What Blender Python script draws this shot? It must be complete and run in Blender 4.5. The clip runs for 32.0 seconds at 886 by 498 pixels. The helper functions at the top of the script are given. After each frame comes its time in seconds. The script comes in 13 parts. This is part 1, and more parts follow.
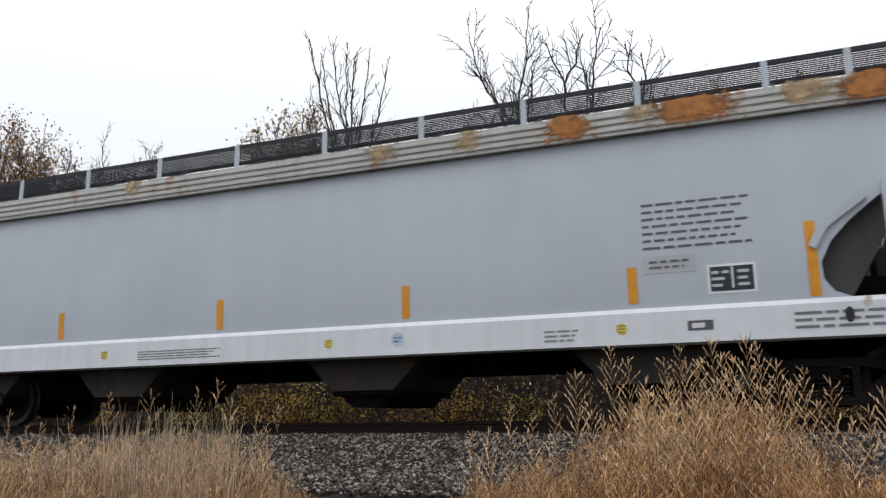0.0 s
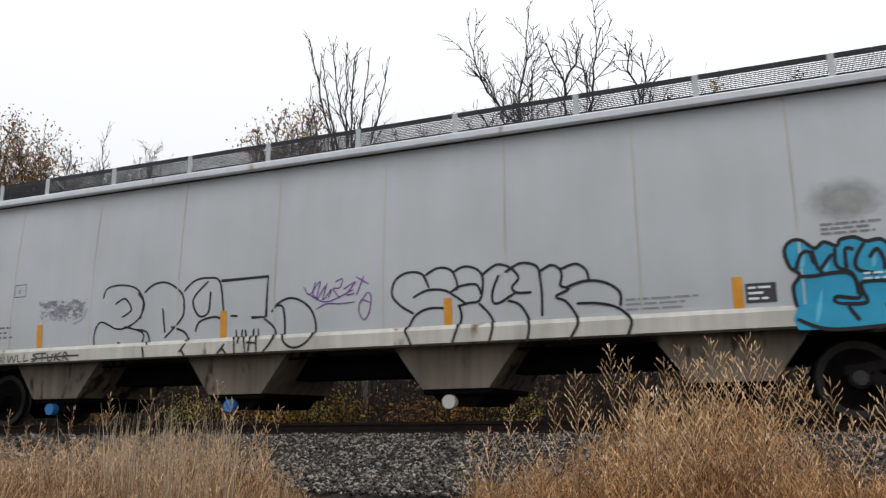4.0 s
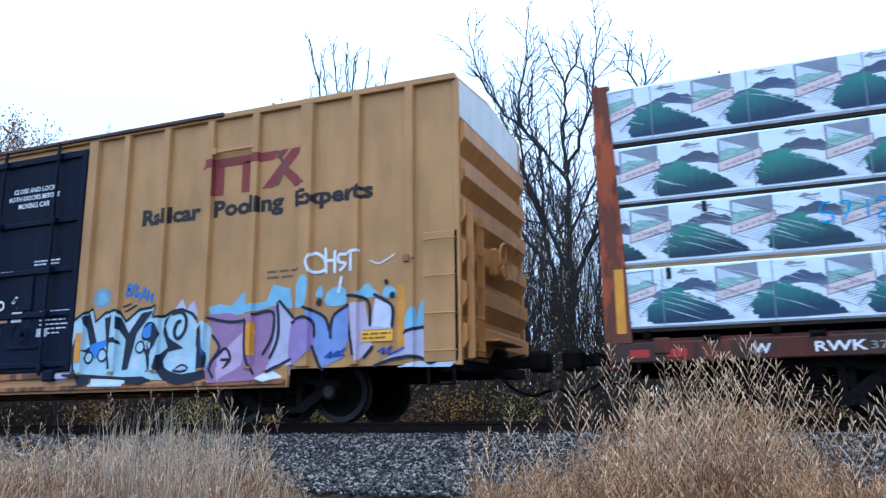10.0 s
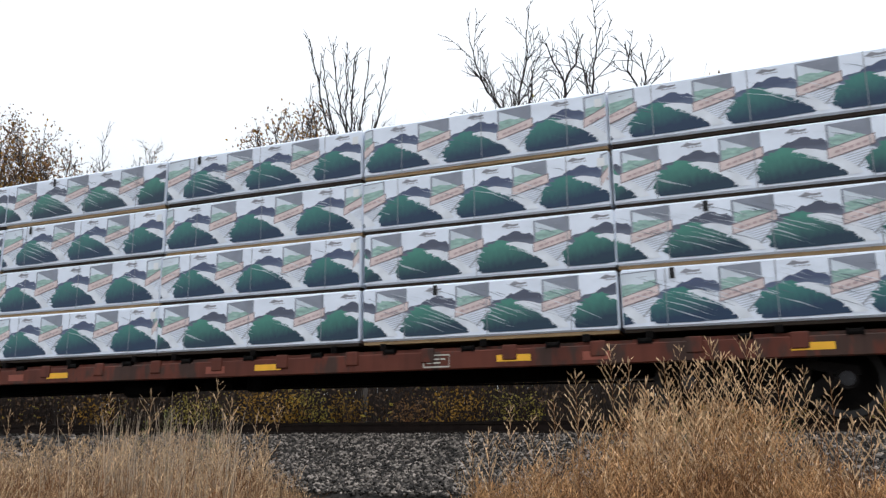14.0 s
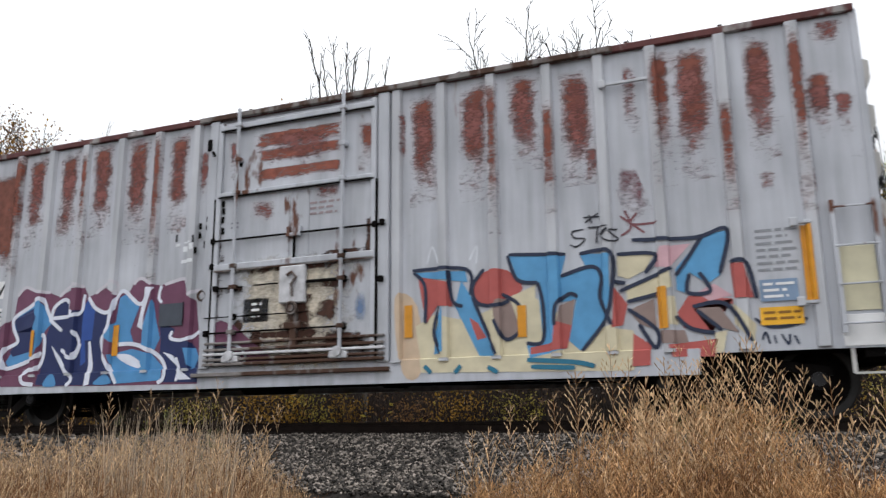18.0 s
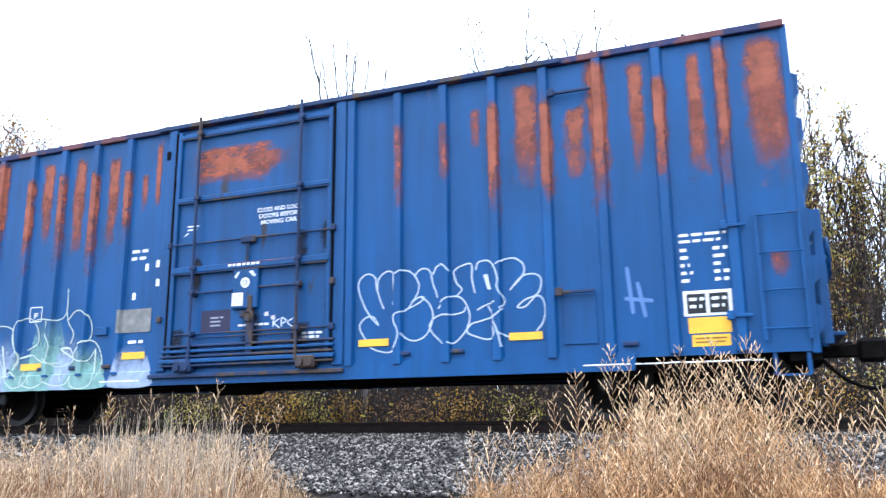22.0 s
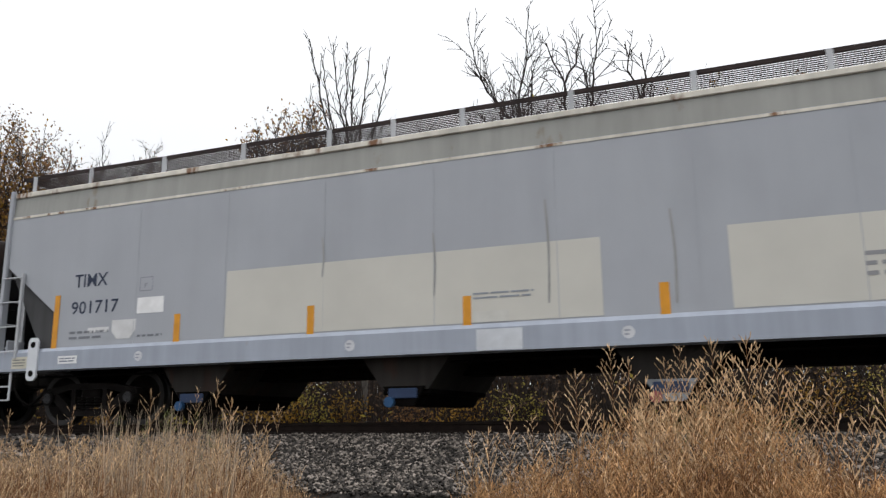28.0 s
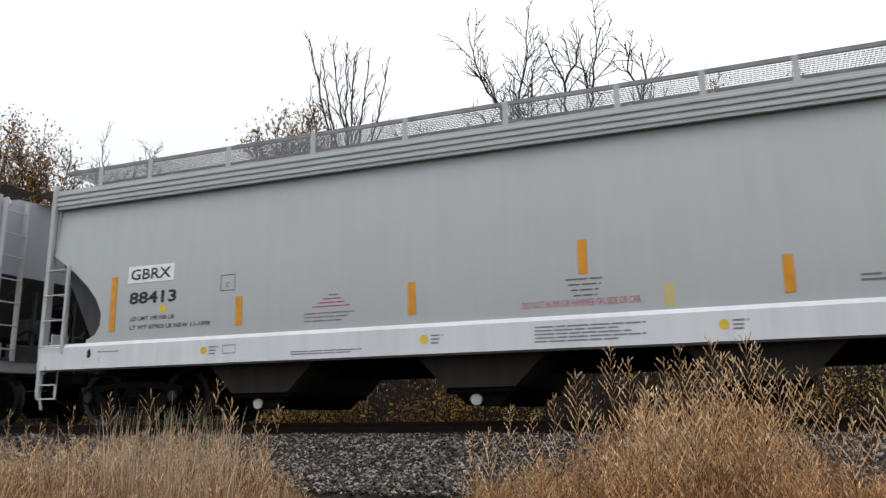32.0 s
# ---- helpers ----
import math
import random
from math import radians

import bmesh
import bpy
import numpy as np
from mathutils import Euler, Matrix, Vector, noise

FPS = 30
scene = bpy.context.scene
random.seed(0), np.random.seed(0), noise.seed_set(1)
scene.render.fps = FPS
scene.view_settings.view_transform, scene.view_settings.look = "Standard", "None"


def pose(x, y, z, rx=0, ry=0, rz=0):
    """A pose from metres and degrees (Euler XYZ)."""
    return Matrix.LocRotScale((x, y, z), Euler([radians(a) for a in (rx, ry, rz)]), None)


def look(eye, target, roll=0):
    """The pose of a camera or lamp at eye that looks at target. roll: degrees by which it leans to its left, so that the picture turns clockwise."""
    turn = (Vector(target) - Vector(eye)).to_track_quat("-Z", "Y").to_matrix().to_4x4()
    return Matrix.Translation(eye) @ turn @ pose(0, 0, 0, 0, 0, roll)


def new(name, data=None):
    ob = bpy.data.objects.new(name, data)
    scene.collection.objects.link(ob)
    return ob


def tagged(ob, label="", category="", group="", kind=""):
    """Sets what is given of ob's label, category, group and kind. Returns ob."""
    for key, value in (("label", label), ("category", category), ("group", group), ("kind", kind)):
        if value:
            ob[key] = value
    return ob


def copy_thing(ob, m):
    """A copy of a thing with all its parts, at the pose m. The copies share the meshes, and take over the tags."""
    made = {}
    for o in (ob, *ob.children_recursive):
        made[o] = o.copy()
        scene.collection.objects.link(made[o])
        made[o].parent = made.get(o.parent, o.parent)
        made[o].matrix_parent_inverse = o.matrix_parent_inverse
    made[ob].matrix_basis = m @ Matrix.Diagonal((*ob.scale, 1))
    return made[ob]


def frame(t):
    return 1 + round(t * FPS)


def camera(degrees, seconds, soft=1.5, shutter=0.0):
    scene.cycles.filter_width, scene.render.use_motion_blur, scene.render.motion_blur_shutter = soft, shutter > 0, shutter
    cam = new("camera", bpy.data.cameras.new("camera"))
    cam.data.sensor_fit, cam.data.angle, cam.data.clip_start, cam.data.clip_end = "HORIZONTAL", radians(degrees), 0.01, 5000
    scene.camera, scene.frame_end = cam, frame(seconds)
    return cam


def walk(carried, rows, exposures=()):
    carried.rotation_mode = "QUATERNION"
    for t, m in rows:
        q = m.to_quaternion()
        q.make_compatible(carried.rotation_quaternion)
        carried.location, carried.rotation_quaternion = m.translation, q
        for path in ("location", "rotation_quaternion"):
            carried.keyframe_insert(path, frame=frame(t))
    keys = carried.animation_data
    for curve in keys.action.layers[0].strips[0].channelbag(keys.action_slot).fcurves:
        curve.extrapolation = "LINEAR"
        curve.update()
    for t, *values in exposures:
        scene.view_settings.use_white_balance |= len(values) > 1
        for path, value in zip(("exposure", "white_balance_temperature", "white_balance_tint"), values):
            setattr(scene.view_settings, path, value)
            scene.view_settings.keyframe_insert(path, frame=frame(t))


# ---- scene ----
cam = camera(58.5, 32.0, soft=1.3, shutter=0.2)
VIEW = pose(0, 0, 0.035, 102.156, 0, 21.715) @ pose(0, 0, 0, 0, 0, -0.593)
walk(cam, [(0.0, VIEW), (32.0, VIEW)],
     exposures=[(0, -0.25, 6250, 10), (5.5, -0.25, 6350, 10), (6.5, -0.05, 6350, 10), (7.2, 0.3, 6000, 10), (8.0, 1.0, 5050, 7), (8.5, 0.9, 4700, 6), (9.5, 0.45, 4450, 6),
                (10.5, 0.03, 4600, 7), (11.5, -0.15, 5700, 9), (12.5, -0.15, 6050, 9), (18.5, -0.05, 6350, 10), (19.0, -0.12, 6500, 10), (20.0, 0.4, 6300, 11), (21.0, 1.0, 5550, 9),
                (22.0, 1.3, 5200, 8), (23.0, 1.1, 5000, 7), (24.5, 0.7, 5000, 8), (25.5, 0.62, 4900, 8), (27.5, -0.2, 6350, 10), (32.0, -0.2, 6350, 10)])

# ---- world and sun: a white overcast sky ----
world = bpy.data.worlds.new("overcast")
scene.world = world
world.use_nodes = True
wn, wl = world.node_tree.nodes, world.node_tree.links
wn.clear()
sky = wn.new("ShaderNodeTexSky")
sky.sky_type, sky.sun_disc = "NISHITA", False
sky.sun_elevation, sky.sun_rotation = radians(62), radians(210)
dim = wn.new("ShaderNodeVectorMath")
dim.operation = "SCALE"
dim.inputs["Scale"].default_value = 0.06
veil = wn.new("ShaderNodeMixRGB")
veil.inputs[0].default_value = 0.88
veil.inputs[2].default_value = (1.0, 1.0, 1.0, 1)
way_up = wn.new("ShaderNodeTexCoord")
split = wn.new("ShaderNodeSeparateXYZ")
rise = wn.new("ShaderNodeMath")
rise.operation, rise.use_clamp = "MAXIMUM", True
rise.inputs[1].default_value = 0.0
curve = wn.new("ShaderNodeMath")
curve.operation = "POWER"
curve.inputs[1].default_value = 2.6
cloud = wn.new("ShaderNodeMapRange")
cloud.inputs["To Min"].default_value, cloud.inputs["To Max"].default_value = 1.2, 2.85
wl.new(way_up.outputs["Generated"], split.inputs[0])
wl.new(split.outputs[2], rise.inputs[0])
wl.new(rise.outputs[0], curve.inputs[0])
wl.new(curve.outputs[0], cloud.inputs[0])
bg = wn.new("ShaderNodeBackground")
wl.new(cloud.outputs[0], bg.inputs["Strength"])
wout = wn.new("ShaderNodeOutputWorld")
wl.new(sky.outputs[0], dim.inputs[0])
wl.new(dim.outputs[0], veil.inputs[1])
wl.new(veil.outputs[0], bg.inputs[0])
wl.new(bg.outputs[0], wout.inputs[0])
sun_data = bpy.data.lights.new("sun", "SUN")
sun_data.energy, sun_data.angle, sun_data.color = 0.5, radians(40), (1.0, 0.97, 0.92)
sun = new("sun", sun_data)
sun.matrix_world = look((-8, -4, 30), (0, 10, 0))

# train's way along the track at whole seconds
WAY = [0.0, 4.703, 9.419, 14.167, 18.891, 23.537, 28.148, 32.767, 37.374, 41.944, 46.522, 51.149, 55.791, 60.409,
       65.017, 69.645, 74.327, 79.079, 83.828, 88.505, 93.142, 97.786, 102.437, 107.088, 111.735, 116.378, 121.028,
       125.689, 130.35, 134.999, 139.65, 144.314, 148.976]
TRACK = 11.6
RNG = random.Random(7)


def way(t):
    i = min(int(t), 31)
    return WAY[i] + (WAY[i + 1] - WAY[i]) * (t - i)


# ---- materials ----
def mat(name, color, rough=0.6, metal=0.0, vary=0.15, scale=3.0, bump=0.0, bump_scale=60.0, stretch=(1, 1, 1), rnd=0.0, spec=0.3, skew=1.0):
    m = bpy.data.materials.new(name)
    m.use_nodes = True
    n, l = m.node_tree.nodes, m.node_tree.links
    b = n["Principled BSDF"]
    b.inputs["Roughness"].default_value, b.inputs["Metallic"].default_value = rough, metal
    b.inputs["Specular IOR Level"].default_value = spec
    tc = n.new("ShaderNodeTexCoord")
    mp = n.new("ShaderNodeMapping")
    mp.inputs["Scale"].default_value = stretch
    l.new(tc.outputs["Object"], mp.inputs[0])
    no = n.new("ShaderNodeTexNoise")
    no.inputs["Scale"].default_value, no.inputs["Detail"].default_value = scale, 6
    l.new(mp.outputs[0], no.inputs["Vector"])
    hsv = n.new("ShaderNodeHueSaturation")
    hsv.inputs["Color"].default_value = (*color, 1)
    mr = n.new("ShaderNodeMapRange")
    mr.inputs["From Min"].default_value, mr.inputs["From Max"].default_value = 0.25, 0.75
    mr.inputs["To Min"].default_value, mr.inputs["To Max"].default_value = 1 - vary, 1 + vary
    l.new(no.outputs[0], mr.inputs[0])
    if rnd:
        oi = n.new("ShaderNodeNewGeometry")
        r2 = n.new("ShaderNodeMapRange")
        r2.inputs["To Min"].default_value, r2.inputs["To Max"].default_value = 1 - rnd, 1 + rnd * skew
        pw = n.new("ShaderNodeMath")
        pw.operation, pw.inputs[1].default_value = "POWER", skew
        l.new(oi.outputs["Random Per Island"], pw.inputs[0])
        l.new(pw.outputs[0], r2.inputs[0])
        mul = n.new("ShaderNodeMath")
        mul.operation = "MULTIPLY"
        l.new(mr.outputs[0], mul.inputs[0])
        l.new(r2.outputs[0], mul.inputs[1])
        l.new(mul.outputs[0], hsv.inputs["Value"])
    else:
        l.new(mr.outputs[0], hsv.inputs["Value"])
    l.new(hsv.outputs[0], b.inputs["Base Color"])
    if bump:
        n2 = n.new("ShaderNodeTexNoise")
        n2.inputs["Scale"].default_value = bump_scale
        l.new(tc.outputs["Object"], n2.inputs["Vector"])
        bu = n.new("ShaderNodeBump")
        bu.inputs["Strength"].default_value, bu.inputs["Distance"].default_value = bump, 0.02
        l.new(n2.outputs[0], bu.inputs["Height"])
        l.new(bu.outputs[0], b.inputs["Normal"])
    return m


def paint(name, color, wear=(0.25, 0.07, 0.03), amount=0.0, band=(9, 10), grime=0.12, rough=0.5, streak=(3.0, 3.0, 0.25),
          edge=0.08, fleck=9.0, spec=0.3, tall=0.35):
    """Car paint: mottled, with thin run-down streaks, and flaking to wear colour; amount is the share of wear between heights band."""
    m = bpy.data.materials.new(name)
    m.use_nodes = True
    n, l = m.node_tree.nodes, m.node_tree.links
    b = n["Principled BSDF"]
    tc = n.new("ShaderNodeTexCoord")
    big = n.new("ShaderNodeTexNoise")
    big.inputs["Scale"].default_value, big.inputs["Detail"].default_value = 0.9, 5
    l.new(tc.outputs["Object"], big.inputs["Vector"])
    mp = n.new("ShaderNodeMapping")
    mp.inputs["Scale"].default_value = streak
    l.new(tc.outputs["Object"], mp.inputs[0])
    run = n.new("ShaderNodeTexNoise")
    run.inputs["Scale"].default_value, run.inputs["Detail"].default_value = 2.2, 7
    l.new(mp.outputs[0], run.inputs["Vector"])
    add = n.new("ShaderNodeMath")
    add.operation = "ADD"
    l.new(big.outputs[0], add.inputs[0])
    l.new(run.outputs[0], add.inputs[1])
    mr = n.new("ShaderNodeMapRange")
    mr.inputs["From Min"].default_value, mr.inputs["From Max"].default_value = 0.7, 1.3
    mr.inputs["To Min"].default_value, mr.inputs["To Max"].default_value = 1 - grime * 1.3, 1 + grime * 0.7
    l.new(add.outputs[0], mr.inputs[0])
    hsv = n.new("ShaderNodeHueSaturation")
    hsv.inputs["Color"].default_value = (*color, 1)
    l.new(mr.outputs[0], hsv.inputs["Value"])
    col = hsv.outputs[0]
    if amount:
        sep = n.new("ShaderNodeSeparateXYZ")
        l.new(tc.outputs["Object"], sep.inputs[0])
        zr = n.new("ShaderNodeMapRange")
        zr.interpolation_type = "SMOOTHSTEP"
        zr.inputs["From Min"].default_value, zr.inputs["From Max"].default_value = band[0], band[1]
        zr.inputs["To Min"].default_value, zr.inputs["To Max"].default_value = -0.35, 0.0
        l.new(sep.outputs[2], zr.inputs[0])
        mp2 = n.new("ShaderNodeMapping")
        mp2.inputs["Scale"].default_value = (1.0, 1.0, tall)
        l.new(tc.outputs["Object"], mp2.inputs[0])
        pa = n.new("ShaderNodeTexNoise")
        pa.inputs["Scale"].default_value, pa.inputs["Detail"].default_value, pa.inputs["Roughness"].default_value = 1.9, 3, 0.5
        l.new(mp2.outputs[0], pa.inputs["Vector"])
        fl = n.new("ShaderNodeTexNoise")
        fl.inputs["Scale"].default_value, fl.inputs["Detail"].default_value = fleck, 6
        l.new(mp2.outputs[0], fl.inputs["Vector"])
        s1 = n.new("ShaderNodeMath")
        s1.operation = "MULTIPLY_ADD"
        s1.inputs[1].default_value = 0.45
        l.new(fl.outputs[0], s1.inputs[0])
        l.new(pa.outputs[0], s1.inputs[2])
        s2 = n.new("ShaderNodeMath")
        l.new(s1.outputs[0], s2.inputs[0])
        l.new(zr.outputs[0], s2.inputs[1])
        ms = n.new("ShaderNodeMapRange")
        ms.inputs["From Min"].default_value, ms.inputs["From Max"].default_value = 0.95 - amount, 0.95 - amount + edge
        l.new(s2.outputs[0], ms.inputs[0])
        mix = n.new("ShaderNodeMixRGB")
        l.new(ms.outputs[0], mix.inputs[0])
        l.new(col, mix.inputs[1])
        w = n.new("ShaderNodeHueSaturation")
        w.inputs["Color"].default_value = (*wear, 1)
        l.new(mr.outputs[0], w.inputs["Value"])
        l.new(w.outputs[0], mix.inputs[2])
        col = mix.outputs[0]
    l.new(col, b.inputs["Base Color"])
    b.inputs["Roughness"].default_value, b.inputs["Specular IOR Level"].default_value = rough, spec
    bu = n.new("ShaderNodeBump")
    bu.inputs["Strength"].default_value, bu.inputs["Distance"].default_value = 0.12, 0.03
    l.new(big.outputs[0], bu.inputs["Height"])
    l.new(bu.outputs[0], b.inputs["Normal"])
    return m


MATS = {}


def flat(color, rough=0.55):
    """Thin decal paint or film of one colour, a little worn."""
    key = tuple(round(c, 3) for c in color)
    if key not in MATS:
        MATS[key] = mat("decal_paint", color, rough, vary=0.12, scale=5)
    return MATS[key]


def spray(name, color, more=0.0, scale=7.0, tall=0.6, rough=0.65, fade="down"):
    """Thin patch of rust or sprayed paint that breaks up towards its border."""
    m = mat(name, color, rough, vary=0.3, scale=6)
    n, l = m.node_tree.nodes, m.node_tree.links
    tc, sep = n.new("ShaderNodeTexCoord"), n.new("ShaderNodeSeparateXYZ")
    l.new(tc.outputs["Generated"], sep.inputs[0])
    fall = []
    for k in (0, 2):
        a = n.new("ShaderNodeMath")
        a.operation, a.inputs[1].default_value = "PINGPONG", 0.5
        far = sep.outputs[k]
        if k == 2:
            flip, pw = n.new("ShaderNodeMapRange"), n.new("ShaderNodeMath")
            flip.inputs["To Min"].default_value, flip.inputs["To Max"].default_value = (0, 1) if fade == "down" else (1, 0)
            pw.operation, pw.inputs[1].default_value = "POWER", 2.2
            l.new(far, flip.inputs[0])
            l.new(flip.outputs[0], pw.inputs[0])
            far = pw.outputs[0]
        l.new(far, a.inputs[0])
        b = n.new("ShaderNodeMapRange")
        b.interpolation_type = "SMOOTHSTEP"
        b.inputs["From Max"].default_value = 0.22 if k == 0 else 0.42
        l.new(a.outputs[0], b.inputs[0])
        fall.append(b)
    prod = n.new("ShaderNodeMath")
    prod.operation = "MULTIPLY"
    l.new(fall[0].outputs[0], prod.inputs[0])
    l.new(fall[1].outputs[0], prod.inputs[1])
    mp = n.new("ShaderNodeMapping")
    mp.inputs["Scale"].default_value = (1, 1, tall)
    l.new(tc.outputs["Object"], mp.inputs[0])
    no = n.new("ShaderNodeTexNoise")
    no.inputs["Scale"].default_value, no.inputs["Detail"].default_value, no.inputs["Roughness"].default_value = scale, 8, 0.65
    l.new(mp.outputs[0], no.inputs["Vector"])
    s = n.new("ShaderNodeMath")
    wide = n.new("ShaderNodeTexNoise")
    wide.inputs["Scale"].default_value = scale * 0.3
    l.new(mp.outputs[0], wide.inputs["Vector"])
    base = n.new("ShaderNodeMath")
    base.operation, base.inputs[1].default_value = "MULTIPLY_ADD", 1.6
    l.new(wide.outputs[0], base.inputs[0])
    l.new(prod.outputs[0], base.inputs[2])
    s.operation, s.inputs[1].default_value = "MULTIPLY_ADD", 1.5
    l.new(no.outputs[0], s.inputs[0])
    l.new(base.outputs[0], s.inputs[2])
    al = n.new("ShaderNodeMapRange")
    al.inputs["From Min"].default_value, al.inputs["From Max"].default_value = 1.95 - more, 2.35 - more
    l.new(s.outputs[0], al.inputs[0])
    l.new(al.outputs[0], n["Principled BSDF"].inputs["Alpha"])
    return m


def flake(name, color, fine=15.0, mid=3.2, soft=0.12, chew=1.0, drip=0.8, tall=1.0, level=0.5, edge=0.42):
    """Bare rusty patch with chewed, flecked borders that thins out downwards."""
    m = mat(name, color, 0.75, vary=0.35, scale=7)
    n, l = m.node_tree.nodes, m.node_tree.links
    tc, sep = n.new("ShaderNodeTexCoord"), n.new("ShaderNodeSeparateXYZ")
    l.new(tc.outputs["Generated"], sep.inputs[0])

    def ramp(socket, lo, hi, kind="SMOOTHSTEP"):
        r = n.new("ShaderNodeMapRange")
        r.interpolation_type = kind
        r.inputs["From Min"].default_value, r.inputs["From Max"].default_value = lo, hi
        l.new(socket, r.inputs[0])
        return r.outputs[0]

    def both(op, p, q):
        k = n.new("ShaderNodeMath")
        k.operation = op
        for i, v in enumerate((p, q)):
            if isinstance(v, float):
                k.inputs[i].default_value = v
            else:
                l.new(v, k.inputs[i])
        return k.outputs[0]
    side = ramp(both("PINGPONG", sep.outputs[0], 0.5), 0.0, edge)
    low, high = ramp(sep.outputs[2], 0.0, drip), ramp(sep.outputs[2], 1.0, 0.86)
    total = both("MULTIPLY", side, both("MULTIPLY", low, high))
    for scale, detail, weight, high in ((fine, 6, 1.7, tall * 1.6), (mid, 4, 1.9, tall * 0.7), (fine * 3.0, 3, 0.8, tall * 2.4)):
        mp = n.new("ShaderNodeMapping")
        mp.inputs["Scale"].default_value = (1, 1, high)
        l.new(tc.outputs["Object"], mp.inputs[0])
        g = n.new("ShaderNodeTexNoise")
        g.inputs["Scale"].default_value, g.inputs["Detail"].default_value, g.inputs["Roughness"].default_value = scale, detail, 0.65
        l.new(mp.outputs[0], g.inputs["Vector"])
        total = both("ADD", total, both("MULTIPLY", both("SUBTRACT", g.outputs[0], 0.5), chew * weight))
    l.new(ramp(total, level, level + soft, "LINEAR"), n["Principled BSDF"].inputs["Alpha"])
    return m


def mist(name, color, strength=0.8, rise=False):
    """Thin sprayed paint: thickest in the middle (or, with rise, at the foot) and fading out to nothing."""
    m = mat(name, color, 0.65, vary=0.25, scale=8)
    n, l = m.node_tree.nodes, m.node_tree.links
    tc, sep = n.new("ShaderNodeTexCoord"), n.new("ShaderNodeSeparateXYZ")
    l.new(tc.outputs["Generated"], sep.inputs[0])
    no = n.new("ShaderNodeTexNoise")
    no.inputs["Scale"].default_value, no.inputs["Detail"].default_value = 14, 6
    l.new(tc.outputs["Object"], no.inputs["Vector"])

    def calc(op, *ins):
        k = n.new("ShaderNodeMath")
        k.operation = op
        for i, v in enumerate(ins):
            if isinstance(v, (int, float)):
                k.inputs[i].default_value = v
            else:
                l.new(v, k.inputs[i])
        return k.outputs[0]
    if rise:
        near = calc("SUBTRACT", 1.0, sep.outputs[2])
    else:
        a, b = (calc("MULTIPLY_ADD", sep.outputs[i], 2.0, -1.0) for i in (0, 2))
        near = calc("SUBTRACT", 1.0, calc("SQRT", calc("ADD", calc("MULTIPLY", a, a), calc("MULTIPLY", b, b))))
    near = calc("ADD", near, calc("MULTIPLY_ADD", no.outputs[0], 0.4, -0.2))
    r = n.new("ShaderNodeMapRange")
    r.interpolation_type = "SMOOTHSTEP"
    r.inputs["From Min"].default_value, r.inputs["From Max"].default_value, r.inputs["To Max"].default_value = 0.06, 0.75, strength
    l.new(near, r.inputs[0])
    l.new(r.outputs[0], n["Principled BSDF"].inputs["Alpha"])
    return m


# Grimy running gear: the shade under the cars is put into these near-black colours.
STEEL_DARK = mat("shade_dark_grimy_steel", (0.007, 0.0058, 0.0052), 0.85, 0.0, 0.5, 6, 0.4, 40, spec=0.08)
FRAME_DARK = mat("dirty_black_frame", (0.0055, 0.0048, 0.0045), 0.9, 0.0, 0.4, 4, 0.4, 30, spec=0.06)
TREAD = mat("worn_wheel_steel", (0.022, 0.02, 0.019), 0.5, 0.3, 0.35, 5)
BEARING = mat("greasy_bearing_cap", (0.03, 0.029, 0.031), 0.55, 0.2, 0.4, 9)
# Truck side frames and springs: undercar shade is put into this colour too.
CAST = mat("dusty_shade_dark_cast_steel", (0.009, 0.0075, 0.007), 0.85, 0.0, 0.45, 5, 0.4, 35, spec=0.12)
RAIL_SIDE = mat("rusty_rail", (0.016, 0.011, 0.009), 0.85, 0.0, 0.3, 9, 0.3, 60, spec=0.12)
ORANGE_TAPE = mat("amber_reflective_tape", (0.62, 0.27, 0.02), 0.4, 0, 0.15, 6)
YELLOW = mat("yellow_plate", (0.8, 0.42, 0.03), 0.5, 0, 0.1, 6)
WHITE = (0.75, 0.75, 0.75)
BLACK = (0.015, 0.015, 0.018)


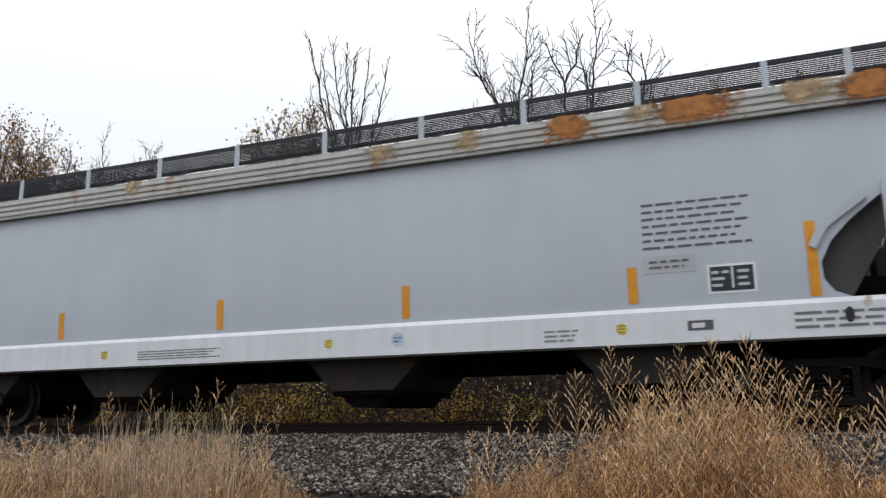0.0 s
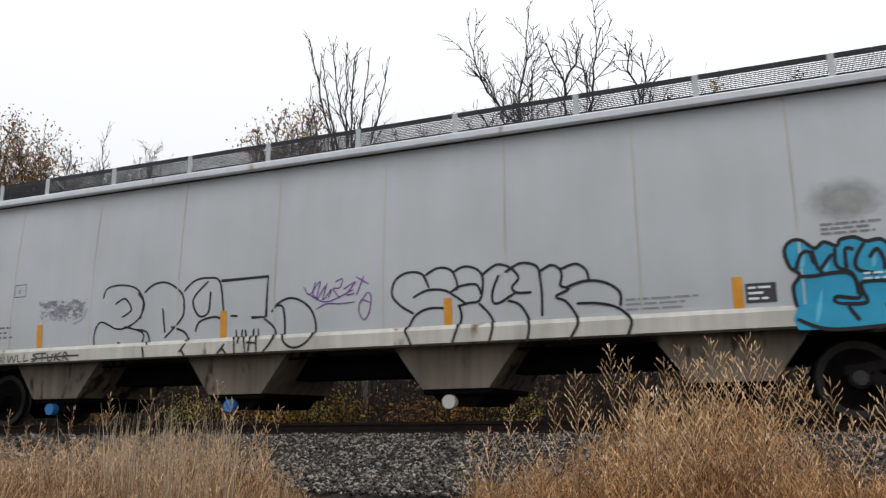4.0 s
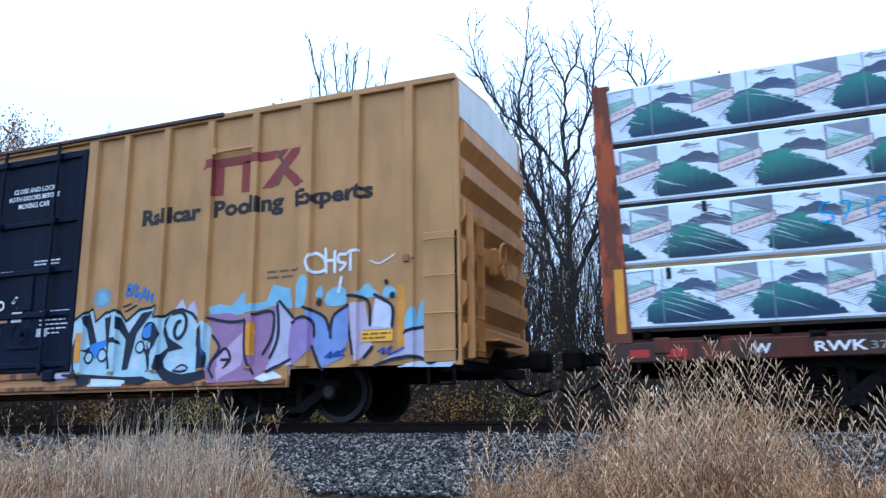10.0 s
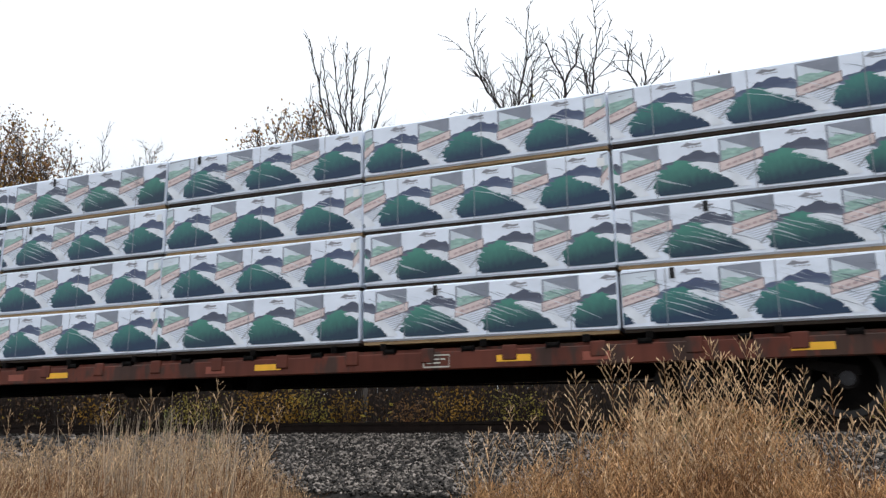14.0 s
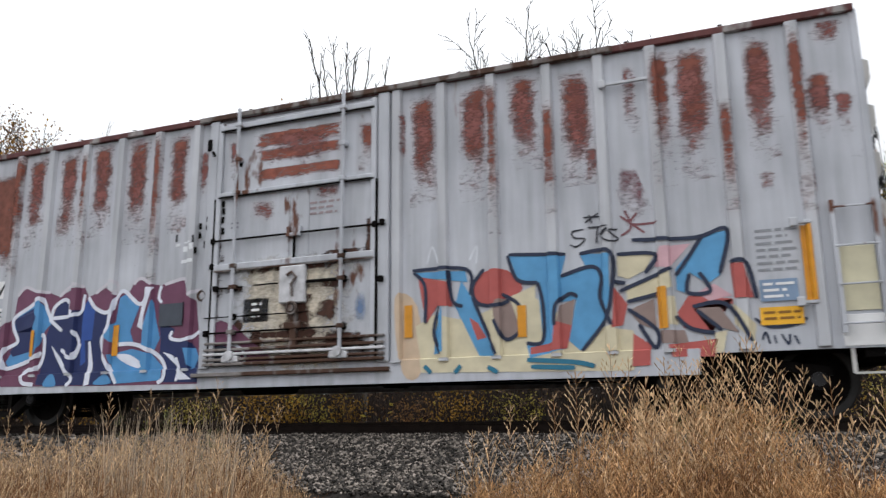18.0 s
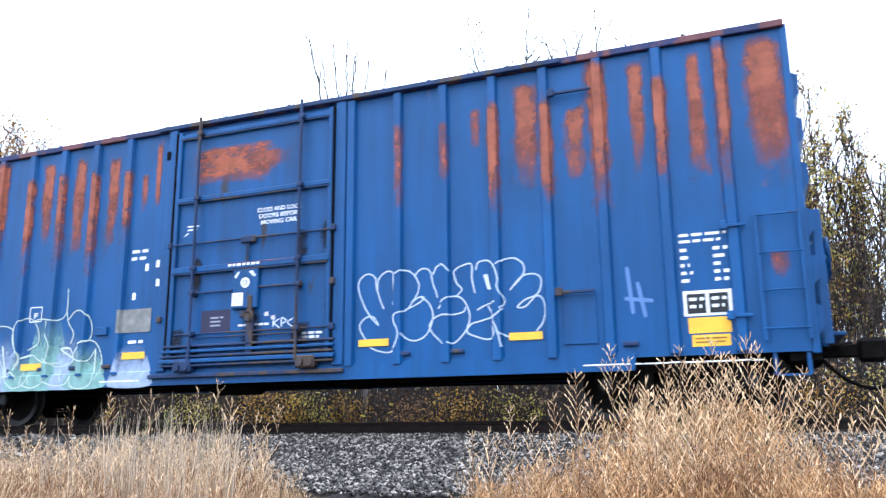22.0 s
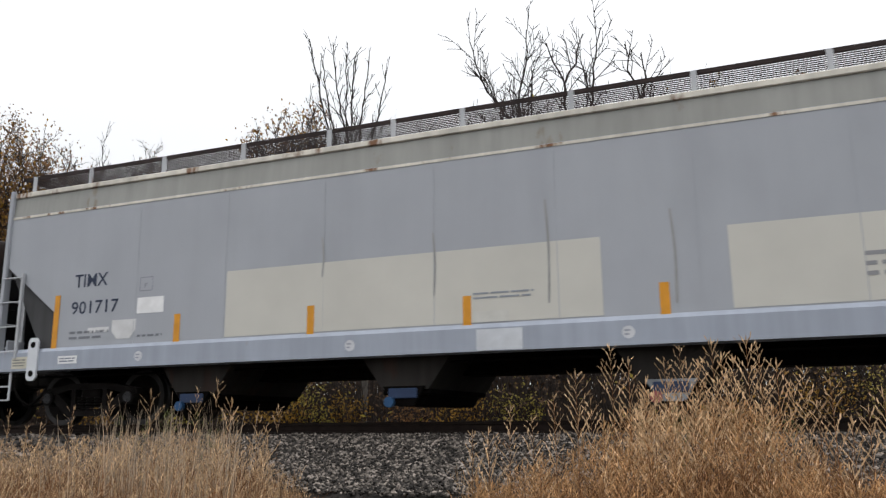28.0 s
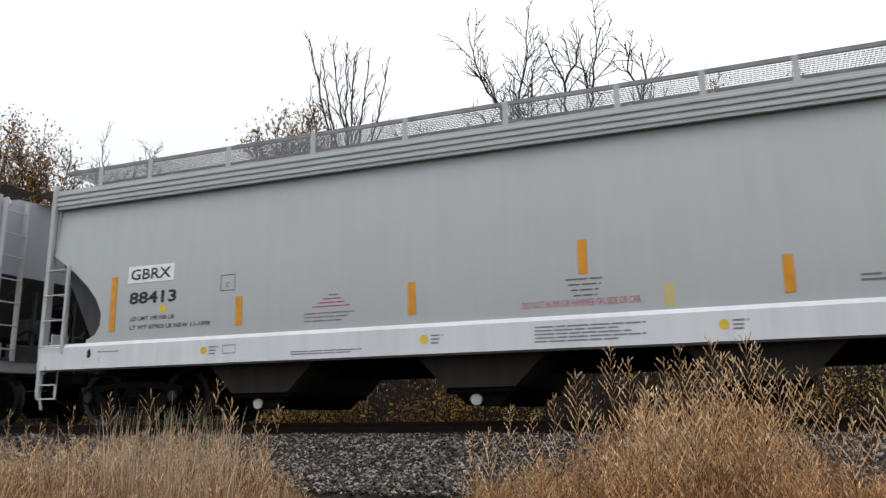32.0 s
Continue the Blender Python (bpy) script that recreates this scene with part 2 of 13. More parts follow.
# ---- mesh tools ----
class Geo:
    def __init__(self):
        self.v, self.f = [], []

    def add(self, v, f):
        o = len(self.v)
        self.v += v
        self.f += [tuple(i + o for i in q) for q in f]
        return self

    def box(self, x0, x1, y0, y1, z0, z1, c=0.0):
        x0, x1, y0, y1, z0, z1 = min(x0, x1), max(x0, x1), min(y0, y1), max(y0, y1), min(z0, z1), max(z0, z1)
        if c:
            c = min(c, 0.45 * min(x1 - x0, y1 - y0, z1 - z0))
            prof = [(x0 + c, y0), (x1 - c, y0), (x1, y0 + c), (x1, y1 - c), (x1 - c, y1), (x0 + c, y1), (x0, y1 - c), (x0, y0 + c)]
            mx, my = (x0 + x1) / 2, (y0 + y1) / 2
            inn = [(x + (c if x < mx else -c) * (0 if abs(x - x0 - c) < 1e-9 or abs(x - x1 + c) < 1e-9 else 1),
                    y + (c if y < my else -c) * (0 if abs(y - y0 - c) < 1e-9 or abs(y - y1 + c) < 1e-9 else 1)) for x, y in prof]
            rings = [[(*p, z0) for p in inn], [(*p, z0 + c) for p in prof], [(*p, z1 - c) for p in prof], [(*p, z1) for p in inn]]
            v = [p for r in rings for p in r]
            f = [tuple(range(7, -1, -1)), tuple(range(24, 32))]
            for k in range(3):
                f += [(k * 8 + i, k * 8 + (i + 1) % 8, k * 8 + 8 + (i + 1) % 8, k * 8 + 8 + i) for i in range(8)]
            return self.add(v, f)
        v = [(x, y, z) for z in (z0, z1) for y in (y0, y1) for x in (x0, x1)]
        return self.add(v, [(0, 2, 3, 1), (4, 5, 7, 6), (0, 1, 5, 4), (2, 6, 7, 3), (0, 4, 6, 2), (1, 3, 7, 5)])

    def prism(self, poly, a, b, axis="y"):
        """A polygon pushed from a to b: poly in (x, z) along y, in (y, z) along x, in (x, y) along z."""
        n = len(poly)
        area = sum(poly[i][0] * poly[(i + 1) % n][1] - poly[(i + 1) % n][0] * poly[i][1] for i in range(n))
        if area < 0:
            poly = poly[::-1]
        at = {"y": lambda p, w: (p[0], w, p[1]), "x": lambda p, w: (w, p[0], p[1]), "z": lambda p, w: (p[0], p[1], w)}[axis]
        v = [at(p, a) for p in poly] + [at(p, b) for p in poly]
        f = [tuple(range(n)), tuple(range(2 * n - 1, n - 1, -1))]
        f += [(i, n + i, n + (i + 1) % n, (i + 1) % n) for i in range(n)]
        if (axis == "y") != (a < b):
            f = [q[::-1] for q in f]
        return self.add(v, f)

    def cyl(self, p, q, r, r2=None, n=10, caps=True):
        p, q = Vector(p), Vector(q)
        r2 = r if r2 is None else r2
        d = (q - p).normalized()
        a = d.orthogonal().normalized()
        b = d.cross(a)
        ring = [(math.cos(2 * math.pi * i / n), math.sin(2 * math.pi * i / n)) for i in range(n)]
        v = [tuple(p + (a * c + b * s) * r) for c, s in ring] + [tuple(q + (a * c + b * s) * r2) for c, s in ring]
        f = [(i, (i + 1) % n, n + (i + 1) % n, n + i) for i in range(n)]
        if caps:
            f += [tuple(range(n - 1, -1, -1)), tuple(range(n, 2 * n))]
        return self.add(v, f)

    def tube(self, pts, r, n=6):
        """A bent rod in one skin, with closed ends."""
        path = [Vector(p) for p in pts]
        m, v = len(path), []
        ref = (path[-1] - path[0]).cross(Vector((0.31, 0.95, 0.1)))
        ref = ref.normalized() if ref.length > 1e-6 else Vector((1, 0, 0))
        for i, p in enumerate(path):
            d = (path[min(i + 1, m - 1)] - path[max(i - 1, 0)]).normalized()
            b = d.cross(ref)
            b = b.normalized() if b.length > 1e-6 else d.orthogonal().normalized()
            a = b.cross(d)
            v += [tuple(p + (a * math.cos(6.2832 * k / n) + b * math.sin(6.2832 * k / n)) * r) for k in range(n)]
            ref = a
        f = [(i * n + k, i * n + (k + 1) % n, (i + 1) * n + (k + 1) % n, (i + 1) * n + k) for i in range(m - 1) for k in range(n)]
        self.add(v, f + [tuple(range(n))[::-1], tuple(range((m - 1) * n, m * n))])
        return self

    def lathe(self, prof, origin, n=24):
        """Turns a profile of (radius, y) round the y axis at origin."""
        ox, oy, oz = origin
        v, f = [], []
        for r, y in prof:
            v += [(ox + r * math.cos(2 * math.pi * i / n), oy + y, oz + r * math.sin(2 * math.pi * i / n)) for i in range(n)]
        for k in range(len(prof) - 1):
            f += [(k * n + i, k * n + (i + 1) % n, (k + 1) * n + (i + 1) % n, (k + 1) * n + i) for i in range(n)]
        return self.add(v, f)

    def ring(self, c, r, t, n=16, axis="y"):
        pts = []
        for i in range(n + 1):
            a = 2 * math.pi * i / n
            u, w = r * math.cos(a), r * math.sin(a)
            pts.append({"y": (c[0] + u, c[1], c[2] + w), "x": (c[0], c[1] + u, c[2] + w), "z": (c[0] + u, c[1] + w, c[2])}[axis])
        return self.tube(pts, t, 5)


def mesh_of(name, g, material, smooth=False):
    me = bpy.data.meshes.new(name)
    me.from_pydata(g.v, [], g.f)
    me.materials.append(material)
    if smooth:
        me.shade_smooth()
        me.set_sharp_from_angle(angle=radians(35))
    return me


def part(name, g, material, parent=None, label="", smooth=False):
    ob = new(name, mesh_of(name, g, material, smooth))
    ob.parent = parent
    return tagged(ob, label=label) if label else ob


def thing(name, label, category, group="", kind=""):
    return tagged(new(name), label, category, group, kind)


def spline(pts, closed=False, step=6):
    """Smooth line through points."""
    out, n = [], len(pts)
    rng = range(n if closed else n - 1)
    for i in rng:
        p0, p1, p2, p3 = (pts[(i + k) % n] if closed else pts[min(max(i + k, 0), n - 1)] for k in (-1, 0, 1, 2))
        for j in range(step):
            u = j / step
            out.append(tuple(0.5 * (2 * b + (c - a) * u + (2 * a - 5 * b + 4 * c - d) * u * u + (3 * b - a - 3 * c + d) * u ** 3)
                             for a, b, c, d in zip(p0, p1, p2, p3)))
    if not closed:
        out.append(tuple(pts[-1]))
    return out


class Marks:
    """Flat marks in (x, z), laid on a side whose face stands at y = face(x, z); cuts are the x at which it folds."""

    def __init__(self, parent, face, cuts=(), lift=0.004, floor=-9.0, levels=()):
        self.parent, self.face, self.cuts, self.lift, self.floor, self.levels = parent, face, cuts, lift, floor, levels

    def lay(self, name, v, f, color, layer=1, label=""):
        me = bpy.data.meshes.new(name)
        bm = bmesh.new()
        vs = [bm.verts.new((x, 0, max(z, self.floor))) for x, z in v]
        for q in f:
            try:
                bm.faces.new([vs[i] for i in q])
            except ValueError:
                pass
        lo, hi = min(p[0] for p in v), max(p[0] for p in v)
        for c in self.cuts:
            if lo < c < hi:
                bmesh.ops.bisect_plane(bm, geom=bm.verts[:] + bm.edges[:] + bm.faces[:], plane_co=(c, 0, 0), plane_no=(1, 0, 0))
        low, high = min(p[1] for p in v), max(p[1] for p in v)
        for c in self.levels:
            if low < c < high:
                bmesh.ops.bisect_plane(bm, geom=bm.verts[:] + bm.edges[:] + bm.faces[:], plane_co=(0, 0, c), plane_no=(0, 0, 1))
        if len(bm.faces) and any(len(q.verts) > 4 for q in bm.faces):
            bmesh.ops.triangulate(bm, faces=[q for q in bm.faces if len(q.verts) > 4])
        for p in bm.verts:
            p.co.y = self.face(p.co.x, p.co.z) - self.lift * layer
        bm.normal_update()
        for q in bm.faces:
            if q.normal.y > 0:
                q.normal_flip()
        bm.to_mesh(me)
        bm.free()
        me.materials.append(color if isinstance(color, bpy.types.Material) else flat(color))
        ob = new(name, me)
        ob.parent = self.parent
        return tagged(ob, label=label) if label else ob

    def rect(self, x0, x1, z0, z1, color, layer=1, name="marking", label=""):
        return self.lay(name, [(x0, z0), (x1, z0), (x1, z1), (x0, z1)], [(0, 1, 2, 3)], color, layer, label)

    def fill(self, pts, color, layer=1, name="graffiti", smooth=True, label=""):
        p = spline(pts, True, 4) if smooth else pts
        return self.lay(name, p, [tuple(range(len(p)))], color, layer, label)

    def strokes(self, lines, w, color, layer=2, name="graffiti", smooth=True, label=""):
        for j, line in enumerate(lines):
            p = [Vector(q) for q in (spline(line) if smooth else line)]
            v = []
            for i, q in enumerate(p):
                d = (p[min(i + 1, len(p) - 1)] - p[max(i - 1, 0)])
                d = d.normalized() if d.length > 1e-6 else Vector((1, 0))
                k = w * (0.75 if smooth and i in (0, len(p) - 1) else 1)
                s = Vector((-d.y, d.x)) * k / 2
                v += [tuple(q + s), tuple(q - s)]
            f = [(2 * i, 2 * i + 1, 2 * i + 3, 2 * i + 2) for i in range(len(p) - 1)]
            self.lay(name, v, f, color, layer + 0.08 * j, label)

    def streaks(self, rows, color, layer=2, name="graffiti", label=""):
        """Swept strokes, pointed at both ends: x0, z0, x1, z1, width, bow."""
        for j, (x0, z0, x1, z1, w, bow) in enumerate(rows):
            v, n = [], 7
            dx, dz = x1 - x0, z1 - z0
            m = math.hypot(dx, dz) or 1
            nx, nz = -dz / m, dx / m
            for i in range(n + 1):
                u = i / n
                k = w * 0.5 * math.sin(math.pi * min(1, 0.06 + u * 0.94)) ** 0.7 * (1 - 0.35 * u)
                c = bow * math.sin(math.pi * u)
                v += [(x0 + dx * u + nx * (c + k), z0 + dz * u + nz * (c + k)), (x0 + dx * u + nx * (c - k), z0 + dz * u + nz * (c - k))]
            self.lay(name, v, [(2 * i, 2 * i + 1, 2 * i + 3, 2 * i + 2) for i in range(n)], color, layer + 0.003 * j, label)

    def bars(self, x0, x1, z0, z1, rows, color, layer=1, seed=1, words=4, fill=0.43, name="small_print"):
        """Writing too small to read, as short bars."""
        r = random.Random(seed)
        v, f = [], []
        h = (z1 - z0) / rows
        for k in range(rows):
            x = x0
            end = x0 + (x1 - x0) * (1 if k % 3 == 0 else r.uniform(0.72, 1.0))
            while x < end - 0.02:
                w = min((x1 - x0) / words * r.uniform(0.45, 1.25), end - x)
                zb = z1 - (k + 1) * h + h * (1 - fill) / 2
                o = len(v)
                v += [(x, zb), (x + w, zb), (x + w, zb + h * fill), (x, zb + h * fill)]
                f.append((o, o + 1, o + 2, o + 3))
                x += w + h * 0.45
        return self.lay(name, v, f, color, layer)

    def text(self, s, x0, x1, z0, z1, color, layer=2, bold=0.0, shear=0.0, name="lettering"):
        cu = bpy.data.curves.new("type", "FONT")
        cu.body, cu.offset, cu.shear, cu.resolution_u = s, bold, shear, 2
        tmp = bpy.data.objects.new("type", cu)
        me = tmp.to_mesh()
        co = [(v.co.x, v.co.y) for v in me.vertices]
        fs = [tuple(p.vertices) for p in me.polygons]
        tmp.to_mesh_clear()
        bpy.data.objects.remove(tmp)
        bpy.data.curves.remove(cu)
        ax, bx = min(c[0] for c in co), max(c[0] for c in co)
        az, bz = min(c[1] for c in co), max(c[1] for c in co)
        v = [(x0 + (c[0] - ax) / (bx - ax) * (x1 - x0), z0 + (c[1] - az) / (bz - az) * (z1 - z0)) for c in co]
        return self.lay(name, v, fs, color, layer)
# ---- ground, track and ballast ----
SOIL = mat("leafy_brown_soil", (0.026, 0.018, 0.011), 0.95, 0, 0.45, 1.2, 0.6, 14)
GRAVEL = mat("grey_ballast_stone", (0.09, 0.077, 0.066), 0.9, 0, 0.3, 14, 0.3, 40, rnd=0.85, skew=3.0)
GRAVEL_BED = mat("ballast_fines", (0.025, 0.021, 0.018), 0.95, 0, 0.4, 9, 0.6, 30)
TIE_WOOD = mat("creosoted_tie_wood", (0.018, 0.013, 0.01), 0.9, 0, 0.4, 5, 0.5, 25, stretch=(6, 1, 6))
STRAW = mat("dry_straw_grass", (0.38, 0.21, 0.09), 0.8, 0, 0.25, 2.0, rnd=0.5)
STRAW_PALE = mat("pale_seed_heads", (0.51, 0.345, 0.195), 0.85, 0, 0.2, 2.0, rnd=0.4)
STRAW_GREY = mat("grey_dead_stalks", (0.36, 0.28, 0.2), 0.85, 0, 0.2, 2.0, rnd=0.4)
WEED_GREEN = mat("fading_green_weed", (0.16, 0.17, 0.06), 0.8, 0, 0.2, 2.0, rnd=0.4)
BARK = mat("grey_brown_bark", (0.032, 0.025, 0.021), 0.95, 0, 0.35, 7, 0.6, 40)
TWIG = mat("brown_twigs", (0.026, 0.018, 0.014), 0.9, 0, 0.3, 4, rnd=0.35)
LEAF_GOLD = mat("golden_autumn_leaves", (0.3, 0.165, 0.025), 0.7, 0, 0.2, 2, rnd=0.45)
LEAF_RUST = mat("rusty_autumn_leaves", (0.2, 0.105, 0.042), 0.75, 0, 0.2, 2, rnd=0.5)
LEAF_DUN = mat("dull_brown_leaves", (0.075, 0.042, 0.02), 0.8, 0, 0.2, 2, rnd=0.5)
LEAF_LIME = mat("yellow_green_leaves", (0.34, 0.27, 0.05), 0.7, 0, 0.2, 2, rnd=0.45)


def backlit(m, share=0.5):
    """Thin leaves let part of the sky's light through."""
    n, l = m.node_tree.nodes, m.node_tree.links
    b = n["Principled BSDF"]
    tr, mix = n.new("ShaderNodeBsdfTranslucent"), n.new("ShaderNodeMixShader")
    l.new(b.inputs["Base Color"].links[0].from_socket, tr.inputs[0])
    mix.inputs[0].default_value = share
    l.new(b.outputs[0], mix.inputs[1])
    l.new(tr.outputs[0], mix.inputs[2])
    l.new(mix.outputs[0], n["Material Output"].inputs["Surface"])


for leafy in (LEAF_GOLD, LEAF_RUST, LEAF_LIME):
    backlit(leafy)



def ground_z(x, y):
    """Height of the ground across the track's embankment."""
    pts = [(-3000, -1.6), (-12, -1.15), (0, -1.02), (4, -0.88), (7.0, -0.64), (8.6, -0.46), (9.7, -0.27), (10.2, -0.2), (13.0, -0.2), (13.6, -0.27),
           (15.6, -0.7), (17, -0.5), (19, -0.05), (22, 0.25), (30, 0.6), (60, 1.2), (3000, 12)]
    for (a, za), (b, zb) in zip(pts, pts[1:]):
        if y <= b:
            u = (y - a) / (b - a)
            return za + (zb - za) * u
    return pts[-1][1]


def build_ground():
    ys = [-900, -300, -100, -40, -15] + [-8 + i * 0.9 for i in range(12)] + [3 + i * 0.45 for i in range(34)] + [19, 21, 24, 28, 34, 42, 60, 100, 300, 900]
    xs = [-900, -400, -200, -120, -80, -60, -45] + [-36 + i * 1.0 for i in range(49)] + [20, 40, 80, 200, 400, 900]
    g = Geo()
    for y in ys:
        for x in xs:
            amp = 0.0 if 9 < y < 14.5 else 0.05
            g.v.append((x, y, ground_z(x, y) + amp * noise.noise((x * 0.7, y * 0.7, 0)) - 0.02))
    w = len(xs)
    g.f = [(j * w + i, j * w + i + 1, (j + 1) * w + i + 1, (j + 1) * w + i) for j in range(len(ys) - 1) for i in range(w - 1)]
    ob = part("ground", g, SOIL, smooth=True)
    tagged(ob, "brown leafy ground falling from the track embankment", "ground", kind="structure")
    g = Geo()
    prof = [(6.6, -0.72), (7.0, -0.63), (8.6, -0.44), (9.7, -0.25), (10.2, -0.17), (13.0, -0.17), (13.6, -0.25), (15.4, -0.68), (15.4, -0.9), (6.6, -0.9)]
    g.prism(prof, -60, 30, "x")
    tagged(part("ballast_bed", g, GRAVEL_BED), "dark fine bed of the ballast under the stones", "ballast", kind="structure")


STONE_F = [(0, 2, 4), (2, 1, 4), (1, 3, 4), (3, 0, 4), (2, 0, 5), (1, 2, 5), (3, 1, 5), (0, 3, 5)]


def build_ballast():
    rs = np.random.RandomState(3)
    v, f = [], []

    def put(n, x0, x1, y0, y1, s0, s1):
        for _ in range(n):
            x, y = rs.uniform(x0, x1), rs.uniform(y0, y1)
            s = rs.uniform(s0, s1)
            a, b, c = s * rs.uniform(0.7, 1.3), s * rs.uniform(0.6, 1.1), s * rs.uniform(0.45, 0.9)
            th = rs.uniform(0, 6.28)
            ct, st = math.cos(th), math.sin(th)
            tl = rs.uniform(-0.7, 0.7)
            z = ground_z(x, y) + 0.02 + rs.uniform(0, 0.02)
            o = len(v)
            for px, py, pz in ((-a, 0.2 * b, 0), (a, -0.2 * b, 0), (0.2 * a, -b, 0.1 * c), (-0.2 * a, b, -0.1 * c), (0.15 * a, 0.1 * b, c), (-0.1 * a, 0, -c)):
                px, pz = px * math.cos(tl) - pz * math.sin(tl), px * math.sin(tl) + pz * math.cos(tl)
                v.append((x + px * ct - py * st, y + px * st + py * ct, z + pz))
            f.extend(tuple(o + i for i in q) for q in STONE_F)

    put(33000, -9.5, 1.2, 6.8, 10.35, 0.015, 0.036)
    put(2500, -22, -9.5, 7.5, 10.35, 0.025, 0.06)
    put(2600, -14, 4, 10.35, 13.6, 0.025, 0.05)
    put(1500, 1.2, 6, 7.5, 10.3, 0.025, 0.055)
    g = Geo()
    g.v, g.f = v, f
    tagged(part("ballast_stones", g, GRAVEL), "loose grey crushed-stone track ballast", "ballast", kind="stuff")


def build_track():
    tr = tagged(new("railway_track"), "dark rusty rails spiked on creosoted wooden ties", "railway track", kind="structure")
    for y in (TRACK - 0.755, TRACK + 0.755):
        prof = [(y - 0.07, -0.165), (y + 0.07, -0.165), (y + 0.07, -0.15), (y + 0.012, -0.125), (y + 0.01, -0.045), (y + 0.036, -0.035), (y + 0.036, -0.008),
                (y + 0.028, 0.0), (y - 0.028, 0.0), (y - 0.036, -0.008), (y - 0.036, -0.035), (y - 0.01, -0.045), (y - 0.012, -0.125), (y - 0.07, -0.15)]
        part("rail", Geo().prism(prof, -120, 80, "x"), RAIL_SIDE, tr)
    tie = mesh_of("tie", Geo().box(-0.115, 0.115, TRACK - 1.3, TRACK + 1.3, -0.345, -0.17, 0.012), TIE_WOOD)
    plate = mesh_of("tie_plate", Geo().box(-0.1, 0.1, TRACK - 0.755 - 0.17, TRACK - 0.755 + 0.17, -0.172, -0.163, 0.003).box(-0.06, -0.03, TRACK - 0.85, TRACK - 0.81, -0.165, -0.135).box(0.03, 0.06, TRACK - 0.85, TRACK - 0.81, -0.165, -0.135),
                    RAIL_SIDE)
    for i in range(90):
        x = -36 + i * 0.53 + RNG.uniform(-0.03, 0.03)
        o = new("tie", tie)
        o.parent, o.location = tr, (x, RNG.uniform(-0.05, 0.05), RNG.uniform(-0.008, 0.0))
        p = new("tie_plate", plate)
        p.parent, p.location = o, (0, 0, 0.0)
        p.location = (0, -o.location.y, 0)


build_ground()
build_track()
build_ballast()


# ---- trees ----
def limb(g, p, d, length, r, depth, rnd, leaves, fan=1.0, wig=0.13, n=5, up=0.12):
    """One branch that tapers, bends and forks; twig ends are kept for leaves."""
    steps = max(2, int(length / 0.55))
    pts, rad = [Vector(p)], [r]
    d = Vector(d).normalized()
    r1 = r * 0.5
    for i in range(steps):
        d = (d + Vector((rnd.gauss(0, wig), rnd.gauss(0, wig), rnd.gauss(0, wig * 0.8) + up * 0.5))).normalized()
        pts.append(pts[-1] + d * length / steps)
        rad.append(r + (r1 - r) * (i + 1) / steps)
    for (a, b), (ra, rb) in zip(zip(pts, pts[1:]), zip(rad, rad[1:])):
        g.cyl(a, b, ra, rb, n=n, caps=False)
    if depth <= 0:
        leaves.append((pts[-1], pts[len(pts) // 2]))
        return
    kids = rnd.randint(2, 3) if depth > 1 else rnd.randint(3, 4)
    for k in range(kids):
        u = 1.0 if k == 0 else rnd.uniform(0.35, 0.95)
        i = min(int(u * steps), steps)
        a = rnd.uniform(0, 6.28)
        s = d.orthogonal().normalized()
        s = (Matrix.Rotation(a, 3, d) @ s)
        spread = rnd.uniform(0.35, 0.9) * (0.6 if k == 0 else 1.0) * fan
        nd = (d + s * spread + Vector((0, 0, up))).normalized()
        limb(g, pts[i], nd, length * rnd.uniform(0.55, 0.82), max(rad[i] * rnd.uniform(0.58, 0.8), 0.013), depth - 1, rnd, leaves, fan, wig, max(3, n - 1), up)


def leaf_cloud(points, material, per, size, rnd, parent, name="leaves", spread=0.35):
    g = Geo()
    for a, b in points:
        for _ in range(per):
            c = a.lerp(b, rnd.random()) + Vector((rnd.gauss(0, spread), rnd.gauss(0, spread), rnd.gauss(0, spread)))
            u = Vector((rnd.gauss(0, 1), rnd.gauss(0, 1), rnd.gauss(0, 1))).normalized()
            w = u.orthogonal().normalized()
            s = size * rnd.uniform(0.6, 1.4)
            g.add([tuple(c - u * s), tuple(c + w * s * 0.5), tuple(c + u * s), tuple(c - w * s * 0.5)], [(0, 1, 2, 3)])
    return part(name, g, material, parent)


def taper(g, path, r0, r1):
    """A limb along a path, joint by joint in one skin."""
    n = 7 if r0 > 0.05 else 5 if r0 > 0.022 else 3
    m, v, f = len(path), [], []
    for i, p in enumerate(path):
        d = (path[min(i + 1, m - 1)] - path[max(i - 1, 0)]).normalized()
        a = d.cross(Vector((0.31, 0.95, 0.1))).normalized()
        b = d.cross(a)
        r = r0 + (r1 - r0) * (i / (m - 1)) ** 0.8
        v += [tuple(p + (a * math.cos(6.2832 * k / n) + b * math.sin(6.2832 * k / n)) * r) for k in range(n)]
    for i in range(m - 1):
        f += [(i * n + k, i * n + (k + 1) % n, (i + 1) * n + (k + 1) % n, (i + 1) * n + k) for k in range(n)]
    g.add(v, f)


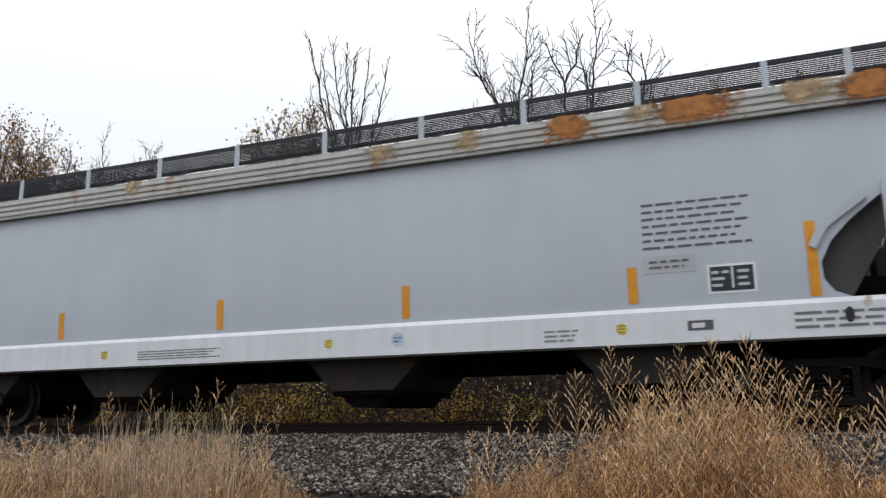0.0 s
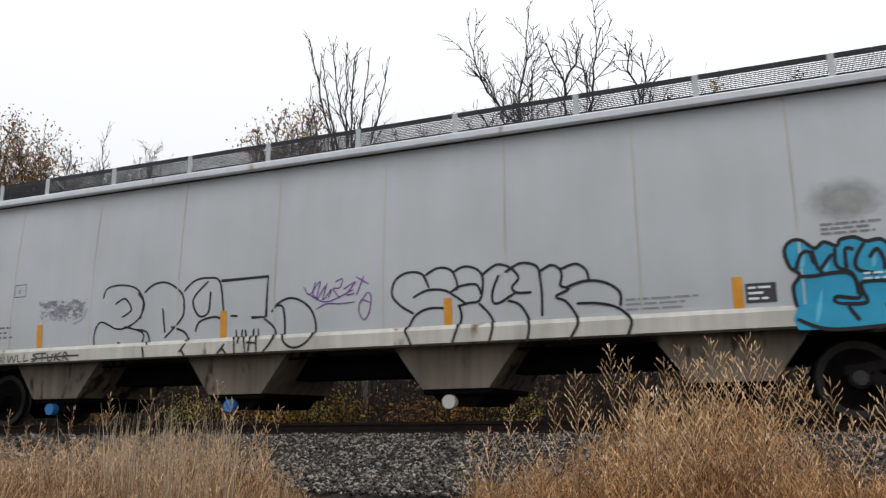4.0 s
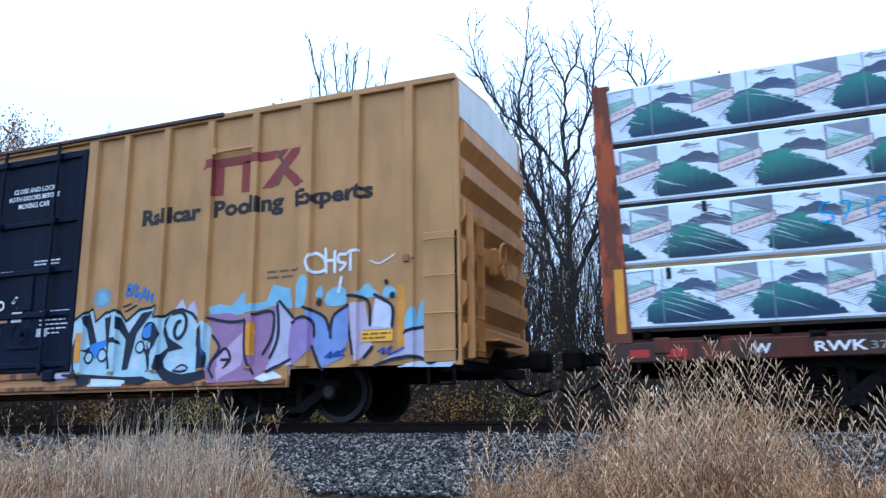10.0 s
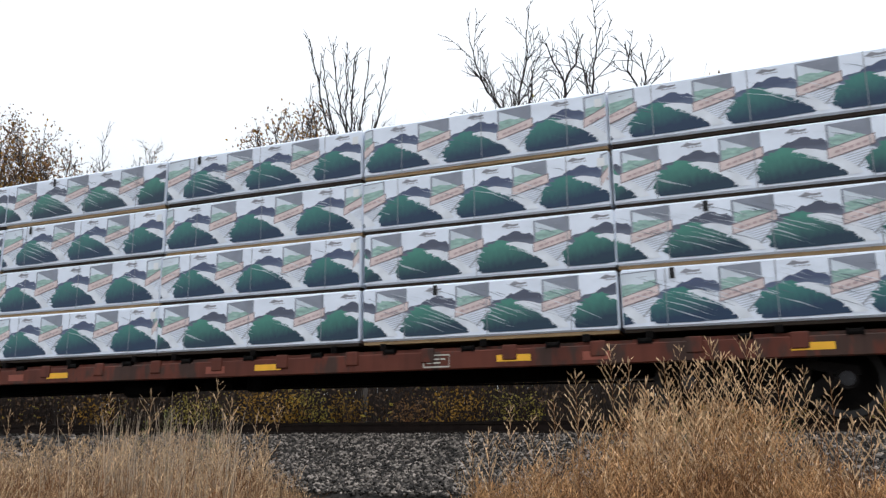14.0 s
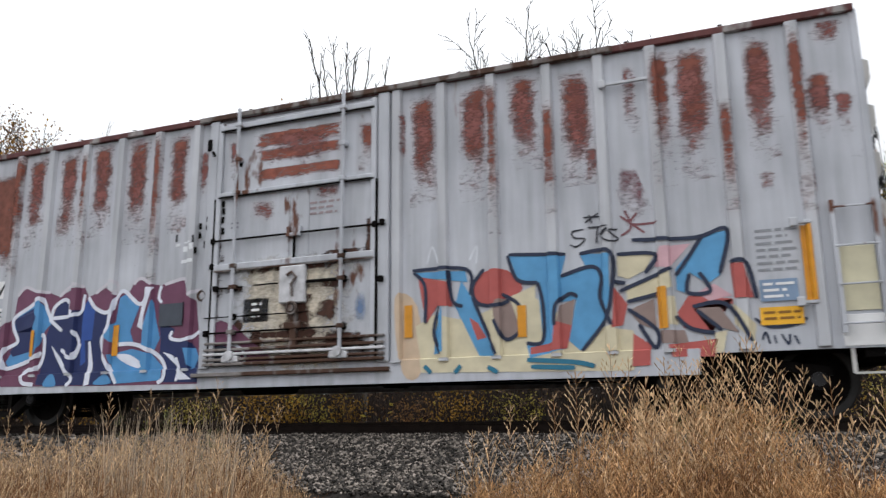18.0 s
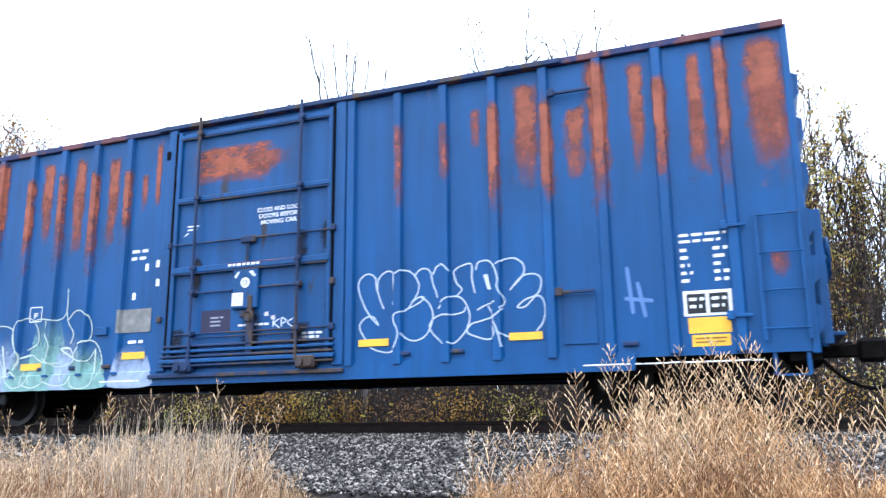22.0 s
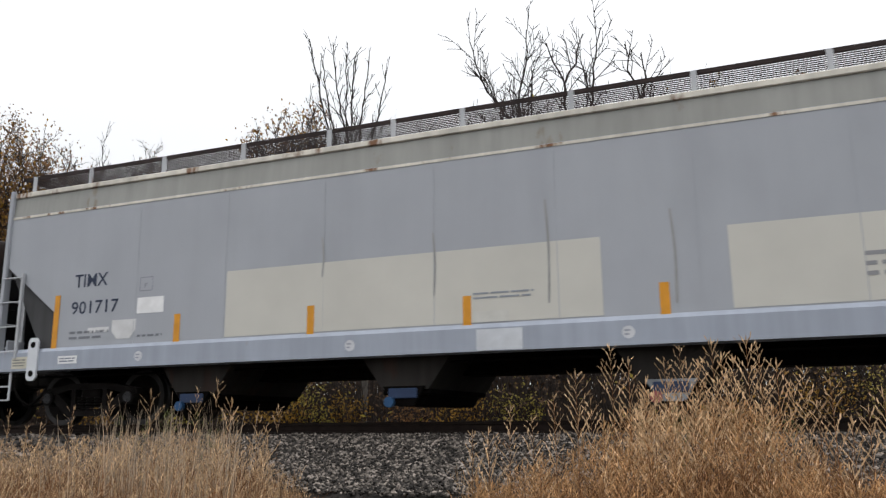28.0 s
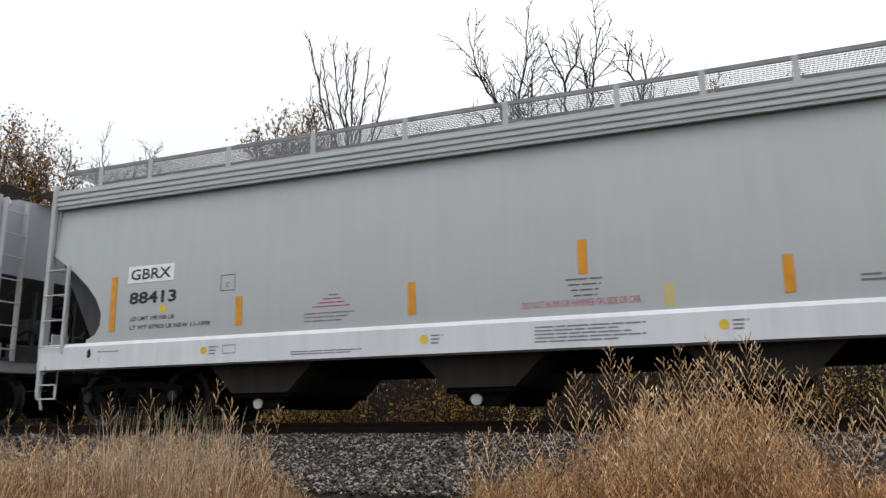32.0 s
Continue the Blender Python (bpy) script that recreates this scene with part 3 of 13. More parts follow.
def sprout(g, path, r0, r1, rnd, depth, dens, reach, tips, bare=0.15, crook=0.11, angle=(0.55, 1.25), up=0.25):
    """A limb with side shoots that carry finer shoots; dens is shoots to the metre, reach the longest shoot."""
    taper(g, path, r0, r1)
    m = len(path) - 1
    total = sum((b - a).length for a, b in zip(path, path[1:]))
    if depth > 0:
        k = total * dens * (1 - bare)
        k = int(k) + (rnd.random() < k - int(k))
        for j in range(k):
            u = bare + (1 - bare) * (j + rnd.random()) / k
            i = min(int(u * m), m - 1)
            q = path[i].lerp(path[i + 1], u * m - i)
            d = (path[i + 1] - path[i]).normalized()
            s = Matrix.Rotation(rnd.uniform(0, 6.28), 3, d) @ d.orthogonal().normalized()
            e = (d + s * rnd.uniform(*angle) + Vector((0, 0, up * 0.4))).normalized()
            long = reach * (1 - 0.5 * u) * rnd.uniform(0.45, 1.1)
            steps = max(2, int(long / 0.3))
            sub, p = [q], q
            for _ in range(steps):
                e = (e + Vector((rnd.gauss(0, crook), rnd.gauss(0, crook), rnd.gauss(0, crook) + up * 0.2))).normalized()
                p = p + e * long / steps
                sub.append(p)
            ra = max(min((r0 + (r1 - r0) * u) * 0.6, 0.016 + 0.012 * long), 0.013)
            sprout(g, sub, ra, 0.0095, rnd, depth - 1, dens * 1.35, long * 0.62, tips, 0.12, crook * 1.1, angle, up)
    if depth <= 1:
        tips.append((path[-1], path[-1].lerp(path[0], 0.6)))


def wander(way, rnd, crook, step=0.35):
    """A crooked path through a few waypoints."""
    out = []
    for a, b in zip(way, way[1:]):
        n = max(1, int((b - a).length / step))
        out += [a.lerp(b, i / n) for i in range(n)]
    out.append(way[-1])
    for _ in range(2):
        out = [out[0]] + [(a + b * 2 + c) / 4 for a, b, c in zip(out, out[1:], out[2:])] + [out[-1]]
    return [p + Vector((rnd.gauss(0, crook), rnd.gauss(0, crook), 0)) if 0 < i < len(out) - 1 else p for i, p in enumerate(out)]


def tree(x, y, seed, limbs, label, leaf=None, per=0, size=0.045, spread=0.12, depth=2, dens=3.0, reach=2.4, crook=0.04, **kw):
    """limbs: thickness, then waypoints (sideways, height over the rails); the first is the trunk."""
    rnd = random.Random(seed)
    t = thing("tree", label, "tree", "trees behind the track")
    base = ground_z(x, y) - 0.1
    t.location = (x, y, base)
    tips = []
    for j, (r, *way) in enumerate(limbs):
        deep, pts = rnd.uniform(-0.22, 0.22) if j else 0.0, []
        for i, (a, b) in enumerate(way):
            z = max(b - base, 0.0)
            pts.append(Vector((a, deep * z * 0.12 * i, z)))
        g = Geo()
        path = wander(pts, rnd, crook)
        long = sum((b - a).length for a, b in zip(path, path[1:]))
        sprout(g, path, r, 0.018, rnd, depth, dens, min(reach, 0.4 * long + 0.6), tips, 0.42 if j == 0 else 0.15, **kw)
        part("trunk" if j == 0 else "limb", g, BARK, t, smooth=True)
    if leaf:
        for mt, share in leaf:
            leaf_cloud([p for p in tips if rnd.random() < share], mt, per, size, rnd, t, spread=spread)
    return t


def stand(x, y, h, seed, n, fan, label, r=0.045, leaf=None, per=2, low=0.74, bend=0.35, **kw):
    """Several stems from one root that open out as they rise."""
    rnd = random.Random(seed + 900)
    limbs = []
    for k in range(n):
        lean = fan * (2 * (k + 0.2 + 0.6 * rnd.random()) / n - 1)
        top = h * rnd.uniform(low, 1.0) * (1 - 0.25 * abs(lean) / (fan + 0.001) * 0.6)
        limbs.append((r * rnd.uniform(0.6, 1.1), (0.05 * lean * h * 0.2, -0.2), (lean * h * (0.5 - bend * 0.5) * 0.7, top * 0.5), (lean * h * 0.62, top * 0.8), (lean * h * (0.8 + bend * 0.3), top)))
    return tree(x, y, seed, limbs, label, leaf, per, **kw)


BARE = "bare deciduous tree with crooked grey-brown boughs"
FINE = dict(dens=3.4, reach=2.3, crook=0.03, angle=(0.4, 0.9), up=0.35)
# a tall bare tree that forks into crooked boughs
tree(-5.4, 24, 75, [
    (0.15, (0, 0), (0.1, 4.0), (0.12, 6.9), (0.06, 9.0), (0.22, 10.8), (-0.2, 11.6), (-0.36, 12.3)),
    (0.045, (0.22, 10.8), (0.6, 11.5), (0.62, 12.2), (0.75, 12.7)),
    (0.07, (0.15, 7.7), (0.95, 9.6), (1.25, 11.1), (1.22, 11.8), (1.5, 12.4)),
    (0.06, (0.1, 7.6), (-0.8, 8.8), (-1.5, 9.9), (-1.15, 11.0), (-1.0, 12.0), (-0.92, 12.7)),
    (0.085, (0.0, 4.6), (-1.35, 7.9), (-2.1, 9.4), (-2.6, 9.7), (-3.1, 10.6)),
    (0.05, (-0.8, 8.8), (-2.2, 10.4), (-2.6, 11.4), (-2.75, 12.4)),
    (0.06, (0.08, 5.6), (0.9, 7.2), (1.5, 8.3), (1.7, 9.4))], BARE, dens=3.4, reach=2.5)
# a leaning bare tree with an upturned head
tree(-5.2, 23, 87, [
    (0.13, (-0.1, 0), (0.15, 3.9), (1.37, 6.3), (2.4, 8.4), (2.5, 9.4), (2.65, 10.1), (2.6, 10.9)),
    (0.06, (1.55, 6.7), (2.4, 8.0), (3.05, 9.2)), (0.035, (2.45, 8.5), (2.75, 9.1), (3.3, 9.4)), (0.035, (2.5, 9.4), (2.2, 10.4), (2.15, 11.2)),
    (0.06, (0.5, 4.6), (1.5, 6.0), (3.0, 7.2)), (0.05, (0.3, 4.2), (-0.3, 6.0), (-0.5, 7.8))], BARE, dens=3.4, reach=2.2)
# a bare tree whose boughs arch over to one side
tree(-6.3, 26, 8, [
    (0.12, (0.2, 0), (0.1, 4.2), (-0.3, 6.5), (-0.95, 8.5), (-1.7, 10.8), (-2.05, 11.8), (-2.5, 12.6)),
    (0.08, (-0.2, 5.2), (-1.6, 6.9), (-2.6, 8.5), (-3.4, 9.6), (-4.8, 10.5)),
    (0.06, (-0.3, 6.5), (-0.3, 9.0), (-0.8, 10.7), (-0.6, 12.3), (-0.5, 13.0)),
    (0.05, (-0.95, 8.5), (-1.0, 10.4), (-1.5, 11.3), (-1.3, 12.2)), (0.05, (-2.6, 8.5), (-2.7, 9.9), (-3.2, 11.0)),
    (0.045, (-1.9, 7.4), (-3.2, 8.3), (-4.4, 8.7))], BARE, dens=3.4, reach=2.4)
# an upright fan of straighter stems
tree(-14.1, 26, 9, [
    (0.085, (0.05, 0), (0.0, 5), (-0.1, 9.0), (-0.3, 11.6), (-0.35, 14.4)),
    (0.07, (0.0, 5.0), (-0.5, 9.4), (-1.3, 12.4), (-1.9, 14.9)), (0.06, (-0.3, 7.6), (-0.9, 11.0), (-1.3, 13.0), (-1.5, 14.9)),
    (0.05, (-0.1, 9.0), (0.0, 11.5), (0.0, 13.0), (0.2, 14.1)), (0.07, (0.02, 5.5), (0.2, 9.0), (0.45, 11.3), (0.9, 13.7)),
    (0.06, (0.15, 8.2), (0.9, 10.6), (1.35, 11.9), (1.65, 13.2)), (0.04, (-0.2, 10.6), (-0.7, 13.0), (-0.8, 14.9)),
    (0.045, (0.0, 6.0), (-1.2, 9.0), (-2.0, 11.2), (-2.4, 13.2))], BARE, dens=3.0, reach=1.7, crook=0.025, angle=(0.3, 0.65), up=0.4)
FEW_GOLD = "thin many-stemmed tree with a few yellow leaves"
BROWN = "thin many-stemmed tree with a few brown leaves"
stand(-17.4, 27, 14.2, 14, 13, 0.16, FEW_GOLD, leaf=[(LEAF_GOLD, 0.4), (LEAF_RUST, 0.5)], per=3, size=0.07, spread=0.25, dens=4.0, reach=2.5, crook=0.03, angle=(0.4, 0.9), up=0.3)
stand(-16.0, 26.4, 11.6, 15, 5, 0.1, "young tree with golden leaves on its lower shoots", leaf=[(LEAF_GOLD, 0.5)], per=3, **FINE)
stand(-19.9, 28, 12.2, 16, 6, 0.14, FEW_GOLD, leaf=[(LEAF_GOLD, 0.12), (LEAF_RUST, 0.1)], per=2, **FINE)
stand(-12.4, 27, 11.6, 17, 6, 0.13, FEW_GOLD, leaf=[(LEAF_LIME, 0.22), (LEAF_GOLD, 0.06)], per=2, **FINE)
stand(-10.7, 25, 11.2, 31, 5, 0.07, "young tree with a tuft of golden-brown leaves", leaf=[(LEAF_GOLD, 0.4)], per=5, size=0.06, **FINE)
stand(-9.3, 26, 9.6, 32, 6, 0.16, BROWN, leaf=[(LEAF_RUST, 0.2)], per=2, **FINE)
stand(-8.0, 27, 9.4, 33, 6, 0.18, "bare many-stemmed sapling at the wood's edge", **FINE)
stand(-3.6, 26, 9.0, 34, 7, 0.16, "bare many-stemmed sapling at the wood's edge", leaf=[(LEAF_LIME, 0.25)], per=2, **FINE)
stand(-2.3, 24.5, 8.6, 47, 6, 0.14, "young tree with sparse yellow-green leaves", leaf=[(LEAF_LIME, 0.25), (LEAF_GOLD, 0.1)], per=2, **FINE)
YOUNG = "young tree with feathery yellow-green leaves"
RUSTY = "young tree with yellow-green leaves and rusty top shoots"
for sx, sy, sh, seed, n, fan, mix in ((-0.6, 26, 11.0, 41, 7, 0.12, [(LEAF_LIME, 0.42), (LEAF_GOLD, 0.14)]), (0.7, 27, 9.6, 42, 5, 0.1, [(LEAF_LIME, 0.3)]),
                                      (2.0, 27, 11.2, 44, 6, 0.11, [(LEAF_LIME, 0.22), (LEAF_RUST, 0.35)]), (3.1, 27, 11.0, 45, 6, 0.1, [(LEAF_LIME, 0.25), (LEAF_RUST, 0.35)]),
                                      (4.6, 27, 10.2, 46, 6, 0.13, [(LEAF_LIME, 0.35), (LEAF_RUST, 0.2)]), (1.3, 24.5, 8.0, 48, 6, 0.12, [(LEAF_LIME, 0.45), (LEAF_GOLD, 0.2)]),
                                      (6.4, 28, 10.4, 49, 6, 0.13, [(LEAF_LIME, 0.35)])):
    stand(sx, sy, sh, seed, n, fan, RUSTY if any(m is LEAF_RUST for m, _ in mix) else YOUNG, leaf=mix, per=8, low=0.66, size=0.07, r=0.055, **FINE)
for sx, sy, sh, seed, n, fan, mix in ((-22.2, 28.5, 13.0, 51, 7, 0.11, [(LEAF_GOLD, 0.12)]), (-24.6, 29, 13.0, 57, 6, 0.12, None), (-27.0, 29, 13.6, 52, 7, 0.12, [(LEAF_RUST, 0.15)]),
                                      (-29.4, 29, 14.4, 59, 7, 0.11, None), (-31.8, 29, 14.8, 60, 8, 0.12, [(LEAF_RUST, 0.5)]), (-34.6, 29, 16.4, 53, 14, 0.16, [(LEAF_RUST, 0.7), (LEAF_GOLD, 0.25)]),
                                      (-37.4, 29, 17.2, 54, 14, 0.16, [(LEAF_RUST, 0.7), (LEAF_GOLD, 0.25)]), (-40.2, 30, 17.6, 58, 11, 0.16, [(LEAF_RUST, 0.7), (LEAF_GOLD, 0.2)]), (-43.5, 31, 17.4, 55, 7, 0.15, None)):
    stand(sx, sy, sh, seed, n, fan, BROWN if mix and mix[0][0] is LEAF_RUST else FEW_GOLD if mix else "bare many-stemmed tree with fine twigs", leaf=mix, per=3, r=0.06, size=0.075, spread=0.3,
          dens=3.6, reach=2.5, crook=0.04, angle=(0.45, 1.0), up=0.3)


for k, (sx, sh) in enumerate(((-7.2, 10.6), (-10.2, 11.4), (-13.0, 12.0), (-20.8, 13.6), (-23.6, 13.6), (-26.2, 13.8), (-29.0, 14.6), (-33.2, 15.6), (-38.8, 16.8), (-1.6, 10.4))):
    stand(sx, 31, sh, 130 + k, 6, 0.15, "slender tree with thinning autumn leaves", leaf=[(LEAF_LIME if k % 3 else LEAF_GOLD, 0.3), (LEAF_RUST, 0.15)], per=3, r=0.05, size=0.06, **FINE)


def thicket(name, label, x0, x1, y0, y1, n, h0, h1, seed, leaf, per, r=0.014):
    """Brush of thin upright stems with side shoots."""
    rnd = random.Random(seed)
    g, tips = Geo(), []
    for _ in range(n):
        x, y = rnd.uniform(x0, x1), rnd.uniform(y0, y1)
        h = rnd.uniform(h0, h1)
        p = Vector((x, y, ground_z(x, y) - 0.05))
        d = Vector((rnd.gauss(0, 0.14), rnd.gauss(0, 0.14), 1)).normalized()
        rr = r * rnd.uniform(0.6, 1.6)
        steps = 4
        for i in range(steps):
            d = (d + Vector((rnd.gauss(0, 0.09), rnd.gauss(0, 0.09), 0.03))).normalized()
            q = p + d * h / steps
            g.cyl(p, q, rr, rr * 0.78, n=3, caps=False)
            if i:
                for _k in range(2):
                    e = (d + Vector((rnd.gauss(0, 0.6), rnd.gauss(0, 0.6), 0.2))).normalized()
                    t = q + e * h * rnd.uniform(0.1, 0.25)
                    g.cyl(q, t, rr * 0.5, rr * 0.25, n=3, caps=False)
                    tips.append((t, q))
            p, rr = q, rr * 0.78
        tips.append((p, p - d * h / steps))
    ob = part(name, g, TWIG)
    tagged(ob, label, "brush", kind="stuff")
    if leaf:
        rnd.shuffle(tips)
        for mt, share in leaf:
            k = int(len(tips) * share)
            lf = leaf_cloud(tips[:k], mt, per, 0.055, rnd, ob, "leaves", 0.16)
            tips = tips[k:]
    return ob


thicket("brush", "dense brown brush and saplings behind the track", -46, 7, 20.5, 30, 3600, 1.2, 5.2, 61, [(LEAF_DUN, 0.14), (LEAF_LIME, 0.08), (LEAF_GOLD, 0.02)], 2, 0.017)
thicket("saplings", "tall thin grey saplings at the wood's edge", -44, 8, 21.5, 32, 1300, 3.5, 8.0, 62, [(LEAF_LIME, 0.14), (LEAF_GOLD, 0.06)], 2, 0.016)
thicket("brush", "dark thicket of bare stems at the wood's edge", -11, -1.5, 21, 25.5, 260, 3.0, 8.0, 65, [(LEAF_LIME, 0.1), (LEAF_GOLD, 0.05)], 2, 0.02)
thicket("undergrowth", "low brown weeds and briars beyond the rails", -30, 6, 16.2, 22, 4700, 0.6, 2.0, 63, [(LEAF_DUN, 0.16), (LEAF_LIME, 0.012), (LEAF_GOLD, 0.008)], 2, 0.013)


def golden_bush(x, y, h, seed, m):
    rnd = random.Random(seed)
    t = thing("bush", "bush with bright golden autumn leaves", "bush", "bushes beyond the rails")
    t.location = (x, y, ground_z(x, y))
    tips = []
    for _ in range(9):
        g = Geo()
        a = rnd.uniform(0, 6.28)
        limb(g, (0, 0, 0), (0.5 * math.cos(a), 0.5 * math.sin(a), 1), h * 0.5, 0.014, 2, rnd, tips, n=4)
        part("stem", g, TWIG, t)
    leaf_cloud(tips, m, 9, 0.032, rnd, t, "foliage", 0.14)


for i, (bx, by, bh, m) in enumerate(((-11.0, 16.3, 1.5, LEAF_GOLD), (-10.4, 16.0, 1.25, LEAF_GOLD), (-10.0, 16.6, 1.3, LEAF_LIME), (-9.2, 16.9, 1.1, LEAF_GOLD), (-7.4, 16.4, 1.0, LEAF_RUST),
                                     (-6.2, 16.4, 1.25, LEAF_GOLD), (-5.2, 17.0, 1.1, LEAF_LIME), (1.0, 16.4, 1.3, LEAF_GOLD), (2.1, 17.0, 1.4, LEAF_LIME), (-16.5, 16.4, 1.2, LEAF_GOLD), (-13.5, 16.8, 1.2, LEAF_LIME))):
    golden_bush(bx, by, bh, 70 + i, m)

# a grey utility post and dark trunk beyond the rails
post = thing("post", "weathered grey wooden post beyond the rails", "post")
post.location = (-9.35, 18.0, ground_z(0, 18.0))
part("shaft", Geo().cyl((0, 0, -0.2), (0.05, 0, 2.6), 0.09, 0.08, n=10), mat("weathered_post_wood", (0.13, 0.115, 0.1), 0.9, 0, 0.3, 5, 0.4, 30, stretch=(5, 5, 0.6)), post)


# ---- dry grass before the track ----
def ribbon(g, pts, w, rs, shape=None):
    """A thin blade through the points, tapering to its tip; shape gives the width along it."""
    o = len(g.v)
    a = rs.uniform(-0.9, 0.9)
    sx, sy = math.cos(a), math.sin(a)
    n = len(pts)
    for i, p in enumerate(pts):
        k = w * 0.5 * (shape[i] if shape else 1 - 0.85 * i / (n - 1))
        g.v.append((p[0] - sx * k, p[1] - sy * k, p[2] + 0.3 * k * (1 if a > 0 else -1)))
        g.v.append((p[0] + sx * k, p[1] + sy * k, p[2] - 0.3 * k * (1 if a > 0 else -1)))
    g.f.extend((o + 2 * i, o + 2 * i + 1, o + 2 * i + 3, o + 2 * i + 2) for i in range(n - 1))


def arc(x, y, z, h, lx, ly, bend, n=5, droop=0.25):
    return [(x + lx * (i / n) ** bend, y + ly * (i / n) ** bend, z + h * (i / n) - droop * (abs(lx) + abs(ly)) * (i / n) ** 3) for i in range(n + 1)]


def plume(stems, heads, x, y, h, rs, lean=0.0, size=1.0, rich=1.0, leafy=3):
    """One dead grass stem with a stiff branched seed head and a few dry leaves."""
    z = ground_z(x, y) - 0.04
    a = rs.uniform(0, 6.28)
    k = h * rs.uniform(0.02, 0.16)
    N = 8
    pts = arc(x, y, z, h, k * math.cos(a) + lean * h, k * math.sin(a), 1.7, N, 0.1)
    ribbon(stems, pts, 0.0055 * size, rs)

    def at(u):
        i = min(int(u * N), N - 1)
        return [pts[i][c] + (pts[i + 1][c] - pts[i][c]) * (u * N - i) for c in range(3)]

    long_head = rs.uniform(0.15, 0.3) * size
    u0 = max(0.3, 1 - long_head / h)
    nb = max(4, int(rs.randint(7, 11) * rich))
    for j in range(nb):
        f = (j + rs.uniform(0, 0.6)) / nb
        u = u0 + (1 - u0) * f
        q = at(u)
        aa = (0.0 if j % 2 else 3.14) + rs.uniform(-0.9, 0.9)
        L = (0.105 * (1 - f) + 0.03) * size * rs.uniform(0.7, 1.25)
        out, up = rs.uniform(0.4, 0.75), rs.uniform(0.7, 1.0)
        e = (q[0] + L * out * math.cos(aa), q[1] + L * out * math.sin(aa), q[2] + L * up)
        ribbon(heads, [q, e], 0.003 * size, rs, (1, 0.8))
        m = 2 + int(3 * (1 - f) * rs.random() + 0.5)
        for i in range(m):
            w = 1 - 0.75 * i / m
            s = tuple(q[c] + (e[c] - q[c]) * w for c in range(3))
            ab = aa + (0 if i == 0 else rs.uniform(-1.3, 1.3))
            k2 = rs.uniform(0.02, 0.045) * size
            o2 = rs.uniform(0.2, 1.1)
            t2 = (s[0] + k2 * o2 * math.cos(ab), s[1] + k2 * o2 * math.sin(ab), s[2] + k2 * rs.uniform(0.1, 1))
            ribbon(heads, [s, tuple(s[c] * 0.5 + t2[c] * 0.5 + rs.uniform(-0.22, 0.22) * k2 for c in range(3)), t2], 0.0062 * size, rs, (0.35, 1, 0.12))
    q = at(0.985)
    ribbon(heads, [q, (q[0] + 0.004, q[1], q[2] + 0.028 * size), (q[0] + 0.01, q[1], q[2] + 0.055 * size)], 0.009 * size, rs, (0.4, 1, 0.1))
    for _ in range(leafy):
        q = at(rs.uniform(0.3, 0.8))
        aa = rs.uniform(0, 6.28)
        L = rs.uniform(0.08, 0.3)
        ribbon(heads if rs.random() < 0.6 else stems, arc(q[0], q[1], q[2], L * rs.uniform(0.3, 0.9), L * 0.7 * math.cos(aa), L * 0.7 * math.sin(aa), 1.3, 4, 0.5), rs.uniform(0.003, 0.006), rs)


def plumes(name, label, spots, stem, head, seed, **kw):
    rs = random.Random(seed)
    st, hd = Geo(), Geo()
    for x, y, h, lean in spots:
        plume(st, hd, x, y, h, rs, lean, **kw)
    ob = tagged(part(name, st, stem), label, "grass", kind="stuff")
    part("seed_heads", hd, head, ob)
    return ob


def blades(name, label, spots, material, seed, per=6, width=0.005, curl=0.7, side=None, extra=None):
    """Tufts of curved dead blades."""
    rs = random.Random(seed)
    g, g2 = Geo(), Geo()
    for x, y, h, lean in spots:
        z = ground_z(x, y) - 0.04
        for b in range(per):
            hh = h * rs.uniform(0.4, 1.0)
            a = rs.uniform(0, 6.28)
            k = hh * rs.uniform(0.08, curl)
            ribbon(g2 if extra and rs.random() < 0.45 else g, arc(x + rs.gauss(0, 0.05), y + rs.gauss(0, 0.05), z, hh, k * math.cos(a), k * math.sin(a), rs.uniform(1.4, 2.8), 6, 0.5), width * rs.uniform(0.6, 1.5), rs)
    ob = tagged(part(name, g, material), label, "grass", kind="stuff")
    if extra:
        part("pale_blades", g2, extra, ob)
    return ob


def spots(n, x0, x1, y0, y1, hfun, seed, keep=None, lean=0.0, low=0.72, high=1.08):
    rs = random.Random(seed)
    out = []
    while len(out) < n:
        x, y = rs.uniform(x0, x1), rs.uniform(y0, y1)
        if keep and rs.random() > keep(x, y):
            continue
        out.append((x, y, hfun(x, y) * rs.uniform(low, high), lean))
    return out


def col(x, y):
    """Bearing of a spot from the wayside stand, x per metre of y."""
    return x / y


def crest(table, c):
    """Rise of the grass, per metre of distance, at bearing c."""
    if c <= table[0][0]:
        return table[0][1]
    for (a, ea), (b, eb) in zip(table, table[1:]):
        if c <= b:
            return ea + (eb - ea) * (c - a) / (b - a)
    return table[-1][1]


LEFT_CREST = ((-1.21, -0.024), (-1.06, -0.024), (-0.91, -0.012), (-0.75, -0.010), (-0.68, -0.026), (-0.65, -0.05), (-0.6, -0.09))
RIGHT_CREST = ((-0.40, -0.075), (-0.36, -0.058), (-0.31, -0.045), (-0.265, -0.022), (-0.207, 0.004), (-0.177, 0.024), (-0.128, 0.047),
               (-0.055, 0.058), (-0.006, 0.048), (0.028, 0.022), (0.049, -0.008), (0.08, -0.03), (0.12, -0.034))


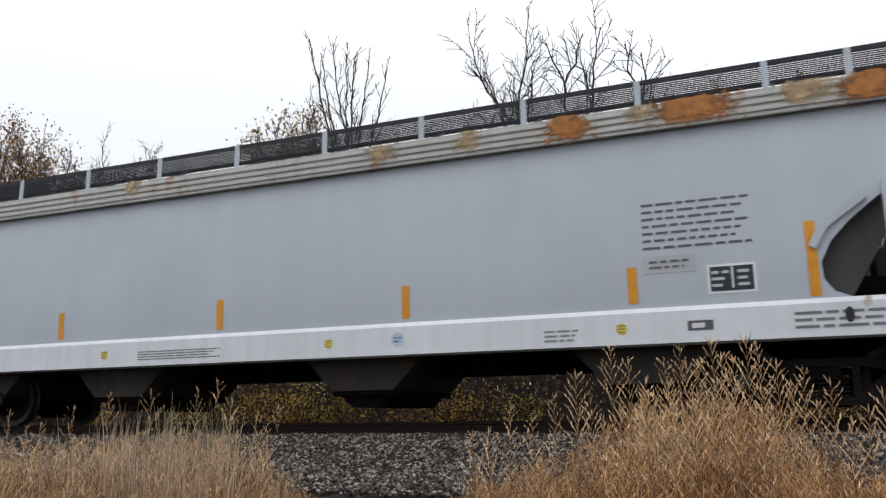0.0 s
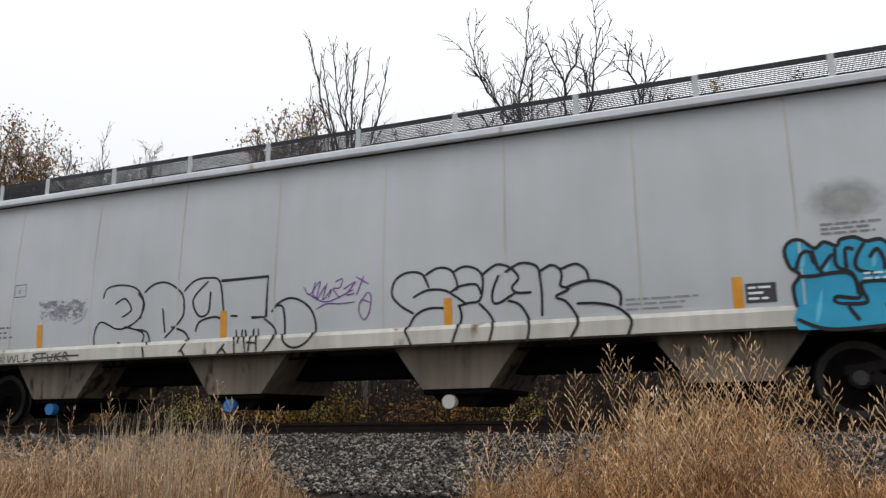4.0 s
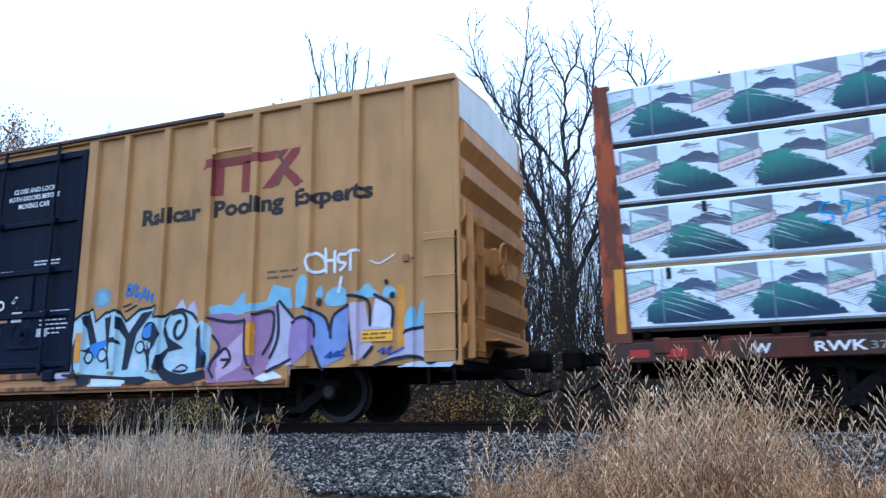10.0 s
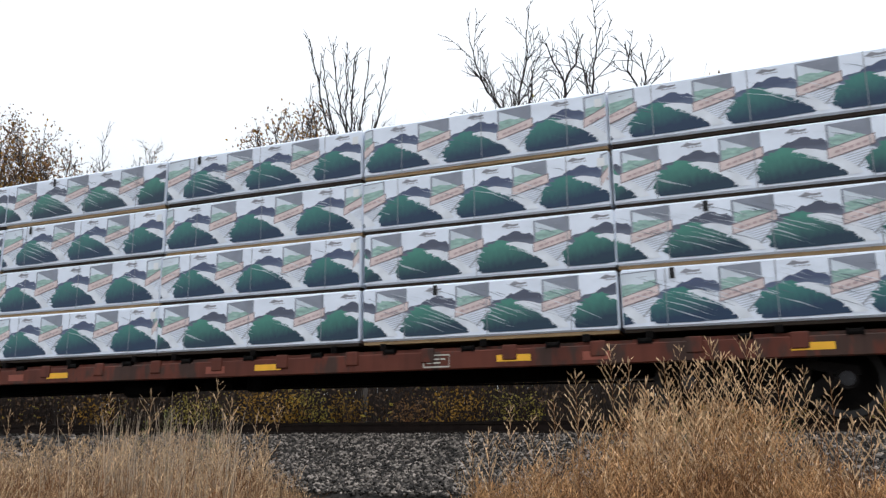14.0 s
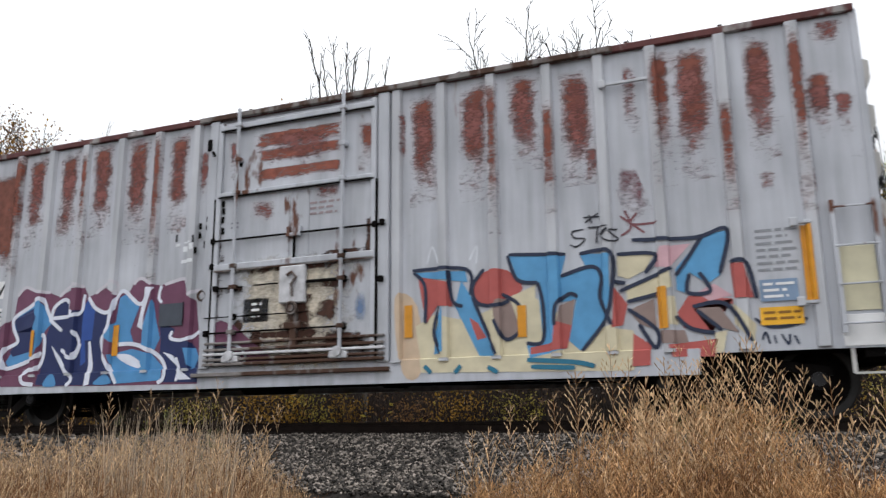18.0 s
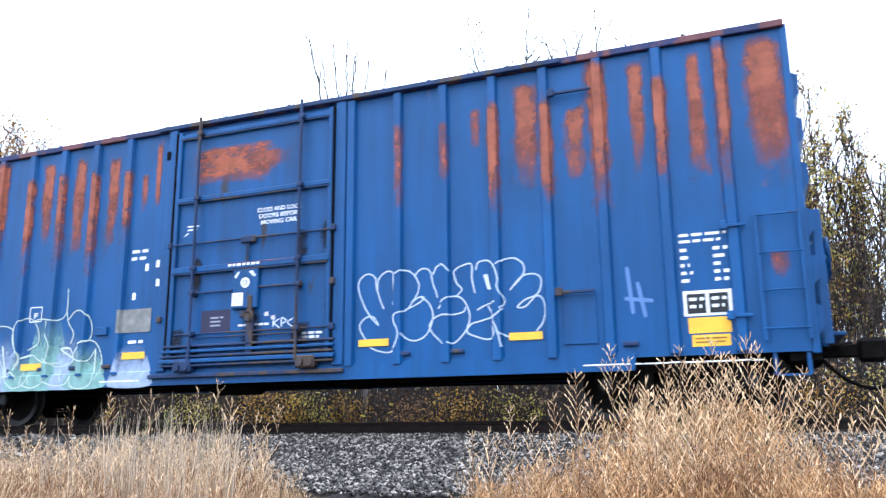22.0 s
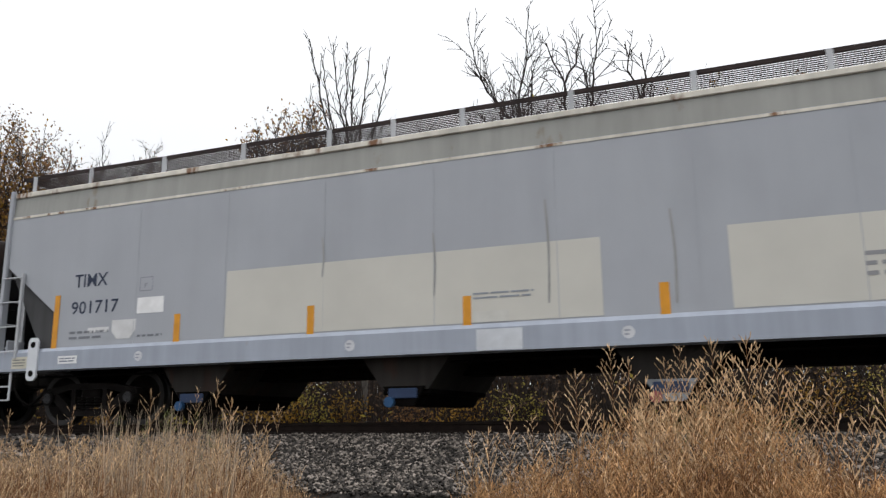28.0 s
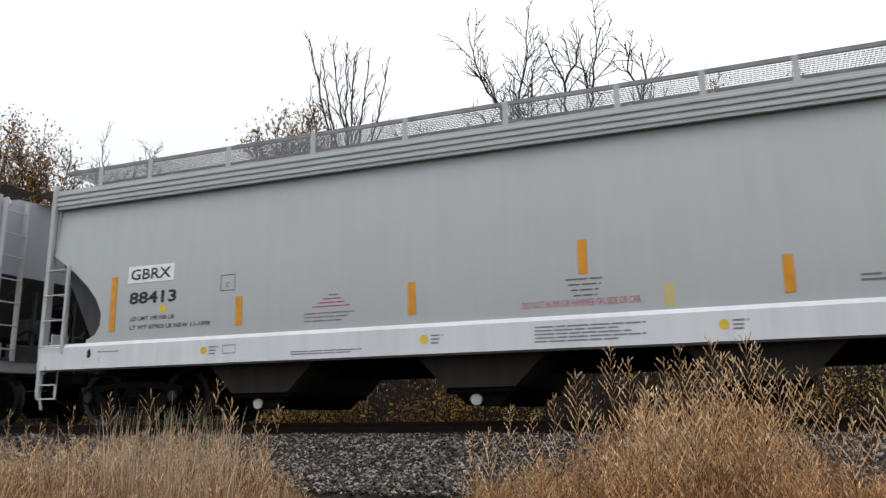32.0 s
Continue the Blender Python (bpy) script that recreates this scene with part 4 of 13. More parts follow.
def tall_at(table, x, y, share=1.0):
    """Height of a stem at x, y that ends on the crest."""
    g = ground_z(x, y)
    return max(0.15, (0.035 + crest(table, col(x, y)) * y - g) * share)


def panicle(stems, heads, x, y, h, rs, head, size=1.0, lean=0.0):
    """A tall stem with an open seed head: rising side branches set with pointed spikelets."""
    z = ground_z(x, y) - 0.04
    a = rs.uniform(0, 6.28)
    k = h * rs.uniform(0.02, 0.08)
    N = 8
    pts = arc(x - lean * h, y, z, h + 0.04, k * math.cos(a) + lean * h, k * math.sin(a), 1.7, N, 0.1)
    pts = [(p[0] - (pts[-1][0] - x) * (i / N), p[1], p[2]) for i, p in enumerate(pts)]
    ribbon(stems, pts, 0.0065 * size, rs, [1 - 0.6 * i / N for i in range(N + 1)])

    def at(u):
        i = min(int(u * N), N - 1)
        return [pts[i][c] + (pts[i + 1][c] - pts[i][c]) * (u * N - i) for c in range(3)]

    def spikelet(s, ab, up, long):
        t2 = (s[0] + long * math.cos(ab) * (1 - up), s[1] + long * math.sin(ab) * (1 - up), s[2] + long * up)
        ribbon(heads, [s, tuple(s[c] * 0.5 + t2[c] * 0.5 for c in range(3)), t2], rs.uniform(0.007, 0.0105) * size, rs, (0.4, 1, 0.12))

    u0 = max(0.25, 1 - head / h)
    nb = max(6, int(head * 34))
    for j in range(nb):
        f = (j + rs.uniform(0, 0.7)) / nb
        q = at(u0 + (1 - u0) * f)
        aa = (0.0 if j % 2 else 3.14) + rs.uniform(-1.0, 1.0)
        L = (0.15 * (1 - f) ** 0.8 + 0.035) * size * rs.uniform(0.7, 1.2)
        out, up = rs.uniform(0.35, 0.7), rs.uniform(0.65, 0.95)
        e = (q[0] + L * out * math.cos(aa), q[1] + L * out * math.sin(aa), q[2] + L * up)
        mid = tuple(q[c] * 0.5 + e[c] * 0.5 + (0.012 if c == 2 else 0) * size for c in range(3))
        ribbon(heads, [q, mid, e], 0.0036 * size, rs, (1, 0.9, 0.7))
        m = max(2, int(L / 0.034))
        for i in range(m):
            w = 1 - 0.8 * i / m
            s = tuple(q[c] + (e[c] - q[c]) * w for c in range(3))
            spikelet(s, aa + (0 if i == 0 else rs.choice((-0.9, 0.9)) * rs.uniform(0.5, 1.3)), rs.uniform(0.45, 0.8), rs.uniform(0.03, 0.052) * size)
    spikelet(at(0.985), a, 0.95, 0.06 * size)
    for _ in range(3):
        q = at(rs.uniform(0.25, 0.7))
        aa = rs.uniform(0, 6.28)
        L = rs.uniform(0.1, 0.3)
        ribbon(heads if rs.random() < 0.5 else stems, arc(q[0], q[1], q[2], L * rs.uniform(0.4, 0.9), L * 0.6 * math.cos(aa), L * 0.6 * math.sin(aa), 1.3, 4, 0.5), rs.uniform(0.004, 0.008), rs)


def heads_at(name, label, tops, seed, stem, head, y0, y1, long=(0.3, 0.5), size=1.0):
    """Stems that end at given bearings and rises."""
    rs = random.Random(seed)
    st, hd = Geo(), Geo()
    for c, e in tops:
        y = rs.uniform(y0, y1)
        panicle(st, hd, c * y, y, 0.035 + e * y - ground_z(c * y, y) - 0.05, rs, rs.uniform(*long), size * rs.uniform(0.9, 1.1))
    ob = tagged(part(name, st, stem), label, "grass", kind="stuff")
    part("seed_heads", hd, head, ob)


def build_grass():
    # Brown stems; the shaded gaps low in the grass are put into this dark tone.
    STRAW_BROWN = mat("brown_straw_stems", (0.15, 0.066, 0.024), 0.85, 0, 0.3, 2.0, rnd=0.5)
    rs = random.Random(401)
    label = "tall dry straw-coloured grass beside the track"
    left_tops = ((-1.19, 0.03), (-1.155, 0.005), (-1.13, 0.008), (-1.06, 0.035), (-0.98, 0.055), (-0.89, 0.055), (-0.81, 0.057), (-0.767, 0.068), (-0.75, 0.04), (-0.73, 0.02), (-0.695, 0.016), (-0.662, 0.027), (-0.68, -0.004))
    heads_at("dry_grass", label, left_tops, 82, STRAW_BROWN, STRAW_PALE, 5.0, 6.2, (0.22, 0.36), 0.85)
    mid = spots(620, -9.0, -2.2, 3.8, 6.9, lambda x, y: tall_at(LEFT_CREST, x, y), 181, lambda x, y: 1.0 if col(x, y) < -0.66 else 0.1 if col(x, y) < -0.6 else 0, low=0.72, high=1.06)
    plumes("dry_grass", label, mid, STRAW_BROWN, STRAW_PALE, 182, rich=0.7, size=0.8, leafy=6)
    reeds = spots(150, -6.4, -3.6, 5.0, 6.2, lambda x, y: 0.085 * y + tall_at(LEFT_CREST, x, y), 92, lambda x, y: 1.0 if -1.0 < col(x, y) < -0.73 else 0.3 if -1.15 < col(x, y) < -0.73 else 0.0, low=0.78, high=0.98)
    blades("dead_stalks", "straight grey dead stalks among the grass", reeds, STRAW_GREY, 93, 3, 0.009, 0.1)
    mat_left = spots(1300, -9.0, -2.0, 3.4, 7.2, lambda x, y: 0.92 * tall_at(LEFT_CREST, x, y), 94, lambda x, y: 1.0 if col(x, y) < -0.67 else 0.25 if col(x, y) < -0.6 else 0.0)
    blades("matted_grass", "matted dead grass under the taller stems", mat_left, STRAW_BROWN, 95, 10, 0.006, 0.9, extra=STRAW_PALE)
    curl = spots(30, -6.5, -2.6, 3.6, 4.6, lambda x, y: -ground_z(x, y) - 0.18, 194, lambda x, y: 1.0 if col(x, y) < -0.7 else 0.0)
    blades("curled_blades", "long curled pale blades of dead grass", curl, STRAW_PALE, 195, 2, 0.016, 1.0)
    label = "tall dry grass with feathery seed heads"
    tops = ((-0.307, 0.023), (-0.223, 0.066), (-0.25, 0.036), (-0.178, 0.099), (-0.155, 0.079), (-0.111, 0.071), (-0.093, 0.093), (-0.086, 0.073), (-0.055, 0.097), (-0.045, 0.081),
            (-0.015, 0.099), (-0.004, 0.087), (0.015, 0.069), (0.042, 0.061), (0.069, 0.045), (0.086, 0.003), (0.121, 0.034), (-0.359, -0.011), (-0.336, -0.008), (-0.202, 0.028),
            (-0.134, 0.052), (-0.072, 0.073), (-0.032, 0.075), (0.029, 0.045), (0.053, 0.021), (0.104, 0.015), (-0.278, 0.007))
    heads_at("tall_grass", label, tops, 84, STRAW_BROWN, STRAW_PALE, 4.7, 5.7)
    second = [(x / y, crest(RIGHT_CREST, x / y) - rs.uniform(0.0, 0.06)) for x, y, h, k in spots(64, -1.7, 0.9, 4.6, 5.6, lambda x, y: 1.0, 283, lambda x, y: 1.0 if -0.2 < col(x, y) < 0.04 else 0.25 if -0.3 < col(x, y) else 0.0)]
    heads_at("tall_grass", label, second, 284, STRAW_BROWN, STRAW_PALE, 4.5, 6.0, (0.25, 0.45), 0.95)
    under = spots(300, -2.2, 1.5, 3.8, 6.2, lambda x, y: tall_at(RIGHT_CREST, x, y, 0.84), 183, lambda x, y: 1.0 if -0.21 < col(x, y) < 0.05 else 0.5 if -0.36 < col(x, y) else 0.0, low=0.62, high=1.05)
    plumes("tall_grass", label, under, STRAW_BROWN, STRAW, 184, size=0.95, leafy=8)
    fill = spots(1350, -2.2, 2.4, 3.2, 6.8, lambda x, y: tall_at(RIGHT_CREST, x, y, 0.72 if -0.24 < col(x, y) < 0.04 else 1.12), 85, lambda x, y: 1.0 if col(x, y) > 0.03 else 0.75 if col(x, y) > -0.24 else 0.3 if col(x, y) > -0.36 else 0.05)
    blades("dead_weeds", "matted dead grass and brown stems", fill, STRAW_BROWN, 86, 10, 0.006, 0.8, extra=STRAW)
    low = spots(560, -5.5, -0.9, 3.5, 7.6, lambda x, y: 0.3, 87, lambda x, y: 1.0 if -0.75 < col(x, y) < -0.62 or -0.38 < col(x, y) < -0.22 else 0.2 if col(x, y) < -0.3 and y < 6 else 0.0)
    blades("short_grass", "short sparse dry grass growing through the gravel", low, STRAW, 88, 6, 0.005, 0.8, extra=STRAW_PALE)
    bent = spots(16, -1.2, 1.2, 3.9, 4.8, lambda x, y: 0.8 * tall_at(RIGHT_CREST, x, y), 297)
    blades("curled_blades", "long bent blades of dead grass", bent, STRAW_PALE, 298, 2, 0.011, 1.1)
    few = spots(20, -6.2, 1.4, 6.2, 8.2, lambda x, y: 0.12 - ground_z(x, y), 89, lambda x, y: 1.0 if (-0.2 < col(x, y) < 0.03 or col(x, y) < -0.75) else 0.0)
    plumes("green_weeds", "fading green weeds among the dry grass", few, WEED_GREEN, WEED_GREEN, 90, size=1.0)


build_grass()
# ---- running gear shared by all cars ----
WHEELS_DONE = []
RADIUS = 0.457


def wheelset(parent, x):
    g = Geo()
    for s in (-1, 1):
        y = 0.755 * s
        prof = [(0.0, -0.085), (0.1, -0.085), (0.12, -0.03), (0.3, -0.02), (0.37, -0.06), (0.455, -0.065), (0.457, 0.03), (0.485, 0.05),
                (0.485, 0.075), (0.37, 0.075), (0.32, 0.02), (0.12, 0.04), (0.1, 0.09), (0.0, 0.09)]
        prof = [(r, w * (1 if s < 0 else -1)) for r, w in prof]
        if s > 0:
            prof = prof[::-1]
        g.lathe(prof, (0, y, 0), 32)
    g.cyl((0, -1.06, 0), (0, 1.06, 0), 0.085, n=12)
    for s in (-1, 1):
        g.cyl((0, 1.06 * s, 0), (0, 1.185 * s, 0), 0.1, 0.085, n=12)
        for k in range(3):
            a = k * 2.094
            g.cyl((0.05 * math.cos(a), 1.18 * s, 0.05 * math.sin(a)), (0.05 * math.cos(a), 1.2 * s, 0.05 * math.sin(a)), 0.016, n=6)
    ob = part("wheelset", g, STEEL_DARK, parent, smooth=True)
    ob.data.materials.append(TREAD)
    ob.data.materials.append(BEARING)
    for q in ob.data.polygons:
        r = math.hypot(q.center.x, q.center.z)
        q.material_index = 1 if r > 0.41 else 2 if abs(q.center.y) > 1.1 else 0
    ob.location = (x, 0, RADIUS)
    WHEELS_DONE.append((ob, x))
    return ob


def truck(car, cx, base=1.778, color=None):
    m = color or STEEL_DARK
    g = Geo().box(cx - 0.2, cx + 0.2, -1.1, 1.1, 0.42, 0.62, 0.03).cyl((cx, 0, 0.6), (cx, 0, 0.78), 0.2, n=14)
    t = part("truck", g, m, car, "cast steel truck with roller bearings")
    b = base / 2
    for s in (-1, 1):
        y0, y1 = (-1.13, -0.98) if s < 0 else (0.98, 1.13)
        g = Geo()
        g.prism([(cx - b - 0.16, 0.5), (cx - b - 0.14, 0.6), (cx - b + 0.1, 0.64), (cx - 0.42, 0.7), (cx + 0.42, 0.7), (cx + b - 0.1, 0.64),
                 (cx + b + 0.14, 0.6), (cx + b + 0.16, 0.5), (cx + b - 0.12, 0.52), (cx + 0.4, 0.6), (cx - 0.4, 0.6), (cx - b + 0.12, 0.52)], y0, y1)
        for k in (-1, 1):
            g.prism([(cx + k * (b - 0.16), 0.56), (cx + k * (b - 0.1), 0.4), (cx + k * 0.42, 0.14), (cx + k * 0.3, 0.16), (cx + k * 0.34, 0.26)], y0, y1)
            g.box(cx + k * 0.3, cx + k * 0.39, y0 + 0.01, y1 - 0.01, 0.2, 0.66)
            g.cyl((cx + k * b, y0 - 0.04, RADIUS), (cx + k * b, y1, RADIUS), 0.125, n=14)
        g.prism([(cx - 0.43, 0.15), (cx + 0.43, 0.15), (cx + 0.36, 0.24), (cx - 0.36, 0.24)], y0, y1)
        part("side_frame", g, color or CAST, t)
        for k in range(3):
            x = cx + (k - 1) * 0.19
            h = Geo()
            for j in range(5):
                z = 0.255 + j * 0.05
                h.ring((x, (y0 + y1) / 2, z), 0.075, 0.016, 10, "z")
            part("spring", h, color or CAST, t)
    for k in (-1, 1):
        wheelset(t, cx + k * b)
    g = Geo()
    for k in (-1, 1):
        g.box(cx + k * 0.36 - 0.03, cx + k * 0.36 + 0.03, -0.95, 0.95, 0.33, 0.43)
        for s in (-1, 1):
            g.box(cx + k * 0.4 - 0.03, cx + k * 0.4 + 0.04, s * 0.755 - 0.05, s * 0.755 + 0.05, 0.3, 0.55)
    part("brake_beam", g, m, t)
    return t


def coupler(car, x, k, z=0.86):
    """Drawhead beyond the car's end at x, out along k."""
    g = Geo().box(x, x + k * 0.62, -0.09, 0.09, z - 0.09, z + 0.08, 0.02)
    g.box(x + k * 0.55, x + k * 0.88, -0.17, 0.13, z - 0.16, z + 0.15, 0.05)
    g.box(x - k * 0.1, x + k * 0.12, -0.28, 0.28, z - 0.2, z + 0.2, 0.03)
    part("coupler", g, STEEL_DARK, car)
    pts = spline([(x + k * 0.1, -0.32, z - 0.12), (x + k * 0.35, -0.34, z - 0.38), (x + k * 0.65, -0.3, z - 0.5), (x + k * 0.9, -0.2, z - 0.42)])
    part("air_hose", Geo().tube(pts, 0.025, 6), FRAME_DARK, car)
    part("uncoupling_lever", Geo().tube([(x + k * 0.12, -1.35, z - 0.05), (x + k * 0.16, -1.3, z + 0.0), (x + k * 0.2, -0.4, z + 0.02), (x + k * 0.5, -0.1, z + 0.1)], 0.014, 5),
         FRAME_DARK, car)


def stirrup(car, x0, x1, y, z0, z1, material):
    g = Geo()
    for a, b in (((x0, y, z1), (x0, y, z0)), ((x1, y, z1), (x1, y, z0))):
        g.box(a[0] - 0.022, a[0] + 0.022, y - 0.008, y + 0.008, z0, z1)
    g.box(x0, x1, y - 0.02, y + 0.03, z0 - 0.012, z0 + 0.012)
    part("stirrup_step", g, material, car)


def rungs(car, x0, x1, y, zs, material, post=0.03, rails=True, z0=None, z1=None):
    """Hand rungs, each a bent rod, with a rail at either side where the ladder has them."""
    for z in zs:
        part("rung", Geo().tube([(x0, y + 0.05, z), (x0, y, z), (x1, y, z), (x1, y + 0.05, z)], 0.012, 6), material, car)
    if rails:
        for x in (x0, x1):
            part("ladder_rail", Geo().box(x - post, x + post, y + 0.0, y + 0.05, z0 if z0 is not None else zs[0] - 0.2, z1 if z1 is not None else zs[-1] + 0.2), material, car)


def end_ladder(car, x, k, y0, y1, zs, material, z0, z1):
    xo = x + k * 0.1
    for z in zs:
        part("rung", Geo().tube([(x, y0, z), (xo, y0, z), (xo, y1, z), (x, y1, z)], 0.014, 6), material, car)
    for y in (y0, y1):
        part("ladder_rail", Geo().box(x, xo, y - 0.02, y + 0.02, z0, z1), material, car)


def brake_wheel(car, x, k, y, z, material):
    g = Geo().ring((x + k * 0.22, y, z), 0.28, 0.018, 18, "x")
    for i in range(5):
        a = i * 1.2566
        g.cyl((x + k * 0.22, y, z), (x + k * 0.22, y + 0.28 * math.cos(a), z + 0.28 * math.sin(a)), 0.012, n=5)
    g.cyl((x, y, z), (x + k * 0.25, y, z), 0.05, n=10)
    g.box(x, x + k * 0.14, y - 0.16, y + 0.16, z - 0.22, z + 0.2, 0.03)
    part("brake_wheel", g, material, car, smooth=False)


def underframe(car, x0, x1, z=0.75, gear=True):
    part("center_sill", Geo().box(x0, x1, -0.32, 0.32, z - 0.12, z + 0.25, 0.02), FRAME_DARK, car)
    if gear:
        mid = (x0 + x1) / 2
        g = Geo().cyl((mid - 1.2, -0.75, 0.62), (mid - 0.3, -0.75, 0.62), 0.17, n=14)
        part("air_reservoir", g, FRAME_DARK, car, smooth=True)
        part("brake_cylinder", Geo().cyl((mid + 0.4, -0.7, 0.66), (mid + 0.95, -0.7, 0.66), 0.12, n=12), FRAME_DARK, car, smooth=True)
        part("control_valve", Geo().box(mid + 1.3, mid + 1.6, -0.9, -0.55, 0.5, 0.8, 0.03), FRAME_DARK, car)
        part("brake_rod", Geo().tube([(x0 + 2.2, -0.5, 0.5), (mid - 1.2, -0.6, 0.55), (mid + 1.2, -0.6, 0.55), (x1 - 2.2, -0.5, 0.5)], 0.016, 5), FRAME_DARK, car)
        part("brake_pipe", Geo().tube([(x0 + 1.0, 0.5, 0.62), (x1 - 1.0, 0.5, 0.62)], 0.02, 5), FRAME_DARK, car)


CARS = []


def rail_car(name, label, category, at):
    c = thing(name, label, category, "cars of the freight train")
    CARS.append((c, at))
    return c


# ---- boxcars ----
def boxcar(car, L, yp, zs, ze, posts, skin, post_skin, chord, end_skin, white, drop, notch, rib=(0.075, 0.06, 0.075)):
    """A boxcar body. posts: x of side posts, with their width factor; yp: the panel's face; drop: x0, x1, z of the deeper side sill."""
    hw = -yp
    part("side_panel", Geo().box(0.02, L - 0.02, yp, yp + 0.05, zs, ze - 0.05), skin, car)
    part("far_side_panel", Geo().box(0.02, L - 0.02, hw - 0.05, hw, zs, ze - 0.05), skin, car)
    d0, d1, dz = drop
    part("side_sill", Geo().prism([(d0, zs + 0.02), (d0 + 0.02, dz), (d1 - 0.02, dz), (d1, zs + 0.02), (d1, zs + 0.06), (d0, zs + 0.06)], yp - 0.035, yp + 0.03), skin, car)
    part("far_side_sill", Geo().prism([(d0, zs + 0.02), (d0 + 0.02, dz), (d1 - 0.02, dz), (d1, zs + 0.02), (d1, zs + 0.06), (d0, zs + 0.06)], hw - 0.03, hw + 0.035), skin, car)
    part("top_chord", Geo().box(0, L, yp - 0.06, yp + 0.06, ze - 0.1, ze, 0.012), chord, car)
    part("far_top_chord", Geo().box(0, L, hw - 0.06, hw + 0.06, ze - 0.1, ze, 0.012), chord, car)
    roof = [(yp - 0.03, ze), (0, ze + 0.14), (hw + 0.03, ze), (hw, ze - 0.06), (yp, ze - 0.06)]
    g = Geo().prism(roof, 0.03, L - 0.03, "x")
    for i in range(1, int(L / 1.2)):
        g.prism([(p, q + 0.035) for p, q in roof[:3]] + [(0, ze + 0.1)], i * 1.2 - 0.03, i * 1.2 + 0.03, "x")
    part("roof", g, chord, car)
    part("floor", Geo().box(0.05, L - 0.05, yp + 0.05, hw - 0.05, zs, zs + 0.12), FRAME_DARK, car)
    b, tp, out = rib
    for x, k in posts:
        g = Geo().prism([(x - b * k, yp), (x - tp * k, yp - out), (x + tp * k, yp - out), (x + b * k, yp)], zs + 0.03, ze - 0.1, "z")
        part("side_post", g, post_skin, car)
    # corrugated ends, white above
    zm = ze - 0.62
    for x, k in ((0.0, -1), (L, 1)):
        prof, z = [(x, zs + 0.05)], zs + 0.05
        n = 6
        h = (zm - zs - 0.05) / n
        for i in range(n):
            a = zs + 0.05 + i * h
            prof += [(x - k * 0.03, a + h * 0.05), (x + k * 0.1, a + h * 0.42), (x + k * 0.1, a + h * 0.8), (x - k * 0.03, a + h * 0.92)]
        prof += [(x, zm), (x - k * 0.05, zm), (x - k * 0.05, zs + 0.05)]
        part("end_wall", Geo().prism(prof, yp + 0.04, hw - 0.04), end_skin, car, smooth=False)
        part("upper_end_panel", Geo().prism([(yp, zm), (hw, zm), (hw, ze - 0.08), (0, ze + 0.05), (yp, ze - 0.08)], x - k * 0.05, x + k * 0.012, "x"), white, car)
        part("corner_post", Geo().box(x - k * 0.06, x + k * 0.03, yp - 0.02, yp + 0.06, zs - 0.03, ze - 0.06, 0.01), skin, car)
        part("corner_post", Geo().box(x - k * 0.06, x + k * 0.03, hw - 0.06, hw + 0.02, zs - 0.03, ze - 0.06, 0.01), skin, car)
        part("end_sill", Geo().box(x - k * 0.3, x + k * 0.04, yp + 0.06, hw - 0.06, zs - 0.1, zs + 0.05), FRAME_DARK, car)
        coupler(car, x, k)
    face_cuts = sorted(c for x, k in posts for c in (x - b * k, x - tp * k, x + tp * k, x + b * k))

    def face(x, z):
        for c, k in posts:
            d = abs(x - c)
            if d < b * k:
                return yp - out * min(1.0, (b * k - d) / ((b - tp) * k))
        return yp
    return face, face_cuts


def tack(car, x, y, z, w, material, name="roping_bracket"):
    g = Geo().box(x, x + w, y - 0.03, y + 0.01, z - 0.02, z + 0.02, 0.006).box(x - 0.03, x + 0.06, y - 0.06, y + 0.0, z - 0.05, z + 0.06, 0.01)
    part(name, g, material, car)


# yellow boxcar with dark blue double doors
TAN = paint("tan_boxcar_paint", (0.44, 0.235, 0.078), (0.25, 0.09, 0.03), 0.0, grime=0.16, rough=0.5, streak=(1.6, 1.6, 0.5))
TAN_END = paint("tan_end_paint", (0.42, 0.19, 0.045), (0.2, 0.08, 0.03), 0.08, (0.2, 0.3), grime=0.2)
NAVY = paint("navy_door_paint", (0.0045, 0.0072, 0.0205), (0.03, 0.03, 0.035), 0.03, (0, 0.6), grime=0.4, rough=0.6, spec=0.1)
ROOF_DARK = mat("dirty_roof_rail", (0.08, 0.045, 0.03), 0.7, 0, 0.4, 5)
WHITE_END = paint("white_end_paint", (0.58, 0.57, 0.53), (0.4, 0.3, 0.2), 0.05, (0, 1), grime=0.12)
RUSTY_SILL = paint("rusty_tan_sill", (0.3, 0.13, 0.05), (0.1, 0.05, 0.03), 0.25, (0, 0.4), grime=0.3, rough=0.7)
CRIMSON = (0.2, 0.035, 0.025)
LOGO_RED = (0.3, 0.06, 0.025)
LOGO_BLUE = (0.02, 0.13, 0.42)
C = rail_car("boxcar", "tan high-cube boxcar with dark blue double doors and graffiti", "boxcar", 24.03)


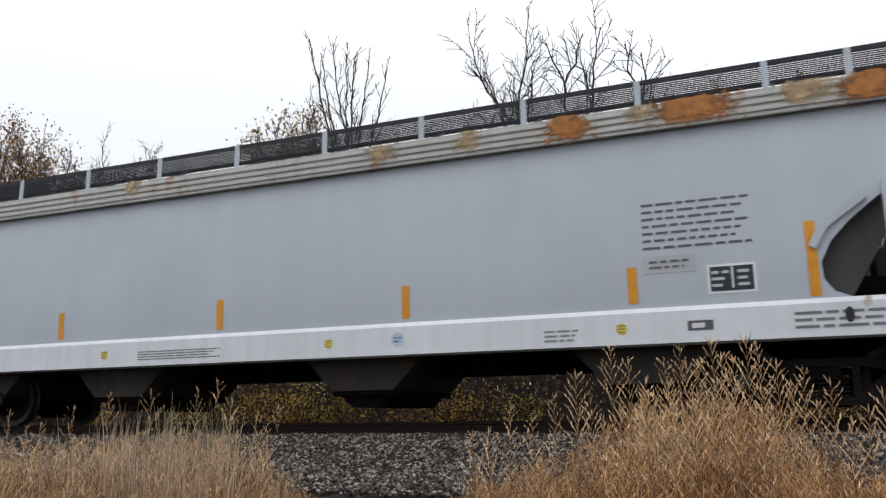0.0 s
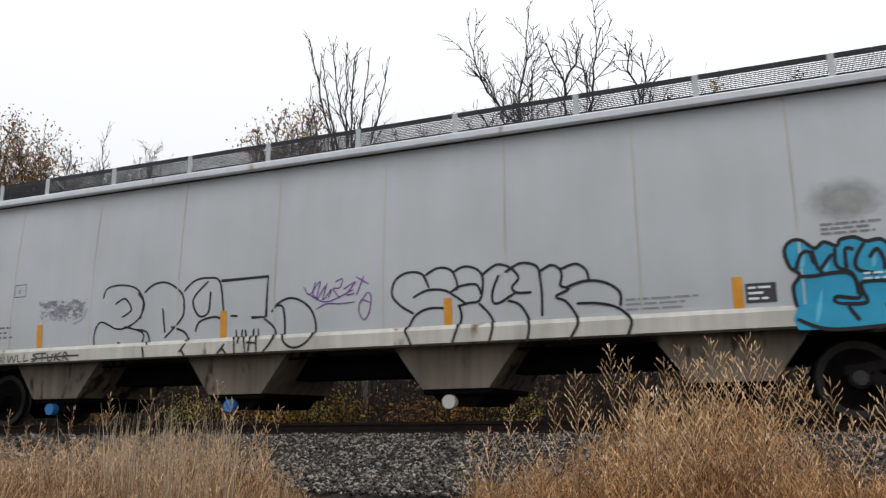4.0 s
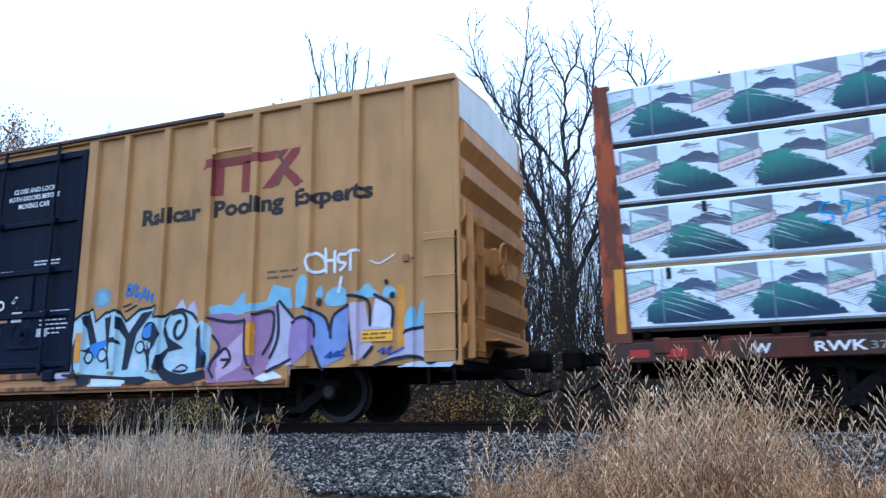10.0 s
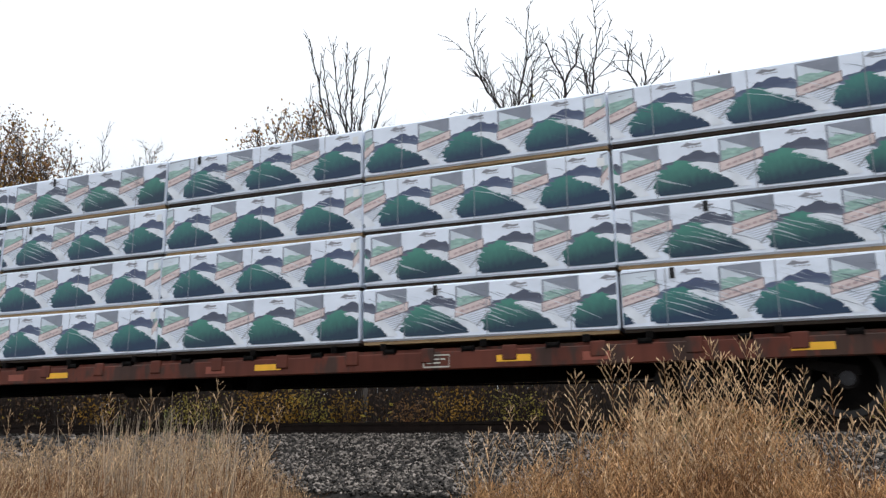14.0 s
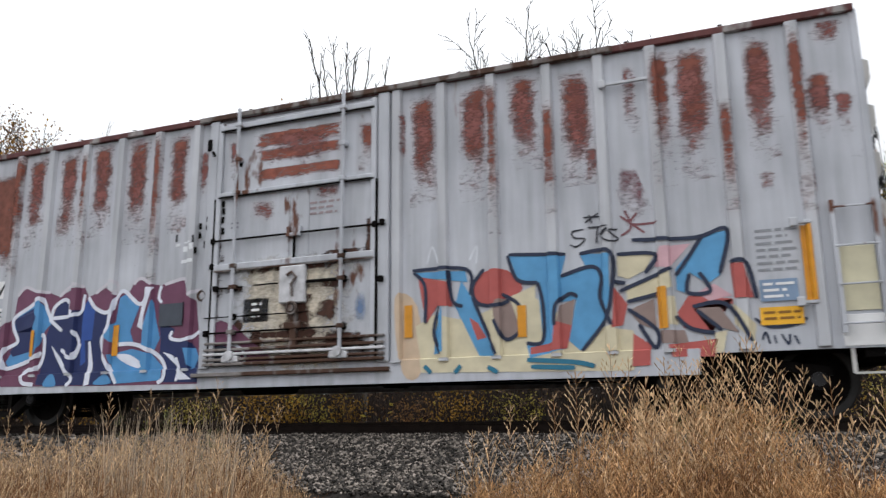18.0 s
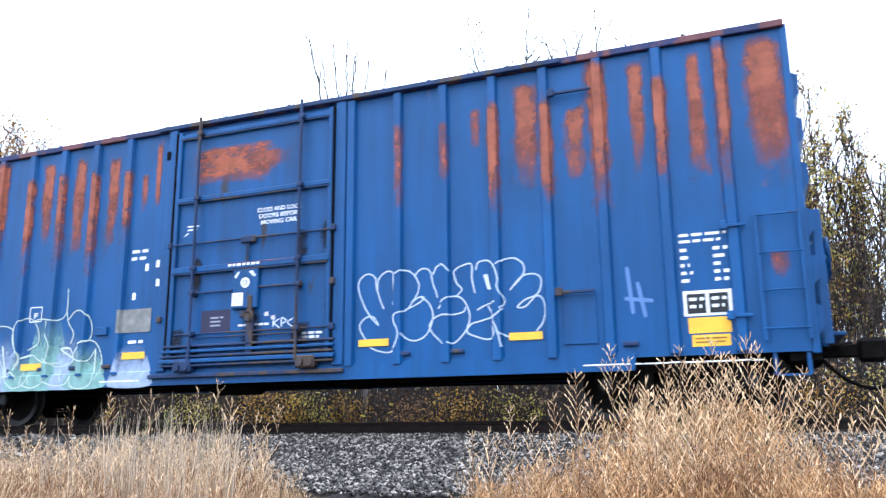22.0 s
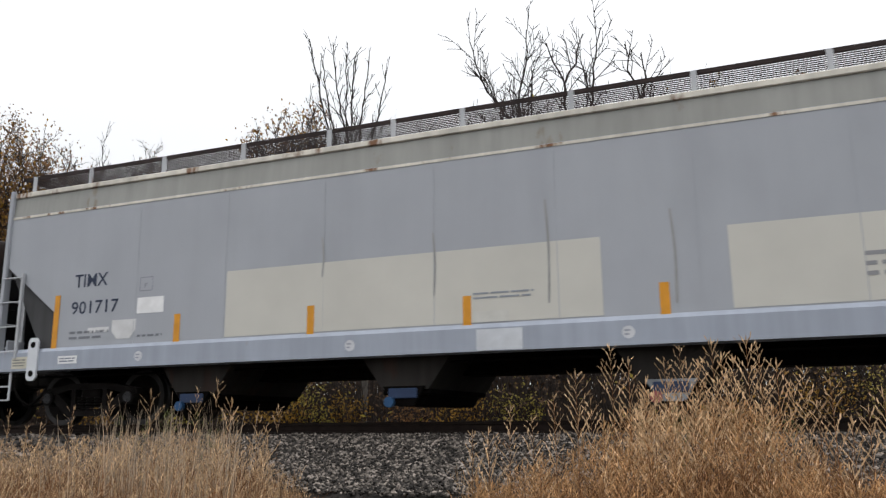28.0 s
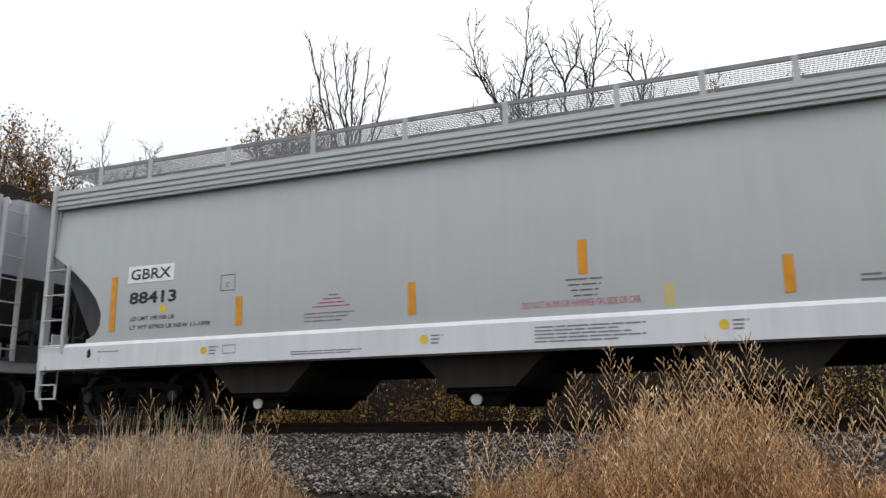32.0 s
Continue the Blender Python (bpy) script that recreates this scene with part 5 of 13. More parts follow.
def build_tan_boxcar():
    L, yp = 18.72, -1.56
    posts = [(0.65, 1), (1.5, 1), (2.38, 1.7), (3.24, 1), (4.11, 1), (5.0, 1), (5.95, 1), (6.84, 1.6),
             (11.97, 1.6), (12.71, 1), (13.57, 1), (14.46, 1), (15.33, 1), (16.27, 1.7), (17.12, 1), (18.0, 1)]
    face, cuts = boxcar(C, L, yp, 0.78, 4.96, posts, TAN, TAN, TAN, TAN_END, WHITE_END, (2.69, 16.05, 0.52), None)
    part("door_track", Geo().box(3.9, 14.7, yp - 0.1, yp - 0.02, 4.9, 4.97, 0.015), ROOF_DARK, C)
    part("lower_door_rail", Geo().box(6.9, 16.0, yp - 0.09, yp - 0.02, 0.56, 0.64, 0.01).box(6.9, 12.0, yp - 0.08, yp - 0.02, 0.76, 0.86, 0.01), RUSTY_SILL, C)
    for x0, x1 in ((6.95, 9.22), (9.48, 11.86)):
        d = part("plug_door", Geo().box(x0, x1, yp - 0.05, yp - 0.005, 0.88, 4.76, 0.012), NAVY, C, "dark blue plug door")
        y = yp - 0.05
        for z in (4.66, 3.5, 2.62, 1.86, 1.0):
            part("door_stiffener", Geo().box(x0 + 0.02, x1 - 0.02, y - 0.045, y, z - 0.045, z + 0.045, 0.012), NAVY, d)
        for x in (x0 + 0.06, x1 - 0.06):
            part("door_edge", Geo().box(x - 0.06, x + 0.06, y - 0.05, y, 0.9, 4.74, 0.012), NAVY, d)
        for x in (x0 + 0.47, x1 - 0.47 if x0 < 8 else x1 - 0.62):
            g = Geo().cyl((x, y - 0.09, 0.82), (x, y - 0.09, 4.9), 0.028, n=8)
            for z in (0.95, 1.86, 2.62, 3.5, 4.66):
                g.box(x - 0.055, x + 0.055, y - 0.12, y, z - 0.06, z + 0.06, 0.012)
            part("lock_rod", g, NAVY, d)
        xm = (x0 + x1) / 2
        g = Geo().ring((xm + 0.05, y - 0.1, 1.55), 0.17, 0.016, 14).cyl((xm + 0.05, y, 1.55), (xm + 0.05, y - 0.12, 1.55), 0.05, n=10)
        g.box(xm - 0.3, xm + 0.4, y - 0.03, y, 1.28, 1.34, 0.01)
        part("door_crank", g, NAVY, d)
        part("door_panel_box", Geo().box(xm - 0.15, xm + 0.18, y - 0.035, y, 1.95, 2.55, 0.012), NAVY, d)
        for xr in (x0 + 0.3, x1 - 0.55):
            part("door_roller", Geo().box(xr, xr + 0.25, y - 0.1, y, 0.72, 0.9, 0.02), NAVY, d)
    part("door_post", Geo().box(9.22, 9.48, yp - 0.03, yp - 0.005, 0.88, 4.76, 0.01), NAVY, C)
    D = Marks(C, lambda x, z: yp - 0.05)
    D.text("CLOSE THIS DOOR", 7.63, 8.62, 4.06, 4.14, WHITE, 1, 0.02)
    D.text("BEFORE CLOSING", 7.66, 8.6, 3.93, 4.02, WHITE, 1, 0.02)
    D.text("MAIN DOOR", 7.82, 8.44, 3.8, 3.89, WHITE, 1, 0.02)
    D.text("CLOSE AND LOCK", 10.13, 11.13, 4.1, 4.19, WHITE, 1, 0.02)
    D.text("BOTH DOORS BEFORE", 10.02, 11.24, 3.96, 4.05, WHITE, 1, 0.02)
    D.text("MOVING CAR", 10.27, 11.02, 3.81, 3.91, WHITE, 1, 0.02)
    for z0, z1 in ((2.6, 2.75), (2.42, 2.57)):
        D.rect(9.65, 9.78, z0, z1, WHITE, 1, "paper_label")
    D.bars(9.57, 9.84, 2.92, 3.12, 3, WHITE, 1, 3, 1.5)
    D.lay("marking", [(9.6, 2.8), (9.7, 2.86), (9.7, 2.82)], [(0, 1, 2)], WHITE, 1)
    D.rect(9.23, 9.28, 2.3, 2.64, (0.6, 0.6, 0.6), 1, "paper_label")
    D.bars(10.0, 10.3, 2.56, 2.7, 2, WHITE, 1, 4, 2)
    D.bars(10.8, 11.4, 2.72, 2.84, 2, WHITE, 1, 4, 7, 0.45)
    D.bars(11.05, 11.7, 1.5, 1.95, 6, WHITE, 1, 5, 5, 0.3)
    D.bars(7.05, 7.72, 1.98, 2.04, 1, WHITE, 1, 7, 6, 0.7)
    D.bars(7.06, 7.5, 1.62, 1.68, 1, WHITE, 1, 7, 5, 0.6)
    D.bars(7.06, 7.32, 1.36, 1.58, 4, WHITE, 1, 6, 2.5, 0.55)
    D.rect(7.12, 7.15, 1.2, 1.28, WHITE, 1, "marking")
    D.fill([(7.64, 1.86), (7.72, 1.88), (7.8, 1.85), (7.8, 1.77), (7.72, 1.75), (7.65, 1.78)], (0.5, 0.25, 0.18), 1, "marking")
    D.rect(7.92, 8.12, 1.73, 1.91, (0.7, 0.68, 0.66), 1, "paper_label")
    D.rect(8.04, 8.12, 1.8, 1.91, (0.4, 0.12, 0.08), 2, "paper_label")
    D.bars(7.95, 8.08, 1.76, 1.82, 2, (0.2, 0.2, 0.2), 2, 3, 2)
    D.rect(10.38, 10.62, 1.76, 1.94, (0.75, 0.72, 0.7), 1, "paper_label")
    D.rect(10.1, 10.28, 1.76, 1.85, (0.6, 0.3, 0.2), 1, "marking")
    D.rect(11.0, 11.25, 1.48, 1.62, (0.45, 0.45, 0.47), 1, "paper_label")
    for cx in (8.13, 10.55):
        for q in (((-0.21, 2.1), (-0.12, 2.22), (-0.06, 2.2), (-0.15, 2.08)), ((0.06, 2.2), (0.12, 2.22), (0.23, 2.1), (0.17, 2.07))):
            D.lay("marking", [(cx + p, z) for p, z in q], [(0, 1, 2, 3)], WHITE, 1)
            D.lay("marking", [(cx + p * 0.9 + (0.02 if p > 0 else -0.02), z - 0.025) for p, z in q][1:3] + [(cx + p * 0.95, z - 0.025) for p, z in q][:1], [(0, 1, 2)], (0.01, 0.01, 0.015), 2)
        D.bars(cx - 0.06, cx + 0.08, 1.98, 2.03, 1, WHITE, 1, 2, 2, 0.8)
    D.bars(7.95, 8.12, 1.55, 1.6, 1, WHITE, 1, 9, 3, 0.8)
    D.streaks([(8.08, 1.44, 8.2, 1.54, 0.04, 0), (8.12, 1.5, 8.4, 1.54, 0.03, 0)], WHITE, 1, "marking")
    D.rect(8.4, 8.46, 1.68, 1.74, WHITE, 1, "marking")
    D.strokes([[(10.09 + 0.07 * math.cos(a * 0.7), 2.07 + 0.07 * math.sin(a * 0.7)) for a in range(10)]], 0.04, WHITE, 1, "marking")
    D.strokes([[(10.12, 1.74), (10.02, 1.76), (10.03, 1.68), (10.12, 1.64), (10.1, 1.56), (10.02, 1.58)]], 0.03, (0.2, 0.2, 0.22), 1, "marking")
    D.rect(8.52, 8.8, 1.43, 1.6, (0.62, 0.6, 0.02), 1, "warning_label", "yellow warning label")
    D.bars(8.54, 8.78, 1.45, 1.58, 3, (0.12, 0.12, 0.02), 2, 8, 3)
    D.rect(9.66, 9.77, 1.4, 1.85, ORANGE_TAPE, 1, "reflector")
    BLOT = mist("blue_spray_blot", (0.02, 0.05, 0.34), 0.9)
    for x, z, r in ((7.84, 1.93, 0.11), (8.42, 1.95, 0.08), (8.17, 1.1, 0.08), (9.22, 1.09, 0.09), (9.9, 1.9, 0.08), (8.95, 1.1, 0.06), (7.98, 1.3, 0.09)):
        D.rect(x - r, x + r, z - r, z + r, BLOT, 1.4, "graffiti")
    D.strokes([[(7.94, 1.39), (8.1, 1.42), (8.2, 1.38)], [(8.06, 1.22), (8.14, 1.4), (8.2, 1.22)], [(8.1, 1.3), (8.2, 1.32)], [(8.27, 1.42), (8.24, 1.24), (8.36, 1.24)], [(8.38, 1.3), (8.44, 1.35), (8.5, 1.29), (8.44, 1.23), (8.38, 1.3)],
               [(8.54, 1.34), (8.6, 1.22), (8.66, 1.32), (8.72, 1.21), (8.84, 1.42)], [(7.92, 1.28), (8.0, 1.3)]], 0.03, (0.55, 0.57, 0.64), 2)
    for x, z in ((7.98, 1.19), (8.88, 1.29), (8.96, 1.27)):
        D.rect(x, x + 0.05, z, z + 0.04, (0.6, 0.62, 0.66), 2, "graffiti")
    def side(x, z):
        """Face of the side, its deeper sill and the door rails on it."""
        if z > 0.845 or not 2.69 < x < 16.05:
            return face(x, max(z, 0.8))
        return yp - 0.094 if 6.9 < x < 16.0 and (z < 0.645 or (z > 0.755 and x < 12.0)) else yp - 0.039
    M = Marks(C, side, list(cuts) + [2.7, 6.89, 6.91, 11.99, 12.01], floor=0.54, levels=(0.643, 0.647, 0.753, 0.757, 0.843, 0.847))
    # lettering
    ink = (0.02, 0.016, 0.014)
    M.text("next", 0.86, 1.40, 3.66, 3.86, ink, 1, 0.03, 0.22)
    M.text("load", 0.85, 1.40, 3.42, 3.62, ink, 1, 0.03, 0.22)
    M.text("any", 3.55, 3.98, 3.66, 3.9, ink, 1, 0.03, 0.22)
    M.text("road", 3.56, 4.12, 3.42, 3.62, ink, 1, 0.03, 0.22)
    for s, a, b in (("T", 0.9, 1.13), ("B", 1.18, 1.42), ("O", 1.74, 2.0), ("X", 2.04, 2.3)):
        M.text(s, a, b, 2.42, 2.64, ink, 1, 0.025, 0.2)
    for s, a, b in (("6", 0.9, 1.12), ("6", 1.17, 1.39), ("1", 1.83, 1.95), ("2", 2.0, 2.22), ("5", 2.76, 2.96), ("1", 3.05, 3.17)):
        M.text(s, a, b, 2.0, 2.19, ink, 1, 0.025, 0.2)
    M.strokes([[(2.83, 2.42), (3.1, 2.42), (3.1, 2.67), (2.83, 2.67), (2.83, 2.42)]], 0.014, ink, 1, "marking", False)
    M.text("F", 2.94, 3.0, 2.47, 2.55, ink, 1)
    # crossed arrows
    for q in ([(1.72, 4.21), (2.37, 3.88), (2.37, 3.71), (1.72, 4.04)], [(1.72, 3.40), (2.36, 3.70), (2.37, 3.56), (1.72, 3.22)], [(2.77, 3.89), (3.33, 4.17), (3.34, 4.0), (2.77, 3.71)], [(2.75, 3.68), (3.34, 3.40), (3.34, 3.23), (2.75, 3.54)]):
        M.lay("logo", q, [(0, 1, 2, 3)], LOGO_RED, 1)
    M.strokes([[(1.82, 4.33), (2.1, 4.19), (2.38, 4.04), (2.54, 3.86), (2.58, 3.69), (2.52, 3.51), (2.36, 3.38), (2.1, 3.25), (1.85, 3.13)]], 0.16, LOGO_BLUE, 2, "logo")
    for q in ([(2.64, 4.13), (3.1, 4.35), (3.32, 4.28), (2.69, 3.97)], [(2.71, 3.47), (3.29, 3.14), (3.14, 3.06), (2.61, 3.38)]):
        M.lay("logo", q, [(0, 1, 2, 3)], LOGO_BLUE, 2)
    for q in ([(2.05, 4.46), (1.73, 4.31), (1.84, 4.22)], [(1.72, 3.16), (2.01, 3.01), (1.92, 3.2)], [(3.06, 4.44), (3.34, 4.3), (3.3, 4.13)], [(3.32, 3.12), (3.04, 2.99), (3.1, 3.12)]):
        M.lay("logo", q, [(0, 1, 2)], LOGO_BLUE, 2.5)
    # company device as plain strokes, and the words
    M.lay("logo", [(14.3, 4.05), (15.65, 4.05), (15.75, 4.2), (14.36, 4.2)], [(0, 1, 2, 3)], CRIMSON, 1)
    M.rect(14.52, 14.72, 3.58, 4.1, CRIMSON, 1, "logo")
    M.rect(15.06, 15.26, 3.58, 4.1, CRIMSON, 1, "logo")
    M.lay("logo", [(15.45, 3.6), (15.66, 3.6), (16.2, 4.2), (15.98, 4.2)], [(0, 1, 2, 3)], CRIMSON, 1)
    M.lay("logo", [(15.78, 4.2), (15.92, 4.2), (15.8, 4.05), (15.68, 4.07)], [(0, 1, 2, 3)], CRIMSON, 1.4)
    M.lay("logo", [(15.74, 4.2), (15.9, 3.9), (15.75, 3.62), (15.69, 3.62), (15.84, 3.9), (15.68, 4.2)], [(0, 1, 4, 5), (1, 2, 3, 4)], (0.12, 0.06, 0.04), 2)
    M.lay("logo", [(15.92, 3.9), (16.26, 3.6), (16.04, 3.58), (15.84, 3.8)], [(0, 1, 2, 3)], CRIMSON, 1.6)
    M.text("Railcar", 13.1, 14.3, 3.22, 3.5, ink, 1, 0.045)
    M.text("Pooling", 14.55, 15.86, 3.14, 3.5, ink, 1, 0.045)
    M.text("Experts", 16.06, 17.4, 3.16, 3.5, ink, 1, 0.045)
    # reflectors and yellow plates
    for x, z0, z1 in ((0.86, 1.02, 1.9), (4.18, 1.0, 1.5), (6.78, 1.02, 1.5), (12.0, 1.02, 1.5), (15.36, 1.0, 1.5), (17.86, 1.02, 1.9)):
        M.rect(x - 0.065, x + 0.065, z0, z1, ORANGE_TAPE, 4, "reflector", "amber reflective strip")
    for x in (0.95, 17.23):
        M.rect(x, x + 0.5, 0.88 if x < 5 else 1.12, 1.02 if x < 5 else 1.28, YELLOW, 5, "yellow_label")
        M.bars(x + 0.03, x + 0.47, 0.9 if x < 5 else 1.14, 1.0 if x < 5 else 1.26, 2, (0.2, 0.1, 0.02), 6, 3, 3)
    # hand ladders at both ends
    for x0 in (-0.0, 18.2):
        rungs(C, x0 + 0.04, x0 + 0.5, yp - 0.09, [0.95, 1.46, 1.98, 2.5], TAN, rails=False)
        part("ladder_panel", Geo().box(x0 + 0.0, x0 + 0.52, yp - 0.02, yp, 0.8, 2.62, 0.008), TAN, C)
    tack(C, 3.32, yp - 0.055, 4.22, 0.78, TAN, "hand_hold")
    tack(C, 14.55, yp - 0.055, 4.3, 0.75, TAN, "hand_hold")
    for x in (0.6, 17.95):
        tack(C, x, yp - 0.05, 2.26, 0.12, RUSTY_SILL)
    for x in (0.1, 18.25):
        stirrup(C, x, x + 0.38, yp + 0.03, 0.5, 0.8, FRAME_DARK)
    end_ladder(C, 18.8, 1, -1.42, -1.0, [0.95, 1.4, 1.85, 2.3, 2.75], TAN_END, 0.85, 2.9)
    brake_wheel(C, 18.8, 1, -0.35, 2.35, TAN_END)
    part("crossover_platform", Geo().box(18.75, 19.1, -1.0, 0.2, 1.1, 1.14, 0.01), TAN_END, C)
    graffiti_tan(M)
    underframe(C, 0.1, 18.6)
    truck(C, 3.12)
    truck(C, 15.6)
def graffiti_tan(M):
    """Sprayed pieces along the lower side."""
    white, black, ink = (0.52, 0.57, 0.64), (0.012, 0.016, 0.022), (0.012, 0.016, 0.034)
    pale, lilac, mauve, sky2, peri, pink = (0.42, 0.56, 0.62), (0.46, 0.43, 0.55), (0.3, 0.17, 0.3), (0.25, 0.44, 0.57), (0.22, 0.28, 0.55), (0.5, 0.42, 0.53)
    # spiky silver piece left of the doors, sprayed over an orange glow
    GLOW = mist("orange_spray_glow", (0.62, 0.13, 0.04), 0.7)
    MIST = mist("silver_spray_mist", (0.55, 0.55, 0.57), 0.95, True)
    SILVER = mat("silver_spray_paint", (0.31, 0.3, 0.29), 0.45, 0.1, 0.4, 5, 0.1, 30, skew=1.6)
    for x0, x1, z0, z1 in ((2.4, 3.6, 1.3, 2.15), (3.6, 4.45, 1.45, 2.2), (4.7, 5.7, 1.35, 2.25), (5.95, 6.9, 1.45, 2.2), (2.2, 2.95, 0.75, 1.8), (1.75, 2.5, 0.85, 1.55), (6.5, 6.98, 0.9, 2.1)):
        M.rect(x0, x1, z0, z1, GLOW, 1, "graffiti")
    for x0, z0, x1, z1, w in ((3.42, 1.6, 3.32, 2.3, 0.2), (4.42, 1.6, 4.28, 2.6, 0.26), (4.55, 1.6, 4.44, 2.35, 0.2), (5.7, 1.6, 6.0, 2.25, 0.2), (6.02, 1.5, 6.4, 2.6, 0.24), (3.5, 1.6, 3.62, 2.2, 0.16), (5.9, 1.6, 6.22, 2.3, 0.16)):
        M.streaks([(x0, z0, x1, z1, w, 0.0)], MIST, 2.9)
    M.fill([(2.73, 1.09), (2.67, 1.51), (2.82, 1.65), (3.07, 1.72), (3.37, 1.67), (3.32, 1.92), (3.37, 2.12), (3.57, 2.02), (3.79, 1.76), (3.97, 1.80), (4.21, 1.84), (4.32, 2.3), (4.59, 2.06), (4.84, 1.99), (5.01, 1.76), (5.15, 1.59),
            (5.26, 1.85), (5.42, 1.66), (5.62, 1.77), (5.83, 1.92), (5.96, 1.98), (6.02, 1.8), (6.3, 2.2), (6.23, 1.82), (6.45, 1.84), (6.6, 1.7), (6.79, 1.96), (6.81, 1.49), (6.87, 1.19), (6.88, 0.66), (5.9, 0.6), (5.2, 0.66), (4.6, 0.58), (3.9, 0.7), (3.5, 0.84), (3.2, 0.66), (3.05, 0.68), (3.1, 0.86)], SILVER, 1.5, smooth=False, label="silver, white and blue spray graffiti over an orange glow")
    rnd = random.Random(77)
    tips = ((2.85, 1.6), (3.08, 1.68), (3.4, 2.08), (3.57, 1.98), (3.95, 1.8), (4.2, 1.82), (4.33, 2.3), (4.5, 2.1), (4.84, 1.95), (5.02, 1.74), (5.27, 1.82), (5.6, 1.75), (5.83, 1.92), (5.95, 1.96), (6.28, 2.2), (6.45, 1.82), (6.6, 1.68), (6.78, 1.92))
    sweep = {c: [] for c in ("white", "pale", "grey", "dark")}
    for k, (x, z) in enumerate(tips):
        for i in range(9):
            tone = ("white", "grey", "pale", "white", "grey", "white", "dark", "pale", "white")[i]
            x1, z1 = x + rnd.uniform(-0.1, 0.1), z - rnd.uniform(0.02, 0.75)
            run = rnd.uniform(0.2, 0.55)
            lean = rnd.uniform(0.15, 0.75)
            x0, z0 = max(2.72, x1 - run * lean), max(0.88, z1 - run)
            sweep[tone].append((x0, z0, x1, z1, rnd.uniform(0.03, 0.1) * (0.5 if tone == "dark" else 1), rnd.uniform(-0.06, 0.06)))
    M.streaks(sweep["grey"], (0.2, 0.19, 0.19), 2.0)
    M.streaks(sweep["pale"], (0.36, 0.41, 0.5), 2.2)
    M.streaks(sweep["white"], (0.52, 0.53, 0.56), 2.4)
    M.streaks(sweep["dark"], (0.05, 0.05, 0.06), 2.6)
    M.streaks([(2.75, 1.2, 3.4, 1.6, 0.16, 0.1), (2.74, 1.38, 3.3, 1.66, 0.1, 0.08), (3.15, 0.9, 3.45, 1.2, 0.12, 0.03), (3.3, 1.66, 3.42, 2.1, 0.09, 0.03), (4.28, 1.75, 4.34, 2.35, 0.12, 0.03), (5.2, 0.95, 5.75, 1.1, 0.1, -0.05),
               (4.5, 1.0, 4.9, 0.98, 0.1, -0.04), (6.1, 1.6, 6.32, 2.28, 0.1, 0.03), (6.35, 0.95, 6.85, 1.05, 0.12, -0.03)], (0.68, 0.7, 0.74), 2.8)
    M.streaks([(2.7, 1.5, 3.12, 1.7, 0.09, 0.08), (3.0, 1.68, 3.42, 1.62, 0.08, 0.05), (3.3, 1.66, 3.34, 2.12, 0.06, 0.03), (3.36, 2.1, 3.78, 1.77, 0.07, -0.02), (3.38, 1.66, 3.62, 1.6, 0.06, 0), (3.8, 1.78, 4.2, 1.84, 0.05, 0.03), (4.4, 1.62, 4.5, 2.08, 0.07, -0.04), (4.48, 1.56, 4.62, 1.96, 0.05, 0.02), (4.84, 2.04, 4.9, 1.7, 0.08, 0.02), (4.88, 2.0, 5.16, 1.58, 0.05, -0.02), (5.27, 1.9, 5.38, 1.66, 0.08, 0)], (0.035, 0.1, 0.36), 3)
    M.streaks([(5.2, 1.34, 5.66, 1.3, 0.07, -0.03), (5.58, 1.2, 5.72, 1.5, 0.07, 0.02), (5.6, 1.5, 5.9, 1.84, 0.07, 0.02), (5.16, 1.6, 5.62, 1.52, 0.05, -0.05), (5.95, 1.3, 6.02, 1.72, 0.05, 0.02), (6.1, 1.52, 6.34, 1.52, 0.08, 0.03), (6.14, 1.54, 6.5, 1.76, 0.05, 0), (6.5, 1.3, 6.6, 1.62, 0.07, 0), (6.54, 1.76, 6.8, 1.98, 0.1, -0.04), (6.74, 1.96, 6.83, 1.5, 0.09, 0), (6.32, 1.5, 6.5, 1.22, 0.06, 0.02)], (0.035, 0.1, 0.36), 3.033)
    M.streaks([(2.72, 1.05, 3.5, 1.4, 0.06, -0.05), (3.36, 1.56, 4.15, 1.55, 0.03, 0), (5.25, 1.08, 5.62, 1.02, 0.06, -0.03), (5.6, 1.02, 5.88, 1.2, 0.05, -0.02), (6.0, 1.2, 6.24, 1.0, 0.06, 0.02), (6.2, 1.02, 6.5, 0.9, 0.04, -0.02), (4.28, 0.9, 4.6, 1.08, 0.06, -0.02),
               (3.2, 1.3, 3.5, 1.16, 0.08, 0.04), (3.5, 1.3, 3.72, 1.22, 0.1, 0.02), (4.1, 1.1, 4.3, 0.9, 0.05, 0.02), (5.06, 0.9, 5.2, 1.5, 0.04, 0), (6.86, 0.95, 6.9, 1.3, 0.04, 0), (6.6, 1.05, 6.9, 0.88, 0.04, 0), (4.85, 1.5, 5.12, 1.4, 0.03, 0.06)], black, 3.2)
    M.streaks([(3.9, 0.86, 4.7, 0.6, 0.08, -0.04), (4.5, 0.56, 5.2, 0.72, 0.07, 0.03), (5.2, 0.72, 5.9, 0.58, 0.07, -0.03), (5.9, 0.6, 6.5, 0.72, 0.06, 0.02), (6.3, 0.84, 6.85, 0.62, 0.06, 0)], black, 3.4)
    M.streaks([(3.06, 0.62, 3.2, 1.0, 0.14, 0.02), (4.1, 0.7, 4.6, 0.95, 0.08, 0), (5.5, 0.66, 6.1, 0.9, 0.08, 0), (6.2, 0.66, 6.7, 0.9, 0.07, 0)], (0.6, 0.63, 0.68), 3.3)
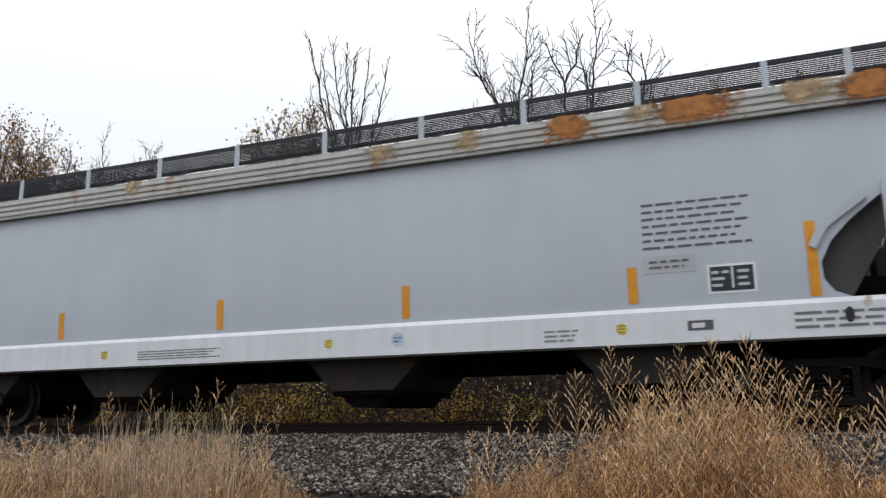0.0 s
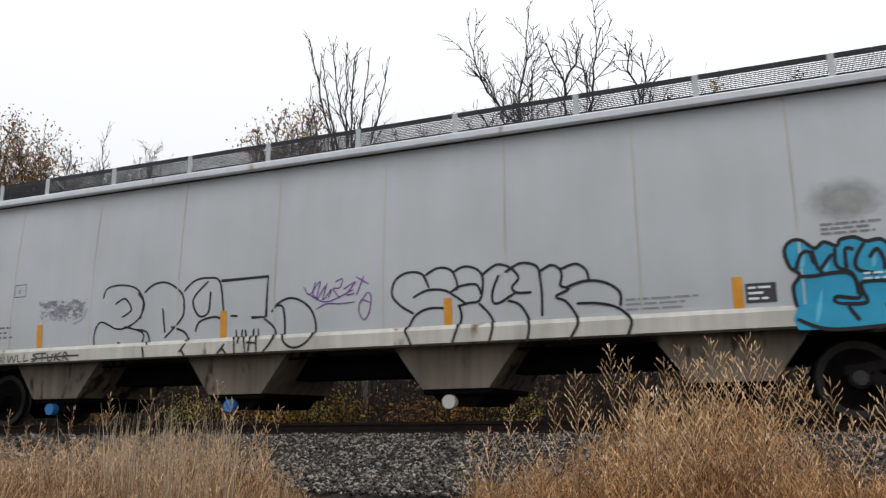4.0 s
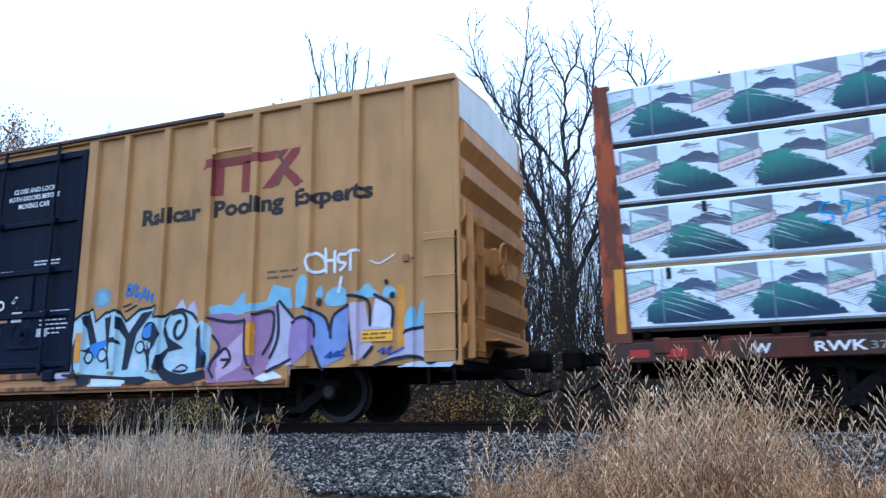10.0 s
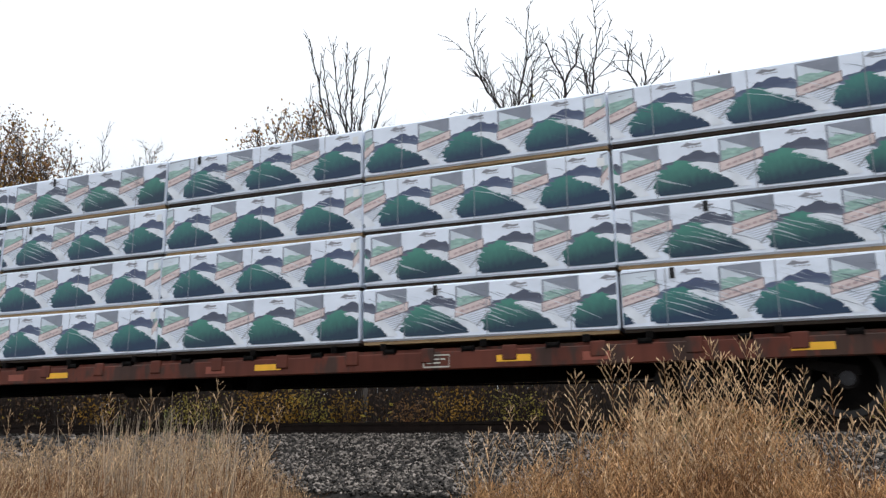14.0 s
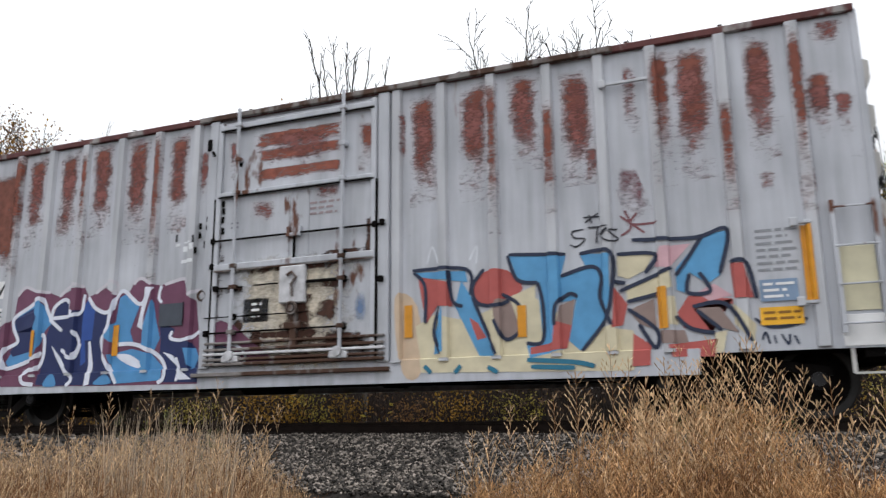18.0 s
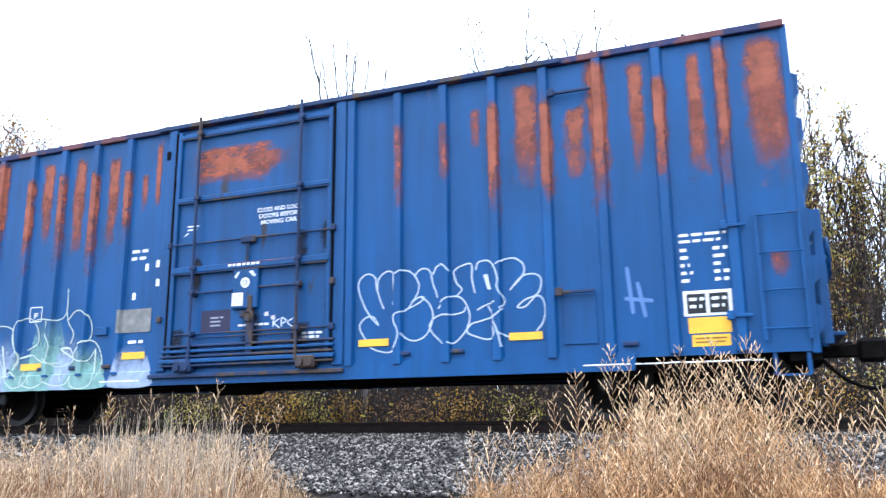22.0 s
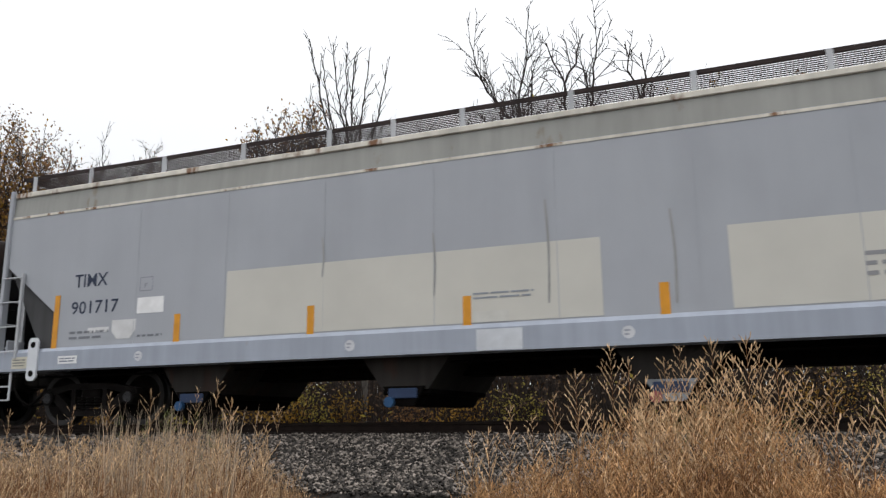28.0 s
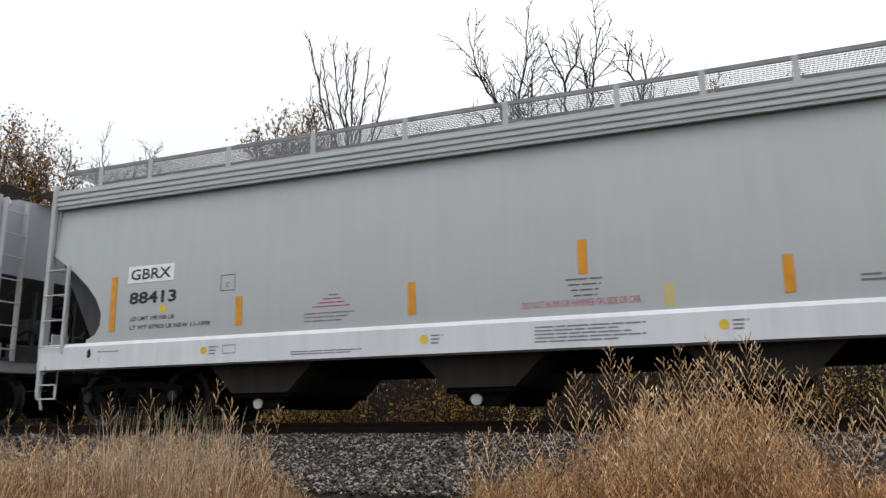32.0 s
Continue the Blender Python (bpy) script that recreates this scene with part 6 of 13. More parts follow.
    eye = [(4.95 + 0.13 * math.cos(a * 0.628), 1.2 + 0.11 * math.sin(a * 0.628)) for a in range(11)]
    M.fill(eye[:10], (0.5, 0.53, 0.58), 3.7)
    M.strokes([eye, [(4.84, 1.2), (4.95, 1.17), (5.07, 1.21)]], 0.024, (0.03, 0.05, 0.13), 4)
    M.fill([(4.9, 1.17), (4.95, 1.13), (5.0, 1.17), (4.95, 1.19)], black, 4.3)
    M.strokes([[(4.84, 1.36), (4.95, 1.4), (5.08, 1.36)]], 0.05, (0.035, 0.1, 0.36), 4)
    M.rect(6.15, 6.48, 0.9, 1.02, (0.5, 0.42, 0.36), 4.4, "stencil_panel")
    M.bars(6.2, 6.44, 0.93, 0.99, 1, BLACK, 4.6, 3, 3)
    M.rect(3.95, 4.16, 1.58, 1.74, (0.3, 0.22, 0.15), 4.4, "stencil_panel")
    M.bars(3.97, 4.14, 1.6, 1.72, 3, (0.06, 0.05, 0.04), 4.6, 4, 2)
    # orange outline running on over the dark door
    O = Marks(M.parent, lambda x, z: -1.61)
    O.strokes([[(6.97, 1.75), (7.03, 1.5), (7.12, 1.42), (7.16, 1.3), (7.08, 1.2), (7.2, 1.05), (7.15, 0.92)], [(7.0, 0.98), (7.2, 0.96), (7.3, 1.05)]], 0.055, (0.4, 0.075, 0.03), 1.2)
    O.streaks([(6.96, 1.2, 7.06, 1.12, 0.05, 0), (6.96, 1.36, 7.1, 1.38, 0.05, 0.02)], (0.4, 0.42, 0.45), 1.6)
    M.streaks([(3.0, 0.9, 3.15, 1.25, 0.14, 0.02), (2.95, 0.88, 3.3, 0.98, 0.08, 0)], (0.66, 0.68, 0.72), 3.4)
    # chalked weights, stencils along the sill
    PALE_BLUE = mist("pale_blue_overspray", (0.36, 0.44, 0.45), 0.75)
    M.rect(1.72, 2.35, 1.5, 2.0, PALE_BLUE, 1, "graffiti")
    M.rect(2.15, 2.6, 1.5, 1.75, PALE_BLUE, 1.1, "graffiti")
    M.bars(1.75, 2.1, 1.56, 1.64, 1, (0.1, 0.06, 0.03), 1.6, 9, 6, 0.9)
    M.bars(1.78, 2.08, 1.38, 1.46, 1, (0.1, 0.06, 0.03), 1.6, 10, 5, 0.9)
    M.strokes([[(1.62, 1.02), (2.2, 1.03)], [(2.68, 1.1), (3.02, 1.12), (3.02, 0.9), (2.68, 0.9)]], 0.012, (0.16, 0.08, 0.03), 1.4, "marking", False)
    M.bars(1.66, 2.0, 0.88, 0.95, 1, (0.16, 0.08, 0.03), 1.4, 12, 3)
    M.bars(2.72, 2.98, 0.94, 1.06, 2, (0.16, 0.08, 0.03), 1.6, 13, 2)
    # pale blue piece with dark letters right of the doors
    M.fill([(11.27, 0.78), (11.28, 1.47), (11.44, 1.64), (11.55, 1.54), (11.66, 1.44), (11.80, 1.67), (11.91, 1.22), (11.83, 0.76)], lilac, 1, label="pale blue, lilac and purple spray graffiti")
    M.fill([(13.90, 1.77), (13.99, 1.91), (14.05, 1.92), (14.08, 1.76)], lilac, 1)
    M.fill([(14.14, 1.74), (14.21, 1.87), (14.27, 1.85), (14.31, 1.71), (14.41, 1.62)], lilac, 1)
    M.fill([(11.71, 1.44), (11.80, 1.67), (12.19, 1.90), (12.27, 1.68), (12.47, 1.82), (12.75, 1.84), (12.92, 1.65), (13.18, 1.82), (13.56, 1.86), (13.51, 1.69), (13.71, 1.69), (13.85, 1.76), (14.05, 1.78), (14.24, 1.70), (14.41, 1.53), (14.49, 1.58), (14.62, 1.44), (14.60, 0.86), (14.42, 0.66), (13.52, 0.69), (12.80, 0.76), (11.92, 0.84), (11.85, 1.14)], pale, 1.5, smooth=False)
    M.strokes([[(11.71, 1.44), (11.80, 1.67), (12.19, 1.90), (12.27, 1.68), (12.47, 1.82), (12.75, 1.84), (12.92, 1.65), (13.18, 1.83), (13.56, 1.86), (13.51, 1.68), (13.71, 1.69), (13.85, 1.76), (14.05, 1.78), (14.24, 1.70), (14.41, 1.53)]], 0.05, black, 2.6, smooth=False)
    M.fill([(12.03, 1.76), (12.14, 1.83), (12.35, 1.28), (12.20, 1.25)], ink, 3, smooth=False)
    M.fill([(11.86, 1.22), (11.93, 1.43), (11.94, 0.93), (12.02, 0.79), (11.91, 0.81)], ink, 3, smooth=False)
    M.fill([(12.46, 1.73), (12.67, 1.76), (12.64, 1.18), (12.70, 0.89), (12.58, 0.88), (12.54, 1.27)], ink, 3, smooth=False)
    M.fill([(12.06, 1.21), (12.35, 1.34), (12.74, 1.40), (12.86, 1.25), (12.73, 1.32), (12.43, 1.26), (12.10, 1.17)], ink, 3.1, smooth=False)
    M.fill([(12.74, 1.75), (12.84, 1.69), (13.02, 1.41), (12.94, 1.35), (12.75, 1.55)], ink, 3, smooth=False)
    M.fill([(13.24, 1.77), (13.47, 1.80), (13.07, 1.35), (13.01, 0.87), (12.90, 0.86), (12.94, 1.39)], ink, 3.1, smooth=False)
    M.fill([(13.26, 1.43), (13.31, 1.57), (13.42, 1.62), (13.58, 1.57), (13.64, 1.40), (13.57, 1.21), (13.43, 1.10), (13.38, 1.15), (13.48, 1.29), (13.29, 1.33)], ink, 3)
    M.fill([(13.31, 1.20), (13.41, 1.17), (13.49, 0.85), (13.42, 0.81), (13.37, 1.06)], ink, 3.1, smooth=False)
    M.fill([(13.82, 1.72), (13.73, 1.54), (13.81, 1.34), (14.11, 1.17), (13.81, 1.12), (13.72, 0.98), (13.76, 0.87), (13.93, 0.80), (14.12, 0.76), (14.56, 0.81), (14.58, 0.69), (14.10, 0.59), (13.77, 0.68), (13.56, 0.88), (13.62, 1.07), (13.80, 1.19), (13.69, 1.43), (13.71, 1.62)], ink, 3, smooth=False)
    M.strokes([[(13.84, 1.72), (14.02, 1.74), (14.13, 1.63), (14.11, 1.43), (13.99, 1.32), (13.91, 1.41), (13.95, 1.56), (14.04, 1.60)]], 0.06, ink, 3.2)
    M.fill([(14.34, 1.36), (14.46, 1.52), (14.48, 1.27), (14.55, 1.02), (14.53, 0.79), (14.42, 0.82), (14.42, 1.14)], ink, 3, smooth=False)
    M.fill([(12.19, 1.26), (12.35, 1.34), (12.55, 1.34), (12.42, 1.14), (12.30, 1.08)], (0.08, 0.22, 0.62), 4)
    M.fill([(13.31, 1.52), (13.47, 1.60), (13.51, 1.49), (13.40, 1.36), (13.28, 1.40)], (0.1, 0.25, 0.65), 4)
    M.fill([(14.46, 1.37), (14.49, 1.26), (14.54, 1.02), (14.49, 1.08)], (0.03, 0.08, 0.3), 4, smooth=False)
    M.fill([(12.27, 1.09), (12.24, 1.03), (12.18, 1.00), (12.12, 1.03), (12.10, 1.09), (12.13, 1.15), (12.19, 1.18), (12.25, 1.15)], pale, 4.1000000000000005)
    M.strokes([[(12.27, 1.09), (12.24, 1.03), (12.18, 1.00), (12.12, 1.03), (12.10, 1.09), (12.13, 1.15), (12.19, 1.18), (12.25, 1.15), (12.27, 1.09)]], 0.03, ink, 4.4)
    M.fill([(12.57, 1.11), (12.53, 1.05), (12.47, 1.02), (12.40, 1.05), (12.38, 1.12), (12.41, 1.19), (12.48, 1.22), (12.54, 1.18)], pale, 4.1000000000000005)
    M.strokes([[(12.57, 1.11), (12.53, 1.05), (12.47, 1.02), (12.40, 1.05), (12.38, 1.12), (12.41, 1.19), (12.48, 1.22), (12.54, 1.18), (12.57, 1.11)]], 0.03, ink, 4.4)
    M.fill([(13.33, 1.21), (13.30, 1.15), (13.24, 1.13), (13.18, 1.16), (13.16, 1.22), (13.19, 1.28), (13.25, 1.31), (13.31, 1.28)], pale, 4.1000000000000005)
    M.strokes([[(13.33, 1.21), (13.30, 1.15), (13.24, 1.13), (13.18, 1.16), (13.16, 1.22), (13.19, 1.28), (13.25, 1.31), (13.31, 1.28), (13.33, 1.21)]], 0.03, ink, 4.4)
    M.fill([(13.50, 1.24), (13.48, 1.20), (13.44, 1.18), (13.40, 1.20), (13.39, 1.25), (13.41, 1.29), (13.45, 1.30), (13.49, 1.28)], white, 4.1000000000000005)
    M.strokes([[(13.50, 1.24), (13.48, 1.20), (13.44, 1.18), (13.40, 1.20), (13.39, 1.25), (13.41, 1.29), (13.45, 1.30), (13.49, 1.28), (13.50, 1.24)]], 0.025, ink, 4.4)
    M.strokes([[(13.96, 0.84), (14.10, 0.91), (14.22, 0.84), (14.12, 0.80), (13.95, 0.82)]], 0.03, ink, 4)
    M.fill([(13.98, 0.85), (14.09, 0.89), (14.17, 0.84), (14.09, 0.82)], lilac, 3.8, smooth=False)
    M.fill([(12.92, 1.62), (13.09, 1.70), (13.17, 1.75), (13.08, 1.55), (12.96, 1.45)], white, 2, smooth=False)
    M.fill([(12.21, 1.79), (12.26, 1.67), (12.37, 1.60), (12.24, 1.44)], white, 2, smooth=False)
    M.fill([(14.23, 1.64), (14.38, 1.52), (14.33, 1.38), (14.20, 1.56)], white, 2, smooth=False)
    M.fill([(13.09, 1.07), (13.25, 1.12), (13.28, 0.87), (13.05, 0.88)], white, 2, smooth=False)
    M.fill([(13.82, 1.01), (14.05, 1.05), (14.28, 0.98), (14.03, 0.89)], white, 2, smooth=False)
    M.strokes([[(11.72, 0.81), (12.80, 0.74), (13.52, 0.68)]], 0.05, black, 3)
    M.fill([(11.95, 0.80), (12.28, 0.78), (12.24, 0.63), (12.02, 0.61)], ink, 3.2, smooth=False)
    M.fill([(13.01, 0.75), (13.37, 0.75), (13.52, 0.69), (13.36, 0.62), (13.03, 0.64)], ink, 3.2, smooth=False)
    M.fill([(12.31, 0.74), (13.01, 0.71), (13.00, 0.60), (12.30, 0.61)], (0.55, 0.62, 0.68), 2.8, smooth=False)
    M.strokes([[(12.83, 1.89), (13.00, 1.94)], [(12.88, 1.81), (13.12, 1.91)]], 0.03, black, 2)
    M.rect(12.08, 12.66, 1.82, 2.32, mist("pale_blue_puff", sky2, 0.85), 1, "graffiti")
    M.strokes([[(12.98, 2.26), (12.90, 2.24), (12.94, 2.16), (13.00, 2.10), (12.90, 2.08), (12.89, 2.15), (13.02, 2.21), (13.09, 2.26)], [(13.13, 2.22), (13.06, 2.14), (13.08, 2.06), (13.13, 2.08), (13.10, 2.13)], [(13.27, 2.20), (13.14, 1.97)], [(13.29, 2.16), (13.22, 2.06), (13.33, 2.04)], [(13.35, 2.14), (13.30, 1.95)], [(13.47, 2.10), (13.39, 2.02), (13.41, 1.95), (13.47, 1.98), (13.41, 2.00)]], 0.04, (0.05, 0.17, 0.5), 2)
    # purple, periwinkle and lilac letters to the end
    M.fill([(14.54, 1.67), (14.97, 1.67), (15.18, 1.58), (15.81, 1.72), (15.76, 0.89), (15.46, 0.63), (14.65, 0.61), (14.54, 0.84), (14.74, 1.14), (14.67, 1.35)], mauve, 1.6, smooth=False)
    M.fill([(14.74, 0.99), (15.28, 1.42), (15.44, 1.36), (15.16, 0.82), (14.78, 0.65)], (0.5, 0.35, 0.5), 2.1, smooth=False)
    M.fill([(15.81, 1.79), (16.10, 1.52), (16.07, 0.83), (15.66, 0.74), (15.76, 1.29)], lilac, 1.8, smooth=False)
    M.fill([(15.46, 0.66), (16.07, 0.93), (16.06, 0.69), (15.66, 0.60)], (0.62, 0.62, 0.72), 2.2, smooth=False)
    M.fill([(14.54, 1.78), (14.76, 1.82), (14.98, 1.78), (15.20, 1.99), (15.29, 1.78), (15.61, 1.81), (15.72, 2.06), (16.02, 1.98), (16.08, 1.67), (15.81, 1.74), (15.18, 1.63), (14.59, 1.67)], sky2, 1.3, smooth=False)
    M.fill([(13.86, 1.72), (14.03, 1.95), (14.14, 1.75), (14.26, 1.91), (14.37, 1.66)], lilac, 1.1, smooth=False)
    M.strokes([[(14.53, 1.62), (14.97, 1.53), (15.29, 1.55)], [(14.64, 1.35), (14.79, 1.14), (14.63, 0.89), (14.73, 0.68)], [(14.71, 0.99), (14.90, 1.13), (15.00, 0.97), (14.82, 0.96)], [(15.29, 1.55), (15.31, 1.01), (15.46, 0.71)], [(15.39, 1.62), (15.73, 1.64), (15.74, 1.29), (15.57, 1.00)], [(15.81, 1.79), (15.84, 1.28), (15.70, 0.94)], [(15.84, 1.81), (16.11, 1.52)], [(15.66, 0.74), (16.08, 0.93)], [(14.89, 0.83), (15.00, 0.97)]], 0.045, ink, 4)
    M.fill([(16.06, 1.45), (16.24, 1.53), (16.41, 1.49), (16.46, 1.31), (16.42, 1.08), (16.20, 0.88), (16.03, 0.86)], (0.3, 0.2, 0.42), 2)
    M.fill([(16.28, 1.68), (16.62, 1.51), (16.72, 1.30), (16.79, 1.53), (17.05, 1.68), (17.03, 1.19), (16.92, 0.91), (16.60, 0.78), (16.45, 1.08), (16.46, 1.37)], peri, 2.3, smooth=False)
    M.fill([(17.07, 1.68), (17.28, 1.70), (17.36, 1.32), (17.45, 1.74), (17.73, 1.60), (17.70, 1.29), (17.27, 1.29), (17.42, 1.06), (17.16, 0.84), (17.10, 1.19)], pink, 2.5, smooth=False)
    M.fill([(17.45, 1.74), (17.70, 1.61), (17.69, 1.31), (17.41, 1.34)], (0.6, 0.6, 0.74), 2.7, smooth=False)
    M.fill([(17.88, 1.20), (17.99, 1.28), (18.42, 1.26), (18.57, 1.05), (18.40, 0.84), (17.96, 0.89), (17.42, 0.77), (17.81, 0.98)], lilac, 2.5, smooth=False)
    M.fill([(18.40, 0.84), (18.61, 0.94), (18.70, 0.83), (18.59, 0.73), (17.79, 0.75), (18.10, 0.82)], (0.55, 0.6, 0.68), 2.6, smooth=False)
    M.fill([(16.13, 1.72), (16.21, 2.11), (16.35, 2.10), (16.31, 1.71)], sky2, 1.6)
    M.fill([(16.46, 1.85), (16.56, 1.99), (16.58, 1.81)], sky2, 1.6)
    M.fill([(16.65, 1.86), (16.82, 1.95), (16.96, 1.90), (16.97, 1.69), (16.66, 1.68)], sky2, 1.6)
    M.fill([(17.15, 1.81), (17.30, 1.96), (17.40, 1.89), (17.50, 1.77), (17.17, 1.75)], sky2, 1.6)
    M.fill([(17.56, 1.76), (17.62, 1.90), (17.75, 1.86), (17.77, 1.73)], sky2, 1.6)
    M.fill([(17.91, 1.25), (17.99, 1.53), (18.08, 1.55), (18.07, 1.27)], sky2, 1.6)
    M.fill([(18.08, 1.30), (18.15, 1.63), (18.22, 1.64), (18.21, 1.35)], sky2, 1.6)
    M.fill([(18.38, 1.34), (18.44, 1.48), (18.55, 1.46), (18.59, 1.34)], sky2, 1.6)
    M.fill([(18.60, 1.25), (18.67, 1.34), (18.67, 1.15)], sky2, 1.6)
    M.fill([(16.58, 1.73), (16.56, 1.70), (16.53, 1.68), (16.49, 1.70), (16.48, 1.74), (16.50, 1.78), (16.53, 1.79), (16.57, 1.77)], black, 3.7)
    M.fill([(17.66, 1.96), (17.65, 1.93), (17.62, 1.92), (17.60, 1.94), (17.59, 1.96), (17.60, 1.99), (17.63, 2.00), (17.65, 1.98)], black, 3.7)
    M.fill([(17.76, 1.76), (17.75, 1.73), (17.71, 1.72), (17.68, 1.73), (17.67, 1.77), (17.69, 1.80), (17.72, 1.81), (17.75, 1.80)], black, 3.7)
    M.fill([(18.59, 1.31), (18.57, 1.27), (18.53, 1.26), (18.50, 1.28), (18.49, 1.31), (18.51, 1.35), (18.54, 1.37), (18.57, 1.35)], black, 3.7)
    M.strokes([[(16.28, 1.68), (16.62, 1.52), (16.72, 1.31), (16.78, 1.53), (17.06, 1.69)], [(17.05, 1.42), (17.09, 1.19), (17.13, 0.93)], [(16.98, 1.81), (17.33, 1.71), (17.37, 1.34)], [(17.42, 1.80), (17.71, 1.61), (17.71, 1.31)], [(17.88, 1.21), (18.14, 1.28), (18.42, 1.26), (18.60, 1.05)], [(17.42, 0.77), (17.75, 0.87), (18.11, 0.88), (18.32, 0.79), (18.59, 1.00)], [(16.42, 1.11), (16.55, 0.81), (16.63, 0.75)], [(16.06, 1.45), (16.30, 1.53), (16.44, 1.43), (16.46, 1.22)], [(16.73, 1.41), (16.73, 1.19)], [(17.27, 0.89), (17.42, 1.06)]], 0.045, ink, 4)
    M.strokes([[(16.64, 0.92), (16.76, 1.00), (16.72, 0.92), (16.87, 1.01), (16.84, 0.94), (16.98, 1.05)], [(16.65, 0.94), (16.98, 0.95)], [(17.49, 0.97), (17.60, 1.02), (17.57, 0.94), (17.71, 1.04), (17.67, 0.93), (17.94, 1.03)]], 0.028, (0.03, 0.06, 0.3), 5)
    # white tag above
    M.strokes([[(16.62, 2.38), (16.45, 2.48), (16.32, 2.38), (16.4, 2.2), (16.62, 2.22), (16.6, 2.4)], [(16.62, 2.55), (16.64, 2.15)], [(16.64, 2.35), (16.78, 2.35)], [(16.78, 2.5), (16.78, 2.15)],
               [(16.98, 2.42), (16.85, 2.42), (16.85, 2.32), (16.96, 2.28), (16.86, 2.18)], [(16.98, 2.45), (17.2, 2.45)], [(17.08, 2.45), (17.08, 2.15)], [(16.9, 2.1), (16.85, 1.85)]], 0.045, (0.7, 0.72, 0.74), 3)
    M.strokes([[(17.35, 2.3), (17.5, 2.24), (17.65, 2.3), (17.75, 2.36)]], 0.025, (0.6, 0.6, 0.58), 2)
    M.bars(15.6, 16.2, 2.12, 2.3, 2, (0.14, 0.09, 0.05), 1, 10, 3)
    # black tag near the end
    M.strokes([[(0.78, 1.5), (0.68, 1.46), (0.62, 1.34), (0.66, 1.2), (0.78, 1.16)], [(0.9, 1.7), (0.97, 1.58), (1.03, 1.72), (1.08, 1.57), (1.14, 1.7), (1.2, 1.6), (1.24, 1.72)], [(0.95, 1.56), (1.12, 1.58), (1.34, 1.56)], [(1.22, 1.66), (1.36, 1.66), (1.46, 1.55), (1.5, 1.4), (1.47, 1.22), (1.38, 1.12)], [(0.96, 1.42), (1.06, 1.46), (1.08, 1.34), (0.97, 1.32), (0.96, 1.2), (1.08, 1.18)]], 0.022, (0.025, 0.025, 0.025), 2)
    M.strokes([[(1.1, 1.2), (1.12, 1.46), (1.22, 1.42), (1.2, 1.32), (1.13, 1.32)], [(1.24, 1.2), (1.34, 1.26), (1.24, 1.36), (1.34, 1.46)], [(1.36, 1.32), (1.46, 1.4), (1.44, 1.46), (1.37, 1.4), (1.38, 1.24), (1.46, 1.24)], [(0.96, 1.14), (1.08, 1.14), (0.98, 1.02), (1.14, 1.04)], [(1.34, 1.16), (1.2, 1.14), (1.22, 1.08), (1.32, 1.06), (1.2, 1.0)], [(0.9, 1.24), (1.0, 1.3), (1.2, 1.26), (1.44, 1.3)]], 0.022, (0.025, 0.025, 0.025), 2.4)
    M.strokes([[(0.95, 1.62), (1.2, 1.66)], [(1.0, 1.52), (1.3, 1.5)]], 0.05, (0.16, 0.2, 0.26), 1.5)


build_tan_boxcar()


# ---- grey and blue boxcars with single plug doors ----
GREY_BOX = paint("grey_boxcar_paint", (0.475, 0.49, 0.53), (0.2, 0.06, 0.035), 0.03, (2.4, 3.7), grime=0.2, rough=0.6, edge=0.2, fleck=20, tall=0.14)
GREY_POST = paint("grey_post_paint", (0.485, 0.495, 0.525), (0.2, 0.06, 0.035), 0.06, (2.4, 3.6), grime=0.2, rough=0.6, edge=0.2, fleck=18, tall=0.14)
GREY_DOOR = paint("grey_door_paint", (0.49, 0.505, 0.545), (0.13, 0.055, 0.035), 0.1, (0.0, 0.2), grime=0.2, rough=0.6, edge=0.06, fleck=8)
GREY_END = paint("weathered_white_end", (0.52, 0.51, 0.49), (0.2, 0.1, 0.05), 0.12, (0.0, 0.4), grime=0.22, rough=0.7)
CHORD_RED = paint("red_oxide_chord", (0.11, 0.036, 0.034), (0.3, 0.28, 0.27), 0.15, (0, 1), grime=0.25, rough=0.7)
BLUE_BOX = paint("blue_boxcar_paint", (0.006, 0.06, 0.19), (0.3, 0.085, 0.035), 0.02, (2.3, 3.4), grime=0.18, rough=0.5, edge=0.2, fleck=6, tall=0.13)
BLUE_POST = paint("blue_post_paint", (0.006, 0.061, 0.195), (0.26, 0.075, 0.035), 0.06, (2.1, 3.4), grime=0.18, rough=0.5, edge=0.2, fleck=6, tall=0.13)
BLUE_PLAIN = paint("blue_steel_paint", (0.006, 0.058, 0.185), (0.02, 0.02, 0.03), 0.06, (0, 0.5), grime=0.25, rough=0.5)
BLUE_CHORD = paint("faded_blue_chord", (0.014, 0.02, 0.075), (0.12, 0.042, 0.045), 0.25, (0, 1), grime=0.25, rough=0.6)
BLUE_DARK = paint("grimy_blue_hardware", (0.014, 0.03, 0.085), (0.06, 0.04, 0.03), 0.2, (0, 0.5), grime=0.3, rough=0.65)
RUST_HW = paint("rust_stained_hardware", (0.22, 0.2, 0.19), (0.07, 0.035, 0.022), 0.28, (0, 0.5), grime=0.3, rough=0.75)


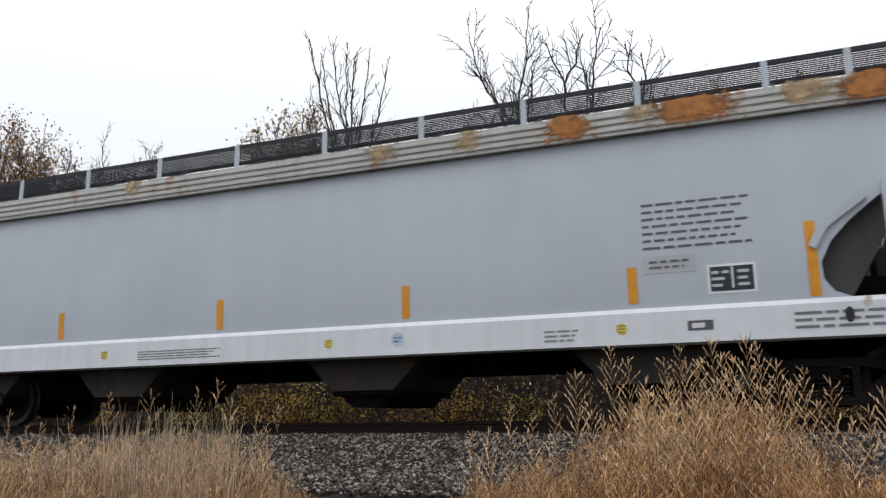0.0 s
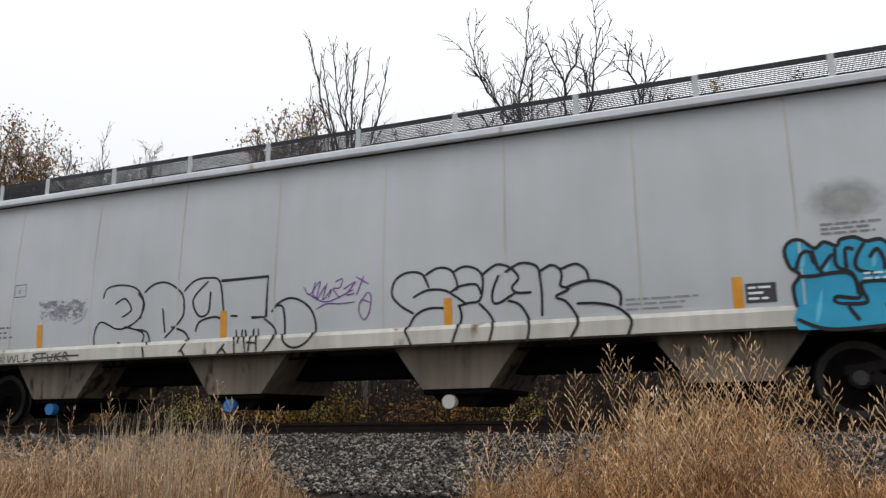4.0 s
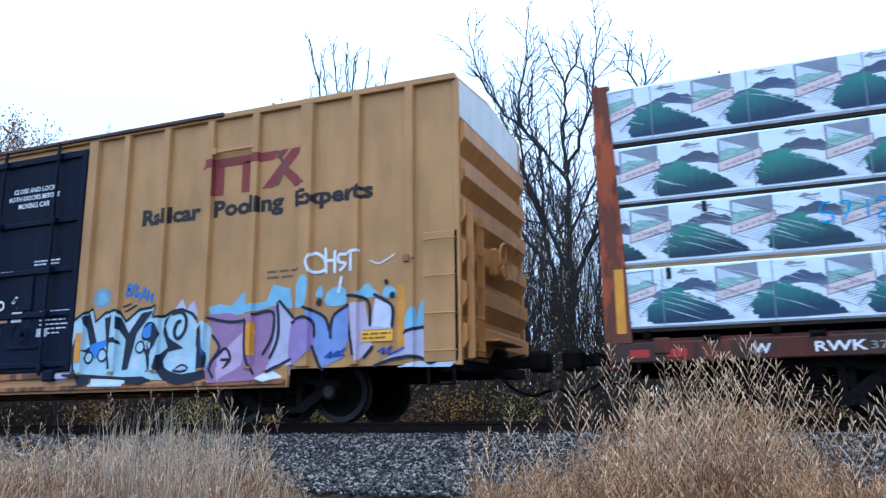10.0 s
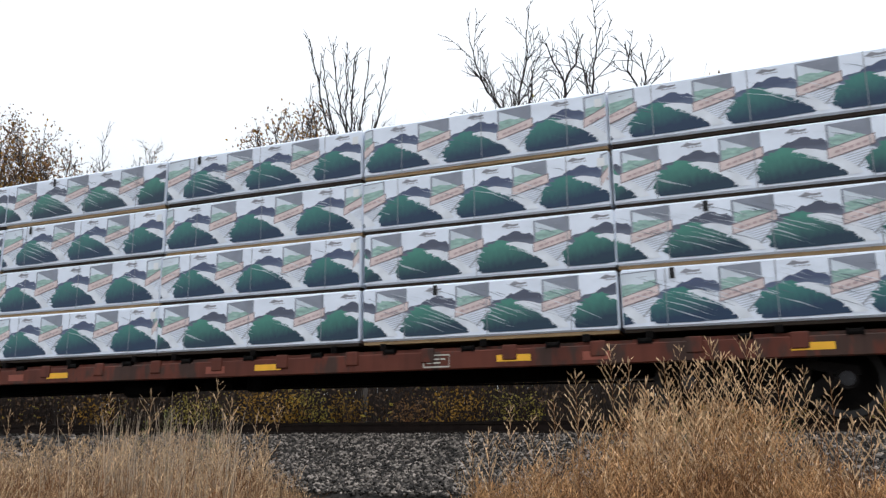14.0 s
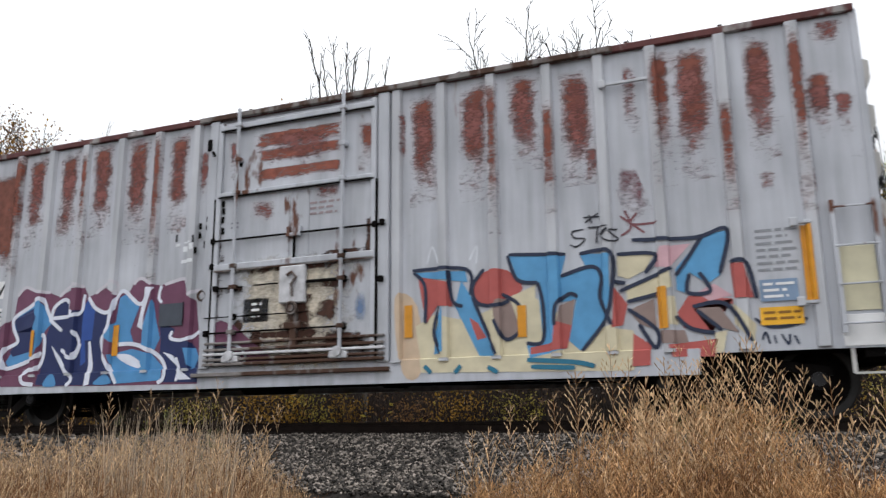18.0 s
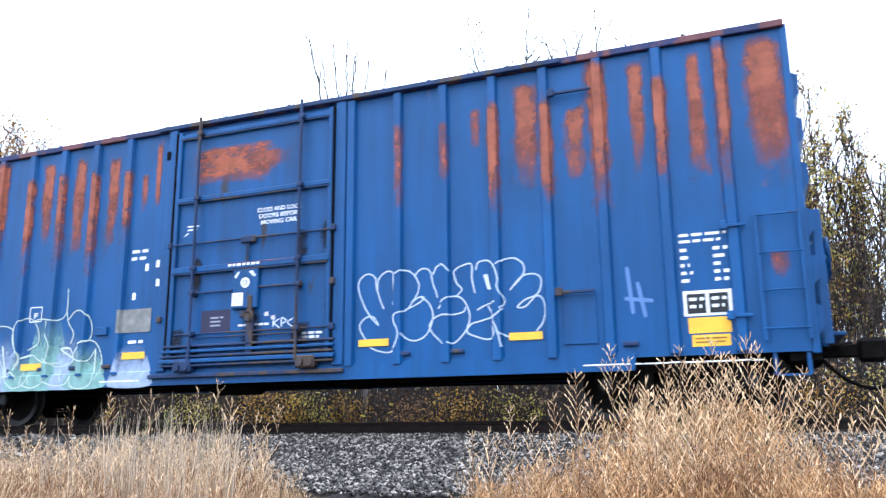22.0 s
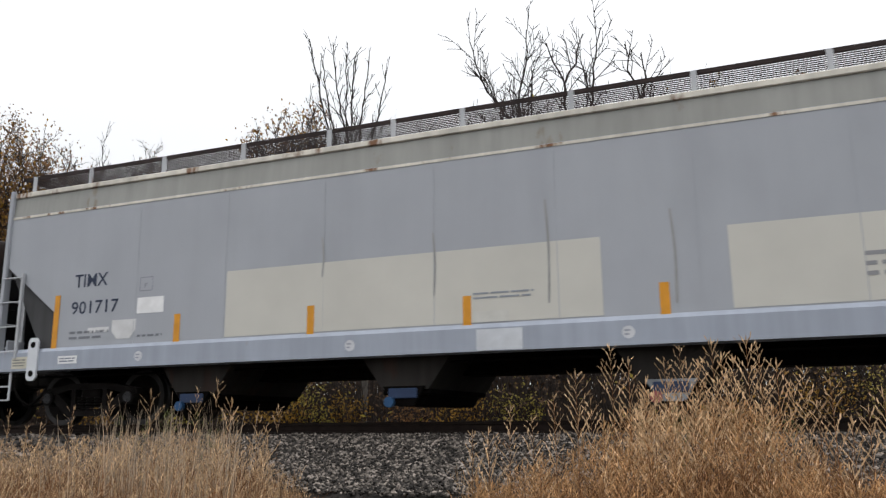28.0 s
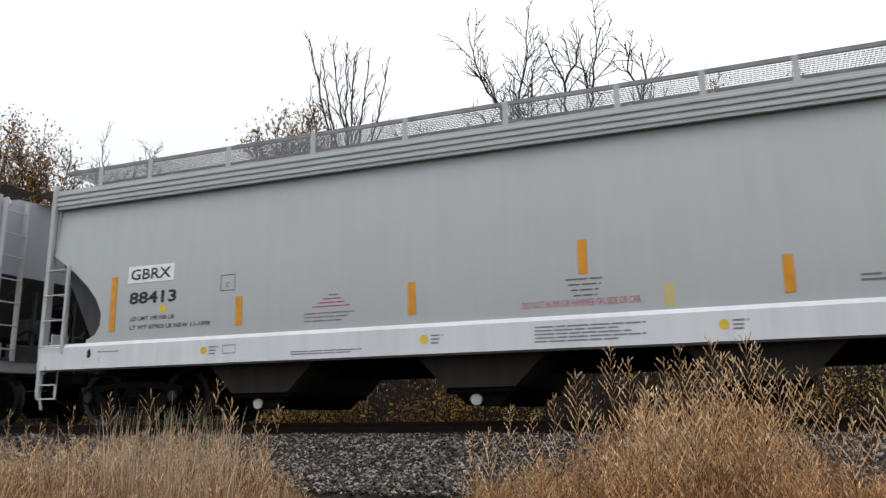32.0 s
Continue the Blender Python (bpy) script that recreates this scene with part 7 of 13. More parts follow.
def blue_door(car, yp):
    """The blue car's plug door: framed panels, lock rods, gear plate and slide rails."""
    x0, x1, z0, z1 = 6.22, 9.38, 0.86, 4.72
    y = yp - 0.045
    d = part("plug_door", Geo().box(x0 + 0.1, x1 - 0.1, y, yp - 0.005, z0, z1, 0.012), BLUE_PLAIN, car, "single sliding plug door with lock rods")
    for x in (x0, x1):
        part("door_post", Geo().box(x - 0.09, x + 0.09, yp - 0.075, yp, 0.8, 4.8, 0.015), BLUE_PLAIN, car)
        # Added dark strip stands in for the gap between door and post.
        part("door_gap_strip", Geo().box(x + (0.09 if x < 7 else -0.11), x + (0.11 if x < 7 else -0.09), y - 0.058, y, z0, z1), FRAME_DARK, d)
    for z, h, out in ((4.63, 0.035, 0.05), (3.54, 0.04, 0.055), (2.38, 0.05, 0.07)):
        part("door_stiffener", Geo().box(x0 + 0.16, x1 - 0.14, y - out, y, z - h, z + h, 0.012), BLUE_PLAIN, d)
        part("stiffener_lip", Geo().box(x0 + 0.18, x1 - 0.16, y - out - 0.004, y - out + 0.012, z - h - 0.022, z - h - 0.002), BLUE_DARK, d)
    for x in (x0 + 0.16, x1 - 0.16):
        part("door_edge", Geo().box(x - 0.04, x + 0.04, y - 0.05, y, z0, z1, 0.012), BLUE_PLAIN, d)
    for xa, xb, z, r in ((6.28, 9.3, 2.8, 0.016), (6.8, 7.55, 2.0, 0.016), (8.02, 8.75, 2.02, 0.018), (6.48, 9.34, 1.36, 0.014), (6.86, 8.7, 1.3, 0.01)):
        part("lock_bar", Geo().cyl((xa, y - 0.05, z), (xb, y - 0.05, z), r, n=6), BLUE_DARK, d)
    for xk, zk in ((6.32, 2.8), (9.3, 2.82), (6.82, 2.38), (8.73, 2.44), (6.82, 2.0), (8.72, 2.02), (6.82, 1.36), (8.7, 1.34), (6.18, 1.62), (9.3, 1.36), (7.76, 1.62), (9.3, 2.02)):
        part("keeper", Geo().box(xk - 0.04, xk + 0.04, y - 0.085, y, zk - 0.05, zk + 0.05, 0.012), BLUE_DARK, d)
    part("rod_yoke", Geo().box(7.68, 7.94, y - 0.08, y, 2.72, 2.84, 0.02).cyl((7.8, y - 0.05, 2.44), (7.8, y - 0.05, 2.72), 0.022, n=6), BLUE_DARK, d)
    for x in (6.82, 8.73):
        rod = part("lock_rod", Geo().cyl((x, y - 0.1, 0.9), (x, y - 0.1, 4.9), 0.026, n=8), BLUE_DARK, d)
        for z in (1.36, 2.01, 2.4, 3.54, 4.63):
            part("rod_guide", Geo().box(x - 0.05, x + 0.05, y - 0.13, y, z - 0.035, z + 0.035, 0.012), BLUE_DARK, rod)
    plate = part("gear_plate", Geo().box(7.56, 8.02, y - 0.07, y, 1.7, 2.34, 0.02), BLUE_PLAIN, d)
    part("gear_crank", Geo().ring((7.9, y - 0.1, 1.58), 0.07, 0.02, 12).cyl((7.9, y, 1.58), (7.9, y - 0.12, 1.58), 0.045, n=10).box(7.86, 7.94, y - 0.09, y, 1.6, 1.9, 0.01), BLUE_DARK, plate)
    part("gear_arm", Geo().box(7.83, 7.95, y - 0.07, y, 1.0, 1.56, 0.015), BLUE_DARK, d)
    for xa, xb, z, h, out, m in ((6.28, 9.34, 1.18, 0.018, 0.07, BLUE_DARK), (6.28, 9.34, 1.1, 0.022, 0.09, BLUE_PLAIN), (6.28, 9.34, 1.02, 0.018, 0.09, BLUE_DARK), (6.25, 9.36, 0.95, 0.03, 0.1, BLUE_PLAIN), (6.28, 9.34, 0.88, 0.016, 0.09, BLUE_DARK)):
        part("slide_rail", Geo().box(xa, xb, y - out, y, z - h, z + h, 0.008), m, d)
    for x in (6.72, 8.9):
        part("door_roller", Geo().box(x - 0.16, x + 0.16, y - 0.12, y, 0.78, 0.96, 0.02).cyl((x - 0.08, y - 0.15, 0.86), (x - 0.08, y - 0.05, 0.86), 0.06, n=10).cyl((x + 0.08, y - 0.15, 0.86), (x + 0.08, y - 0.05, 0.86), 0.06, n=10), BLUE_DARK, d)
    part("door_rail", Geo().box(x0 - 0.2, x1 + 0.1, yp - 0.11, yp - 0.03, 0.7, 0.76, 0.01), BLUE_DARK, car)
    part("door_track", Geo().box(x0 - 0.3, x1 + 3.4, yp - 0.1, yp - 0.03, 4.79, 4.87, 0.012), BLUE_DARK, car)
    part("door_hook", Geo().box(6.1, 6.2, yp - 0.09, yp, 4.28, 4.44, 0.02), FRAME_DARK, car)


def grey_door(car, yp):
    """The grey car's plug door: framed panels, lock rods, gear plate and worn slide rails."""
    x0, x1, z0, z1 = 6.56, 9.62, 0.86, 4.78
    y = yp - 0.045
    d = part("plug_door", Geo().box(x0 + 0.1, x1 - 0.1, y, yp - 0.005, z0, z1, 0.012), GREY_DOOR, car, "single sliding plug door with lock rods")
    for x in (x0, x1):
        part("door_post", Geo().box(x - 0.09, x + 0.09, yp - 0.075, yp, 0.82, 4.84, 0.015), GREY_DOOR, car)
    for z, h, out in ((4.68, 0.045, 0.06), (3.56, 0.035, 0.055), (2.38, 0.05, 0.07)):
        part("door_stiffener", Geo().box(x0 + 0.14, x1 - 0.12, y - out, y, z - h, z + h, 0.012), GREY_DOOR, d)
        part("stiffener_lip", Geo().box(x0 + 0.16, x1 - 0.14, y - out - 0.004, y - out + 0.012, z - h - 0.022, z - h - 0.002), FRAME_DARK if z > 3 else RUST_HW, d)
    for x in (x0 + 0.15, x1 - 0.15):
        part("door_edge", Geo().box(x - 0.045, x + 0.045, y - 0.05, y, z0, z1, 0.012), GREY_DOOR, d)
    for x in (8.02, 8.36):
        part("panel_rib", Geo().box(x - 0.012, x + 0.012, y - 0.014, y, 2.46, 3.5, 0.003), GREY_DOOR, d)
    # thin cross rods with keepers
    for xa, xb, z, r in ((x0 + 0.12, x1 - 0.02, 2.81, 0.016), (6.72, 7.25, 2.05, 0.014), (7.45, 7.88, 2.06, 0.012), (8.38, 9.02, 2.05, 0.024), (x0 + 0.05, 9.02, 1.36, 0.014), (x0, 8.4, 1.6, 0.009)):
        part("lock_bar", Geo().cyl((xa, y - 0.05, z), (xb, y - 0.05, z), r, n=6), FRAME_DARK, d)
    for xk, zk in ((6.66, 2.81), (9.5, 2.81), (9.62, 2.83), (6.66, 2.4), (9.0, 2.42), (6.75, 2.05), (7.1, 2.05), (9.0, 2.05), (9.0, 1.36), (7.09, 1.6), (6.6, 1.36), (9.6, 2.0)):
        part("keeper", Geo().box(xk - 0.04, xk + 0.04, y - 0.085, y, zk - 0.045, zk + 0.045, 0.012), FRAME_DARK, d)
    part("rod_yoke", Geo().box(8.0, 8.06, y - 0.06, y, 2.78, 2.92, 0.01).box(8.2, 8.26, y - 0.06, y, 2.78, 2.92, 0.01).box(8.0, 8.26, y - 0.07, y, 2.76, 2.82, 0.01), GREY_DOOR, d)
    part("pull_rod", Geo().cyl((8.14, y - 0.04, 2.42), (8.14, y - 0.04, 2.78), 0.02, n=6), FRAME_DARK, d)
    for x, m in ((7.09, GREY_DOOR), (8.98, GREY_DOOR)):
        rod = part("lock_rod", Geo().cyl((x, y - 0.1, 0.9), (x, y - 0.1, 4.95), 0.03, n=8), m, d)
        for z in (1.36, 2.05, 2.38, 3.56, 4.1, 4.68):
            part("rod_guide", Geo().box(x - 0.055, x + 0.055, y - 0.135, y, z - 0.035, z + 0.035, 0.012), GREY_DOOR if z > 2.5 else RUST_HW, rod)
    plate = mat("chalky_gear_plate", (0.52, 0.52, 0.54), 0.6, 0, 0.35, 6, 0.2, 30)
    box = part("gear_plate", Geo().box(7.92, 8.37, y - 0.09, y, 1.74, 2.31, 0.02), plate, d, "chalky white lock gear plate")
    part("gear_lever", Geo().tube([(8.08, y - 0.11, 2.16), (8.17, y - 0.13, 2.2), (8.24, y - 0.12, 2.12), (8.16, y - 0.12, 2.02), (8.17, y - 0.11, 1.84)], 0.022, 6), RUST_HW, box)
    part("gear_crank", Geo().ring((8.17, y - 0.12, 1.66), 0.09, 0.02, 12).cyl((8.17, y, 1.66), (8.17, y - 0.14, 1.66), 0.05, n=10), RUST_HW, d)
    part("gear_arm", Geo().box(8.11, 8.23, y - 0.07, y, 1.0, 1.66, 0.015).box(8.02, 8.32, y - 0.09, y, 1.36, 1.46, 0.012), RUST_HW, d)
    # slide rails at the foot
    for z, h, out, m in ((1.2, 0.018, 0.075, RUST_HW), (1.1, 0.02, 0.085, RUST_HW), (1.03, 0.02, 0.1, plate), (0.95, 0.02, 0.09, RUST_HW), (0.88, 0.022, 0.1, RUST_HW)):
        part("slide_rail", Geo().box(x0 + 0.04, x1 + 0.04, y - out, y, z - h, z + h, 0.008), m, d)
    for x in (7.1, 8.95):
        part("door_roller", Geo().cyl((x, y - 0.15, 1.0), (x, y - 0.06, 1.0), 0.075, n=12).box(x - 0.15, x + 0.15, y - 0.11, y, 0.9, 1.0, 0.015), plate, d)
    part("door_rail", Geo().box(x0 - 0.2, x1 + 0.1, yp - 0.11, yp - 0.03, 0.7, 0.76, 0.01), RUST_HW, car)
    part("door_track", Geo().box(x0 - 0.3, x1 + 3.4, yp - 0.1, yp - 0.03, 4.84, 4.93, 0.012), RUST_HW, car)
    part("door_hook", Geo().box(6.44, 6.53, yp - 0.1, yp, 4.34, 4.54, 0.02).cyl((6.56, yp - 0.09, 4.31), (6.6, yp - 0.09, 4.24), 0.025, n=6), FRAME_DARK, car)
    part("tow_ring", Geo().ring((6.46, yp - 0.06, 1.97), 0.075, 0.02, 12), RUST_HW, car)
    # Added dark strips stand in for the gaps along both door edges.
    for x in (x0 + 0.1, x1 - 0.1):
        part("door_gap_strip", Geo().box(x - 0.012, x + 0.012, y - 0.058, y, z0, 3.5), FRAME_DARK, d)
    # sooty marks beside the frame
    for k, (x, z) in enumerate(((6.79, 3.42), (6.8, 3.3), (6.79, 3.16), (6.8, 2.98), (6.5, 3.2), (6.5, 3.06), (6.36, 3.1), (6.36, 2.95), (7.09, 4.06), (6.28, 2.72))):
        part("chain_link", Geo().box(x - 0.02, x + 0.02, y - 0.03, y + 0.01, z - 0.05, z + 0.05, 0.008), FRAME_DARK, d)


def end_gear(car, L, skin):
    x = L + 0.085
    end_ladder(car, x, 1, -1.42, -1.02, [0.98, 1.42, 1.86, 2.3], skin, 0.85, 2.45)
    brake_wheel(car, x, 1, -0.25, 2.05, skin)
    part("crossover_platform", Geo().box(x, x + 0.28, -0.95, 0.95, 0.98, 1.03, 0.01), skin, car)
    part("end_handrail", Geo().tube([(x, -0.9, 1.75), (x + 0.12, -0.9, 1.75), (x + 0.12, 0.95, 1.75), (x, 0.95, 1.75)], 0.015, 6), skin, car)
    part("brake_gear_box", Geo().box(x, x + 0.18, 0.1, 0.45, 1.35, 1.7, 0.03).box(x, x + 0.1, 0.6, 1.2, 1.1, 1.5, 0.03), skin, car)
    part("retainer_pipe", Geo().tube([(x + 0.03, -0.25, 1.8), (x + 0.04, -0.2, 1.2), (x + 0.04, -0.3, 0.8)], 0.014, 5), FRAME_DARK, car)
    for z in (3.3, 2.85, 2.4):
        Mx = Geo()
        r = random.Random(int(z * 10))
        for k in range(2):
            y = -0.55
            while y < 0.2:
                w = r.uniform(0.08, 0.2)
                Mx.box(x + 0.001, x + 0.004, y, y + w, z - k * 0.07, z - k * 0.07 + 0.04)
                y += w + 0.04
        part("small_print", Mx, flat(WHITE), car)


def plated(M, s, x0, x1, z0, z1):
    """Black characters on a white patch."""
    M.rect(x0, x1, z0, z1, WHITE, 1, "number_patch")
    M.text(s, x0 + 0.07 * (x1 - x0), x1 - 0.07 * (x1 - x0), z0 + 0.05, z1 - 0.05, BLACK, 2, 0.008)


RUST_FLAKE = flake("flaked_rust_paint", (0.2, 0.066, 0.045), 12, 2.4, soft=0.95, chew=1.15, drip=0.75, tall=1.7, level=0.05)
RUST_BAY = flake("bay_wide_rust", (0.185, 0.068, 0.048), 11, 2.4, soft=0.9, chew=0.95, drip=0.2, tall=2.6, level=0.02, edge=0.12)
RUST_FLECK = flake("flecked_rust_paint", (0.22, 0.085, 0.075), 16, 3.6, soft=0.7, chew=1.0, tall=1.5, level=0.5)
ORANGE_FLAKE = flake("faded_orange_rust", (0.25, 0.075, 0.042), 7, 2.2, 0.7, 0.75, 0.6, 0.4, 0.15)
ORANGE_THIN = flake("thin_orange_bloom", (0.24, 0.075, 0.05), 6, 2.2, 0.9, 0.8, 0.6, 0.4, 0.35)
DOOR_FLAKE = flake("brushed_red_rust", (0.25, 0.082, 0.055), 9, 2, 0.8, 1.1, 0.5, 3.0, 0.28, 0.12)
E_ = rail_car("boxcar", "grey boxcar with flaking rust-red patches and bright graffiti", "boxcar", 69.3)
F_ = rail_car("boxcar", "blue boxcar with rust patches and a single plug door", "boxcar", 87.45)


def build_grey_boxcar():
    L, yp = 15.93, -1.54
    posts = [(x - 0.8, 1) for x in (1.5, 2.26, 3.02, 3.8, 4.6, 5.4, 6.2, 7.0, 10.62, 11.33, 12.08, 12.89, 13.61, 14.3, 15.17, 16.02)]
    face, cuts = boxcar(E_, L, yp, 0.78, 4.94, posts, GREY_BOX, GREY_POST, CHORD_RED, GREY_END, GREY_END, (2.2, 13.85, 0.53), None, (0.085, 0.06, 0.07))
    grey_door(E_, yp)
    M = Marks(E_, lambda x, z: yp - 0.036 if z < 0.845 and 2.2 < x < 13.85 else face(x, z), cuts, floor=0.55, levels=(0.842, 0.855))
    plated(M, "AT", 0.86, 1.41, 2.22, 2.53)
    plated(M, "W", 1.66, 2.15, 2.22, 2.53)
    plated(M, "173", 0.86, 1.40, 1.74, 2.04)
    plated(M, "685", 1.64, 2.16, 1.74, 2.04)
    M.bars(0.95, 1.3, 1.62, 1.7, 1, (0.2, 0.2, 0.22), 1, 4, 3)
    M.rect(0.9, 1.35, 0.82, 1.03, YELLOW, 2, "yellow_label")
    M.bars(0.93, 1.32, 0.85, 1.0, 3, (0.25, 0.12, 0.02), 3, 5, 3)
    for x, z0, z1 in ((0.77, 1.35, 2.24), (2.95, 1.15, 1.6), (4.75, 1.1, 1.6), (10.0, 1.15, 1.6), (11.64, 1.08, 1.5), (13.45, 1.1, 1.62), (15.14, 1.34, 2.24)):
        M.rect(x - 0.06, x + 0.06, z0, z1, ORANGE_TAPE, 6, "reflector", "amber reflective strip")
    M.rect(14.56, 15.03, 1.08, 1.29, YELLOW, 6, "yellow_label")
    M.bars(14.6, 15.0, 1.12, 1.26, 2, (0.25, 0.12, 0.02), 7, 5, 3)
    M.rect(14.58, 15.0, 1.36, 1.62, (0.2, 0.28, 0.4), 5, "stencil_panel")
    M.bars(14.62, 14.96, 1.38, 1.6, 3, WHITE, 6, 8, 2)
    M.bars(14.58, 15.05, 1.7, 2.26, 7, (0.25, 0.26, 0.28), 1, 15, 3)
    M.rect(5.62, 6.14, 1.53, 1.89, (0.06, 0.07, 0.09), 7, "dark_patch")
    D = Marks(E_, lambda x, z: yp - 0.045)
    D.rect(7.25, 7.7, 1.5, 1.86, (0.02, 0.02, 0.025), 1, "stencil_panel", "small black stencil panel on the door")
    D.bars(7.4, 7.58, 1.55, 1.82, 3, WHITE, 2, 3, 1.2)
    for xa, xb, za, zb in ((7.3, 9.0, 4.2, 4.52), (7.35, 8.95, 3.97, 4.24), (7.35, 9.0, 3.66, 3.92)):
        D.rect(xa, xb, za, zb, DOOR_FLAKE, 1, "rust_stain")
    D.rect(7.3, 9.0, 3.62, 4.52, RUST_FLECK, 1.3, "rust_stain")
    D.rect(9.2, 9.5, 3.66, 4.42, RUST_FLAKE, 1, "rust_stain")
    D.rect(6.8, 7.1, 3.65, 4.5, RUST_FLECK, 1, "rust_stain")
    D.rect(7.25, 7.85, 2.9, 3.42, RUST_FLECK, 1, "rust_stain")
    D.rect(8.35, 9.0, 3.2, 3.52, RUST_FLECK, 1.2, "rust_stain")
    D.bars(6.95, 7.1, 2.98, 3.12, 2, (0.22, 0.22, 0.25), 1.4, 5, 1)
    for x, z, w, h in ((5.85, 2.82, 0.09, 0.05), (6.0, 2.72, 0.1, 0.09), (6.17, 2.74, 0.07, 0.1), (5.98, 2.53, 0.27, 0.06), (6.02, 2.86, 0.16, 0.02)):
        M.rect(x, x + w, z, z + h, (0.7, 0.72, 0.74), 1.6, "chalk_mark")
    for x, z in ((5.84, 2.9), (6.22, 2.85), (6.4, 2.75)):
        M.rect(x, x + 0.04, z, z + 0.12, BLACK, 1.6, "chalk_mark")
    # rust between the posts, and runs down the posts themselves
    for x0, x1, z0, z1 in ((0.03, 0.52, 2.7, 4.86), (2.42, 2.86, 3.1, 4.8), (3.18, 3.62, 3.05, 4.8), (3.92, 4.4, 3.15, 4.8),
                           (4.7, 5.2, 2.95, 4.8), (5.6, 6.02, 3.05, 4.76), (10.02, 10.46, 3.0, 4.72), (10.78, 11.24, 3.0, 4.76), (11.52, 12.0, 3.35, 4.76), (12.26, 12.74, 3.05, 4.74), (13.74, 14.24, 2.95, 4.76),
                           (14.62, 14.98, 3.1, 4.78), (15.3, 15.62, 3.5, 4.15)):
        M.rect(x0, x1, z0, z1, RUST_FLAKE, 1, "rust_stain")
        M.rect(x0 - 0.06, x1 + 0.06, z0 - 0.45, z1 - 0.1, RUST_FLECK, 1.2, "rust_stain")
    M.rect(0.7, 1.47, 2.78, 4.64, RUST_BAY, 1, "rust_stain")
    M.rect(1.53, 2.24, 2.82, 4.6, RUST_BAY, 1, "rust_stain")
    M.rect(1.42, 1.56, 2.9, 4.3, RUST_FLECK, 1.45, "rust_stain")
    for x0, x1, z0, z1 in ((2.1, 2.34, 2.6, 4.86), (5.3, 5.5, 2.3, 4.8), (11.2, 11.38, 2.5, 4.7), (12.0, 12.18, 2.7, 4.3), (13.46, 13.74, 2.9, 4.8), (14.28, 14.46, 2.5, 3.95), (15.14, 15.32, 2.4, 4.8), (3.72, 3.88, 2.9, 4.7)):
        M.rect(x0, x1, z0, z1, RUST_FLAKE, 1.4, "rust_stain")
    for x0, x1, z0, z1 in ((13.05, 13.36, 3.3, 4.75), (6.22, 6.46, 3.0, 4.5), (9.82, 10.0, 3.2, 4.6), (0.6, 0.76, 2.9, 4.7), (15.3, 15.9, 4.35, 4.82), (15.55, 15.85, 3.0, 3.9), (12.5, 12.8, 2.9, 3.6), (14.62, 14.95, 2.5, 3.0)):
        M.rect(x0, x1, z0, z1, RUST_FLECK, 1.3, "rust_stain")
    M.lay("rust_stain", [(12.9, 3.2), (13.2, 3.25), (13.5, 2.35), (13.1, 2.3)], [(0, 1, 2, 3)], flake("faded_red_scrape", (0.19, 0.085, 0.1), 11, 3, soft=0.9, chew=1.1, level=0.4), 1.5)
    D.rect(6.7, 9.6, 0.5, 2.6, flake("cream_weathered_primer", (0.6, 0.53, 0.42), 6, 1.6, 0.9, 0.8, 0.25, 1.0, 0.36), 1, "stain")
    BROWN_FLAKE = flake("dark_rust_runs", (0.06, 0.026, 0.017), 11, 4, 0.5, 1.3, 0.5, 0.7, 0.36)
    for xa, xb, za, zb in ((6.46, 6.85, 0.9, 2.6), (9.36, 9.75, 0.85, 2.3), (9.4, 9.7, 0.85, 1.6), (7.85, 8.6, 0.9, 1.95), (7.25, 7.7, 1.0, 1.4), (8.4, 9.0, 1.35, 1.8), (6.6, 6.8, 2.5, 3.2), (9.3, 9.5, 2.2, 3.0), (7.0, 7.3, 0.8, 1.6), (8.3, 9.5, 0.9, 1.3)):
        D.rect(xa, xb, za, zb, BROWN_FLAKE, 2, "rust_stain")
    for xa, xb, z in ((6.7, 9.5, 2.3), (8.4, 9.5, 2.46), (6.7, 7.4, 2.02), (8.3, 9.1, 2.0), (6.7, 9.5, 1.3), (6.7, 9.5, 0.95)):
        D.rect(xa, xb, z - 0.09, z + 0.05, BROWN_FLAKE, 2.3, "rust_stain")
    D.fill([(9.18, 1.75), (9.32, 1.9), (9.38, 1.6), (9.26, 1.35), (9.14, 1.5)], mist("faint_blue_spray", (0.12, 0.2, 0.36), 0.6), 2.6, "graffiti")
    D.bars(8.38, 8.95, 3.05, 3.3, 3, (0.3, 0.24, 0.25), 1.5, 6, 5)
    for x0 in (0.0, 15.38):
        rungs(E_, x0 + 0.06, x0 + 0.5, yp - 0.09, [1.05, 1.5, 1.95, 2.41], GREY_DOOR, 0.025, True, 0.95, 2.5)
    part("white_patch", Geo().box(0.05, 0.5, yp - 0.012, yp, 0.95, 1.2, 0.004), flat((0.7, 0.7, 0.7)), E_)
    part("cream_patch", Geo().box(15.44, 15.84, yp - 0.012, yp, 1.2, 1.95, 0.004), flat((0.6, 0.56, 0.4)), E_)
    part("white_patch", Geo().box(15.42, 15.9, yp - 0.012, yp, 0.8, 1.16, 0.004), flat((0.7, 0.7, 0.7)), E_)
    tack(E_, 12.85, yp - 0.07, 4.38, 0.6, GREY_POST, "hand_hold")
    for x in (0.1, 15.5):
        stirrup(E_, x, x + 0.36, yp + 0.03, 0.5, 0.8, GREY_END)
    for x in (1.0, 15.0):
        tack(E_, x, yp - 0.06, 1.32, 0.2, GREY_POST)
        tack(E_, x, yp - 0.06, 2.27, 0.2, GREY_POST)
    end_gear(E_, L, GREY_END)
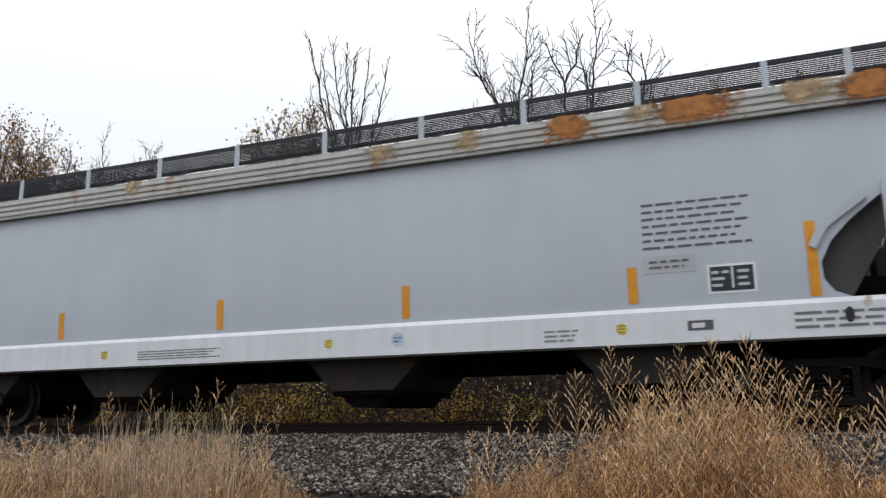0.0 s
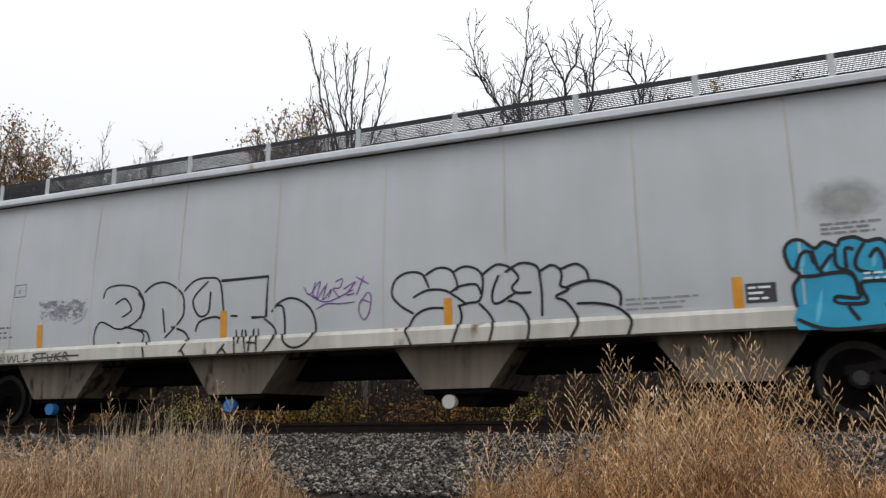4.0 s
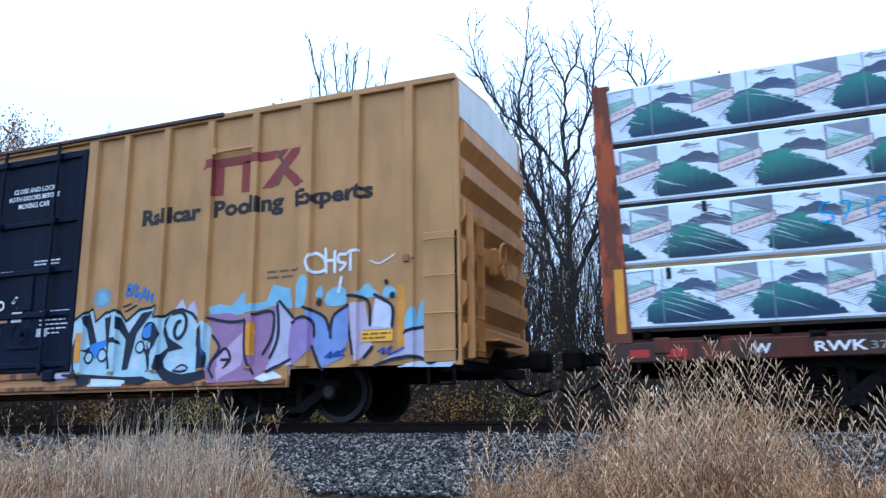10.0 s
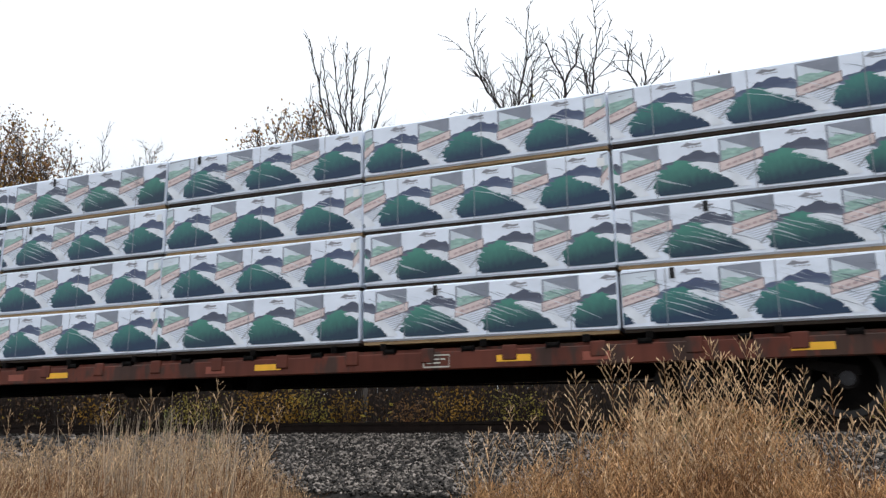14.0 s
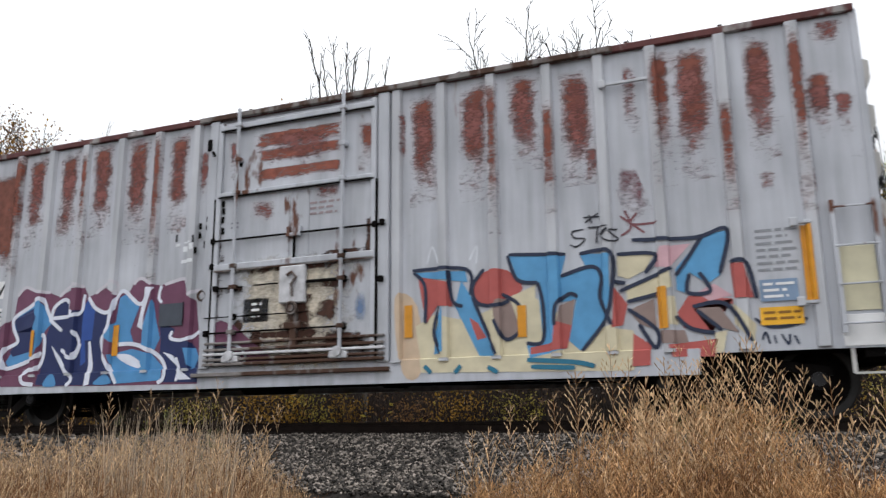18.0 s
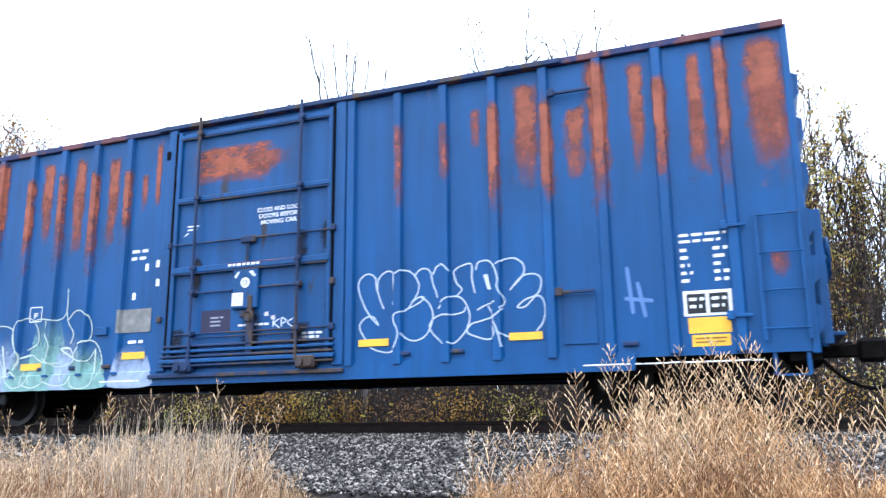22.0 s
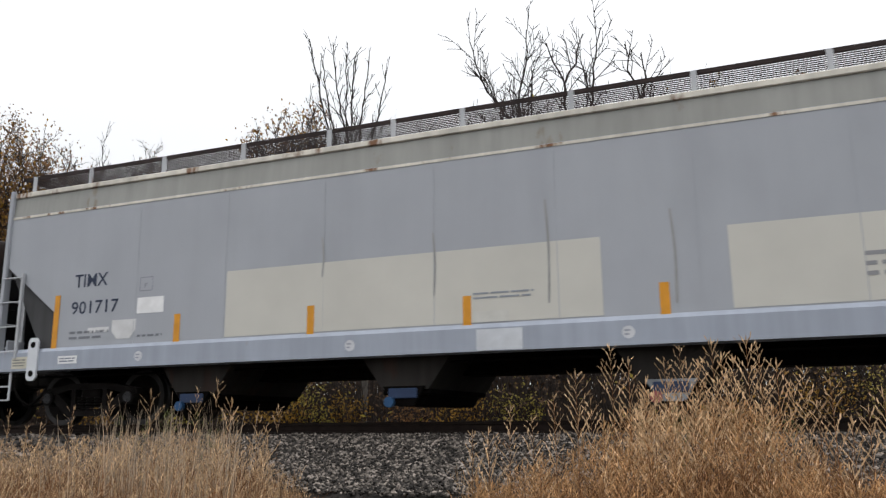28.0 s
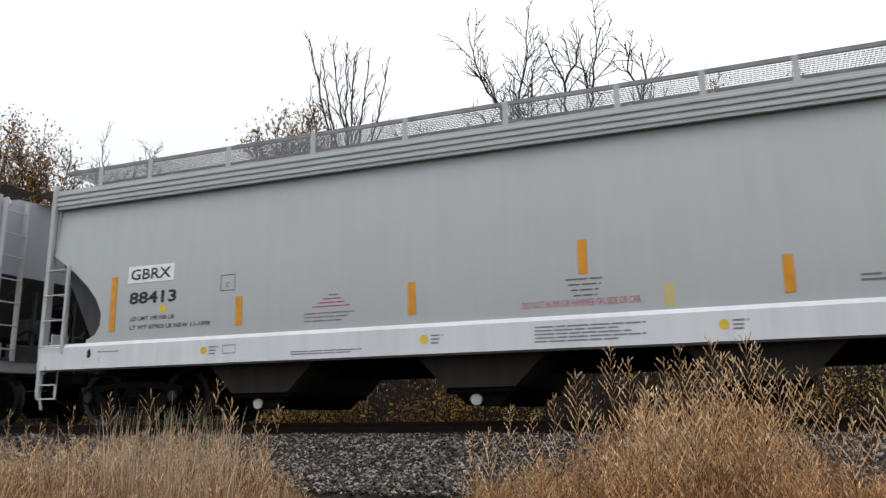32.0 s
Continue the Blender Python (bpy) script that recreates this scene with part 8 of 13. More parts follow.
    graffiti_grey(M, Marks(E_, lambda x, z: yp - 0.045))
    for path in [[(-1.49, 3.18), (-1.48, 3.36), (-1.36, 3.42), (-1.43, 3.22), (-1.28, 3.34), (-1.12, 3.2)], [(-1.28, 3.37), (-1.11, 3.35), (-1.16, 3.19), (-1.0, 3.31)], [(-1.06, 3.24), (-0.81, 3.26)], [(-1.56, 2.68), (-1.52, 2.86), (-1.36, 2.62), (-1.32, 2.86), (-1.2, 2.68), (-1.26, 2.87), (-1.03, 2.68), (-1.02, 2.86)], [(-1.52, 2.62), (-1.14, 2.75), (-0.72, 2.73)], [(-0.98, 2.89), (-0.89, 2.7), (-0.77, 2.87), (-0.75, 2.69)]]:
        part("scribble", Geo().tube([(L + 0.098, a, b) for a, b in path], 0.008, 4), flat(BLACK), E_)
    underframe(E_, 0.1, L - 0.1)
    truck(E_, 1.65)
    truck(E_, 14.25)


def graffiti_grey(M, D):
    navy, blue, sky3, white, plum, ink = (0.018, 0.028, 0.1), (0.03, 0.08, 0.3), (0.085, 0.26, 0.5), (0.7, 0.72, 0.8), (0.15, 0.055, 0.1), (0.022, 0.03, 0.06)
    red, cream, teal, pink, lt, brown = (0.42, 0.1, 0.09), (0.6, 0.54, 0.38), (0.03, 0.16, 0.25), (0.58, 0.36, 0.4), (0.1, 0.3, 0.53), (0.27, 0.2, 0.18)
    # blue and white letters on a plum cloud, left of the door
    M.fill([(1.44, 0.77), (1.58, 1.04), (1.73, 1.41), (2.04, 1.61), (2.40, 1.85), (2.44, 2.23), (2.59, 2.37), (2.84, 2.31), (3.21, 2.24), (3.43, 2.16), (3.72, 2.28), (3.98, 2.29), (4.09, 2.11), (4.28, 2.18), (4.47, 2.25), (4.64, 2.15), (4.95, 2.13), (5.04, 2.29), (5.18, 2.33), (5.46, 2.23), (5.62, 2.20), (5.73, 2.25), (6.04, 2.28), (6.15, 2.18), (6.18, 2.00), (6.33, 1.90), (6.41, 1.38), (6.45, 0.61), (4.84, 0.62), (2.30, 0.66)], plum, 1, smooth=False, label="blue and white spray graffiti on a plum cloud")
    M.fill([(2.40, 1.85), (3.01, 2.15), (3.19, 1.88), (3.31, 1.71), (3.16, 1.59), (3.04, 1.23), (2.99, 1.15), (2.38, 0.98), (2.31, 1.09), (2.50, 1.34), (2.54, 1.46), (2.45, 1.63)], sky3, 2, smooth=False)
    M.fill([(2.41, 1.81), (2.89, 2.01), (2.99, 1.83), (2.91, 1.57), (3.01, 1.56), (3.01, 1.27), (2.73, 1.22), (2.47, 1.17), (2.38, 1.26), (2.55, 1.42), (2.51, 1.59)], navy, 2.2, smooth=False)
    M.fill([(3.22, 1.55), (3.31, 1.75), (3.39, 2.00), (3.54, 2.09), (3.69, 2.04), (3.75, 1.89), (4.00, 1.91), (4.09, 2.11), (4.25, 1.90), (4.59, 1.82), (4.67, 1.63), (4.47, 1.48), (4.46, 1.25), (4.64, 0.97), (4.80, 0.64), (3.69, 0.65), (3.34, 0.65), (3.09, 0.68), (3.16, 1.02), (3.18, 1.43)], navy, 2.1, smooth=False)
    M.fill([(4.00, 1.96), (4.09, 2.09), (4.25, 1.88), (4.23, 1.38), (4.08, 1.38), (4.13, 1.03), (4.02, 0.95), (3.99, 1.63)], blue, 2.3, smooth=False)
    M.fill([(4.72, 1.67), (4.77, 2.06), (4.91, 2.11), (5.20, 1.90), (5.07, 1.59), (5.03, 1.49), (5.13, 1.28), (4.71, 1.30), (4.49, 1.44)], sky3, 2.4, smooth=False)
    M.fill([(4.63, 1.12), (5.09, 1.20), (5.50, 1.11), (5.75, 0.89), (5.74, 0.68), (4.84, 0.65), (4.68, 0.97)], sky3, 2.4, smooth=False)
    M.fill([(5.47, 1.98), (5.57, 1.58), (5.65, 1.35), (5.52, 1.10), (5.29, 1.29), (5.35, 1.59)], sky3, 2.4, smooth=False)
    M.fill([(5.56, 1.97), (5.64, 1.61), (5.93, 1.48), (5.89, 1.33), (6.20, 1.32), (6.37, 1.16), (6.44, 0.94), (6.45, 0.63), (5.78, 0.65), (5.82, 0.89), (5.66, 1.08), (5.67, 1.31)], navy, 2.2, smooth=False)
    M.fill([(6.16, 1.17), (6.37, 1.16), (6.44, 1.01), (6.34, 0.83), (6.25, 0.91)], sky3, 2.5, smooth=False)
    M.fill([(3.27, 0.65), (3.33, 0.79), (3.45, 0.85), (3.54, 0.73), (3.52, 0.64)], sky3, 2.5, smooth=True)
    M.fill([(4.37, 0.65), (4.48, 0.76), (4.62, 0.81), (4.73, 0.66)], sky3, 2.5, smooth=True)
    M.fill([(3.34, 1.34), (3.58, 1.11), (3.72, 0.92), (3.68, 0.84), (3.46, 1.13)], white, 3, smooth=False)
    M.fill([(4.16, 0.63), (4.20, 0.98), (4.16, 1.36), (4.21, 1.36), (4.30, 0.98), (4.28, 0.65)], white, 3, smooth=False)
    M.fill([(5.17, 1.56), (5.30, 2.19), (5.48, 2.18), (5.28, 1.50)], white, 3, smooth=False)
    M.fill([(4.77, 1.11), (5.05, 1.11), (5.35, 0.94), (5.29, 0.88), (5.01, 0.96)], white, 3, smooth=True)
    M.fill([(5.72, 1.13), (5.92, 1.07), (6.12, 0.82), (6.34, 0.68), (6.09, 0.68), (6.04, 0.88)], white, 3, smooth=False)
    M.strokes([[(3.31, 1.75), (3.19, 1.93), (3.04, 2.15), (2.76, 2.02), (2.43, 1.85), (2.42, 1.68), (2.54, 1.48), (2.52, 1.40), (2.29, 1.30), (2.26, 1.10), (2.38, 0.97), (3.00, 1.13), (3.12, 1.23)], [(3.04, 0.68), (2.80, 0.71), (2.74, 0.83), (2.86, 0.93), (3.06, 0.94), (3.18, 1.14), (3.17, 1.47), (3.09, 1.52)]], 0.07, white, 3)
    M.strokes([[(3.30, 1.79), (3.91, 1.84), (3.99, 2.08), (4.01, 2.16)], [(3.30, 1.81), (3.34, 1.98), (3.56, 2.10), (3.69, 2.02), (3.70, 1.91), (3.80, 1.87)], [(3.67, 0.96), (3.88, 0.76), (3.77, 0.64)], [(3.57, 1.25), (3.86, 1.10), (3.99, 1.33)], [(3.25, 1.78), (3.55, 1.57)]], 0.065, white, 3.1)
    M.strokes([[(4.09, 2.11), (4.25, 1.92), (4.49, 1.82), (4.64, 1.85), (4.72, 2.07), (4.86, 2.16), (5.20, 1.92), (5.37, 2.14)], [(4.64, 1.85), (4.60, 1.56), (4.45, 1.41), (4.48, 1.21), (4.61, 1.01), (4.84, 0.65)], [(4.71, 1.28), (5.09, 1.28), (5.41, 1.19), (5.68, 1.04), (5.80, 0.85), (5.78, 0.70), (5.68, 0.64)]], 0.065, white, 3.2)
    M.strokes([[(5.99, 1.03), (6.08, 0.80), (6.04, 0.66)], [(5.89, 1.45), (5.87, 1.33), (6.20, 1.30), (6.43, 1.42)], [(5.62, 2.20), (5.58, 2.01), (5.65, 1.92)], [(3.83, 1.56), (3.96, 1.35), (3.86, 1.12)]], 0.055, white, 3.3)
    M.strokes([[(2.44, 2.23), (2.62, 2.38), (2.89, 2.29), (3.21, 2.25)], [(3.43, 2.16), (3.72, 2.35), (3.97, 2.29)], [(4.23, 2.16), (4.56, 2.34), (4.71, 2.27), (4.67, 2.11)], [(5.04, 2.26), (5.18, 2.35), (5.46, 2.23)], [(5.68, 2.21), (6.04, 2.28), (6.15, 2.20)], [(6.18, 2.00), (6.35, 2.07), (6.46, 1.94)]], 0.055, (0.55, 0.53, 0.57), 1.6)
    M.strokes([[(1.87, 1.41), (1.99, 1.30), (1.83, 1.26), (1.98, 1.19), (2.11, 1.21)], [(1.92, 1.43), (1.93, 1.11), (2.10, 1.06)], [(1.83, 1.03), (2.19, 0.97)], [(1.82, 1.37), (2.01, 1.42)]], 0.022, (0.45, 0.42, 0.48), 2.2)
    M.strokes([[(1.15, 1.48), (1.32, 1.50), (1.45, 1.38), (1.23, 1.35), (1.15, 1.25), (1.35, 1.26), (1.50, 1.21)], [(1.16, 1.40), (1.33, 1.22), (1.52, 1.30)], [(1.25, 1.14), (1.48, 1.11)]], 0.022, (0.4, 0.37, 0.43), 2.2)
    D.fill([(6.66, 1.5), (6.85, 1.56), (7.11, 1.46), (7.3, 1.3), (7.47, 1.18), (7.66, 1.05), (7.86, 0.9), (7.9, 0.87), (6.66, 0.87)], plum, 2.4, smooth=False)
    D.strokes([[(7.0, 1.2), (7.2, 1.14), (7.32, 1.0), (7.3, 0.88)]], 0.045, white, 3)
    D.fill([(6.66, 1.16), (6.9, 1.18), (7.1, 1.1), (7.24, 0.95), (7.26, 0.87), (6.66, 0.87)], ink, 2.6, smooth=False)
    M.fill([(1.10, 1.56), (1.49, 1.54), (1.58, 1.06), (1.12, 1.07)], (0.24, 0.13, 0.2), 1)
    # large red, blue and cream letters right of the door
    M.fill([(9.81, 1.72), (10.13, 1.58), (10.20, 0.68), (9.91, 0.68)], (0.55, 0.42, 0.3), 1)
    M.fill([(10.10, 1.30), (10.38, 1.45), (10.83, 1.35), (11.74, 1.65), (12.48, 1.12), (12.82, 1.18), (13.16, 0.81), (13.05, 0.60), (10.20, 0.66)], cream, 1.2, smooth=False, label="red, blue and cream spray graffiti")
    M.fill([(10.08, 2.06), (10.85, 2.03), (10.88, 1.87), (10.15, 1.99)], lt, 2, smooth=False)
    M.fill([(10.14, 2.00), (10.47, 1.92), (10.51, 1.68), (10.26, 1.32)], red, 2.1, smooth=False)
    M.fill([(10.79, 1.90), (10.94, 1.65), (11.26, 0.85), (11.03, 0.86), (10.69, 1.55)], lt, 2.2, smooth=False)
    M.fill([(10.47, 1.92), (10.65, 1.87), (10.65, 1.55), (10.47, 1.56)], red, 2, smooth=False)
    M.fill([(10.40, 1.21), (10.52, 1.56), (10.52, 0.94), (10.38, 0.90)], lt, 2.3, smooth=False)
    M.fill([(10.90, 1.38), (11.02, 1.30), (11.14, 1.10), (11.01, 1.07)], red, 2.6, smooth=False)
    M.fill([(10.97, 1.77), (11.12, 1.99), (11.45, 1.99), (11.66, 1.73), (11.42, 1.61), (11.19, 1.54), (11.00, 1.61)], red, 2)
    M.fill([(11.29, 1.60), (11.61, 1.50), (11.63, 1.20), (11.43, 1.05), (11.28, 1.25)], brown, 2.1)
    M.fill([(11.47, 1.62), (11.83, 1.76), (11.82, 1.08), (11.67, 1.01)], cream, 2.2, smooth=False)
    M.fill([(11.48, 2.20), (12.26, 2.13), (12.18, 1.85), (12.51, 1.96), (12.44, 2.13), (12.83, 2.10), (12.81, 1.55), (12.73, 1.26), (12.61, 1.12), (12.40, 0.87), (12.24, 1.02), (12.30, 1.20), (12.37, 1.53), (12.15, 1.51), (12.08, 1.21), (12.23, 0.91), (11.74, 0.80), (11.69, 0.97), (11.91, 1.00), (11.87, 1.79), (11.59, 1.85)], lt, 2.5, smooth=False)
    M.fill([(12.08, 1.27), (12.30, 1.20), (12.23, 0.91), (11.74, 0.85), (11.74, 0.94), (12.05, 0.99)], red, 2.8, smooth=False)
    M.fill([(12.16, 1.47), (12.35, 1.54), (12.30, 1.20), (12.10, 1.21)], brown, 2.7, smooth=False)
    M.fill([(12.92, 2.06), (13.38, 2.04), (13.26, 1.85), (13.05, 1.75), (12.92, 1.80)], cream, 2, smooth=False)
    M.fill([(13.01, 1.67), (13.56, 1.81), (13.58, 1.61), (13.02, 1.45)], cream, 2.1, smooth=False)
    M.fill([(12.87, 1.65), (13.02, 1.43), (12.95, 1.17), (12.82, 1.14)], red, 2.2, smooth=False)
    M.fill([(13.02, 1.35), (13.35, 1.48), (13.36, 1.09), (13.16, 1.17)], brown, 2.3, smooth=False)
    M.fill([(13.07, 1.06), (13.28, 0.91), (13.26, 0.66), (13.04, 0.65)], red, 2.4, smooth=False)
    M.fill([(12.82, 1.14), (13.07, 1.10), (13.16, 0.81), (13.00, 0.62), (12.49, 0.72)], cream, 1.8, smooth=False)
    M.fill([(13.46, 2.13), (13.83, 2.14), (13.55, 1.85), (13.38, 1.88)], pink, 1.6, smooth=False)
    M.fill([(13.63, 1.83), (13.99, 2.23), (14.27, 2.27), (14.15, 1.72), (14.00, 1.62), (13.79, 1.78), (13.72, 1.53), (13.63, 1.57)], lt, 2.6, smooth=False)
    M.fill([(13.62, 1.29), (13.76, 1.49), (14.27, 1.42), (14.27, 1.36), (13.80, 1.35), (14.00, 1.02), (13.68, 1.10)], red, 2.2, smooth=False)
    M.fill([(14.27, 1.85), (14.42, 1.84), (14.51, 1.42), (14.29, 1.42)], red, 2.3, smooth=False)
    M.fill([(13.86, 1.52), (14.07, 1.62), (14.27, 1.46), (14.00, 1.41)], pink, 2.5, smooth=False)
    M.fill([(13.49, 0.90), (14.06, 0.95), (14.01, 0.74), (13.53, 0.75)], red, 2.2, smooth=False)
    M.fill([(13.84, 1.33), (14.12, 1.33), (14.31, 1.01), (14.12, 1.08)], brown, 2.5, smooth=False)
    M.fill([(14.27, 1.36), (14.51, 1.10), (14.47, 0.87), (14.27, 1.12)], cream, 2.3, smooth=False)
    M.fill([(13.40, 1.08), (13.69, 1.07), (13.73, 0.91), (13.41, 0.92)], brown, 2.1, smooth=False)
    M.fill([(14.04, 1.02), (14.18, 1.05), (14.12, 0.79), (14.02, 0.78)], cream, 2.2, smooth=False)
    M.fill([(13.39, 1.48), (13.60, 1.50), (13.62, 1.14), (13.44, 1.15)], cream, 1.9, smooth=False)
    M.strokes([[(11.48, 2.20), (12.26, 2.14)], [(10.06, 2.09), (10.87, 2.05), (10.92, 1.69)], [(12.44, 2.13), (12.85, 2.11), (12.83, 1.55), (12.73, 1.24), (12.42, 0.87)], [(12.18, 1.85), (12.58, 1.95), (12.71, 1.81), (12.68, 1.52), (12.82, 1.18)], [(11.87, 1.79), (11.93, 1.48), (11.91, 1.02), (11.69, 1.00)], [(12.08, 1.21), (12.11, 1.47), (12.28, 1.61), (12.39, 1.57)], [(11.46, 2.19), (11.59, 1.85), (11.87, 1.79)], [(11.12, 2.03), (10.95, 1.79), (11.03, 1.57), (11.29, 1.52), (11.47, 1.58)], [(11.37, 1.67), (11.61, 1.50), (11.63, 1.20), (11.41, 1.06), (11.26, 1.33)], [(10.61, 2.05), (10.66, 1.63), (10.81, 1.54)], [(10.08, 2.06), (10.25, 1.85), (10.25, 1.34)], [(10.47, 1.56), (10.38, 1.21), (10.48, 0.90)], [(10.95, 1.65), (11.28, 0.87)]], 0.05, ink, 4)
    M.strokes([[(12.92, 2.08), (13.40, 2.04), (13.26, 1.81)], [(12.93, 1.60), (13.59, 1.85)], [(13.02, 1.37), (13.36, 1.09), (13.33, 0.87), (13.15, 1.17)], [(13.12, 2.25), (13.89, 2.21), (14.27, 2.28), (14.15, 1.74)], [(13.63, 1.75), (13.79, 1.96), (13.97, 2.22)], [(13.79, 1.76), (13.76, 1.53), (14.02, 1.53), (13.91, 1.77)], [(14.27, 1.87), (14.46, 1.84), (14.54, 1.41)], [(13.80, 1.35), (14.19, 1.36), (14.45, 0.90)], [(13.84, 1.31), (14.12, 1.05)], [(13.60, 1.25), (13.76, 1.09), (14.04, 1.02)], [(12.86, 1.73), (13.01, 1.70)], [(13.02, 1.46), (13.47, 1.55)]], 0.05, ink, 4)
    M.strokes([[(10.25, 0.75), (10.35, 0.65)], [(10.78, 0.74), (10.69, 0.64)], [(11.16, 0.71), (11.30, 0.63)], [(11.70, 0.78), (12.32, 0.73), (12.58, 0.67)], [(11.75, 0.69), (12.33, 0.66)]], 0.06, teal, 4)
    M.strokes([[(14.50, 1.17), (14.65, 1.06), (14.95, 1.08), (15.06, 1.15)]], 0.03, ink, 4)
    M.strokes([[(14.56, 0.91), (14.60, 1.00), (14.64, 0.86)], [(14.69, 0.96), (14.71, 0.86)], [(14.77, 0.97), (14.84, 0.85), (14.86, 0.97)], [(14.91, 0.95), (14.95, 0.85)]], 0.025, ink, 2)
    M.strokes([[(13.05, 2.65), (13.12, 2.42), (12.99, 2.32)], [(13.20, 2.60), (13.12, 2.46), (13.45, 2.45)], [(12.99, 2.58), (13.29, 2.33)]], 0.03, (0.2, 0.08, 0.09), 1)
    M.strokes([[(12.51, 2.45), (12.36, 2.43), (12.38, 2.35), (12.52, 2.32), (12.41, 2.23), (12.32, 2.26)], [(12.56, 2.47), (12.82, 2.46)], [(12.69, 2.46), (12.67, 2.25)], [(12.71, 2.36), (12.82, 2.43), (12.74, 2.32), (12.85, 2.25)], [(12.95, 2.41), (12.84, 2.39), (12.95, 2.28), (12.82, 2.25)], [(12.59, 2.64), (12.62, 2.52)], [(12.51, 2.61), (12.73, 2.60)], [(12.53, 2.54), (12.71, 2.65)]], 0.022, (0.03, 0.03, 0.04), 2)
    M.strokes([[(10.28, 2.17), (10.36, 2.41), (10.45, 2.16)], [(10.91, 2.17), (11.02, 2.36), (11.01, 2.12)]], 0.03, (0.6, 0.62, 0.66), 1)


def build_blue_boxcar():
    L, yp = 15.6, -1.58
    posts = [(x, 1) for x in (0.75, 1.5, 2.29, 3.04, 3.79, 4.54, 5.28, 9.55, 10.31, 11.03, 11.77, 12.51, 13.25, 14.03, 14.8)]
    face, cuts = boxcar(F_, L, yp, 0.76, 4.88, posts, BLUE_BOX, BLUE_POST, BLUE_CHORD, BLUE_PLAIN, WHITE_END, (1.95, 13.55, 0.6), None, (0.08, 0.055, 0.065))
    blue_door(F_, yp)
    M = Marks(F_, lambda x, z: yp - 0.036 if z < 0.825 and 1.95 < x < 13.55 else face(x, z), cuts, levels=(0.822, 0.835))
    plated(M, "AT", 0.92, 1.42, 2.18, 2.45)
    plated(M, "W", 1.62, 2.17, 2.19, 2.46)
    plated(M, "173", 0.92, 1.43, 1.72, 1.99)
    plated(M, "671", 1.61, 2.18, 1.74, 2.0)
    M.text("LD LMT", 0.92, 1.3, 1.57, 1.64, WHITE, 1)
    M.text("234,000", 1.68, 2.1, 1.57, 1.64, WHITE, 1)
    M.text("LT WT", 0.92, 1.25, 1.42, 1.49, WHITE, 1)
    M.text("75,100", 1.73, 2.08, 1.42, 1.49, WHITE, 1)
    M.rect(0.93, 1.39, 1.06, 1.24, YELLOW, 1, "yellow_label")
    M.rect(0.95, 1.35, 0.86, 1.04, YELLOW, 1, "yellow_label")
    M.bars(0.98, 1.32, 0.88, 1.02, 2, (0.25, 0.12, 0.02), 2, 5, 2)
    M.strokes([[(3.28, 1.75), (3.55, 1.75), (3.55, 2.0), (3.28, 2.0), (3.28, 1.75)]], 0.02, WHITE, 1, "marking", False)
    M.text("F", 3.38, 3.46, 1.8, 1.9, WHITE, 1, 0.01)
    for x0, x1, z0, z1 in ((3.2, 3.66, 0.92, 1.03), (5.4, 5.86, 1.03, 1.14), (9.7, 10.17, 1.05, 1.15), (11.93, 12.38, 1.04, 1.14)):
        M.rect(x0, x1, z0, z1, YELLOW, 5, "reflector", "amber reflective strip")
    M.rect(14.16, 14.72, 1.23, 1.54, WHITE, 1, "stencil_panel")
    for a in (14.2, 14.46):
        M.rect(a, a + 0.22, 1.26, 1.5, BLACK, 2, "stencil_panel")
        M.bars(a + 0.03, a + 0.2, 1.3, 1.48, 2, WHITE, 3, 4, 1.3)
    M.rect(14.2, 14.69, 1.02, 1.21, YELLOW, 1, "yellow_label")
    M.rect(14.23, 14.67, 0.86, 1.0, YELLOW, 1, "yellow_label")
    M.bars(14.27, 14.63, 0.89, 0.98, 2, (0.25, 0.12, 0.02), 2, 5, 2)
    M.bars(14.16, 14.72, 2.12, 2.28, 2, WHITE, 1, 11, 4)
    M.bars(14.16, 14.3, 1.62, 2.1, 5, WHITE, 1, 12, 1.5)
    M.bars(14.55, 14.72, 1.62, 2.1, 5, WHITE, 1, 13, 1.5)
    M.rect(5.28, 5.94, 1.46, 1.84, mat("bare_scuffed_steel", (0.2, 0.195, 0.185), 0.6, 0.2, 0.4, 6, 0.2, 40), 3, "dark_patch", "grey patch of bare metal")
    M.bars(5.5, 5.8, 1.25, 1.36, 1, WHITE, 2, 6, 2)
    M.bars(5.45, 5.78, 2.62, 2.86, 2, (0.6, 0.63, 0.68), 1, 7, 1.5)
    for x, z in ((5.78, 2.52), (6.0, 2.56), (6.02, 2.25), (5.55, 2.05)):
        M.rect(x - 0.035, x + 0.035, z - 0.06, z + 0.06, (0.65, 0.66, 0.68), 1, "sticker")
    M.bars(5.0, 5.8, 0.66, 0.71, 1, WHITE, 2, 14, 3)
    M.bars(12.9, 15.0, 0.66, 0.7, 1, WHITE, 2, 15, 5)
    D = Marks(F_, lambda x, z: yp - 0.045)
    D.text("CLOSE AND LOCK", 7.92, 8.72, 3.2, 3.27, WHITE, 1, 0.015)
    D.text("DOORS BEFORE", 7.96, 8.7, 3.1, 3.17, WHITE, 1, 0.015)
    D.text("MOVING CAR", 8.0, 8.64, 3.0, 3.07, WHITE, 1, 0.015)
    D.rect(6.52, 8.35, 3.66, 4.42, flake("orange_door_bloom", (0.3, 0.085, 0.04), 6, 1.8, 0.9, 0.7, 0.4, 2.0, 0.3, 0.2), 1, "rust_stain")
    D.rect(7.4, 8.6, 3.75, 4.25, ORANGE_THIN, 1.2, "rust_stain")
